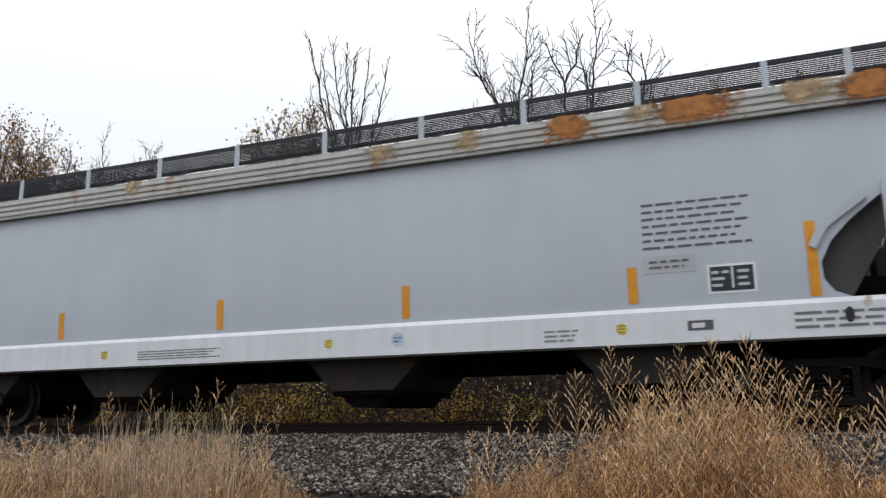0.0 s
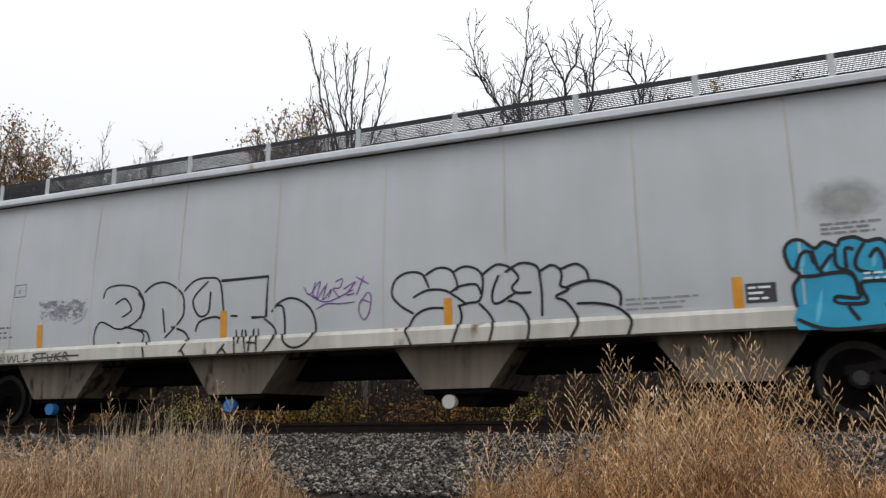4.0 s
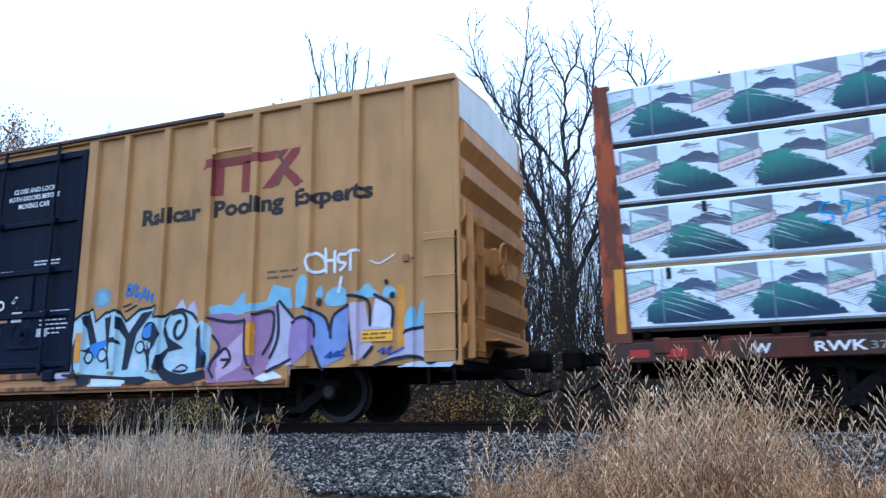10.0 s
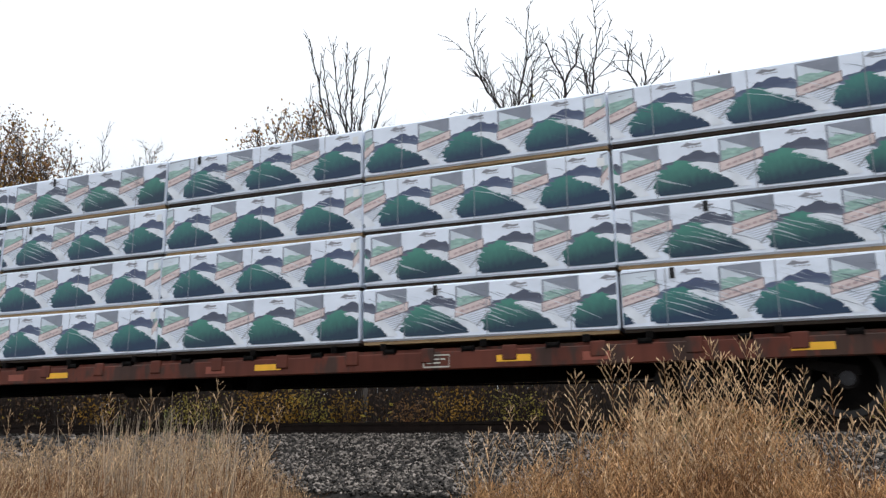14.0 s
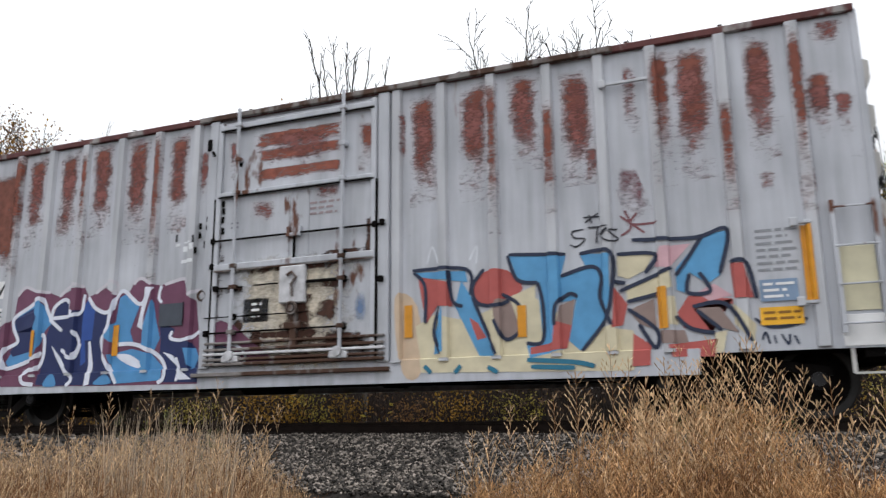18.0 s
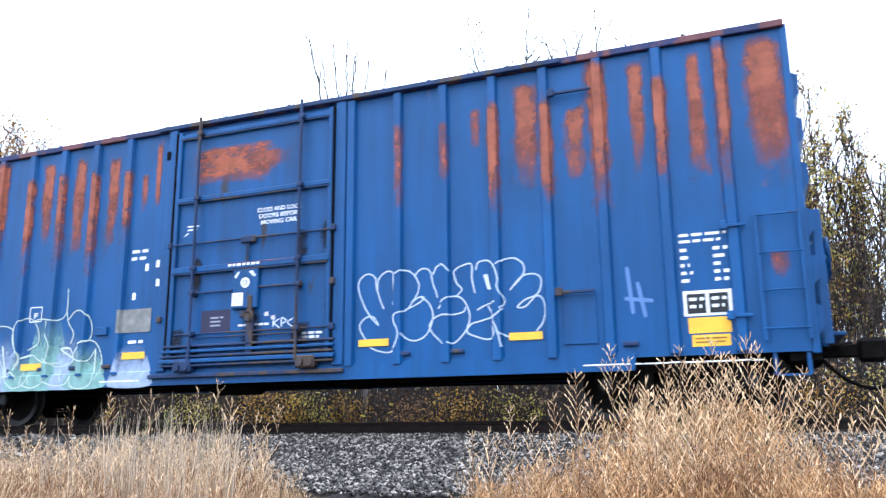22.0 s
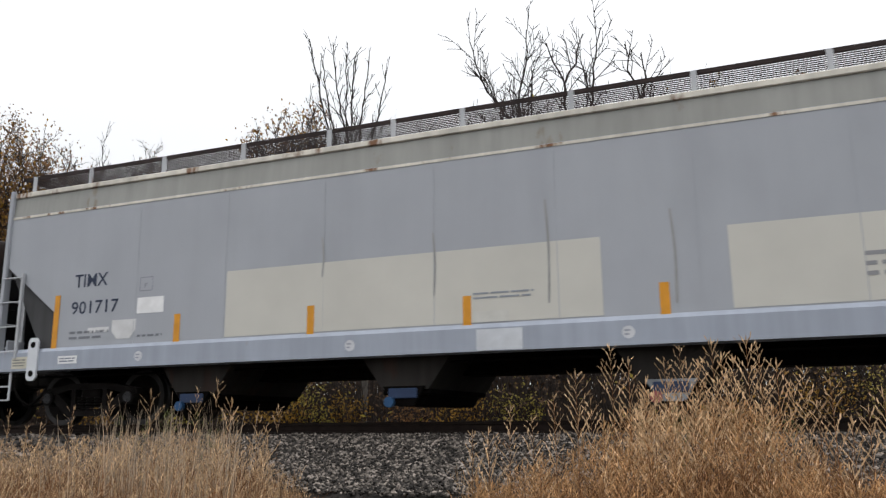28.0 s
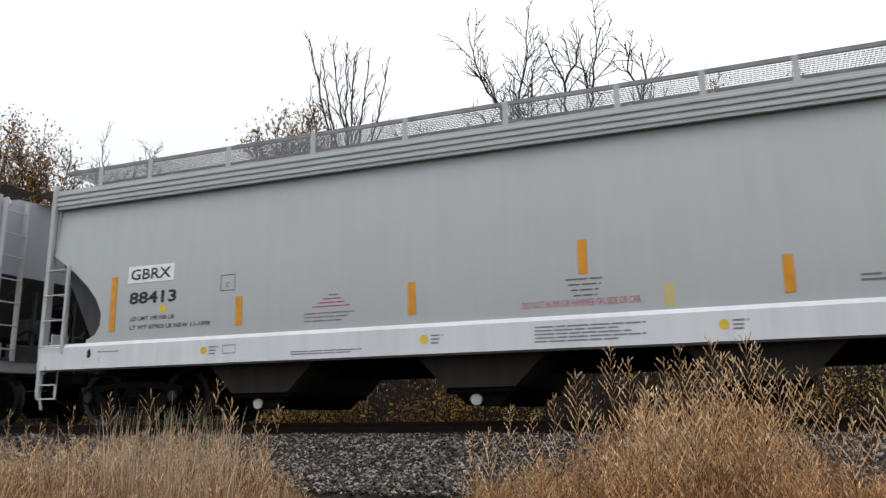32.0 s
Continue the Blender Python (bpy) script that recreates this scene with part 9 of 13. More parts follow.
    Marks(F_, lambda x, z: yp - 0.116).rect(6.7, 9.2, 2.4, 2.427, ORANGE_THIN, 1, "rust_stain")
    # faded orange patches between the posts, and runs down the posts
    for x0, x1, z0, z1 in ((-0.05, 0.68, 2.55, 4.72), (0.66, 1.34, 3.4, 4.55), (3.26, 3.62, 3.2, 4.66), (3.98, 4.36, 2.95, 4.68), (4.76, 5.12, 2.95, 4.6), (12.0, 12.5, 3.1, 4.66),
                           (12.72, 13.12, 3.3, 4.2), (13.6, 13.9, 3.25, 4.7), (14.34, 14.62, 2.95, 4.74), (14.98, 15.66, 2.75, 4.8)):
        M.rect(x0, x1, z0, z1, ORANGE_FLAKE, 1, "rust_stain")
        M.rect(x0, x1, z0 - 0.35, z1 - 0.6, ORANGE_THIN, 1.2, "rust_stain")
    for x0, x1, z0, z1 in ((1.36, 1.64, 2.5, 4.6), (2.1, 2.52, 2.6, 4.88), (2.9, 3.18, 2.5, 4.45), (3.64, 3.94, 2.5, 4.5), (4.4, 4.7, 2.4, 4.4), (5.16, 5.42, 2.6, 4.35), (11.64, 11.9, 2.5, 4.5),
                           (12.4, 12.66, 2.6, 4.4), (13.04, 13.44, 2.6, 4.86), (13.9, 14.18, 2.5, 4.5), (14.68, 14.94, 2.4, 4.86), (5.82, 5.98, 3.1, 4.7)):
        M.rect(x0, x1, z0, z1, ORANGE_FLAKE, 1.4, "rust_stain")
    for x0, x1, z0, z1 in ((1.7, 2.1, 3.2, 4.2), (10.2, 10.45, 2.6, 4.4), (11.36, 11.64, 3.5, 4.4), (5.5, 5.75, 3.2, 4.2), (10.9, 11.15, 2.9, 4.3), (1.5, 1.9, 2.6, 3.3), (15.1, 15.5, 1.5, 2.0)):
        M.rect(x0, x1, z0, z1, ORANGE_THIN, 1.3, "rust_stain")
    G = Marks(F_, lambda x, z: yp - 0.115)
    G.rect(7.57, 7.77, 1.75, 1.95, WHITE, 1, "paper_label")
    G.bars(7.59, 7.75, 1.78, 1.92, 4, (0.35, 0.37, 0.42), 2, 3, 2)
    G.fill([(7.8 + 0.08 * math.cos(a * 0.785), 2.1 + 0.08 * math.sin(a * 0.785)) for a in range(8)], WHITE, 1, "marking")
    G.strokes([[(7.77, 2.14), (7.77, 2.06)], [(7.8, 2.14), (7.84, 2.1), (7.8, 2.06)]], 0.016, (0.02, 0.06, 0.2), 2, "marking")
    for q in (((7.6, 2.2), (7.66, 2.28), (7.7, 2.27), (7.63, 2.17)), ((7.86, 2.27), (7.93, 2.28), (7.99, 2.2), (7.95, 2.18))):
        G.lay("marking", list(q), [(0, 1, 2, 3)], (0.6, 0.62, 0.66), 1)
    G.bars(7.47, 8.04, 2.36, 2.42, 1, WHITE, 1, 4, 6, 0.6)
    D.bars(6.6, 6.82, 3.02, 3.13, 2, WHITE, 1, 16, 1.5)
    D.lay("marking", [(6.52, 2.93), (6.6, 3.0), (6.63, 2.99)], [(0, 1, 2)], WHITE, 1)
    D.rect(6.96, 7.51, 1.38, 1.72, (0.022, 0.02, 0.05), 1, "stencil_panel")
    D.bars(7.14, 7.38, 1.45, 1.63, 3, (0.28, 0.28, 0.34), 2, 5, 1.5)
    D.bars(8.78, 9.14, 1.2, 1.32, 2, WHITE, 1, 17, 4, 0.6)
    D.bars(7.66, 8.2, 1.44, 1.48, 1, WHITE, 1, 18, 4, 0.8)
    for x, z in ((8.12, 1.58), (8.24, 1.52)):
        D.rect(x, x + 0.07, z, z + 0.06, (0.5, 0.46, 0.46), 1, "marking")
    D.strokes([[(8.29, 1.53), (8.28, 1.41)], [(8.38, 1.52), (8.3, 1.46), (8.4, 1.39)], [(8.43, 1.4), (8.43, 1.53), (8.51, 1.49), (8.44, 1.45)], [(8.62, 1.52), (8.54, 1.46), (8.62, 1.39)]], 0.018, (0.55, 0.6, 0.68), 2)
    SOOT = flake("dark_oily_grime", (0.012, 0.012, 0.018), 9, 3, 0.9, 1.0, 0.4, 0.7, 0.22)
    for xa, xb, za, zb in ((6.3, 6.7, 0.85, 1.5), (7.65, 8.15, 0.9, 1.7), (8.5, 9.0, 0.85, 1.5), (9.1, 9.4, 0.9, 2.0), (6.6, 7.0, 0.85, 1.2), (6.7, 6.95, 1.9, 2.6), (8.6, 8.9, 2.3, 2.9), (9.0, 9.4, 2.4, 3.0)):
        D.rect(xa, xb, za, zb, SOOT, 2.2, "stain")
    D.rect(6.24, 6.42, 0.98, 1.32, flake("brown_corner_rust", (0.12, 0.05, 0.03), 9, 3, 0.8, 1.0, 0.4, 1.0, 0.3), 2.4, "rust_stain")
    for x0 in (0.0, 15.02):
        rungs(F_, x0 + 0.04, x0 + 0.52, yp - 0.09, [1.03, 1.48, 1.93, 2.39], BLUE_PLAIN, 0.02, True, 0.9, 2.45)
    for x in (0.62, 14.68):
        tack(F_, x, yp - 0.06, 1.2, 0.26, BLUE_PLAIN)
        tack(F_, x, yp - 0.06, 2.3, 0.26, BLUE_PLAIN)
    tack(F_, 12.62, yp - 0.065, 4.36, 0.55, BLUE_DARK, "hand_hold")
    tack(F_, 12.62, yp - 0.065, 1.62, 0.48, BLUE_DARK, "hand_hold")
    part("drain_plate", Geo().box(12.66, 13.1, yp - 0.02, yp, 0.95, 1.6, 0.006), BLUE_PLAIN, F_)
    for x in (2.2, 2.9, 3.6, 4.3, 10.3, 11.1, 13.4, 5.0):
        part("tie_down", Geo().box(x, x + 0.2, yp - 0.05, yp, 0.9, 0.96, 0.012), BLUE_DARK, F_)
    for x in (0.1, 15.14):
        stirrup(F_, x, x + 0.36, yp + 0.03, 0.5, 0.78, BLUE_PLAIN)
    end_gear(F_, L, BLUE_PLAIN)
    # pale sprayed haze with loops, and a white outline tag
    GREEN_HAZE = mist("pale_green_spray", (0.24, 0.4, 0.36), 0.8, True)
    WHITE_HAZE = mist("pale_lilac_spray", (0.36, 0.42, 0.55), 0.8, True)
    for k, (x, w, top) in enumerate(((2.35, 0.5, 1.5), (2.85, 0.5, 1.6), (3.3, 0.6, 1.3), (3.75, 0.7, 1.95), (4.25, 0.5, 1.6), (4.65, 0.6, 1.4), (2.05, 0.3, 1.0), (5.6, 0.6, 1.35))):
        M.fill([(x - w * 0.7, 0.6), (x - w * 0.6, 0.85), (x - w * 0.45, 0.6 + (top - 0.6) * 0.7), (x - w * 0.15, top), (x + w * 0.2, top), (x + w * 0.5, 0.6 + (top - 0.6) * 0.65), (x + w * 0.65, 0.85), (x + w * 0.7, 0.6)],
               WHITE_HAZE if k % 3 == 1 else GREEN_HAZE, 1 + 0.06 * k, "graffiti", label="pale green sprayed graffiti haze" if k == 0 else "")
    M.strokes([[(2.48, 1.30), (2.37, 1.52), (2.45, 1.67), (2.69, 1.71), (2.93, 1.62), (3.02, 1.39), (3.12, 1.15), (3.08, 0.92)], [(3.06, 1.30), (3.00, 1.59), (3.06, 1.75), (3.23, 1.82), (3.40, 1.76), (3.53, 1.56), (3.53, 1.37), (3.31, 1.26)], [(3.40, 1.76), (3.57, 1.79), (3.74, 1.74), (3.72, 1.55), (3.84, 1.31), (3.77, 1.03)], [(3.74, 1.76), (3.96, 1.75), (4.09, 1.81), (4.14, 1.95), (4.12, 2.28)], [(4.13, 1.95), (4.18, 1.71), (4.32, 1.51), (4.27, 1.33)]], 0.02, (0.45, 0.5, 0.44), 3)
    M.strokes([[(4.18, 1.73), (4.33, 1.88), (4.55, 1.85), (4.71, 1.63), (4.69, 1.40), (4.45, 1.32)], [(4.40, 1.25), (4.56, 1.36), (4.79, 1.35), (4.95, 1.16), (4.98, 0.94), (4.88, 0.72)], [(2.36, 0.85), (2.28, 1.04), (2.45, 1.18), (2.66, 1.12), (2.79, 0.88), (2.75, 0.67), (2.43, 0.65), (2.12, 0.76)], [(2.71, 1.36), (2.78, 1.07), (2.86, 0.78), (3.06, 0.63), (3.29, 0.68), (3.44, 0.86)], [(3.23, 0.68), (3.28, 0.91), (3.44, 0.93), (3.66, 0.89), (3.73, 0.71), (3.51, 0.62), (3.26, 0.68)]], 0.02, (0.45, 0.5, 0.44), 3.4)
    M.strokes([[(3.72, 0.73), (4.00, 0.65), (4.26, 0.67), (4.36, 0.82)], [(4.36, 0.82), (4.37, 0.64), (4.63, 0.59), (4.83, 0.72), (4.84, 1.21)], [(4.35, 1.10), (4.08, 1.25), (4.27, 1.26), (4.36, 1.05), (4.15, 0.97), (3.93, 0.98), (3.71, 1.12)], [(3.15, 1.13), (3.43, 1.18), (3.60, 1.08), (3.82, 1.03), (4.04, 1.02)], [(4.45, 1.32), (4.35, 1.10), (4.67, 1.04), (4.84, 1.23)], [(2.91, 0.87), (3.05, 0.89), (3.14, 0.77)], [(4.09, 0.92), (4.15, 0.72)], [(3.39, 0.86), (3.42, 0.69)]], 0.02, (0.45, 0.5, 0.44), 3.8)
    M.strokes([[(2.36, 0.85), (2.28, 1.04), (2.45, 1.18), (2.66, 1.12)], [(2.71, 1.36), (2.78, 1.07), (2.86, 0.78)], [(4.35, 1.1), (4.08, 1.25), (4.27, 1.26)], [(3.15, 1.13), (3.43, 1.18)], [(4.84, 0.8), (4.84, 1.21)]], 0.03, (0.6, 0.64, 0.6), 3.4)
    part("placard_holder", Geo().box(4.82, 5.06, yp - 0.045, yp, 1.44, 1.58, 0.01), BLUE_PLAIN, F_)
    M.strokes([[(10.01, 1.34), (9.88, 1.47), (9.76, 1.67), (9.68, 1.91), (9.73, 2.04), (9.84, 2.09), (9.95, 2.03), (9.97, 1.89), (10.04, 1.68), (10.09, 1.57)], [(9.99, 1.83), (10.0, 1.99), (10.1, 2.09), (10.2, 2.1), (10.26, 2.02), (10.25, 1.82), (10.23, 1.62)], [(10.27, 2.05), (10.38, 2.1), (10.52, 2.06), (10.62, 1.92), (10.62, 1.78), (10.53, 1.64), (10.45, 1.54), (10.28, 1.48), (10.27, 1.38), (10.33, 1.23), (10.3, 1.09), (10.2, 0.96), (10.01, 0.98), (9.87, 1.04)], [(10.01, 1.34), (9.93, 1.46), (9.81, 1.46), (9.72, 1.38), (9.72, 1.29), (9.81, 1.14)], [(10.41, 1.53), (10.63, 1.62), (10.71, 1.69), (10.63, 1.7), (10.51, 1.63)]], 0.021, (0.42, 0.48, 0.56), 2)
    M.strokes([[(10.66, 1.7), (10.78, 1.61), (10.84, 1.45), (10.8, 1.27), (10.71, 1.15), (10.57, 1.1), (10.43, 1.14), (10.36, 1.22)], [(10.57, 2.0), (10.63, 2.08), (10.73, 2.1), (10.81, 2.04), (10.84, 1.89), (10.89, 1.76), (10.91, 1.68)], [(10.85, 2.01), (10.9, 2.11), (11.0, 2.13), (11.1, 2.03)], [(10.92, 1.52), (11.0, 1.63), (11.13, 1.68), (11.26, 1.65), (11.35, 1.52), (11.38, 1.37), (11.33, 1.22), (11.24, 1.11), (11.14, 1.04), (11.06, 1.06)], [(11.0, 1.04), (10.87, 1.15), (10.79, 1.27), (10.83, 1.37), (10.94, 1.43), (11.14, 1.43), (11.29, 1.46), (11.32, 1.52)], [(11.15, 2.02), (11.23, 2.08), (11.41, 2.11), (11.42, 1.91), (11.46, 1.7)]], 0.021, (0.42, 0.48, 0.56), 2)
    M.strokes([[(11.15, 2.02), (11.19, 1.87), (11.27, 1.77), (11.2, 1.69)], [(11.48, 2.02), (11.51, 2.12), (11.64, 2.14), (11.74, 2.06), (11.8, 1.88), (11.79, 1.75), (11.88, 1.57), (11.81, 1.47)], [(11.48, 1.47), (11.61, 1.53), (11.75, 1.57)], [(11.64, 1.52), (11.71, 1.39), (11.72, 1.32)], [(11.85, 1.47), (11.74, 1.38), (11.53, 1.32), (11.39, 1.28), (11.34, 1.18), (11.48, 1.11), (11.64, 1.07), (11.73, 1.13), (11.71, 1.25)], [(11.72, 1.31), (11.78, 1.17), (11.83, 0.96)], [(11.76, 1.17), (11.92, 1.09), (12.0, 1.07)], [(11.77, 2.07), (11.88, 2.13), (12.02, 2.14), (12.13, 2.07), (12.16, 1.97), (12.12, 1.88), (11.95, 1.71)]], 0.021, (0.42, 0.48, 0.56), 2)
    M.strokes([[(11.95, 1.71), (12.12, 1.88), (12.27, 1.91), (12.37, 1.86), (12.38, 1.75), (12.32, 1.63), (12.16, 1.57), (12.05, 1.48), (12.16, 1.48), (12.31, 1.61), (12.4, 1.56), (12.43, 1.41), (12.39, 1.26), (12.3, 1.15)]], 0.021, (0.42, 0.48, 0.56), 2)
    M.fill([(11.58, 1.95), (11.64, 1.95), (11.69, 1.74), (11.64, 1.74)], (0.55, 0.6, 0.68), 2, smooth=False)
    M.strokes([[(13.5, 1.9), (13.55, 1.3)], [(13.62, 1.7), (13.7, 1.25)], [(13.45, 1.5), (13.8, 1.45)]], 0.05, (0.1, 0.18, 0.38), 1)
    underframe(F_, 0.1, L - 0.1)
    truck(F_, 1.45)
    truck(F_, 13.98)


build_grey_boxcar()
build_blue_boxcar()


# ---- loaded centerbeam flatcar ----
OXIDE = paint("red_oxide_flatcar_paint", (0.105, 0.027, 0.015), (0.05, 0.025, 0.018), 0.22, (0, 0.5), grime=0.3, rough=0.7)
OXIDE_ORANGE = paint("orange_worn_steel", (0.3, 0.07, 0.02), (0.12, 0.04, 0.02), 0.25, (0, 0.5), grime=0.3, rough=0.75)
WRAP = mat("white_lumber_wrap", (0.75, 0.8, 0.89), 0.42, 0, 0.07, 2.5, 0.5, 5)
# Board edges: the dark of the gaps between tiers is put into this brown.
DUNNAGE = mat("gap_dark_board_edges", (0.028, 0.019, 0.013), 0.85, 0, 0.3, 6)
PINE = mat("sawn_pine_edges", (0.3, 0.2, 0.1), 0.7, 0, 0.2, 6)
FLAT = rail_car("flatcar", "rust-red centerbeam flatcar with end bulkheads, loaded with lumber", "flatcar", 44.69)


def build_flatcar():
    L, y = 22.73, -1.45
    g = Geo().box(0.05, L - 0.05, y, y + 0.12, 0.7, 0.95, 0.015)
    part("side_sill", g, OXIDE, FLAT)
    part("far_side_sill", Geo().box(0.05, L - 0.05, -y - 0.12, -y, 0.7, 0.95, 0.015), OXIDE, FLAT)
    part("deck", Geo().box(0.05, L - 0.05, y + 0.12, -y - 0.12, 0.86, 1.0), OXIDE, FLAT)
    part("center_beam", Geo().box(0.3, L - 0.3, -0.08, 0.08, 1.0, 4.5), OXIDE, FLAT)
    for i in range(19):
        x = 0.7 + i * 1.18
        if i not in (1, 2, 3):
            part("stake_pocket", Geo().box(x - 0.1, x + 0.1, y - 0.02, y + 0.02, 0.80, 1.0, 0.012), OXIDE, FLAT)
        part("winch", Geo().cyl((x + 0.5, y + 0.02, 0.97), (x + 0.68, y + 0.02, 0.97), 0.04, n=8).box(x + 0.5, x + 0.52, y - 0.02, y + 0.04, 0.93, 1.02).box(x + 0.66, x + 0.68, y - 0.02, y + 0.04, 0.93, 1.02), FRAME_DARK, FLAT)
    for x, k in ((0.0, 1), (L, -1)):
        b = part("bulkhead", Geo().box(x + k * 0.06, x + k * 0.16, y + 0.1, -y - 0.1, 0.95, 4.35, 0.01), OXIDE, FLAT, "rust-red steel end bulkhead")
        for s in (-1, 1):
            yy = s * -y
            part("corner_column", Geo().prism([(x, 0.95), (x + k * 0.34, 0.95), (x + k * 0.26, 3.2), (x + k * 0.2, 4.3), (x + k * 0.05, 4.48), (x, 4.4)], yy, yy - s * 0.14), OXIDE_ORANGE, b)
        part("top_beam", Geo().box(x - k * 0.02, x + k * 0.22, y + 0.05, -y - 0.05, 4.28, 4.46, 0.02), OXIDE_ORANGE, b)
        for yy in (-0.75, 0.0, 0.75):
            part("bulkhead_post", Geo().box(x - k * 0.08, x + k * 0.06, yy - 0.06, yy + 0.06, 0.95, 4.3, 0.015), OXIDE, b)
        for z in (1.5, 2.2, 2.95, 3.6):
            part("bulkhead_beam", Geo().box(x - k * 0.05, x + k * 0.06, y + 0.12, -y - 0.12, z - 0.07, z + 0.07, 0.015), OXIDE, b)
        part("end_sill", Geo().box(x, x + k * 0.25, -1.4, 1.4, 0.62, 0.95, 0.02), OXIDE, FLAT)
        coupler(FLAT, x, -k)
        stirrup(FLAT, min(x, x + k * 0.4) + 0.04, max(x, x + k * 0.4) - 0.0, y + 0.02, 0.45, 0.75, FRAME_DARK)
    brake_wheel(FLAT, L + 0.03, 1, -0.3, 2.1, OXIDE)
    M = Marks(FLAT, lambda x, z: y)
    M.text("W", 1.74, 1.95, 0.76, 0.88, WHITE, 1, 0.02)
    M.text("RWK", 2.42, 2.97, 0.76, 0.88, WHITE, 1, 0.02)
    M.text("37", 3.0, 3.18, 0.77, 0.86, (0.3, 0.3, 0.28), 1)
    M.text("3854", 3.7, 4.2, 0.77, 0.88, (0.6, 0.6, 0.56), 1)
    M.fill([(4.36 + 0.05 * math.cos(a), 0.83 + 0.05 * math.sin(a)) for a in (0, 0.785, 1.57, 2.36, 3.14, 3.93, 4.71, 5.5)], WHITE, 1, "marking")
    for x in (4.85, 8.99, 13.2, 17.04, 20.66):
        M.rect(x, x + 0.47, 0.78, 0.87, YELLOW, 1, "reflector", "amber reflective strip")
    for x in (0.3, 0.75):
        M.rect(x, x + 0.24, 0.76, 0.86, (0.35, 0.03, 0.02), 1, "marking")
    for x in (6.8, 8.1, 12.3, 18.2):
        M.rect(x, x + 0.35, 0.76, 0.87, (0.24, 0.07, 0.045), 1, "faded_patch")
    M.strokes([[(15.98, 0.74), (16.36, 0.74), (16.36, 0.9), (15.98, 0.9), (15.98, 0.74)]], 0.02, (0.5, 0.48, 0.42), 1, "marking", False)
    M.bars(16.03, 16.3, 0.77, 0.87, 2, (0.5, 0.48, 0.42), 1, 4, 2)
    R = Marks(FLAT, lambda x, z: y - 0.002)
    R.rect(22.46, 22.6, 1.07, 1.98, ORANGE_TAPE, 1, "reflector")
    R.rect(0.16, 0.28, 1.07, 1.9, ORANGE_TAPE, 1, "reflector")
    underframe(FLAT, 0.2, L - 0.2, 0.7)
    truck(FLAT, 2.35)
    truck(FLAT, 20.35)


build_flatcar()

# wrapped lumber packages, printed with mountains, trees and banners
SLATE, SLATE2 = (0.085, 0.095, 0.135), (0.075, 0.095, 0.165)
MEADOW, SKYP, BANNER, GREYP = (0.3, 0.45, 0.4), (0.62, 0.68, 0.74), (0.66, 0.55, 0.53), (0.3, 0.32, 0.36)
PKG = []


def graded(name, low, high, tilt=0.4, start=0.35, end=0.75, grain=(14, 1, 14)):
    """Printed ink that fades from a low to a high colour in brushed strokes."""
    m = mat(name, high, 0.45)
    n, l = m.node_tree.nodes, m.node_tree.links
    tc, sep = n.new("ShaderNodeTexCoord"), n.new("ShaderNodeSeparateXYZ")
    l.new(tc.outputs["Generated"], sep.inputs[0])
    mp = n.new("ShaderNodeMapping")
    mp.inputs["Rotation"].default_value = (0, 0.6, 0)
    mp.inputs["Scale"].default_value = grain
    l.new(tc.outputs["Object"], mp.inputs["Vector"])
    no = n.new("ShaderNodeTexNoise")
    no.inputs["Scale"].default_value, no.inputs["Detail"].default_value = 1.0, 4
    l.new(mp.outputs[0], no.inputs["Vector"])
    a = n.new("ShaderNodeMath")
    a.operation = "MULTIPLY_ADD"
    a.inputs[1].default_value = -tilt
    l.new(sep.outputs[0], a.inputs[0])
    l.new(sep.outputs[2], a.inputs[2])
    c = n.new("ShaderNodeMath")
    c.operation = "MULTIPLY_ADD"
    c.inputs[1].default_value = 0.35
    l.new(no.outputs[0], c.inputs[0])
    l.new(a.outputs[0], c.inputs[2])
    mr = n.new("ShaderNodeMapRange")
    mr.inputs["From Min"].default_value, mr.inputs["From Max"].default_value = start, end
    l.new(c.outputs[0], mr.inputs[0])
    mix = n.new("ShaderNodeMixRGB")
    mix.inputs[1].default_value, mix.inputs[2].default_value = (*low, 1), (*high, 1)
    l.new(mr.outputs[0], mix.inputs[0])
    l.new(mix.outputs[0], n["Principled BSDF"].inputs["Base Color"])
    return m


HILL_INK = graded("printed_green_trees", (0.02, 0.042, 0.07), (0.075, 0.245, 0.19), 0.3, 0.22, 0.92, (22, 1, 8))
HILL_INK2 = graded("printed_green_trees_cool", (0.02, 0.042, 0.085), (0.06, 0.21, 0.18), 0.34, 0.22, 0.92, (22, 1, 8))
PEAK_INK = graded("printed_slate_mountains", (0.17, 0.19, 0.25), SLATE, 0.0, 0.3, 0.8, (7, 1, 12))
PEAK_INK2 = graded("printed_blue_mountains", (0.16, 0.2, 0.29), SLATE2, 0.0, 0.3, 0.8, (7, 1, 12))
PANEL_INK = mat("printed_pale_sky", SKYP, 0.45, 0, 0.2, 2.0)
MEADOW_INK = mat("printed_meadow", MEADOW, 0.45, 0, 0.35, 9.0, stretch=(1, 1, 3))


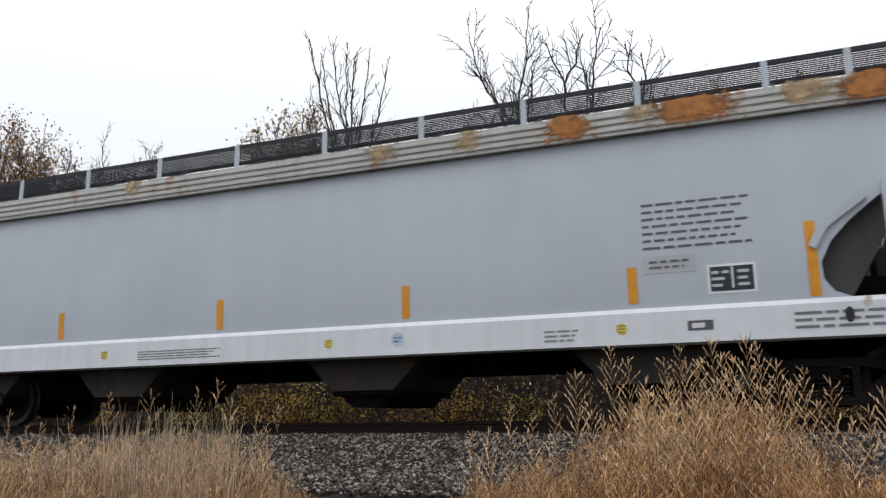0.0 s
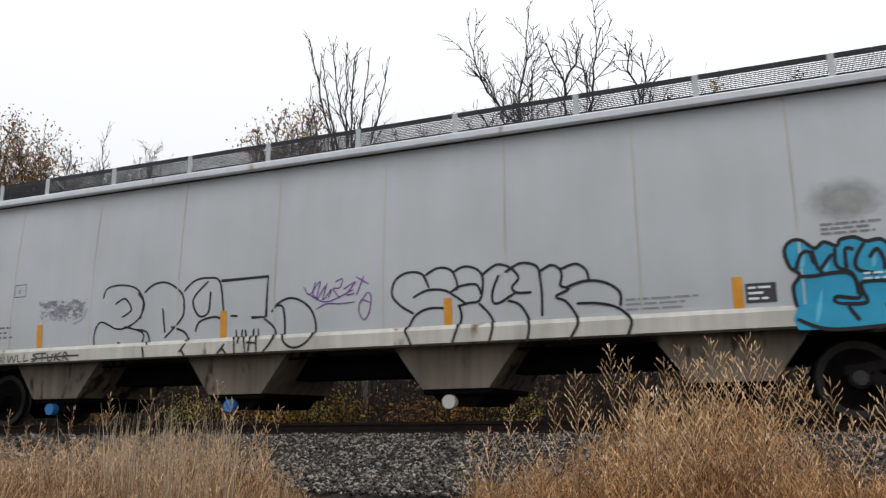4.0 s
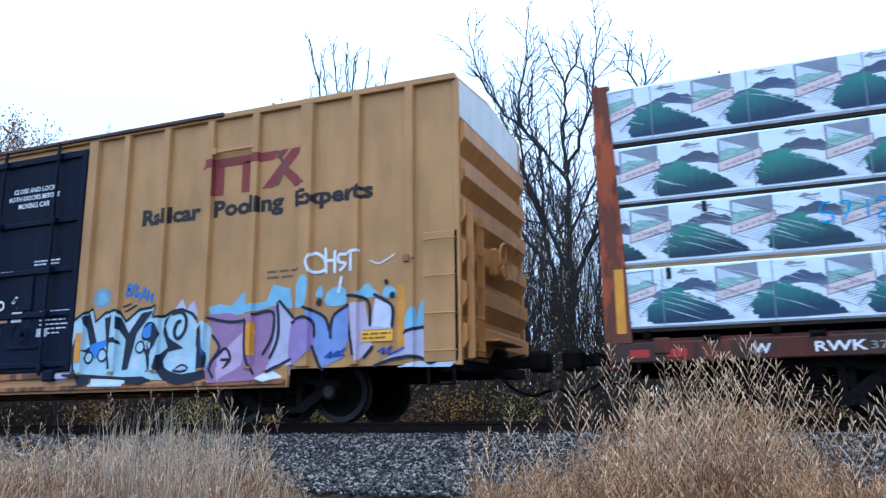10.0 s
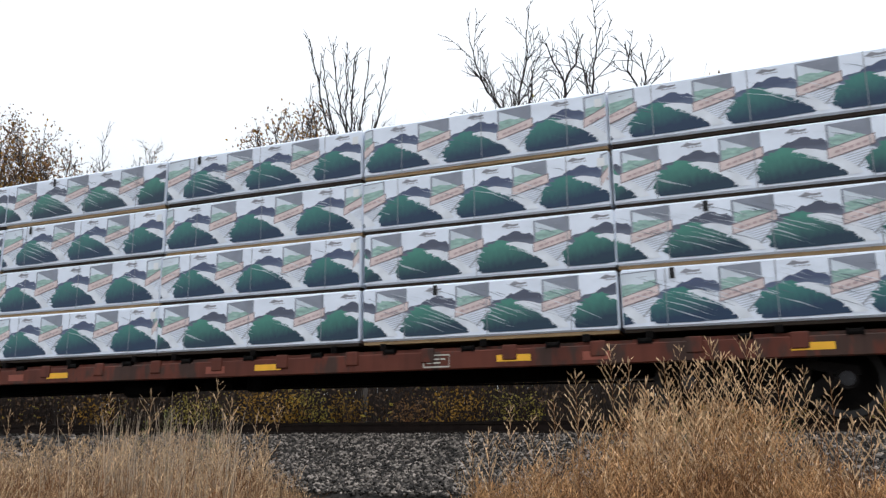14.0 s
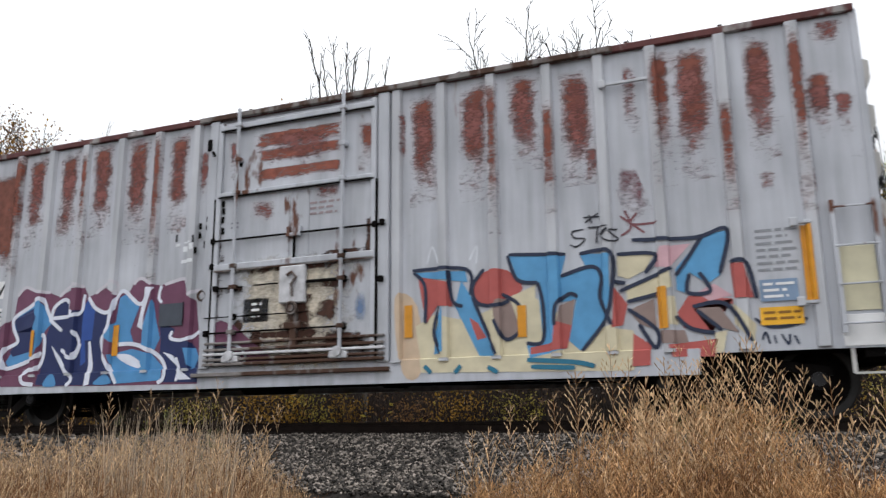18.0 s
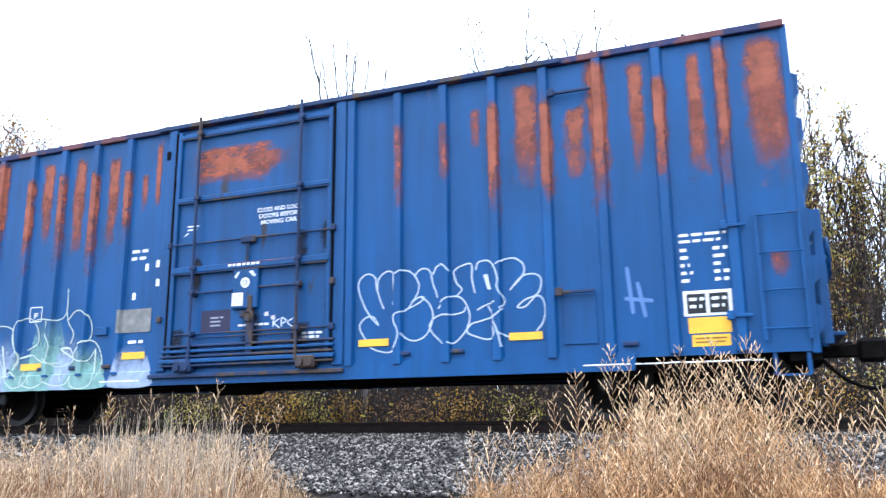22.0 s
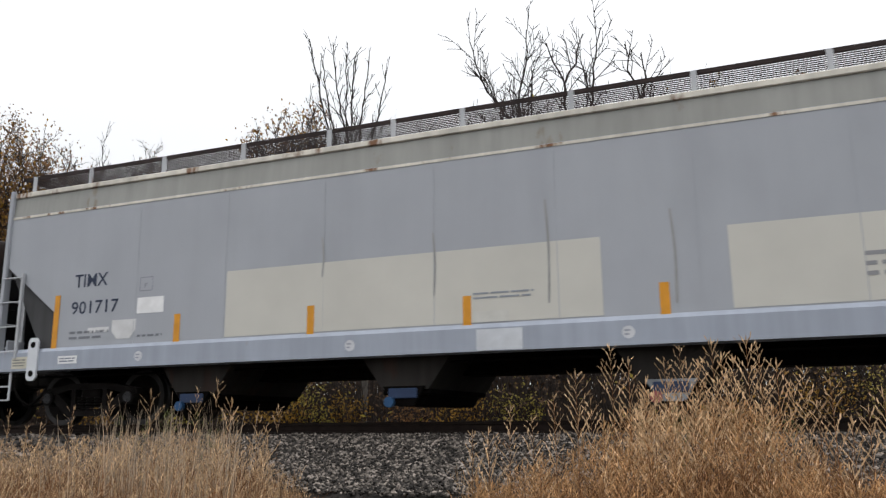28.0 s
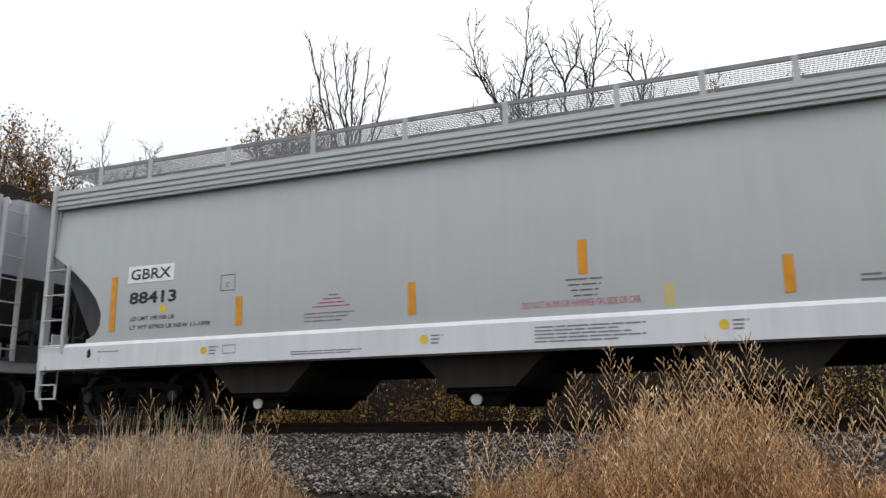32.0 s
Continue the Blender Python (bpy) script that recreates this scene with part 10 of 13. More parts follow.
def ragged(pts, rnd, step=0.022, out=0.028, back=0.5):
    """Outline with needles and tufts sticking out of it."""
    res = []
    for (xa, za), (xb, zb) in zip(pts, pts[1:]):
        n = max(1, int(math.hypot(xb - xa, zb - za) / step))
        for i in range(n):
            u = i / n
            k = (out * rnd.random()) if len(res) % 2 else 0.0
            dx, dz = -(zb - za), xb - xa
            m = math.hypot(dx, dz)
            res.append((xa + (xb - xa) * u + (dx / m - back) * k, za + (zb - za) * u + dz / m * k))
    return res + [pts[-1]]


def print_unit(sheet, x, w, h, lo, hi, blue, z0=0.0):
    """One repeat of the printed wrapper, clipped to the span lo..hi; alike pieces gather in the sheet."""
    rnd = random.Random(int(x * 100) + (7 if blue else 0))

    def lay(pts, color, layer, key=""):
        q = [(min(max(x + a * w, lo), hi), z0 + b * h) for a, b in pts]
        if max(p[0] for p in q) - min(p[0] for p in q) < 0.02:
            return
        v, f = sheet.setdefault((color, layer, x, key), ([], []))
        f.append(tuple(range(len(v), len(v) + len(q))))
        v.extend(q)
    white, slate_line = (0.72, 0.75, 0.8), (0.24, 0.26, 0.31)
    peaks = ragged([(0.34, 0.50), (0.38, 0.56), (0.44, 0.62), (0.50, 0.60), (0.55, 0.64), (0.62, 0.72), (0.68, 0.70), (0.74, 0.78), (0.80, 0.77), (0.86, 0.70), (0.92, 0.72), (1.0, 0.60)], rnd, 0.03, 0.014)
    lay(peaks + [(1.02, 0.5), (0.9, 0.52), (0.78, 0.48), (0.62, 0.44), (0.45, 0.42)], PEAK_INK2 if blue else PEAK_INK, 1)
    # framed view: pale sky over a meadow
    lay([(-0.02, 0.5), (0.36, 0.66), (0.36, 0.95), (-0.02, 0.92)], PANEL_INK, 2)
    lay(ragged([(-0.02, 0.70), (0.1, 0.74), (0.2, 0.71), (0.36, 0.79)], rnd, 0.03, 0.03) + [(0.36, 0.66), (-0.02, 0.5)], MEADOW_INK, 2.4)
    lay([(0.2, 0.84), (0.24, 0.845), (0.28, 0.86), (0.24, 0.853), (0.21, 0.855)], GREYP, 3)
    lay([(-0.03, 0.5), (-0.01, 0.5), (-0.01, 0.912), (0.355, 0.94), (0.355, 0.66), (0.37, 0.66), (0.37, 0.96), (-0.03, 0.932)], slate_line, 3, "frame")
    lay([(-0.04, 0.35), (0.39, 0.53), (0.39, 0.71), (-0.04, 0.53)], (0.24, 0.18, 0.19), 4)
    lay([(-0.03, 0.37), (0.38, 0.545), (0.38, 0.69), (-0.03, 0.515)], BANNER, 5)
    for k in range(5):
        u = 0.03 + 0.062 * k
        lay([(u, 0.437 + 0.43 * (u - 0.03)), (u + 0.045, 0.437 + 0.43 * (u + 0.015)), (u + 0.045, 0.478 + 0.43 * (u + 0.015)), (u, 0.478 + 0.43 * (u - 0.03))], (0.45, 0.33, 0.33), 6)
    lay([(0.0, 0.34), (0.19, 0.13), (0.38, 0.44), (0.365, 0.455), (0.19, 0.16), (0.015, 0.355)], GREYP, 2)
    for k in range(7):
        u = 0.05 + 0.028 * k
        r = 0.335 - 0.008 * k
        lay([(u, 0.345 - 0.03 * k), (r, 0.445 - 0.042 * k), (r, 0.455 - 0.042 * k), (u, 0.355 - 0.03 * k)], (0.36, 0.38, 0.42), 2.2)
    # fir-clad hill with a brushed crown, and snow sweeping over its far slope
    crown = ragged([(0.36, 0.05), (0.35, 0.13), (0.33, 0.21), (0.34, 0.30), (0.37, 0.38), (0.42, 0.47), (0.48, 0.55), (0.55, 0.61), (0.62, 0.62), (0.68, 0.58), (0.74, 0.53), (0.82, 0.49), (0.9, 0.42), (0.98, 0.33), (1.05, 0.23), (1.11, 0.13), (1.12, 0.07)], rnd, 0.014, 0.042, 0.7)
    lay(crown + [(0.74, 0.05)], HILL_INK2 if blue else HILL_INK, 3)
    over = [(0.66, 0.57), (0.76, 0.585), (0.88, 0.545), (1.0, 0.46), (1.1, 0.35), (1.2, 0.21), (1.26, 0.08)]
    edge = [(0.66, 0.565), (0.74, 0.51), (0.84, 0.44), (0.94, 0.345), (1.03, 0.255), (1.1, 0.15), (1.15, 0.07)]
    for (a, b), (c, d), (e, f), (k, m) in zip(over, over[1:], edge, edge[1:]):
        for i in range(4):
            u, v = i / 4, (i + 1) / 4
            tuft = rnd.uniform(-0.01, 0.045)
            lay([(a + (c - a) * u, b + (d - b) * u), (a + (c - a) * v, b + (d - b) * v), (e + (k - e) * v, f + (m - f) * v), (e + (k - e) * (u + v) / 2 - tuft * 0.5, f + (m - f) * (u + v) / 2 - tuft), (e + (k - e) * u, f + (m - f) * u)], white, 3.5)
    lay([(0.60, 0.875), (0.66, 0.862), (0.70, 0.88), (0.74, 0.87), (0.80, 0.885), (0.80, 0.915), (0.73, 0.905), (0.70, 0.92), (0.66, 0.94)], (0.26, 0.26, 0.29), 2)
    for k in range(4):
        lay([(0.66 + 0.04 * k, 0.835), (0.69 + 0.04 * k, 0.838), (0.69 + 0.04 * k, 0.858), (0.66 + 0.04 * k, 0.855)], (0.38, 0.38, 0.42), 2)


def build_package(seed, blue, shift, L=3.68, h=0.80, y=-1.43, printed=True):
    rnd = random.Random(seed)
    p = thing("lumber_package", "lumber package in white printed wrap with green trees", "lumber package", "lumber packages on the flatcar")
    part("wrap", Geo().box(0, L, 0, 1.3, 0.03, h, 0.025), WRAP, p, smooth=False)
    part("bottom_board", Geo().box(0.02, L - 0.02, 0.03, 1.27, -0.015, 0.03), PINE if seed in (5, 6) else DUNNAGE, p)
    if not printed:
        return p
    M = Marks(p, lambda x, z: 0.0, lift=0.0015)
    w = 1.235
    x = -w + shift
    sheet = {}
    while x < L:
        if x + 1.12 * w > 0.02:
            print_unit(sheet, x, w, h - 0.04, 0.015, L - 0.015, blue, 0.04)
        x += w
    for (color, layer, *_), (v, f) in sheet.items():
        M.lay("print", v, f, color, layer)
    for k in range(3):
        xs = (k + 0.5) * L / 3 + rnd.uniform(-0.1, 0.1)
        M.rect(xs - 0.005, xs + 0.005, 0.05, h - 0.02, (0.25, 0.26, 0.29), 7, "strap")
    # wrinkles pulled slantwise across the film; glints and shade painted as flat slivers
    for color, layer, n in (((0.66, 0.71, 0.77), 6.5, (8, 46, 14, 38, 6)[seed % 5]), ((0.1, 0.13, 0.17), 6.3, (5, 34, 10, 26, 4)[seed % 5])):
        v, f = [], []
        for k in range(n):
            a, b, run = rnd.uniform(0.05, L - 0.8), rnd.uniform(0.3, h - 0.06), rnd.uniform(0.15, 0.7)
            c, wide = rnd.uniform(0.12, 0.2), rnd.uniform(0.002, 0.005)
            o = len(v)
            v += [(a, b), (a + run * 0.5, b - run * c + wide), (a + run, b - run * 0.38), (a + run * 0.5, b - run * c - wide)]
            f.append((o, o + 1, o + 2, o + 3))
        M.lay("painted_crease_line", v, f, color, layer)
    if seed % 3 == 0:
        xt = rnd.uniform(0.3, L - 0.4)
        M.rect(xt, xt + 0.06, h - 0.16, h - 0.02, (0.01, 0.01, 0.012), 8, "torn_wrap")
    if seed % 2:
        xt = L - 0.16
        M.rect(xt, xt + 0.1, h - 0.22, h - 0.1, (0.74, 0.75, 0.76), 8, "paper_label")
    return p


def load_flatcar():
    proto = [build_package(3 + k, k % 2 == 0, (0.0, 0.15, -0.3, 0.25, -0.1)[k]) for k in range(5)]
    plain = build_package(8, False, 0.0, printed=False)
    used = set()
    ztiers = (1.10, 1.92, 2.74, 3.58)
    n = 0
    for i in range(6):
        for j, z in enumerate(ztiers):
            k = (i * 2 + j * 3) % 5
            m = (44.69 + 0.18 + i * 3.705 + RNG.uniform(-0.02, 0.02), TRACK - 1.43 + RNG.uniform(0, 0.015), z)
            if k not in used:
                used.add(k)
                ob = proto[k]
            else:
                ob = copy_thing(proto[k], pose(*m))
            PKG.append((ob, m, 0))
            far = plain if n == 0 else copy_thing(plain, pose(*m))
            PKG.append((far, (m[0] + 3.68, TRACK + 1.43, z), 180))
            n += 1


load_flatcar()
for i in range(6):
    for z in (1.0,):
        for dx in (0.3, 1.8, 3.2):
            part("dunnage", Geo().box(0.18 + i * 3.705 + dx, 0.18 + i * 3.705 + dx + 0.09, -1.43, 1.43, 1.0, 1.093), FRAME_DARK, FLAT)

# blue crayon figures on one package
chalk = Marks(FLAT, lambda x, z: -1.4345)
chalk.strokes([[(2.75, 2.52), (2.66, 2.5), (2.64, 2.4), (2.74, 2.4), (2.76, 2.3), (2.64, 2.28)], [(2.84, 2.5), (2.96, 2.5), (2.88, 2.28)], [(3.14, 2.5), (3.14, 2.3)],
               [(3.22, 2.48), (3.3, 2.52), (3.36, 2.44), (3.24, 2.3), (3.4, 2.28)]], 0.022, (0.03, 0.3, 0.7), 3, "crayon_figures")


# ---- black tank car ----
TANK_BLACK = paint("sooty_black_tank", (0.0034, 0.003, 0.0036), (0.02, 0.0105, 0.008), 0.52, (2.5, 3.5), grime=0.6, rough=0.6, edge=0.4, spec=0.06)
TANK_TRIM = mat("black_tank_trim", (0.0035, 0.0032, 0.0035), 0.8, 0, 0.4, 5, spec=0.05)
GOLD_TAPE = mat("pale_gold_tape", (0.65, 0.36, 0.05), 0.4, 0, 0.2, 6)
SULFUR = mat("sulfur_stain", (0.32, 0.2, 0.11), 0.8, 0, 0.4, 4)
TANK = rail_car("tank_car", "black tank car with white stencils and a top platform", "tank car", 105.0)


def build_tank():
    r, zc = 1.52, 2.23
    g = Geo()
    x0, x1, head = 0.0, 11.4, 0.45
    prof = [(r * math.cos(a) if a < 1.57 else 0.001, x0 + head - head * math.sin(a)) for a in [1.5708 - i * 1.5708 / 8 for i in range(9)]]
    prof = [(max(q[0], 0.001), q[1]) for q in prof]
    prof += [(r, x0 + head + i * (x1 - x0 - 2 * head) / 8) for i in range(1, 9)]
    prof += [(max(r * math.cos(a), 0.001), x1 - head + head * math.sin(a)) for a in [i * 1.5708 / 8 for i in range(1, 9)]]
    n = 48
    for q, x in prof:
        g.v += [(x, q * math.cos(2 * math.pi * i / n), zc + q * math.sin(2 * math.pi * i / n)) for i in range(n)]
    for k in range(len(prof) - 1):
        g.f += [(k * n + i, k * n + (i + 1) % n, (k + 1) * n + (i + 1) % n, (k + 1) * n + i) for i in range(n)]
    g.f = [q[::-1] for q in g.f]
    part("tank", g, TANK_BLACK, TANK, smooth=True)
    for x in (0.85, 10.55):
        part("tank_band", Geo().lathe([(r + 0.008, -0.05), (r + 0.008, 0.05)], (0, 0, 0), 48), TANK_BLACK, TANK).matrix_basis = pose(x, 0, zc, 0, 0, 90)

    def face(x, z):
        d = max(x0 + head - x, x - (x1 - head), 0.0) / head
        rr = r * math.sqrt(max(1 - d * d, 0.02))
        return -math.sqrt(max(rr * rr - (z - zc) ** 2, 0.01))
    M = Marks(TANK, face, (), 0.005)

    def vrect(xa, xb, za, zb, color, layer=1, name="marking"):
        k = max(1, int((zb - za) / 0.12))
        v = [(x, za + (zb - za) * i / k) for i in range(k + 1) for x in (xa, xb)]
        M.lay(name, v, [(2 * i, 2 * i + 1, 2 * i + 3, 2 * i + 2) for i in range(k)], color, layer)
    for x, za, zb, w in ((0.6, 2.0, 2.83, 0.12), (3.68, 2.19, 2.6, 0.12), (5.0, 2.17, 2.6, 0.12), (7.5, 2.16, 2.6, 0.12), (10.74, 1.96, 2.83, 0.12)):
        vrect(x - w / 2, x + w / 2, za, zb, GOLD_TAPE, 1, "reflector")
    cream = (0.72, 0.62, 0.48)
    M.text("TCBX", 1.47, 1.98, 2.11, 2.3, WHITE, 1, 0.03)
    M.text("135997", 2.3, 3.44, 2.08, 2.31, cream, 1, 0.02)
    M.text("LD LMT 203300 LB 92200 KG", 1.54, 3.24, 1.86, 1.93, (0.6, 0.5, 0.36), 1)
    M.text("LT WT 59100 LB 27100 KG", 1.54, 3.24, 1.7, 1.77, (0.6, 0.5, 0.36), 1)
    M.text("MOLTEN SULFUR", 8.07, 9.22, 1.86, 1.97, (0.7, 0.7, 0.68), 1, 0.02)
    M.bars(4.12, 5.0, 1.55, 1.84, 4, (0.45, 0.43, 0.38), 1, 21, 9, 0.4)
    M.bars(6.56, 7.55, 1.70, 1.86, 2, (0.5, 0.5, 0.5), 1, 22, 9, 0.4)
    M.bars(6.56, 7.3, 1.38, 1.68, 4, (0.5, 0.5, 0.5), 1, 23, 7, 0.4)
    M.bars(7.63, 8.38, 1.72, 1.86, 2, (0.5, 0.5, 0.5), 1, 24, 7, 0.4)
    M.bars(8.45, 9.36, 1.58, 1.82, 3, (0.45, 0.43, 0.38), 1, 25, 9, 0.4)
    M.strokes([[(8.76, 1.32), (9.25, 1.32), (9.25, 1.57), (8.76, 1.57), (8.76, 1.32)], [(8.78, 1.36), (9.23, 1.36)], [(9.08, 1.38), (9.08, 1.56)]], 0.018, (0.55, 0.53, 0.48), 1, "marking", False)
    vrect(7.62, 8.36, 2.04, 2.42, YELLOW, 2, "warning_plate")
    M.bars(7.72, 8.26, 2.1, 2.36, 4, (0.4, 0.18, 0.03), 3, 26, 6, 0.3)
    vrect(9.52, 10.63, 2.04, 2.54, (0.02, 0.06, 0.16), 1, "qualification_panel")
    for k in range(3):
        M.bars((9.55, 10.02, 10.34)[k], (9.97, 10.3, 10.6)[k], 2.06, 2.5, 9, (0.6, 0.67, 0.76), 2, 27 + k, 2, 0.6)
    M.bars(9.53, 9.94, 1.84, 1.98, 3, (0.55, 0.62, 0.7), 1, 31, 2)
    vrect(9.56, 9.98, 2.63, 2.74, (0.25, 0.2, 0.19), 1, "grey_plate")
    vrect(10.18, 10.58, 1.83, 1.97, (0.7, 0.13, 0.02), 1, "placard")
    M.text("2448", 10.22, 10.54, 1.855, 1.945, BLACK, 3, 0.02)
    M.bars(10.34, 10.7, 1.5, 1.76, 4, (0.5, 0.47, 0.4), 1, 32, 2)
    # platform, manway and railings
    T = part("top_platform", Geo().box(4.95, 6.97, -0.62, 0.62, 3.74, 3.79, 0.008), TANK_TRIM, TANK, "black steel platform round the manway")
    part("platform_edge", Geo().box(4.9, 7.15, -0.68, -0.6, 3.6, 3.66, 0.008), SULFUR, T)
    for x, xx in ((5.02, 5.75), (6.25, 6.97)):
        for y in (-0.6, 0.6):
            pts = [(x, y, 3.78), (x, y, 4.42)] + ([(x + 0.6, y, 4.5), (x + 0.66, y, 4.4), (x + 0.7, y, 3.8)] if x < 5.5 else [(x + 0.06, y, 4.56), (x + 0.2, y, 4.62), (x + 0.35, y, 4.56), (x + 0.42, y, 4.3), (x + 0.45, y, 3.8)])
            part("railing", Geo().tube(pts, 0.024, 6), TANK_TRIM, T)
    part("railing", Geo().tube([(5.02, -0.6, 4.42), (5.02, 0.6, 4.42)], 0.024, 6), TANK_TRIM, T)
    part("railing", Geo().tube([(5.02, -0.6, 4.12), (5.7, -0.6, 4.12)], 0.016, 6).tube([(6.27, -0.6, 4.15), (6.68, -0.6, 4.15)], 0.016, 6), TANK_TRIM, T)
    part("manway", Geo().cyl((5.42, 0, 3.6), (5.42, 0, 4.2), 0.29, n=24).cyl((5.42, 0, 4.18), (5.42, 0, 4.24), 0.32, 0.3, n=24), TANK_TRIM, TANK, smooth=True)
    part("valve", Geo().cyl((6.2, 0.1, 3.7), (6.2, 0.1, 4.05), 0.1, n=12).box(6.05, 6.4, 0.0, 0.2, 4.0, 4.1, 0.02), TANK_TRIM, TANK)
    part("handrail", Geo().tube([(6.75, -0.3, 4.5), (7.3, -0.3, 4.2), (7.45, -0.3, 3.9), (7.45, -0.3, 3.7)], 0.02, 6), TANK_TRIM, TANK)
    # ladder at mid-length and its feet
    g = Geo()
    for k in range(9):
        z = 0.85 + k * 0.3
        yy = min(face(6, min(z, 3.6)) - 0.1, -1.3) if z > 1.2 else -1.62
        yy = -1.66 if z < 2.8 else -1.66 + (z - 2.8) * 0.5
        g.tube([(6.08, yy, z), (6.5, yy, z)], 0.014, 6)
    for x in (6.08, 6.5):
        g.tube([(x, -1.66, 0.7), (x, -1.66, 2.8), (x, -1.2, 3.72)], 0.02, 6)
    part("side_ladder", g, TANK_TRIM, TANK)
    part("side_handrail", Geo().tube([(1.3, -1.55, 1.2), (1.35, -1.6, 1.05), (5.9, -1.6, 1.05)], 0.02, 6).tube([(6.6, -1.6, 1.05), (10.6, -1.6, 1.05)], 0.02, 6), TANK_TRIM, TANK)
    for x in (1.6, 3.7, 5.9, 6.9, 8.5, 10.3):
        part("rail_bracket", Geo().tube([(x, -1.6, 1.05), (x + 0.05, -1.3, 1.25)], 0.018, 5), TANK_TRIM, TANK)
    part("running_pipe", Geo().box(0.9, 11.0, -0.9, -0.78, 0.72, 0.82, 0.01), FRAME_DARK, TANK)
    part("jacket_pipe", Geo().cyl((2.6, -0.4, 0.68), (9.4, -0.4, 0.68), 0.06, n=8), FRAME_DARK, TANK)
    part("bottom_outlet", Geo().cyl((5.9, 0, 0.3), (5.9, 0, 0.8), 0.14, n=14).box(5.7, 6.1, -0.25, 0.25, 0.4, 0.55, 0.03), FRAME_DARK, TANK)
    for x in (7.2, 7.9, 4.4, 3.4):
        part("heater_fitting", Geo().box(x, x + 0.28, -0.75, -0.5, 0.55, 0.75, 0.02), FRAME_DARK, TANK)
    for xa, xb in ((1.08, 1.56), (9.8, 10.28)):
        part("saddle", Geo().prism([(xa, 0.85), (xb, 0.85), (xb - 0.13, 1.66), (xa + 0.12, 1.66)], -1.5, 1.5), TANK_TRIM, TANK)
    for x, k in ((0.0, -1), (11.8, 1)):
        part("stub_sill", Geo().box(x, x - k * 3.0, -0.32, 0.32, 0.68, 1.0, 0.02), FRAME_DARK, TANK)
        part("end_platform", Geo().box(x, x - k * 0.75, -1.45, 1.45, 0.93, 0.99, 0.01), TANK_TRIM, TANK)
        part("end_railing", Geo().tube([(x - k * 0.02, -1.4, 0.96), (x - k * 0.02, -1.4, 2.1), (x - k * 0.02, -1.2, 2.2), (x - k * 0.02, 1.2, 2.2), (x - k * 0.02, 1.4, 2.1), (x - k * 0.02, 1.4, 0.96)], 0.022, 6), TANK_TRIM, TANK)
        part("grab_iron", Geo().tube([(x - k * 0.75, -1.45, 0.96), (x - k * 0.75, -1.45, 1.75), (x - k * 0.4, -1.45, 1.75)], 0.018, 6), TANK_TRIM, TANK)
        stirrup(TANK, min(x, x - k * 0.4) + 0.03, max(x, x - k * 0.4) - 0.03, -1.4, 0.42, 0.95, TANK_TRIM)
        coupler(TANK, x, k)
    part("white_stencil", Geo().box(10.35, 11.1, -1.255, -1.25, 1.04, 1.08), flat((0.5, 0.5, 0.5)), TANK)
    truck(TANK, 1.15)
    truck(TANK, 9.95)


build_tank()


# ---- covered hoppers ----
HOP_A = paint("pale_grey_hopper_paint", (0.44, 0.475, 0.53), (0.42, 0.17, 0.05), 0.0, grime=0.05, streak=(0.9, 0.9, 0.12), rough=0.5)
HOP_A_TOP = paint("rust_spotted_top_band", (0.44, 0.44, 0.42), (0.32, 0.12, 0.03), 0.12, (0, 0.5), grime=0.12, rough=0.6, edge=0.12, fleck=4)
HOP_B = paint("dusty_white_hopper_paint", (0.46, 0.48, 0.495), (0.25, 0.15, 0.08), 0.0, grime=0.07, streak=(0.9, 0.9, 0.12), rough=0.6)
HOP_B_SILL = paint("dusty_cream_sill", (0.5, 0.48, 0.43), (0.2, 0.12, 0.07), 0.06, (0, 0.5), grime=0.2, rough=0.7)
HOP_H = paint("slate_grey_hopper_paint", (0.365, 0.38, 0.41), (0.3, 0.25, 0.2), 0.0, grime=0.06, streak=(0.9, 0.9, 0.12), rough=0.6)
HOP_H_BAND = paint("worn_top_band", (0.3, 0.3, 0.28), (0.22, 0.17, 0.12), 0.06, (0, 0.5), grime=0.12, rough=0.7)
# Cream edges; sky light on the upper ledge is put into the brighter tone.
CREAM_TRIM = paint("cream_rust_edge", (0.66, 0.62, 0.54), (0.2, 0.1, 0.05), 0.12, (0, 0.5), grime=0.2, rough=0.7)
HOP_I = paint("new_grey_hopper_paint", (0.43, 0.455, 0.465), (0.3, 0.3, 0.3), 0.0, grime=0.035, rough=0.45)
SILL_WHITE = paint("light_grey_sill", (0.62, 0.64, 0.67), (0.3, 0.2, 0.15), 0.02, (0, 0.5), grime=0.08, rough=0.5)
SILL_SLATE = paint("slate_sill", (0.33, 0.36, 0.42), (0.3, 0.25, 0.2), 0.03, (0, 0.5), grime=0.1, rough=0.6)
# Chutes: grime, plus the shade under the body put into this near-black colour.
CHUTE = paint("dirty_shade_dark_chute", (0.032, 0.028, 0.025), (0.04, 0.025, 0.02), 0.15, (0, 0.5), grime=0.3, rough=0.8)
GRATE_DARK = mat("dark_galvanised_grating", (0.03, 0.03, 0.034), 0.6, 0.3, 0.3, 4)
GRATE_RUST = mat("rusty_grating", (0.028, 0.018, 0.016), 0.75, 0.1, 0.4, 4)
GRATE_LIGHT = mat("light_galvanised_grating", (0.22, 0.225, 0.235), 0.55, 0.3, 0.25, 4)
# Recessed hopper ends: their shade is put into this very dark grey.
INNER = paint("shade_dark_end_sheet", (0.06, 0.06, 0.062), (0.12, 0.08, 0.05), 0.1, (0, 0.5), grime=0.2, rough=0.7)


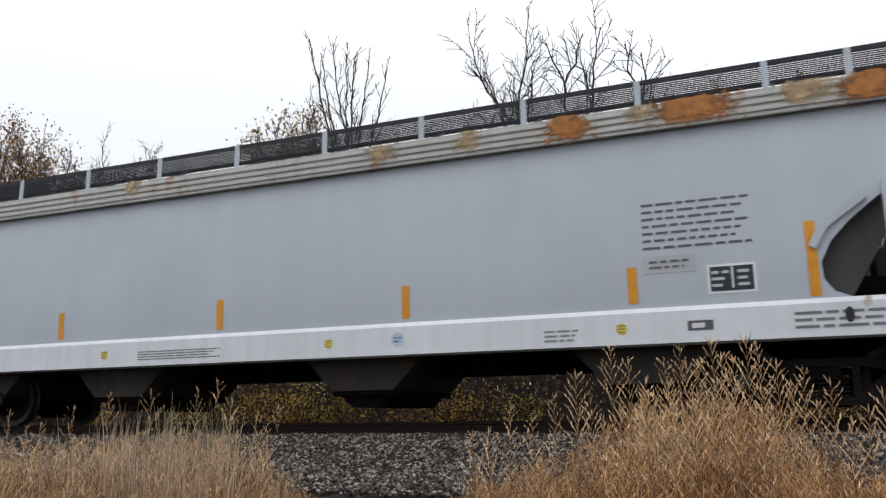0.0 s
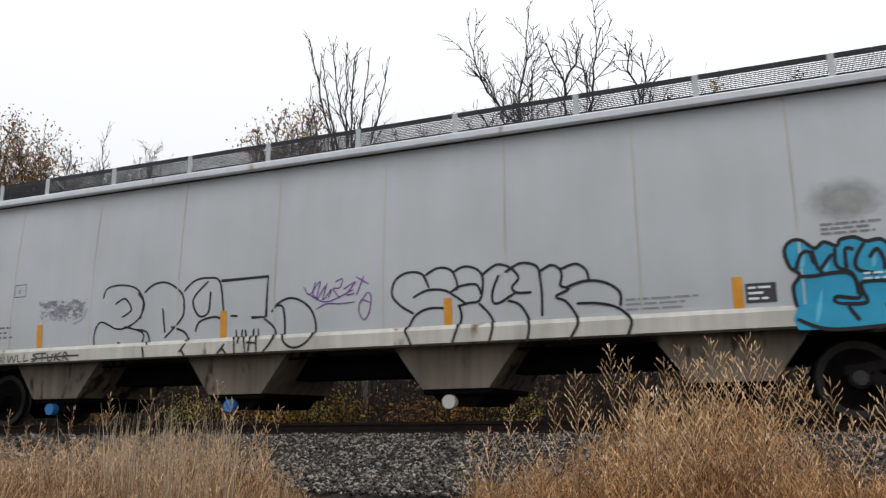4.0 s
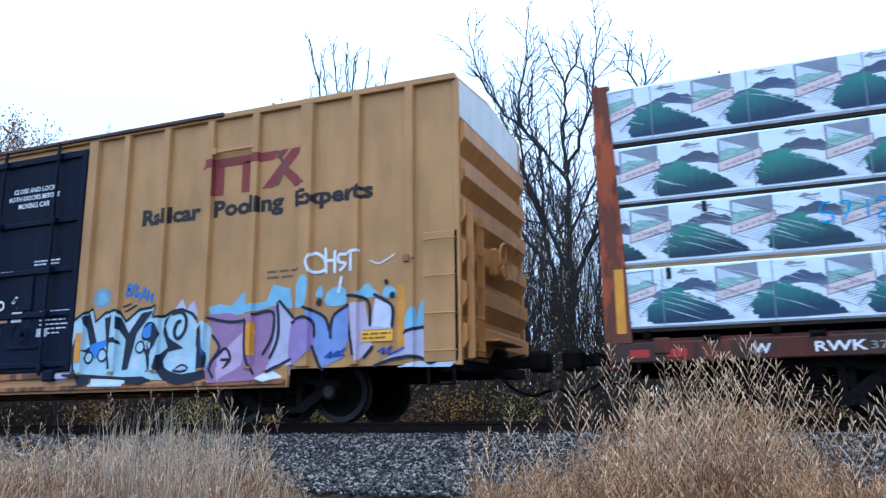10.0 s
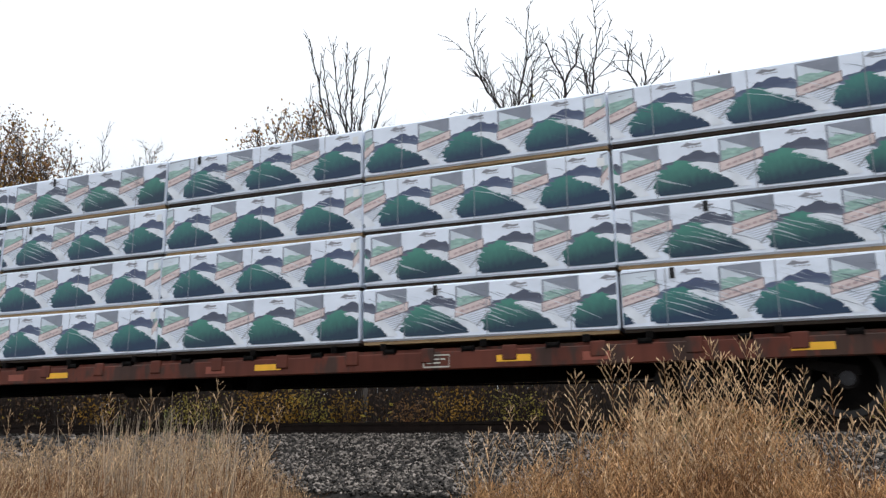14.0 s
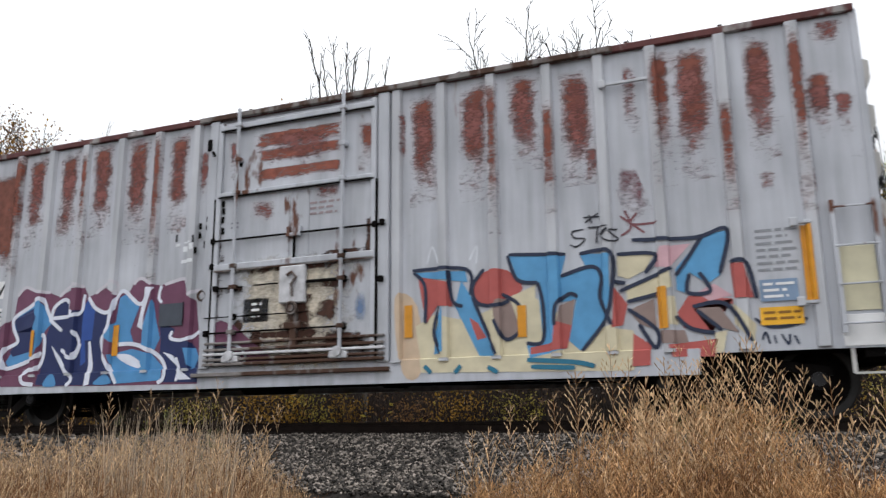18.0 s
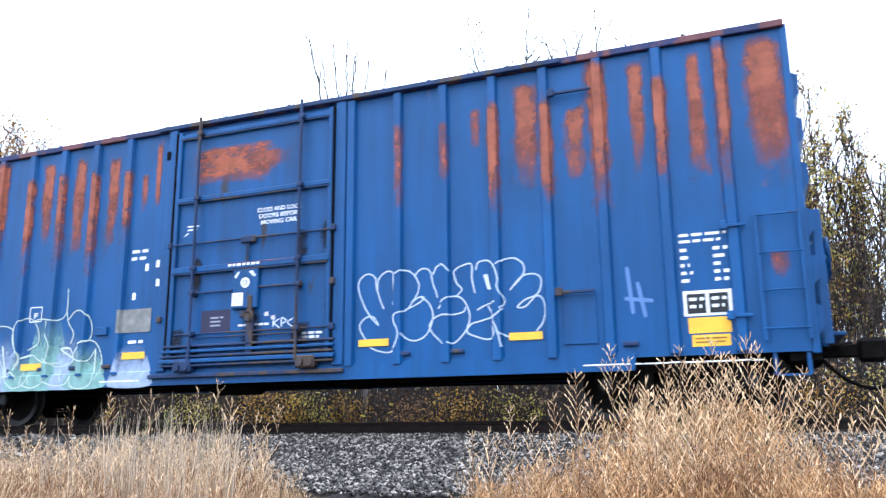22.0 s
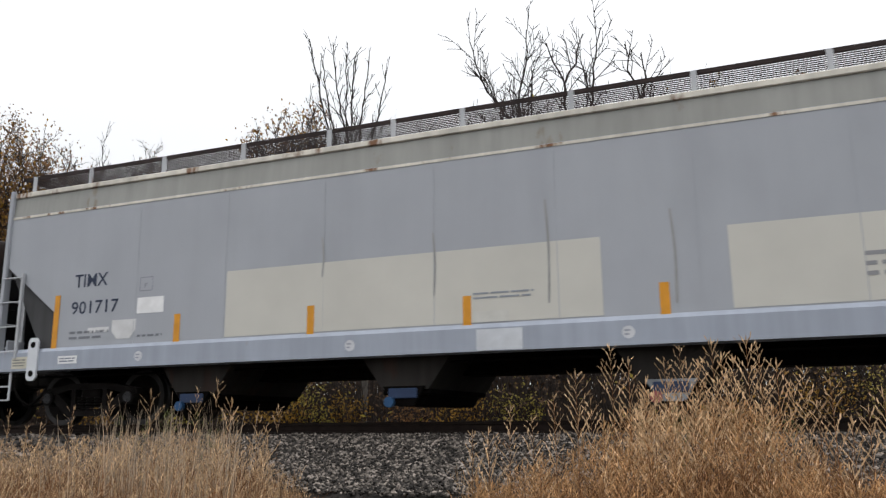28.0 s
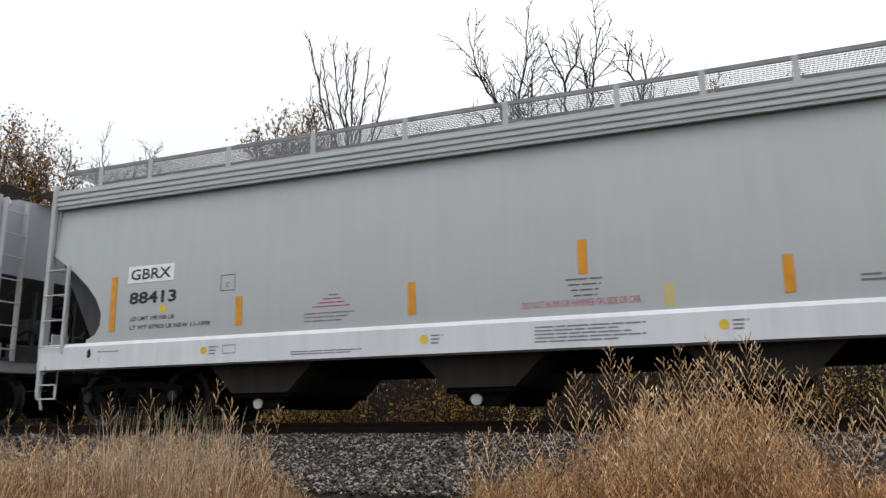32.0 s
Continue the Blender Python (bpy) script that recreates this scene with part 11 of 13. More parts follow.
def bow(z, s1, b0):
    """Set-back of a bowed hopper side: upright at a third of its height, leaning in above and below."""
    zc = s1 + 0.26 * (b0 - s1)
    return 0.11 * ((z - zc) / (b0 - zc)) ** 2 if z > zc else 0.03 * ((zc - z) / (zc - s1)) ** 2


def bend(ob, s1, b0, side=1):
    """Cuts a flat sheet into courses and sets each back to the bowed side."""
    bm = bmesh.new()
    bm.from_mesh(ob.data)
    n = 24
    for i in range(1, n):
        bmesh.ops.bisect_plane(bm, geom=bm.verts[:] + bm.edges[:] + bm.faces[:], plane_co=(0, 0, s1 + (b0 - s1) * i / n), plane_no=(0, 0, 1))
    for v in bm.verts:
        v.co.y += side * bow(min(max(v.co.z, s1), b0), s1, b0)
    bm.to_mesh(ob.data)
    bm.free()
    return ob


def hopper(car, L, y, zs, cut, skin, sill, band, grate, posts, chutes, rail_z=4.42, post_skin=None, inner=INNER, end_hole=False, slope=1.0, chute_skin=CHUTE, bowed=True, bar=0.005, mouth=1.0):
    """A covered hopper. cut: points (x, z) of the opening in the side's end, from the top down; zs: sill bottom, sill top, band bottom, eave."""
    s0, s1, b0, e = zs
    post_skin = post_skin or skin
    # body between the slope sheets
    zt = cut[0][1]
    body = [(0.1, e), (0.1, zt - 0.05), (slope, s1 - 0.05), (L - slope, s1 - 0.05), (L - 0.1, zt - 0.05), (L - 0.1, e)]
    tuck = 0.18 if bowed else 0.06
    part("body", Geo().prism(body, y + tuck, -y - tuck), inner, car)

    def sheet(name, g, side):
        ob = part(name, g, skin, car)
        return bend(ob, s1, b0, side) if bowed else ob
    part("end_sheet", Geo().box(0.06, 0.1, y + 0.05, -y - 0.05, zt - 0.02, e), skin, car)
    part("end_sheet", Geo().box(L - 0.1, L - 0.06, y + 0.05, -y - 0.05, zt - 0.02, e), skin, car)
    left = [(0.06, b0 + 0.02)] + list(cut) + [(cut[-1][0], s1)]
    right = [(L - x, z) for x, z in left[::-1]]
    for s, nm in ((1, "side_sheet"), (-1, "far_side_sheet")):
        ya, yb = (y, y + 0.05) if s > 0 else (-y - 0.05, -y)
        if end_hole:
            h0, h1, za, zb = end_hole
            sheet(nm, Geo().box(h1, L - h1, ya, yb, s1 - 0.01, b0), s)
            for k in (0, 1):
                m = (lambda q: q) if k == 0 else (lambda q: L - q)
                sheet("lower_end_panel", Geo().prism([(m(0.03), s1 - 0.01), (m(h1), s1 - 0.01), (m(h1), za), (m(h1 - 0.09), za - 0.05), (m(h0), za - 0.05), (m(0.03), za - 0.05)], ya, yb), s)
                sheet("upper_end_panel", Geo().prism([(m(0.03), zb), (m(h0), zb), (m(h1 - 0.13), zb), (m(h1), zb - 0.2), (m(h1), b0), (m(0.03), b0)], ya, yb), s)
                sheet("end_jamb", Geo().box(m(0.03), m(h0), ya, yb, za - 0.05, zb), s)
        else:
            sheet(nm, Geo().prism(left + right, ya, yb), s)
    for s in (1, -1):
        ya, yb = (y - 0.05, y + 0.1) if s > 0 else (-y - 0.1, -y + 0.05)
        yo = y - 0.05 if s > 0 else -y + 0.05
        part("side_sill" if s > 0 else "far_side_sill", Geo().prism([(y * s, s1 + 0.03), (yo, s1 - 0.03), (yo, s0 + 0.02), ((y + 0.08) * s, s0), ((y + 0.1) * s, s1)], 0.0, L, "x"), sill, car)
        g = Geo()
        if band[0] == "ribbed":
            g.box(0.05, L - 0.05, y * s, (y + 0.05) * s, b0, e)
            for k in range(3):
                z = b0 + 0.05 + k * (e - b0 - 0.06) / 3
                part("band_rib", Geo().box(0.05, L - 0.05, (y - 0.022) * s, y * s, z, z + 0.055, 0.01), band[1], car)
        elif band[0] == "slope":
            g.prism([(y * s, b0), ((y + 0.035) * s, e - 0.02), ((y + 0.25) * s, e - 0.02), ((y + 0.06) * s, b0)], 0.05, L - 0.05, "x")
            part("trim_line" if s > 0 else "far_trim_line", Geo().box(0.05, L - 0.05, (y - 0.008) * s, y * s, b0 - 0.03, b0 + 0.012), band[2], car)
        else:
            g.box(0.03, L - 0.03, (y - 0.05) * s, (y + 0.05) * s, b0, e, 0.02)
        part("top_band" if s > 0 else "far_top_band", g, band[1], car)
        if len(band) > 2:
            part("top_edge" if s > 0 else "far_top_edge", Geo().box(0.05, L - 0.05, (y + (0.0 if band[0] == "slope" else -0.04)) * s, (y + 0.24) * s, e - 0.03, e + 0.06, 0.012), band[2], car)
    roof = [(y + 0.05, e), (y + 0.45, e + 0.12), (0, e + 0.2), (-y - 0.45, e + 0.12), (-y - 0.05, e), (0, e - 0.1)]
    part("roof", Geo().prism(roof, 0.1, L - 0.1, "x"), skin, car)
    hs = part("roof_hatch_row", Geo().box(0.8, L - 0.8, -0.28, 0.28, e + 0.18, e + 0.27, 0.02), skin, car)
    for i in range(int(L / 1.6)):
        x = 1.2 + i * 1.6
        part("hatch_clamp", Geo().box(x - 0.05, x + 0.05, -0.36, 0.36, e + 0.2, e + 0.32, 0.02), skin, hs)
    # roof walk of open grating on posts
    for s in (1, -1):
        ya, yb = (y + 0.12) * s, (y + 0.78) * s
        w = part("roof_walk" if s > 0 else "far_roof_walk", Geo().box(0.1, L - 0.1, ya - 0.02, ya + 0.02, rail_z - 0.02, rail_z + 0.035).box(0.1, L - 0.1, yb - 0.02, yb + 0.02, rail_z - 0.04, rail_z + 0.02), grate, car, "open steel grating roof walk")
        g = Geo()
        for k in range(9):
            yy = ya + (yb - ya) * (k + 1) / 10
            g.box(0.1, L - 0.1, yy - 0.003, yy + 0.003, rail_z - bar, rail_z + bar)
        n = int(L / 0.05)
        for k in range(n):
            x = 0.1 + k * (L - 0.2) / n
            g.box(x, x + 0.006, min(ya, yb), max(ya, yb), rail_z - 0.006, rail_z + 0.006)
        tagged(part("grating", g, grate, w), kind="stuff")
        for x in posts:
            part("walk_post", Geo().box(x - 0.04, x + 0.04, ya - 0.03 * s, ya - 0.012 * s, e - 0.02, rail_z + 0.03), post_skin, w)
            part("walk_brace", Geo().tube([(x + 0.1, ya, e + 0.02), (x + 0.1, yb, rail_z - 0.02)], 0.02, 5), grate, w)
    for x, k in ((0.1, -1), (L - 0.1, 1)):
        part("end_walk", Geo().box(x, x + k * 0.42, -0.75, 0.75, rail_z - 0.06, rail_z - 0.01, 0.01).box(x, x + k * 0.42, -0.77, -0.74, rail_z - 0.12, rail_z), grate, car)
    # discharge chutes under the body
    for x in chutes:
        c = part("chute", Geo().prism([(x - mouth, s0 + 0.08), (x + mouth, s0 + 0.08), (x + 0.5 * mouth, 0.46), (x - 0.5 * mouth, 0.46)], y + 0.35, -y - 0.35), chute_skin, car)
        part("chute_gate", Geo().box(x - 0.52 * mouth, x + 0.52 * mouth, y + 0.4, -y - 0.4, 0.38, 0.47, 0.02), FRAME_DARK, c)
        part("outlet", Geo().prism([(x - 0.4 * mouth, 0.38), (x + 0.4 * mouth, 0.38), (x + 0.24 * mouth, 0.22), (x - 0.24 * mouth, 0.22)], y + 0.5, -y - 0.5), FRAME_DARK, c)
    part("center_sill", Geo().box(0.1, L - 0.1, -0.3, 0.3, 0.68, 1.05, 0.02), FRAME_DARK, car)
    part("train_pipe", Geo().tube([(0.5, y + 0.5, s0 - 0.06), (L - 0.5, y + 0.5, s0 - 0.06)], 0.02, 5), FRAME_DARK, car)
    # ends: corner posts, ladders, platform, brake
    for x, k in ((0.0, -1), (L, 1)):
        i = -k
        part("corner_post", Geo().box(x, x + i * 0.07, y - 0.05, y + 0.02, s0 - 0.42, e + 0.1, 0.01), skin, car)
        part("far_corner_post", Geo().box(x, x + i * 0.07, -y - 0.02, -y + 0.05, s0 - 0.1, e + 0.05, 0.01), skin, car)
        part("corner_gusset", Geo().box(x + i * 0.01, x + i * 0.05, y + 0.0, y + 0.1, s1, e, 0.006), skin, car)
        rungs(car, min(x, x + i * 0.52) + 0.03, max(x, x + i * 0.52) - 0.0, y - 0.075, [s1 + 0.0 + q * 0.43 for q in range(4)], post_skin, 0.022, False)
        xx = x + i * 0.52
        part("ladder_upright", Geo().box(xx - 0.025, xx + 0.025, y - 0.075, y - 0.03, s1 - 0.12, s1 + 1.36), post_skin, car)
        end_ladder(car, x + k * 0.0, k, y + 0.05, y + 0.5, [s1 + 0.1 + q * 0.42 for q in range(7)], post_skin, s1 - 0.1, e + 0.05)
        part("end_sill", Geo().box(x, x + i * 0.35, y + 0.02, -y - 0.02, s0 + 0.05, s1 - 0.08, 0.015), skin, car)
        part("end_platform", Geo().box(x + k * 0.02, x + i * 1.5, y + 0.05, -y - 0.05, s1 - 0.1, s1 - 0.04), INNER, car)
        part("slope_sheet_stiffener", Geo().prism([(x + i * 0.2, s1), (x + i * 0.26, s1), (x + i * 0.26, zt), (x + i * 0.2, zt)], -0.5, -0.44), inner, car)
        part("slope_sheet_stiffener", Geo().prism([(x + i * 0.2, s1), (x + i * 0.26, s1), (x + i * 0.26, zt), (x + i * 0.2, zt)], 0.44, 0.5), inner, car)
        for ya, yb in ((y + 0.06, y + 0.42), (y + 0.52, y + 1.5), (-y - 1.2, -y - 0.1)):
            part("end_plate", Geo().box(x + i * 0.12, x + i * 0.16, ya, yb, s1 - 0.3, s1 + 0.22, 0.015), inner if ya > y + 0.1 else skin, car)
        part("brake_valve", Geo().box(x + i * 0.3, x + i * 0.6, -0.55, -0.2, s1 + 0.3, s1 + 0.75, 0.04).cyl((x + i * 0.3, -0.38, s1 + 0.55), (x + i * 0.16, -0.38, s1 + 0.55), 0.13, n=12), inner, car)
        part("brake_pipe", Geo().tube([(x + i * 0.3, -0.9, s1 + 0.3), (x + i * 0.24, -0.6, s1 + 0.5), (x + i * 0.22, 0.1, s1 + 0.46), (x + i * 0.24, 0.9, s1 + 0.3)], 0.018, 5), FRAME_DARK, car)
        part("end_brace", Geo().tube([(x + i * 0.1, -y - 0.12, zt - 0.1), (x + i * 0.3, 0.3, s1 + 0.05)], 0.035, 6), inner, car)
        part("corner_hose", Geo().tube([(x + k * 0.02, y + 0.1, s0 - 0.02), (x + k * 0.1, y + 0.16, s0 - 0.1), (x + k * 0.16, y + 0.2, s0 - 0.4), (x + k * 0.1, y + 0.2, s0 - 0.62)], 0.022, 6), post_skin, car)
        part("brake_cylinder", Geo().cyl((x + i * 0.35, -0.9, s1 + 0.18), (x + i * 0.95, -0.9, s1 + 0.18), 0.16, n=14).box(x + i * 0.3, x + i * 0.4, -1.05, -0.75, s1, s1 + 0.35), FRAME_DARK, car, smooth=True)
        if k > 0:
            brake_wheel(car, x - 0.05, k, -0.2, s1 + 0.75, FRAME_DARK)
        coupler(car, x, k)
        stirrup(car, min(x, x + i * 0.45) + 0.04, max(x, x + i * 0.45) - 0.03, y - 0.02, 0.43, s0 + 0.05, post_skin)
        stirrup(car, min(x, x + i * 0.45) + 0.04, max(x, x + i * 0.45) - 0.03, y - 0.02, 0.66, s0 + 0.05, post_skin)


def tape(M, rows, color=ORANGE_TAPE, w=0.06):
    for x, z0, z1 in rows:
        M.rect(x - w, x + w, z0, z1, color, 2, "reflector", "amber reflective strip")


HA = rail_car("covered_hopper", "pale grey covered hopper with rust spots along the top", "covered hopper", -15.0)
HB = rail_car("covered_hopper", "dusty white covered hopper with black outline graffiti", "covered hopper", 3.33)
HH = rail_car("covered_hopper", "slate grey covered hopper with cream repaint patches", "covered hopper", 117.95)
HI = rail_car("covered_hopper", "clean light grey covered hopper with white side sill", "covered hopper", 137.7)
CURVED = [(0.07, 2.86), (0.3, 2.72), (0.6, 2.52), (0.9, 2.28), (1.12, 2.05), (1.25, 1.8), (1.24, 1.6), (1.14, 1.45), (0.95, 1.37)]
STRAIGHT = [(0.08, 2.74), (0.5, 2.45), (1.3, 1.86), (1.32, 1.5)]


def build_hopper_a():
    L, y = 17.0, -1.5
    hopper(HA, L, y, (0.9, 1.34, 3.7, 4.05), CURVED, HOP_A, SILL_WHITE, ("ribbed", HOP_A_TOP), GRATE_DARK,
           [2.55, 4.16, 5.75, 7.33, 8.97, 10.61, 12.18, 13.76, 15.35, 16.3, 1.0], [1.8, 4.95, 9.54, 13.6], bar=0.009)
    M = Marks(HA, lambda x, z: y + bow(z, 1.34, 3.7), levels=[1.4 + 0.2 * k for k in range(12)])
    S = Marks(HA, lambda x, z: y - 0.05)
    tape(M, [(15.66, 1.4, 2.3), (13.56, 1.44, 1.9), (10.4, 1.43, 1.89), (7.22, 1.43, 1.9), (3.94, 1.43, 1.88)])
    for k in range(7):
        M.bars(13.72, 15.02 - 0.09 * (k % 3), 2.66 - 0.095 * k, 2.735 - 0.095 * k, 1, (0.1, 0.1, 0.11), 1, 40 + k, 7)
    M.rect(13.7, 14.35, 1.8, 2.02, (0.38, 0.39, 0.41), 1, "faded_patch")
    M.bars(13.78, 14.28, 1.84, 1.98, 2, (0.12, 0.12, 0.13), 2, 50, 4)
    M.rect(14.47, 15.03, 1.5, 1.86, WHITE, 1, "stencil_panel")
    M.rect(14.5, 15.0, 1.53, 1.83, (0.03, 0.035, 0.05), 2, "stencil_panel")
    M.bars(14.52, 14.72, 1.56, 1.8, 3, (0.5, 0.5, 0.52), 3, 51, 1.5)
    M.bars(14.82, 14.98, 1.56, 1.8, 3, (0.5, 0.5, 0.52), 3, 52, 1.5)
    M.strokes([[(14.76, 1.56), (14.76, 1.82)]], 0.02, WHITE, 3, "marking", False)
    S.bars(12.4, 12.85, 0.98, 1.16, 3, (0.2, 0.2, 0.22), 1, 53, 3)
    S.bars(15.4, 16.4, 1.0, 1.24, 3, (0.15, 0.15, 0.17), 1, 54, 4)
    S.bars(5.7, 7.3, 1.0, 1.16, 4, (0.15, 0.15, 0.17), 1, 55, 7)
    for x in (13.4, 9.2, 5.0):
        S.fill([(x + 0.07 * math.cos(a), 1.12 + 0.07 * math.sin(a)) for a in (0, 0.8, 1.57, 2.4, 3.14, 3.9, 4.7, 5.5)], (0.6, 0.5, 0.1), 1, "marking")
        S.bars(x - 0.06, x + 0.06, 1.06, 1.18, 3, (0.3, 0.25, 0.05), 2, 56, 1)
    S.fill([(10.3 + 0.1 * math.cos(a), 1.13 + 0.1 * math.sin(a)) for a in (0, 0.8, 1.57, 2.4, 3.14, 3.9, 4.7, 5.5)], (0.4, 0.5, 0.62), 1, "marking")
    S.bars(10.24, 10.36, 1.08, 1.18, 2, (0.1, 0.15, 0.3), 2, 57, 1)
    S.rect(14.2, 14.5, 1.06, 1.18, (0.08, 0.08, 0.1), 1, "marking")
    S.rect(14.25, 14.4, 1.09, 1.15, (0.6, 0.6, 0.62), 2, "marking")
    S.fill([(15.98 + 0.05 * math.cos(a), 1.16 + 0.09 * math.sin(a)) for a in (0, 0.8, 1.57, 2.4, 3.14, 3.9, 4.7, 5.5)], (0.02, 0.02, 0.02), 2, "marking")
    top_rust = flake("orange_rust_bloom", (0.36, 0.15, 0.045), 10, 3, 0.5, 1.2, 0.35, 1.3, 0.2)
    faint = flake("faint_ochre_stain", (0.45, 0.33, 0.19), 8, 2.5, 0.9, 1.1, 0.5, 1.5, 0.45)
    T = Marks(HA, lambda x, z: y - 0.022)
    for x0, x1, m in ((13.75, 15.1, top_rust), (16.0, 16.98, top_rust), (12.35, 13.25, top_rust), (9.6, 10.5, faint), (11.0, 11.7, faint), (13.4, 14.2, faint), (15.2, 16.4, faint), (5.0, 5.6, faint)):
        for k in range(2):
            T.rect(x0 + 0.1 * k, x1 - 0.15 * k, 3.64 + 0.08 * k, 4.1, m, 1 + 0.4 * k, "rust_stain")
    part("curved_lip", Geo().prism([(L - 0.7, 2.52), (L - 1.15, 2.2), (L - 1.3, 1.95), (L - 1.37, 2.0), (L - 1.25, 2.25), (L - 0.75, 2.62)], y - 0.05, y), HOP_A, HA)
    truck(HA, 1.35)
    truck(HA, 15.67)


def build_hopper_i():
    L, y = 17.0, -1.67
    hopper(HI, L, y, (0.88, 1.29, 3.68, 4.02), CURVED, HOP_I, SILL_WHITE, ("ribbed", HOP_I), GRATE_LIGHT,
           [0.9, 1.98, 3.57, 5.14, 6.7, 8.24, 9.79, 10.88, 11.98, 13.5, 15.0, 16.2], [4.15, 7.7, 11.3, 14.6], rail_z=4.36, bar=0.003)
    M = Marks(HI, lambda x, z: y + bow(z, 1.29, 3.68), levels=[1.4 + 0.2 * k for k in range(12)])
    S = Marks(HI, lambda x, z: y - 0.05)
    tape(M, [(1.5, 1.48, 2.38), (3.97, 1.46, 1.9), (6.85, 1.46, 1.91), (9.25, 1.84, 2.29), (11.66, 1.44, 1.89)])
    M.rect(1.77, 2.7, 2.25, 2.53, WHITE, 1, "number_patch")
    M.text("GBRX", 1.83, 2.64, 2.3, 2.48, (0.02, 0.022, 0.035), 2, 0.012)
    M.text("88413", 1.83, 2.78, 1.9, 2.1, (0.02, 0.022, 0.035), 1, 0.03)
    M.fill([(2.52 + 0.07 * math.cos(a), 1.8 + 0.06 * math.sin(a)) for a in (0, 0.8, 1.57, 2.4, 3.14, 3.9, 4.7, 5.5)], (0.7, 0.5, 0.03), 1, "marking")
    M.text("LD LMT 195100 LB", 1.87, 2.75, 1.63, 1.7, (0.07, 0.075, 0.09), 1, 0.02)
    M.text("LT WT 67900 LB NEW 11-1998", 1.87, 3.45, 1.49, 1.56, (0.07, 0.075, 0.09), 1, 0.02)
    M.strokes([[(3.62, 2.01), (3.88, 2.01), (3.88, 2.25), (3.62, 2.25), (3.62, 2.01)]], 0.014, (0.1, 0.1, 0.12), 1, "marking", False)
    M.text("C", 3.72, 3.79, 2.06, 2.13, (0.1, 0.1, 0.12), 1)
    for k in range(4):
        M.bars(5.43 - 0.09 * k + 0.1, 5.7 + 0.06 * k, 1.8 - 0.055 * k, 1.84 - 0.055 * k, 1, (0.4, 0.12, 0.15), 1, 60 + k, 2)
    for k in range(3):
        M.bars(5.12, 5.95 - 0.1 * k, 1.54 - 0.055 * k, 1.58 - 0.055 * k, 1, (0.2, 0.2, 0.22), 1, 65 + k, 3)
    for k in range(4):
        M.bars(9.02 + 0.03 * k, 9.5 - 0.03 * k, 1.75 - 0.07 * k, 1.8 - 0.07 * k, 1, (0.15, 0.15, 0.17), 1, 70 + k, 2)
    M.text("DO NOT HUMP OR HAMMER ON SIDE OF CAR", 8.43, 9.95, 1.43, 1.52, (0.42, 0.08, 0.12), 1)
    M.rect(10.24, 10.36, 1.36, 1.64, (0.55, 0.45, 0.2), 1, "faded_patch")
    M.bars(12.4, 14.0, 1.5, 1.62, 2, (0.15, 0.15, 0.17), 1, 75, 6)
    for x in (3.4, 7.05, 10.9, 14.4):
        S.fill([(x + 0.06 * math.cos(a), 1.1 + 0.06 * math.sin(a)) for a in (0, 0.8, 1.57, 2.4, 3.14, 3.9, 4.7, 5.5)], (0.65, 0.45, 0.05), 1, "marking")
        S.bars(x + 0.1, x + 0.28, 1.02, 1.17, 3, (0.2, 0.2, 0.22), 1, 76, 1)
    S.strokes([[(3.75, 1.04), (3.98, 1.04), (3.98, 1.16), (3.75, 1.16), (3.75, 1.04)]], 0.015, (0.2, 0.2, 0.22), 1, "marking", False)
    S.bars(4.95, 6.1, 0.96, 1.03, 2, (0.2, 0.2, 0.22), 1, 77, 4)
    S.bars(8.6, 10.0, 0.97, 1.2, 5, (0.2, 0.2, 0.22), 1, 78, 6)
    S.bars(1.3, 1.75, 1.14, 1.18, 1, (0.2, 0.2, 0.22), 1, 79, 3)
    S.fill([(1.12 + 0.04 * math.cos(a), 1.14 + 0.075 * math.sin(a)) for a in (0, 0.8, 1.57, 2.4, 3.14, 3.9, 4.7, 5.5)], (0.02, 0.02, 0.02), 2, "marking")
    for x in (4.15, 7.7):
        part("gate_cap", Geo().cyl((x - 0.1, -1.2, 0.3), (x - 0.1, -1.1, 0.3), 0.08, n=12), flat((0.5, 0.5, 0.48)), HI)
    truck(HI, 1.5)
    truck(HI, 15.5)


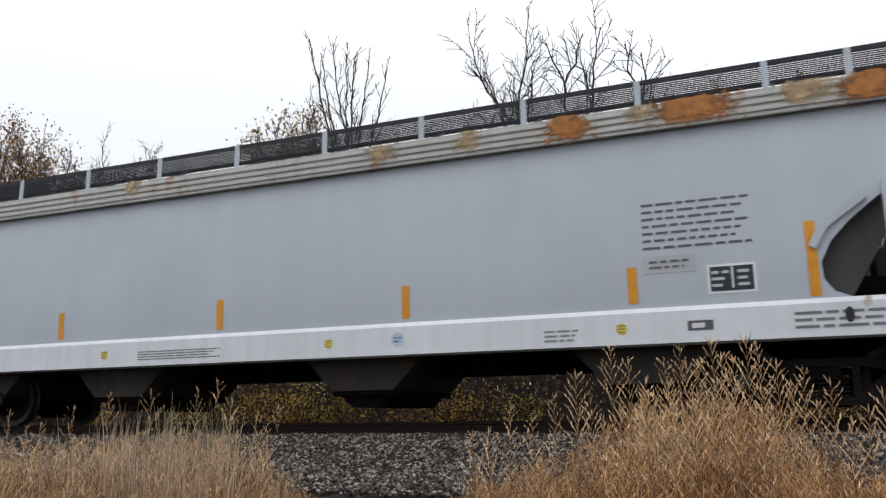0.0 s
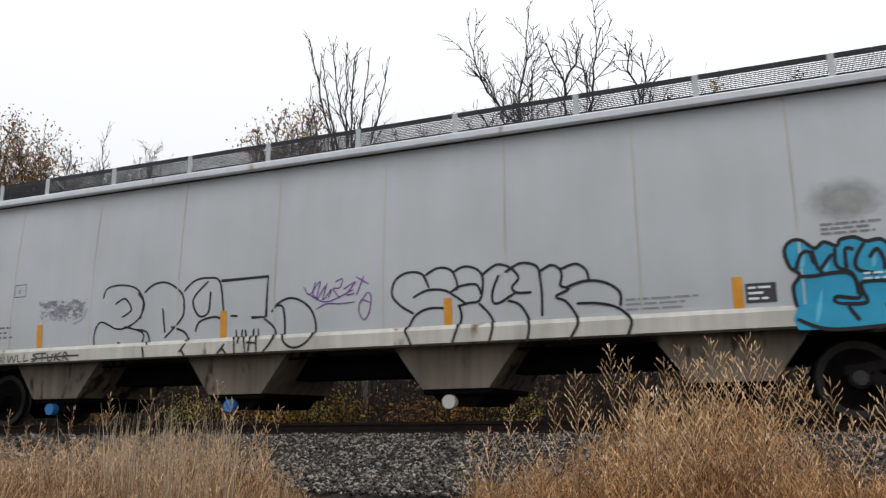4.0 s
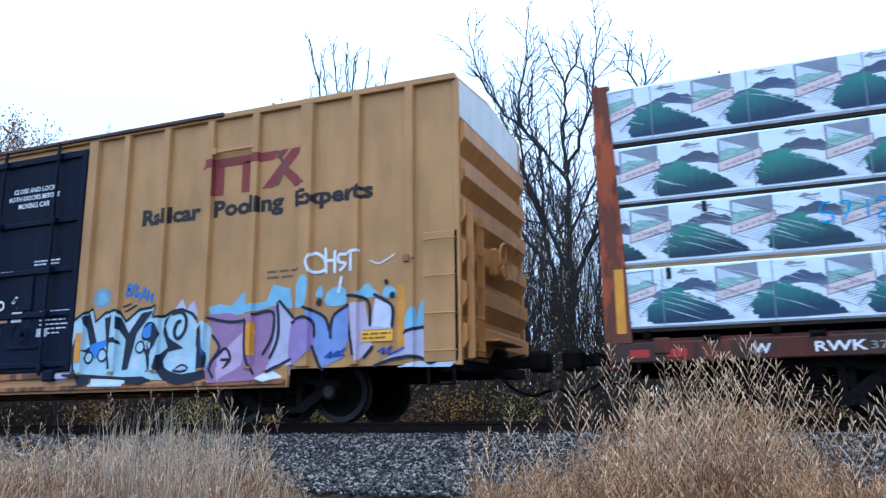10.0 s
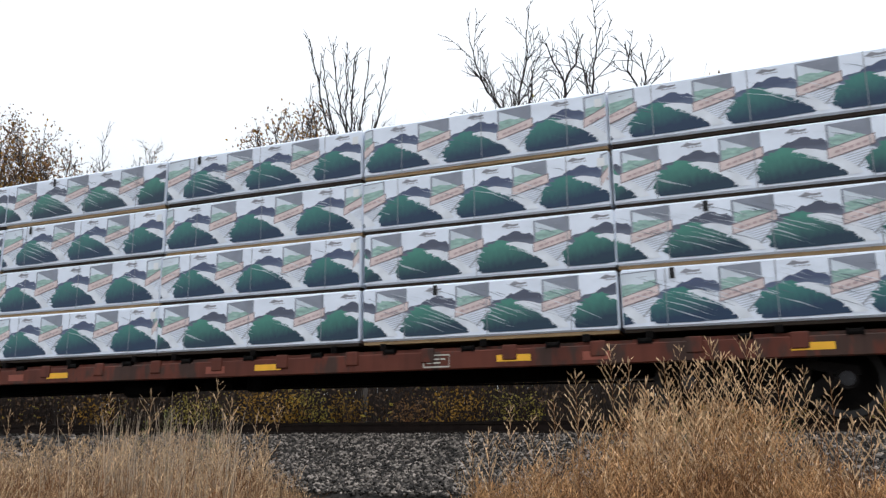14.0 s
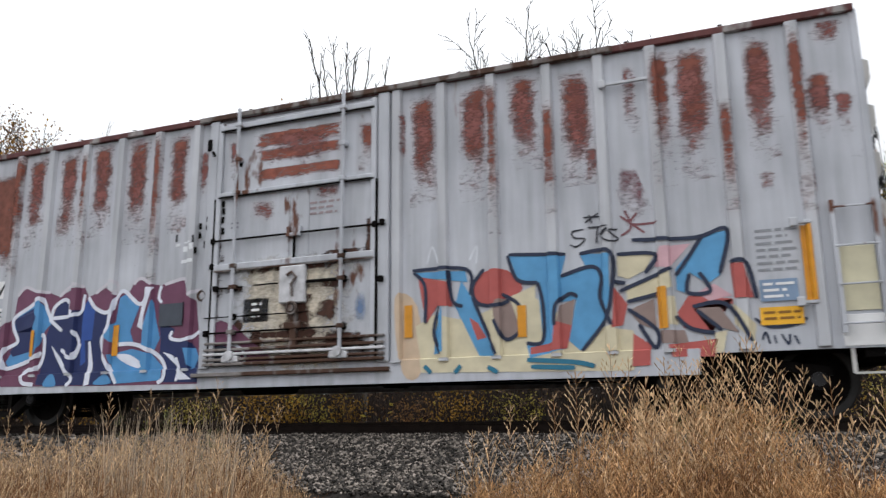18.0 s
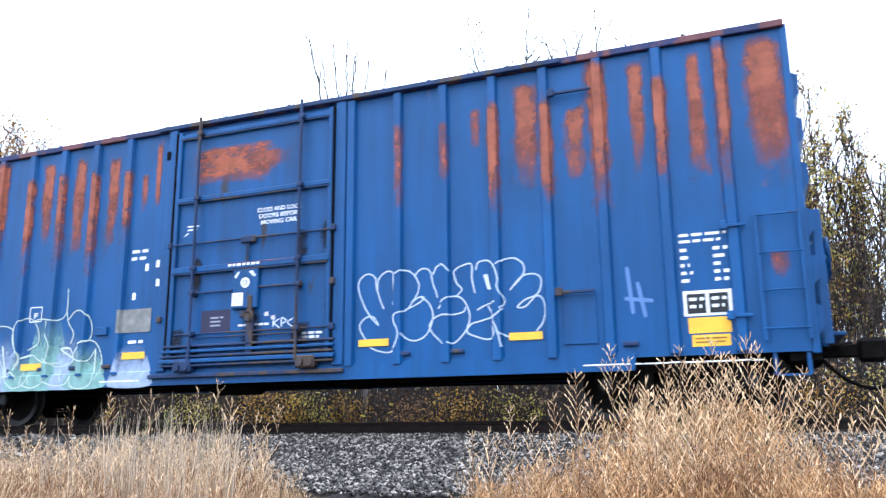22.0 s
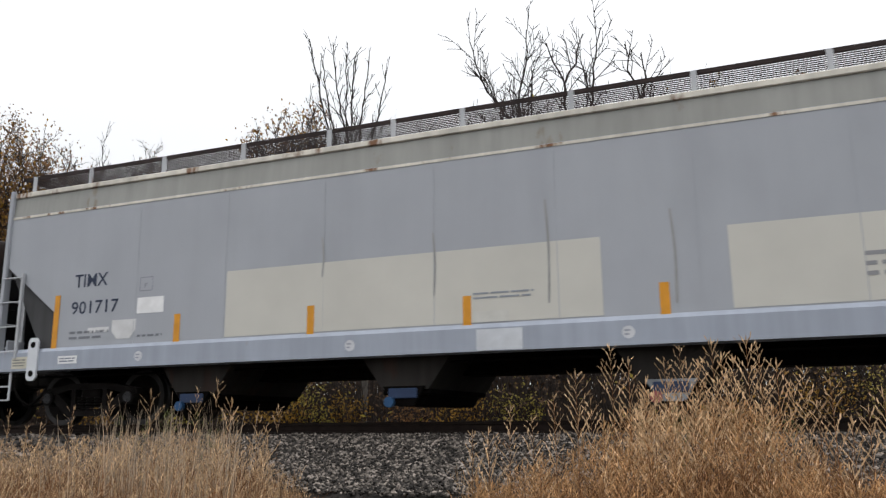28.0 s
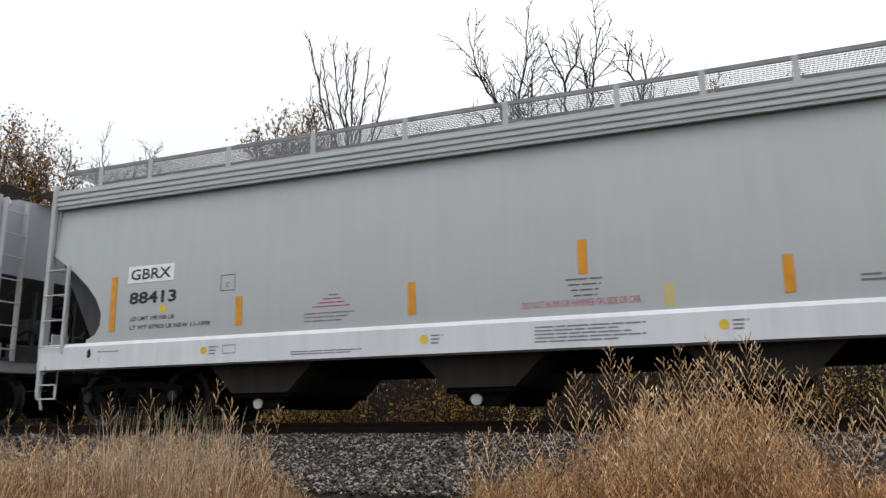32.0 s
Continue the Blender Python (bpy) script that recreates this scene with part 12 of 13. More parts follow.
def build_hopper_b():
    L, y = 18.87, -1.35
    hopper(HB, L, y, (1.05, 1.29, 4.0, 4.12), [(0.07, 2.95), (0.5, 2.9)], HOP_B, HOP_B_SILL, ("chord", SILL_WHITE), GRATE_DARK,
           [0.26, 0.88, 1.07 + 1.35, 3.58, 5.16, 6.82, 8.39, 10.04, 11.65, 13.46, 15.06, 16.69, 18.2, 18.7], [3.95, 7.75, 11.5, 15.2], rail_z=4.44,
           end_hole=(0.22, 0.54, 2.32, 2.92), slope=1.75, inner=paint("dark_brown_slope_sheet", (0.1, 0.075, 0.065), (0.05, 0.03, 0.02), 0.15, (0, 0.5), grime=0.3, rough=0.8),
           chute_skin=paint("tan_dusty_chute", (0.2, 0.165, 0.13), (0.06, 0.035, 0.025), 0.15, (0, 0.5), grime=0.3, rough=0.8))
    M = Marks(HB, lambda x, z: y + bow(z, 1.29, 4.0), levels=[1.4 + 0.2 * k for k in range(13)])
    S = Marks(HB, lambda x, z: y - 0.05)
    for x in (3.11, 4.96, 6.81, 8.67, 10.53, 12.4, 14.2, 16.1):
        bend(part("weld_seam", Geo().box(x - 0.012, x + 0.012, y - 0.006, y, 1.32, 4.0), HOP_B_SILL, HB), 1.29, 4.0)
    tape(M, [(0.73, 1.29, 2.19), (3.84, 1.29, 1.73), (7.74, 1.28, 1.74), (11.54, 1.27, 1.7), (15.36, 1.3, 1.71), (18.24, 1.33, 2.2)])
    ink = (0.04, 0.04, 0.045)
    M.text("DOWX", 1.92, 2.61, 2.46, 2.67, ink, 1, 0.04)
    M.text("20803", 1.92, 2.73, 2.03, 2.23, ink, 1, 0.04)
    M.strokes([[(3.15, 2.26), (3.42, 2.26), (3.42, 2.48), (3.15, 2.48), (3.15, 2.26)]], 0.014, ink, 1, "marking", False)
    M.text("C", 3.25, 3.31, 2.32, 2.39, ink, 1)
    M.bars(1.95, 3.2, 1.5, 1.76, 3, (0.15, 0.15, 0.15), 1, 80, 8, 0.4)
    M.bars(2.1, 2.6, 1.36, 1.44, 1, (0.15, 0.15, 0.15), 1, 81, 3)
    M.rect(1.35, 1.75, 1.4, 1.66, (0.05, 0.05, 0.055), 1, "stencil_panel")
    M.bars(1.38, 1.6, 1.44, 1.62, 3, (0.4, 0.4, 0.4), 2, 82, 1.5)
    # black outline letters
    blk = (0.015, 0.015, 0.017)
    M.strokes([[(5.25, 2.1), (5.32, 2.27), (5.61, 2.31), (5.96, 2.22), (6.14, 1.95), (6.02, 1.7), (5.73, 1.57), (5.53, 1.58)], [(5.52, 1.99), (5.72, 2.07), (5.87, 1.88), (5.68, 1.76)], [(5.53, 1.58), (5.22, 1.7), (5.09, 1.49), (5.14, 1.19), (5.35, 1.07), (5.55, 1.17), (5.62, 1.34), (5.74, 1.2), (5.9, 1.09), (6.09, 1.27), (6.13, 1.48), (5.73, 1.6)]], 0.03, blk, 1)
    T = Marks(HB, lambda x, z: y + bow(z, 1.29, 4.0) if z > 1.322 else y - 0.05, levels=[1.321, 1.323] + [1.4 + 0.2 * k for k in range(6)])
    T.strokes([[(5.99, 2.15), (6.12, 1.98), (6.07, 1.71)], [(6.12, 2.14), (6.34, 2.28), (6.62, 2.27), (6.90, 2.08), (6.96, 1.86), (6.91, 1.66), (6.58, 1.37)], [(6.53, 1.86), (6.59, 1.46)], [(6.01, 1.54), (6.22, 1.48), (6.29, 1.27)], [(6.71, 1.55), (6.98, 1.45), (7.09, 1.29)], [(6.20, 1.24), (6.24, 1.06)], [(7.07, 1.26), (6.94, 1.12)], [(6.99, 1.16), (7.06, 1.06)]], 0.034, blk, 1)
    T.strokes([[(6.94, 2.11), (7.14, 2.27), (7.40, 2.30), (7.64, 2.22), (7.74, 1.72)], [(7.42, 2.25), (7.14, 1.97), (7.25, 1.70), (7.44, 1.74), (7.47, 2.07)], [(7.20, 1.44), (7.28, 1.60), (7.58, 1.66), (7.77, 1.57)], [(7.87, 1.66), (8.01, 1.65)], [(7.82, 1.22), (7.68, 1.06)], [(7.76, 1.17), (7.87, 1.05)], [(8.49, 1.59), (8.67, 1.44), (8.70, 1.27), (8.52, 1.05)]], 0.034, blk, 1)
    T.strokes([[(7.67, 2.23), (8.55, 2.24), (8.53, 1.61), (8.26, 1.61)]], 0.05, blk, 1, smooth=False)
    T.strokes([[(7.98, 1.44), (8.01, 1.05)], [(8.10, 1.43), (8.06, 1.21)], [(8.15, 1.43), (8.21, 1.06)], [(8.31, 1.44), (8.26, 1.06)], [(8.22, 1.22), (8.38, 1.21)], [(8.39, 1.44), (8.41, 1.06)]], 0.03, blk, 1)
    T.strokes([[(8.63, 1.67), (8.74, 1.80), (8.95, 1.87), (9.18, 1.80), (9.36, 1.62), (9.41, 1.34), (9.26, 1.16), (9.05, 1.11), (8.88, 1.23), (8.87, 1.51), (8.83, 1.74), (8.71, 1.77)]], 0.036, blk, 1)
    T.strokes([[(11.02, 1.51), (10.82, 1.63), (10.68, 1.80), (10.73, 2.01), (10.92, 2.11), (11.15, 2.07), (11.26, 1.86)], [(11.20, 2.05), (11.39, 2.14), (11.59, 2.10), (11.68, 1.93), (11.68, 1.80)], [(11.01, 1.74), (11.22, 1.83), (11.47, 1.82), (11.64, 1.73), (11.83, 1.59)], [(11.50, 1.56), (11.25, 1.57), (11.04, 1.48), (10.90, 1.26)], [(10.90, 1.27), (10.96, 1.15), (11.00, 1.05)], [(11.64, 2.07), (11.79, 2.13), (11.96, 2.09), (12.06, 1.98), (12.06, 1.77), (12.00, 1.63), (11.83, 1.61), (11.69, 1.57)]], 0.036, blk, 1)
    T.strokes([[(11.59, 1.78), (11.75, 1.86), (11.97, 1.86), (12.04, 1.72)], [(12.00, 1.60), (12.15, 1.44), (12.21, 1.27), (12.15, 1.04)], [(11.70, 1.60), (11.74, 1.41), (11.61, 1.04)], [(12.07, 2.00), (12.28, 2.12), (12.48, 2.05), (12.58, 1.91), (12.49, 1.79), (12.55, 1.71), (12.76, 1.70)], [(12.30, 1.97), (12.21, 1.76), (12.21, 1.60), (12.31, 1.59), (12.53, 1.71)], [(12.42, 1.61), (12.60, 1.53), (12.72, 1.28), (12.69, 1.04)], [(12.39, 2.00), (12.61, 2.11), (12.83, 2.06), (12.89, 1.91)]], 0.036, blk, 1.48)
    T.strokes([[(12.89, 1.98), (13.04, 2.05), (13.16, 1.98), (13.18, 1.86)], [(12.87, 1.99), (12.90, 1.71), (12.89, 1.37)], [(13.16, 1.98), (13.37, 2.04), (13.51, 1.95), (13.54, 1.81)], [(13.18, 1.86), (13.16, 1.76), (13.27, 1.71), (13.09, 1.62), (13.23, 1.54), (13.35, 1.36), (13.38, 1.24), (13.26, 1.03)], [(13.25, 1.74), (13.48, 1.80), (13.73, 1.77), (13.93, 1.63), (13.93, 1.44)], [(13.36, 1.51), (13.62, 1.50), (13.86, 1.44), (14.02, 1.32), (14.07, 1.22), (14.01, 1.04)]], 0.036, blk, 2.04)
    T.strokes([[(9.20, 2.02), (9.30, 1.90), (9.48, 2.09), (9.42, 1.81), (9.57, 2.02)], [(9.40, 2.09), (9.36, 1.90), (9.50, 1.78)], [(9.60, 2.05), (9.53, 1.80), (9.68, 1.96), (9.62, 1.82)], [(9.74, 2.06), (9.86, 2.10), (9.82, 1.97), (9.71, 1.96), (9.82, 1.81)], [(9.88, 1.94), (10.08, 2.04), (9.93, 1.86), (10.07, 1.87)], [(10.08, 2.12), (10.30, 1.99)], [(10.22, 2.12), (10.10, 1.84)], [(10.15, 1.70), (10.27, 1.86), (10.34, 1.80), (10.31, 1.58), (10.22, 1.47), (10.14, 1.60), (10.18, 1.76), (10.31, 1.72)], [(9.25, 1.93), (9.59, 1.77), (10.05, 1.93)], [(9.42, 1.67), (9.59, 1.74), (9.82, 1.73), (10.07, 1.74)]], 0.02, (0.17, 0.08, 0.27), 1)
    cyan = (0.03, 0.3, 0.48)
    T.fill([(16.01, 1.29), (15.99, 1.54), (16.07, 1.68), (15.97, 1.79), (15.93, 1.99), (16.01, 2.1), (16.13, 2.1), (16.26, 1.99), (16.37, 2.06), (16.5, 2.0), (16.55, 2.07), (16.7, 2.09), (16.82, 2.03), (16.97, 2.04), (17.06, 1.92), (17.11, 1.63), (17.17, 1.48), (17.21, 1.31), (17.01, 1.3), (17.25, 1.06), (16.7, 1.0), (16.0, 1.02), (15.95, 1.15)], cyan, 1, smooth=False, label="bright blue bubble graffiti")
    T.strokes([[(16.01, 1.29), (15.99, 1.54), (16.07, 1.68), (15.97, 1.79), (15.93, 1.99), (16.01, 2.1), (16.13, 2.1), (16.26, 1.99), (16.37, 2.06), (16.5, 2.0), (16.55, 2.07), (16.7, 2.09), (16.82, 2.03), (16.97, 2.04), (17.06, 1.92), (17.11, 1.63), (17.17, 1.48), (17.21, 1.31), (17.01, 1.3), (17.11, 1.15), (17.25, 1.07)], [(16.23, 1.97), (16.27, 1.77), (16.31, 1.67), (16.07, 1.66)], [(16.48, 1.98), (16.48, 1.76), (16.64, 1.65), (16.68, 1.41)]], 0.045, blk, 2)
    T.strokes([[(16.79, 2.01), (16.69, 1.84), (16.7, 1.7), (16.9, 1.64)], [(16.03, 1.74), (16.11, 1.93), (16.2, 1.95), (16.24, 1.8)], [(16.31, 1.74), (16.44, 1.91)], [(16.58, 1.7), (16.59, 1.95), (16.68, 1.94)], [(16.83, 1.83), (16.92, 1.93), (16.98, 1.78), (16.97, 1.68)], [(16.31, 1.67), (16.61, 1.66), (16.69, 1.38), (16.45, 1.4), (16.45, 1.32), (16.75, 1.31), (16.73, 1.55), (17.17, 1.53)], [(16.55, 1.27), (16.65, 1.1)], [(16.93, 1.28), (17.19, 1.08)], [(15.99, 1.15), (16.36, 1.01), (17.17, 1.05)]], 0.045, blk, 2.24)
    T.streaks([(16.1, 1.75, 16.14, 1.95, 0.06, 0), (16.36, 1.7, 16.4, 1.9, 0.06, 0), (16.86, 1.72, 16.9, 1.9, 0.06, 0), (16.2, 1.1, 16.3, 1.5, 0.06, 0)], (0.12, 0.45, 0.62), 1.6)
    T.bars(16.75, 17.1, 1.56, 1.68, 2, (0.6, 0.7, 0.75), 3, 83, 4)
    M.rect(16.1, 17.2, 2.2, 2.9, mist("rubbed_grey_patch", (0.33, 0.33, 0.31), 0.6), 1, "faded_patch", "faded grey rubbed patch")
    M.bars(16.35, 17.0, 2.13, 2.3, 3, (0.2, 0.2, 0.2), 1.5, 84, 5, 0.5)
    M.rect(15.45, 15.8, 1.38, 1.62, (0.05, 0.05, 0.055), 1, "stencil_panel")
    M.bars(15.48, 15.77, 1.4, 1.6, 3, WHITE, 2, 85, 2)
    M.rect(17.24, 17.68, 1.38, 1.62, (0.09, 0.09, 0.09), 1, "stencil_panel")
    M.bars(17.22, 17.62, 1.38, 1.6, 4, (0.55, 0.55, 0.55), 2, 86, 2)
    M.bars(14.0, 14.9, 1.36, 1.55, 3, (0.25, 0.25, 0.25), 1, 87, 4)
    # faint sprayed sketch with runs
    HAZE = mist("pale_sketch_haze", (0.33, 0.36, 0.39), 0.7)
    for xa, xb, za, zb in ((0.7, 1.35, 2.3, 3.25), (0.7, 1.6, 1.35, 2.2), (0.45, 1.1, 2.85, 3.3), (1.0, 1.5, 2.85, 3.25)):
        M.rect(xa, xb, za, zb, HAZE, 1, "graffiti")
    M.strokes([[(0.48, 3.18), (0.65, 3.22), (0.86, 3.13), (1.00, 3.03)], [(1.06, 3.12), (1.27, 3.16), (1.38, 3.07), (1.25, 2.96), (1.10, 3.01)], [(1.52, 2.99), (1.66, 2.94)], [(0.93, 3.13), (0.96, 2.82), (0.86, 2.60), (0.90, 2.31), (0.85, 2.10)], [(1.04, 3.02), (1.07, 2.73), (0.99, 2.52), (1.06, 2.22), (0.99, 2.00)], [(1.19, 2.96), (1.21, 2.72), (1.30, 2.55), (1.21, 2.41)], [(0.72, 3.02), (0.81, 2.84), (0.74, 2.65)]], 0.03, (0.25, 0.28, 0.31), 1.5)
    M.strokes([[(0.80, 2.39), (1.01, 2.32), (1.18, 2.14), (1.38, 2.08), (1.52, 2.15)], [(0.89, 2.09), (1.08, 1.99), (1.16, 1.81), (1.02, 1.68), (0.82, 1.74)], [(1.16, 1.81), (1.39, 1.75), (1.54, 1.62), (1.39, 1.46), (1.20, 1.50)], [(0.89, 1.66), (1.07, 1.54), (1.22, 1.36), (1.42, 1.29)], [(0.76, 1.89), (0.78, 1.60), (0.87, 1.41)], [(1.08, 2.44), (1.08, 1.86), (0.96, 1.38)], [(1.26, 2.20), (1.27, 1.85), (1.33, 1.49)]], 0.03, (0.25, 0.28, 0.31), 2.06)
    M.strokes([[(0.95, 2.9), (0.94, 2.5), (0.93, 2.2)], [(1.04, 2.7), (1.04, 2.3)], [(1.1, 1.9), (1.1, 1.5)]], 0.055, (0.3, 0.35, 0.4), 1.3)
    M.strokes([[(4.0, 1.95), (4.15, 1.8), (4.3, 1.9), (4.45, 1.75)], [(4.6, 1.7), (4.8, 1.78), (4.9, 1.95)]], 0.04, (0.3, 0.32, 0.34), 1)
    M.rect(3.2, 5.3, 1.5, 2.2, flake("smudged_grey_scuffs", (0.22, 0.2, 0.24), 10, 2.5, 0.5, 1.2, 0.5, 1.2, 0.85), 1, "stain")
    # scribbled tags and a stencil box along the sill
    ink = (0.06, 0.055, 0.055)
    S.strokes([[(1.88, 1.2), (2.02, 1.23), (1.92, 1.15), (2.02, 1.12), (1.9, 1.08)], [(2.06, 1.08), (2.12, 1.22), (2.18, 1.09)], [(2.2, 1.22), (2.26, 1.12), (2.34, 1.22)], [(2.46, 1.21), (2.36, 1.18), (2.46, 1.14), (2.36, 1.1), (2.5, 1.09)],
               [(1.86, 1.13), (2.2, 1.16), (2.66, 1.14)], [(2.5, 1.22), (2.6, 1.12), (2.68, 1.2)]], 0.026, ink, 1)
    S.rect(2.86, 3.14, 1.08, 1.22, (0.3, 0.28, 0.24), 1, "stencil_panel")
    S.bars(2.88, 3.12, 1.1, 1.2, 2, (0.12, 0.11, 0.1), 2, 88, 2)
    S.strokes([[(3.2, 1.22), (3.24, 1.09), (3.3, 1.2), (3.36, 1.09), (3.4, 1.22)], [(3.44, 1.22), (3.46, 1.1), (3.54, 1.1)], [(3.6, 1.22), (3.6, 1.1), (3.7, 1.12)]], 0.024, ink, 1)
    S.strokes([[(3.94, 1.22), (3.8, 1.2), (3.9, 1.14), (3.78, 1.08)], [(3.94, 1.22), (4.12, 1.22)], [(4.02, 1.22), (4.03, 1.08)], [(4.14, 1.2), (4.16, 1.1), (4.24, 1.1), (4.26, 1.2)], [(4.32, 1.22), (4.31, 1.08)], [(4.44, 1.22), (4.33, 1.15), (4.46, 1.08)],
               [(4.5, 1.08), (4.52, 1.22), (4.6, 1.17), (4.52, 1.15), (4.64, 1.08)], [(3.76, 1.13), (4.3, 1.15), (4.86, 1.16)]], 0.03, ink, 1)
    for x in (1.25, 17.4):
        part("jacking_plate", Geo().box(x, x + 0.4, y - 0.07, y, 0.86, 1.14, 0.01), HOP_B_SILL, HB)
        part("jacking_hole", Geo().cyl((x + 0.15, y - 0.08, 0.98), (x + 0.15, y - 0.06, 0.98), 0.05, n=12), FRAME_DARK, HB)
    for i, x in enumerate((3.95, 7.75, 11.5)):
        part("gate_cap", Geo().cyl((x - 0.1, -1.0, 0.28), (x - 0.1, -0.88, 0.28), 0.1, n=14), flat((0.03, 0.16, 0.4) if i < 2 else (0.55, 0.52, 0.48)), HB)
    truck(HB, 1.7)
    truck(HB, 17.5)


def build_hopper_h():
    L, y = 18.35, -1.6
    hopper(HH, L, y, (0.89, 1.25, 3.66, 4.06), STRAIGHT, HOP_H, SILL_SLATE, ("slope", HOP_H_BAND, CREAM_TRIM), GRATE_RUST,
           [0.4, 1.73, 3.33, 4.93, 6.51, 7.6, 8.7, 10.29, 11.9, 13.5, 15.1, 16.6, 17.8], [4.03, 7.68, 11.33, 14.98], rail_z=4.40, post_skin=paint("pale_grey_ladder", (0.45, 0.46, 0.48), (0.2, 0.1, 0.06), 0.05, (0, 0.5), grime=0.15), bowed=False, bar=0.0075, mouth=0.72)
    M = Marks(HH, lambda x, z: y)
    S = Marks(HH, lambda x, z: y - 0.05)
    patch = mat("cream_repaint", (0.54, 0.525, 0.475), 0.55, vary=0.05, scale=1.5)
    for x0, x1 in ((4.8, 6.55), (6.55, 8.3), (8.3, 10.6), (12.15, 14.6), (14.6, 16.97)):
        M.rect(x0, x1, 1.3, 2.32, patch, 1, "repaint_patch", "cream repainted patch")
    for x in (3.01, 4.77, 6.52, 8.28, 10.03, 11.8, 13.6, 15.3):
        part("weld_seam", Geo().box(x - 0.007, x + 0.007, y - 0.004, y, 1.28, 3.66), HOP_H, HH)
    for x, z0, z1 in ((6.5, 2.1, 2.7), (8.28, 1.7, 2.6), (9.9, 1.5, 2.9), (11.5, 1.4, 2.6), (15.3, 1.4, 2.3)):
        M.strokes([[(x, z0), (x + 0.02, (z0 + z1) / 2), (x - 0.01, z1)]], 0.03, (0.3, 0.3, 0.29), 2, "grime_run")
    tape(M, [(1.33, 1.26, 2.17), (3.89, 1.25, 1.71), (6.32, 1.25, 1.69), (8.76, 1.23, 1.67), (11.36, 1.21, 1.67), (14.25, 1.24, 1.68), (16.91, 1.26, 2.16)])
    navy2 = (0.02, 0.03, 0.06)
    M.text("TIMX", 1.68, 2.4, 2.28, 2.5, navy2, 1, 0.01)
    M.text("901717", 1.65, 2.67, 1.82, 2.04, navy2, 1, 0.01)
    M.strokes([[(3.1, 2.13), (3.35, 2.13), (3.35, 2.35), (3.1, 2.35), (3.1, 2.13)]], 0.012, (0.2, 0.2, 0.22), 1, "marking", False)
    M.text("F", 3.19, 3.25, 2.18, 2.25, (0.2, 0.2, 0.22), 1)
    M.rect(3.06, 3.6, 1.76, 2.02, WHITE, 1, "paint_patch")
    M.lay("paint_patch", [(2.56, 1.68), (3.06, 1.68), (3.06, 1.5), (2.94, 1.37), (2.68, 1.37), (2.56, 1.5)], [tuple(range(6))], (0.6, 0.6, 0.6), 1)
    M.bars(1.65, 2.5, 1.38, 1.56, 2, (0.17, 0.18, 0.2), 1, 90, 4)
    M.rect(2.05, 2.5, 1.5, 1.58, (0.6, 0.6, 0.6), 1, "paint_patch")
    M.bars(3.1, 3.6, 1.36, 1.44, 1, (0.17, 0.18, 0.2), 1, 91, 4)
    M.bars(8.85, 9.7, 1.6, 1.72, 2, (0.25, 0.27, 0.3), 2, 92, 3)
    M.rect(8.85, 9.35, 1.3, 1.45, (0.55, 0.54, 0.5), 2, "faded_patch")
    M.bars(13.6, 14.22, 1.55, 1.9, 3, (0.25, 0.25, 0.26), 2, 93, 3)
    M.bars(13.9, 14.2, 2.0, 2.06, 1, (0.25, 0.25, 0.26), 2, 94, 2)
    M.rect(15.36, 15.66, 1.4, 1.53, (0.05, 0.055, 0.07), 2, "stencil_panel")
    M.bars(15.4, 15.62, 1.42, 1.51, 2, WHITE, 3, 95, 2)
    M.rect(15.84, 16.38, 1.67, 1.86, WHITE, 2, "stencil_panel")
    M.bars(15.88, 16.34, 1.69, 1.84, 3, (0.15, 0.17, 0.25), 3, 96, 3)
    M.rect(16.42, 16.85, 1.36, 1.66, (0.6, 0.6, 0.58), 2, "stencil_panel")
    M.rect(16.45, 16.82, 1.38, 1.62, (0.03, 0.035, 0.05), 3, "stencil_panel")
    M.bars(16.48, 16.8, 1.4, 1.6, 3, WHITE, 4, 97, 2)
    M.bars(16.42, 16.85, 1.68, 1.74, 1, (0.2, 0.2, 0.22), 2, 98, 3)
    S.rect(8.9, 9.54, 0.92, 1.2, (0.55, 0.57, 0.6), 1, "paint_patch")
    for x in (3.2, 7.0, 10.9, 14.75):
        S.fill([(x + 0.08 * math.cos(a), 1.07 + 0.08 * math.sin(a)) for a in (0, 0.8, 1.57, 2.4, 3.14, 3.9, 4.7, 5.5)], (0.55, 0.56, 0.58), 1, "marking")
        S.bars(x - 0.05, x + 0.05, 1.02, 1.12, 2, (0.3, 0.32, 0.36), 2, 99, 1)
    for x in (1.5, 16.2):
        S.rect(x, x + 0.42, 1.0, 1.13, WHITE, 1, "stencil_panel")
        S.bars(x + 0.04, x + 0.38, 1.02, 1.11, 2, (0.15, 0.17, 0.22), 2, 100, 2)
    S.rect(15.8, 16.1, 1.04, 1.1, (0.1, 0.1, 0.12), 1, "marking")
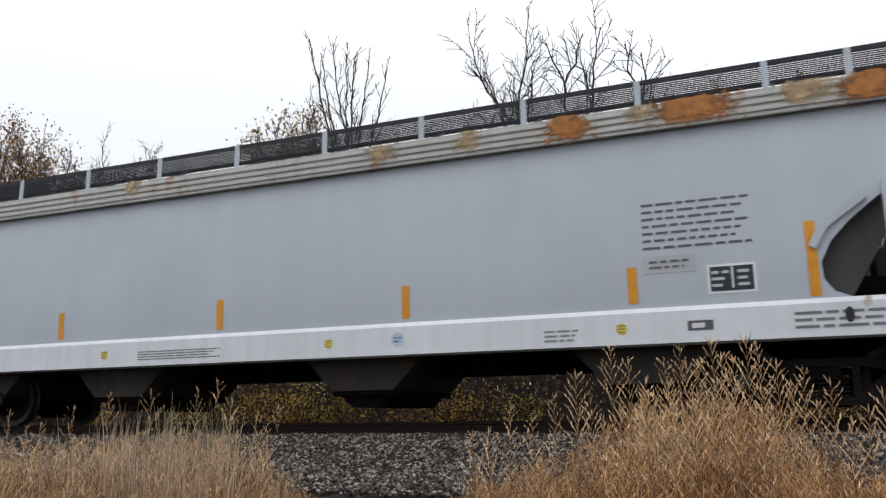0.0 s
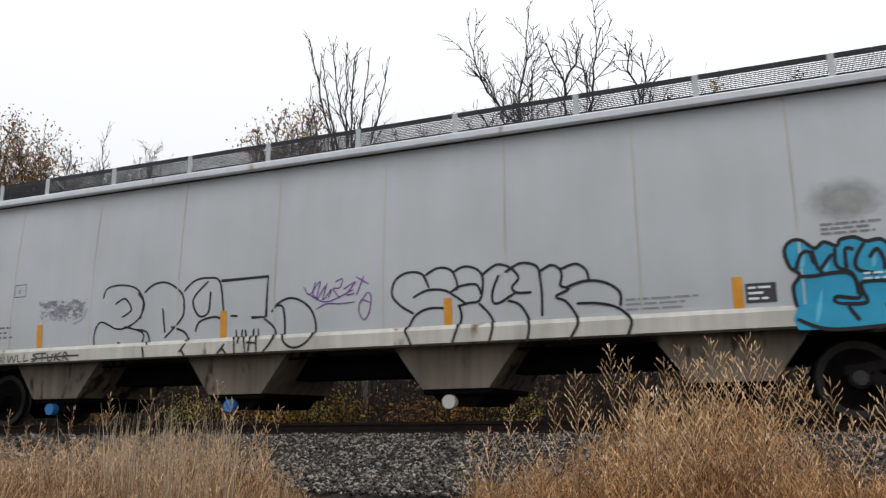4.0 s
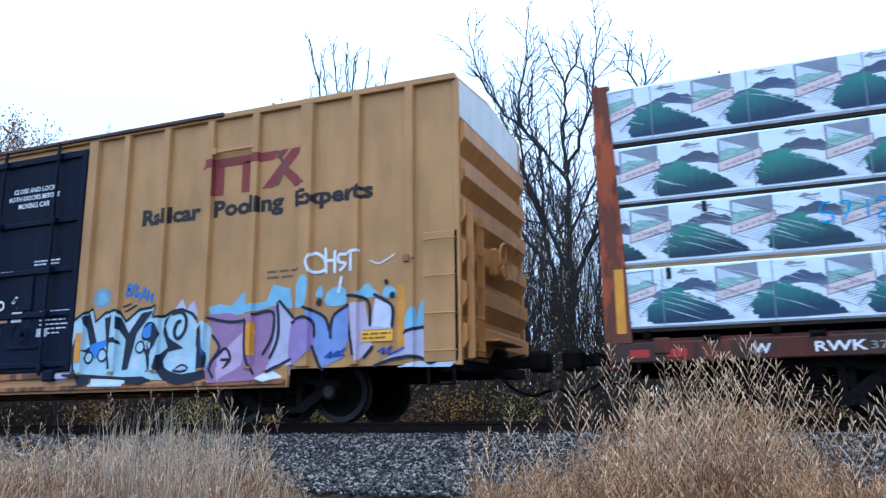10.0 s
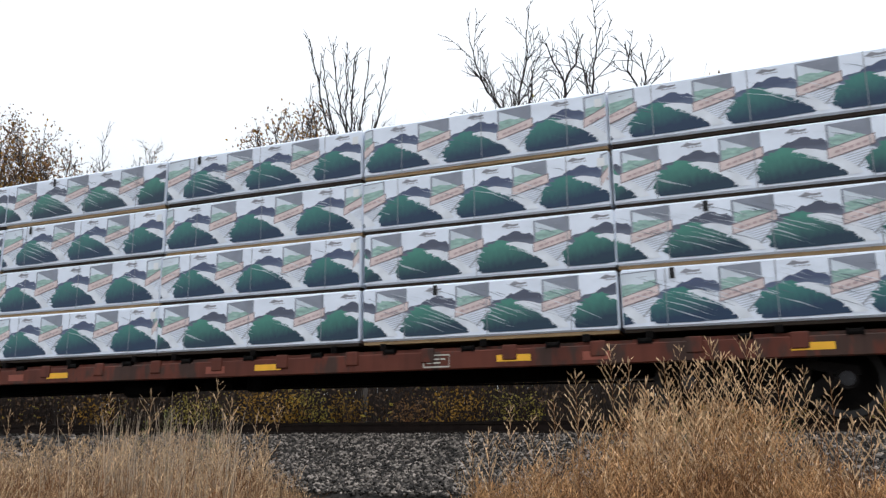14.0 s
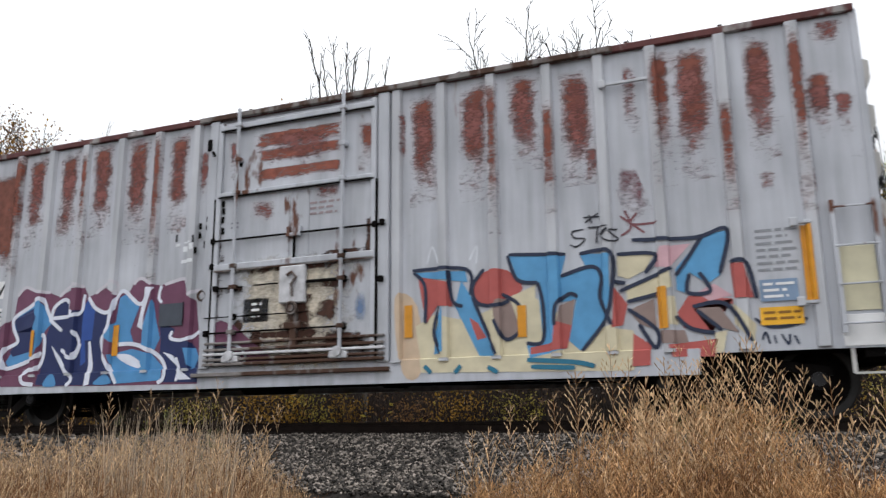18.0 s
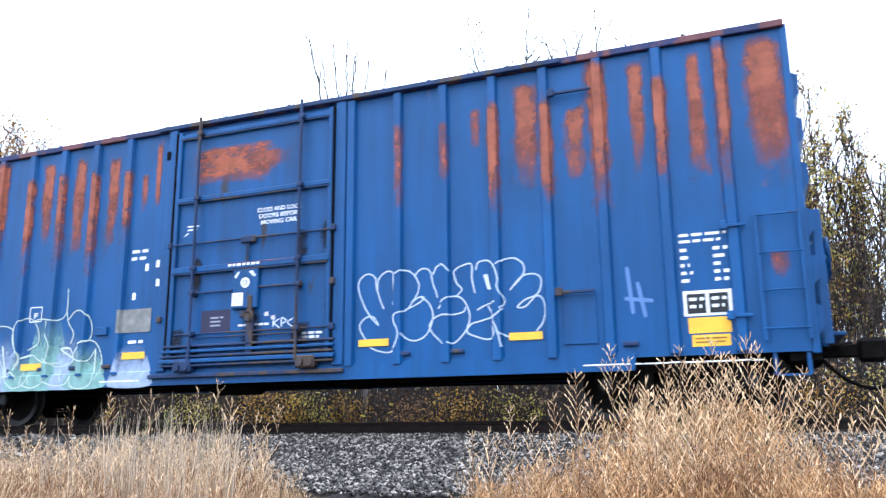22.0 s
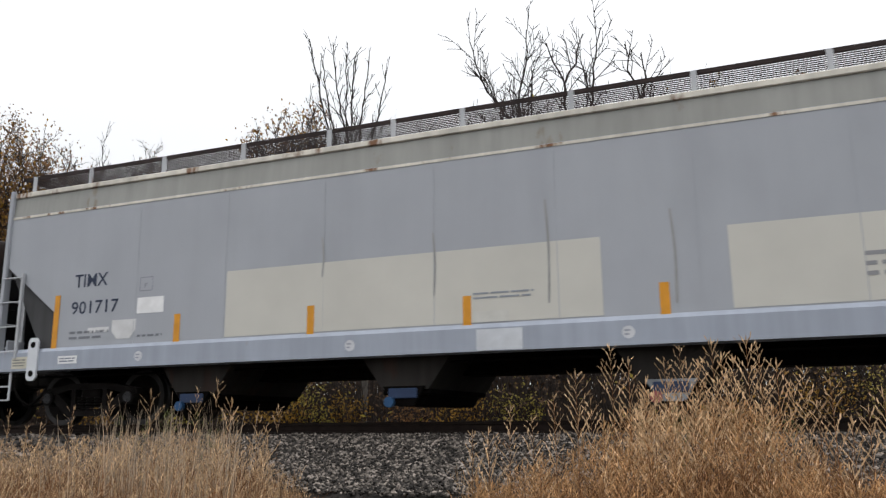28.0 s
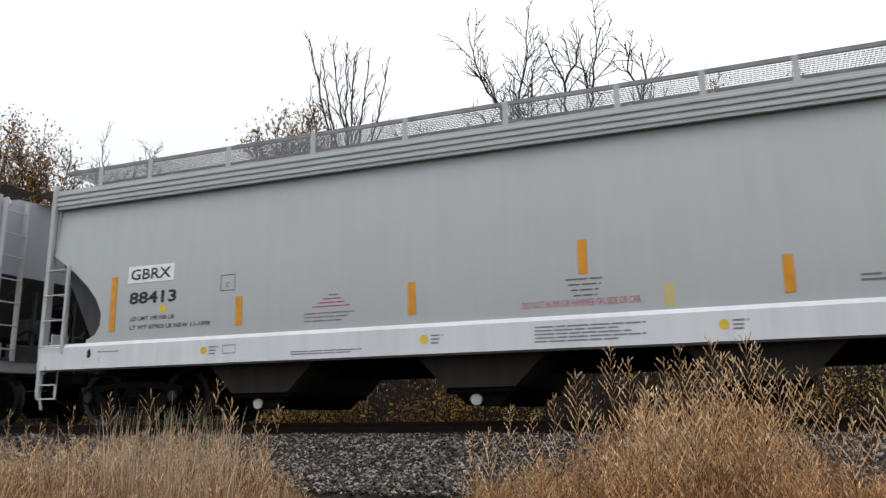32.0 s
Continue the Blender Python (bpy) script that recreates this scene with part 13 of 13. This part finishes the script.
    for x in (0.95, 17.27):
        g = Geo().prism([(x - 0.11, 0.8), (x - 0.06, 0.74), (x + 0.06, 0.74), (x + 0.11, 0.8), (x + 0.11, 1.4), (x + 0.06, 1.46), (x - 0.06, 1.46), (x - 0.11, 1.4)], y - 0.085, y - 0.05)
        part("roping_staple", g, SILL_WHITE, HH)
        part("staple_hole", Geo().cyl((x, y - 0.09, 0.86), (x, y - 0.08, 0.86), 0.055, n=12).cyl((x, y - 0.09, 1.34), (x, y - 0.08, 1.34), 0.055, n=12), FRAME_DARK, HH)
    S.rect(0.45, 0.8, 0.95, 1.15, (0.55, 0.52, 0.42), 1, "stencil_panel")
    S.bars(0.48, 0.77, 0.98, 1.12, 3, (0.2, 0.2, 0.2), 2, 101, 1.5)
    # Third plate pale; the shade over the others is put into near-black frame colour.
    for i, x in enumerate((4.03, 7.68, 11.33, 14.98)):
        rim = part("gate_plate", Geo().prism([(x - 0.32, 0.5), (x + 0.32, 0.5), (x + 0.16, 0.23), (x - 0.14, 0.23)], y + 0.28, y + 0.34), paint("pale_gate_plate", (0.3, 0.33, 0.36), (0.1, 0.06, 0.04), 0.1, (0, 0.5), grime=0.3) if i == 2 else FRAME_DARK, HH)
        part("gate_door", Geo().box(x - 0.22, x + 0.22, y + 0.25, y + 0.28, 0.33, 0.47, 0.01), flat((0.025, 0.045, 0.1)), rim)
        part("gate_cap", Geo().cyl((x - 0.18, y + 0.25, 0.28), (x - 0.18, y + 0.18, 0.28), 0.075, n=12), flat((0.02, 0.07, 0.16) if i != 2 else (0.34, 0.11, 0.1)), rim)
    truck(HH, 1.7)
    truck(HH, 16.98)


build_hopper_a()
build_hopper_b()
build_hopper_h()
build_hopper_i()
def motions():
    for car, at in CARS:
        walk(car, [(t, pose(at - WAY[t], TRACK, 0)) for t in range(33)])
    for ob, (x, y, z), turn in PKG:
        walk(ob, [(t, pose(x - WAY[t], y, z, 0, 0, turn)) for t in range(33)])
    for ob, x in WHEELS_DONE:
        walk(ob, [(k * 0.125, pose(x, 0, RADIUS, 0, -math.degrees(way(k * 0.125) / RADIUS) % 360, 0)) for k in range(257)])


motions()
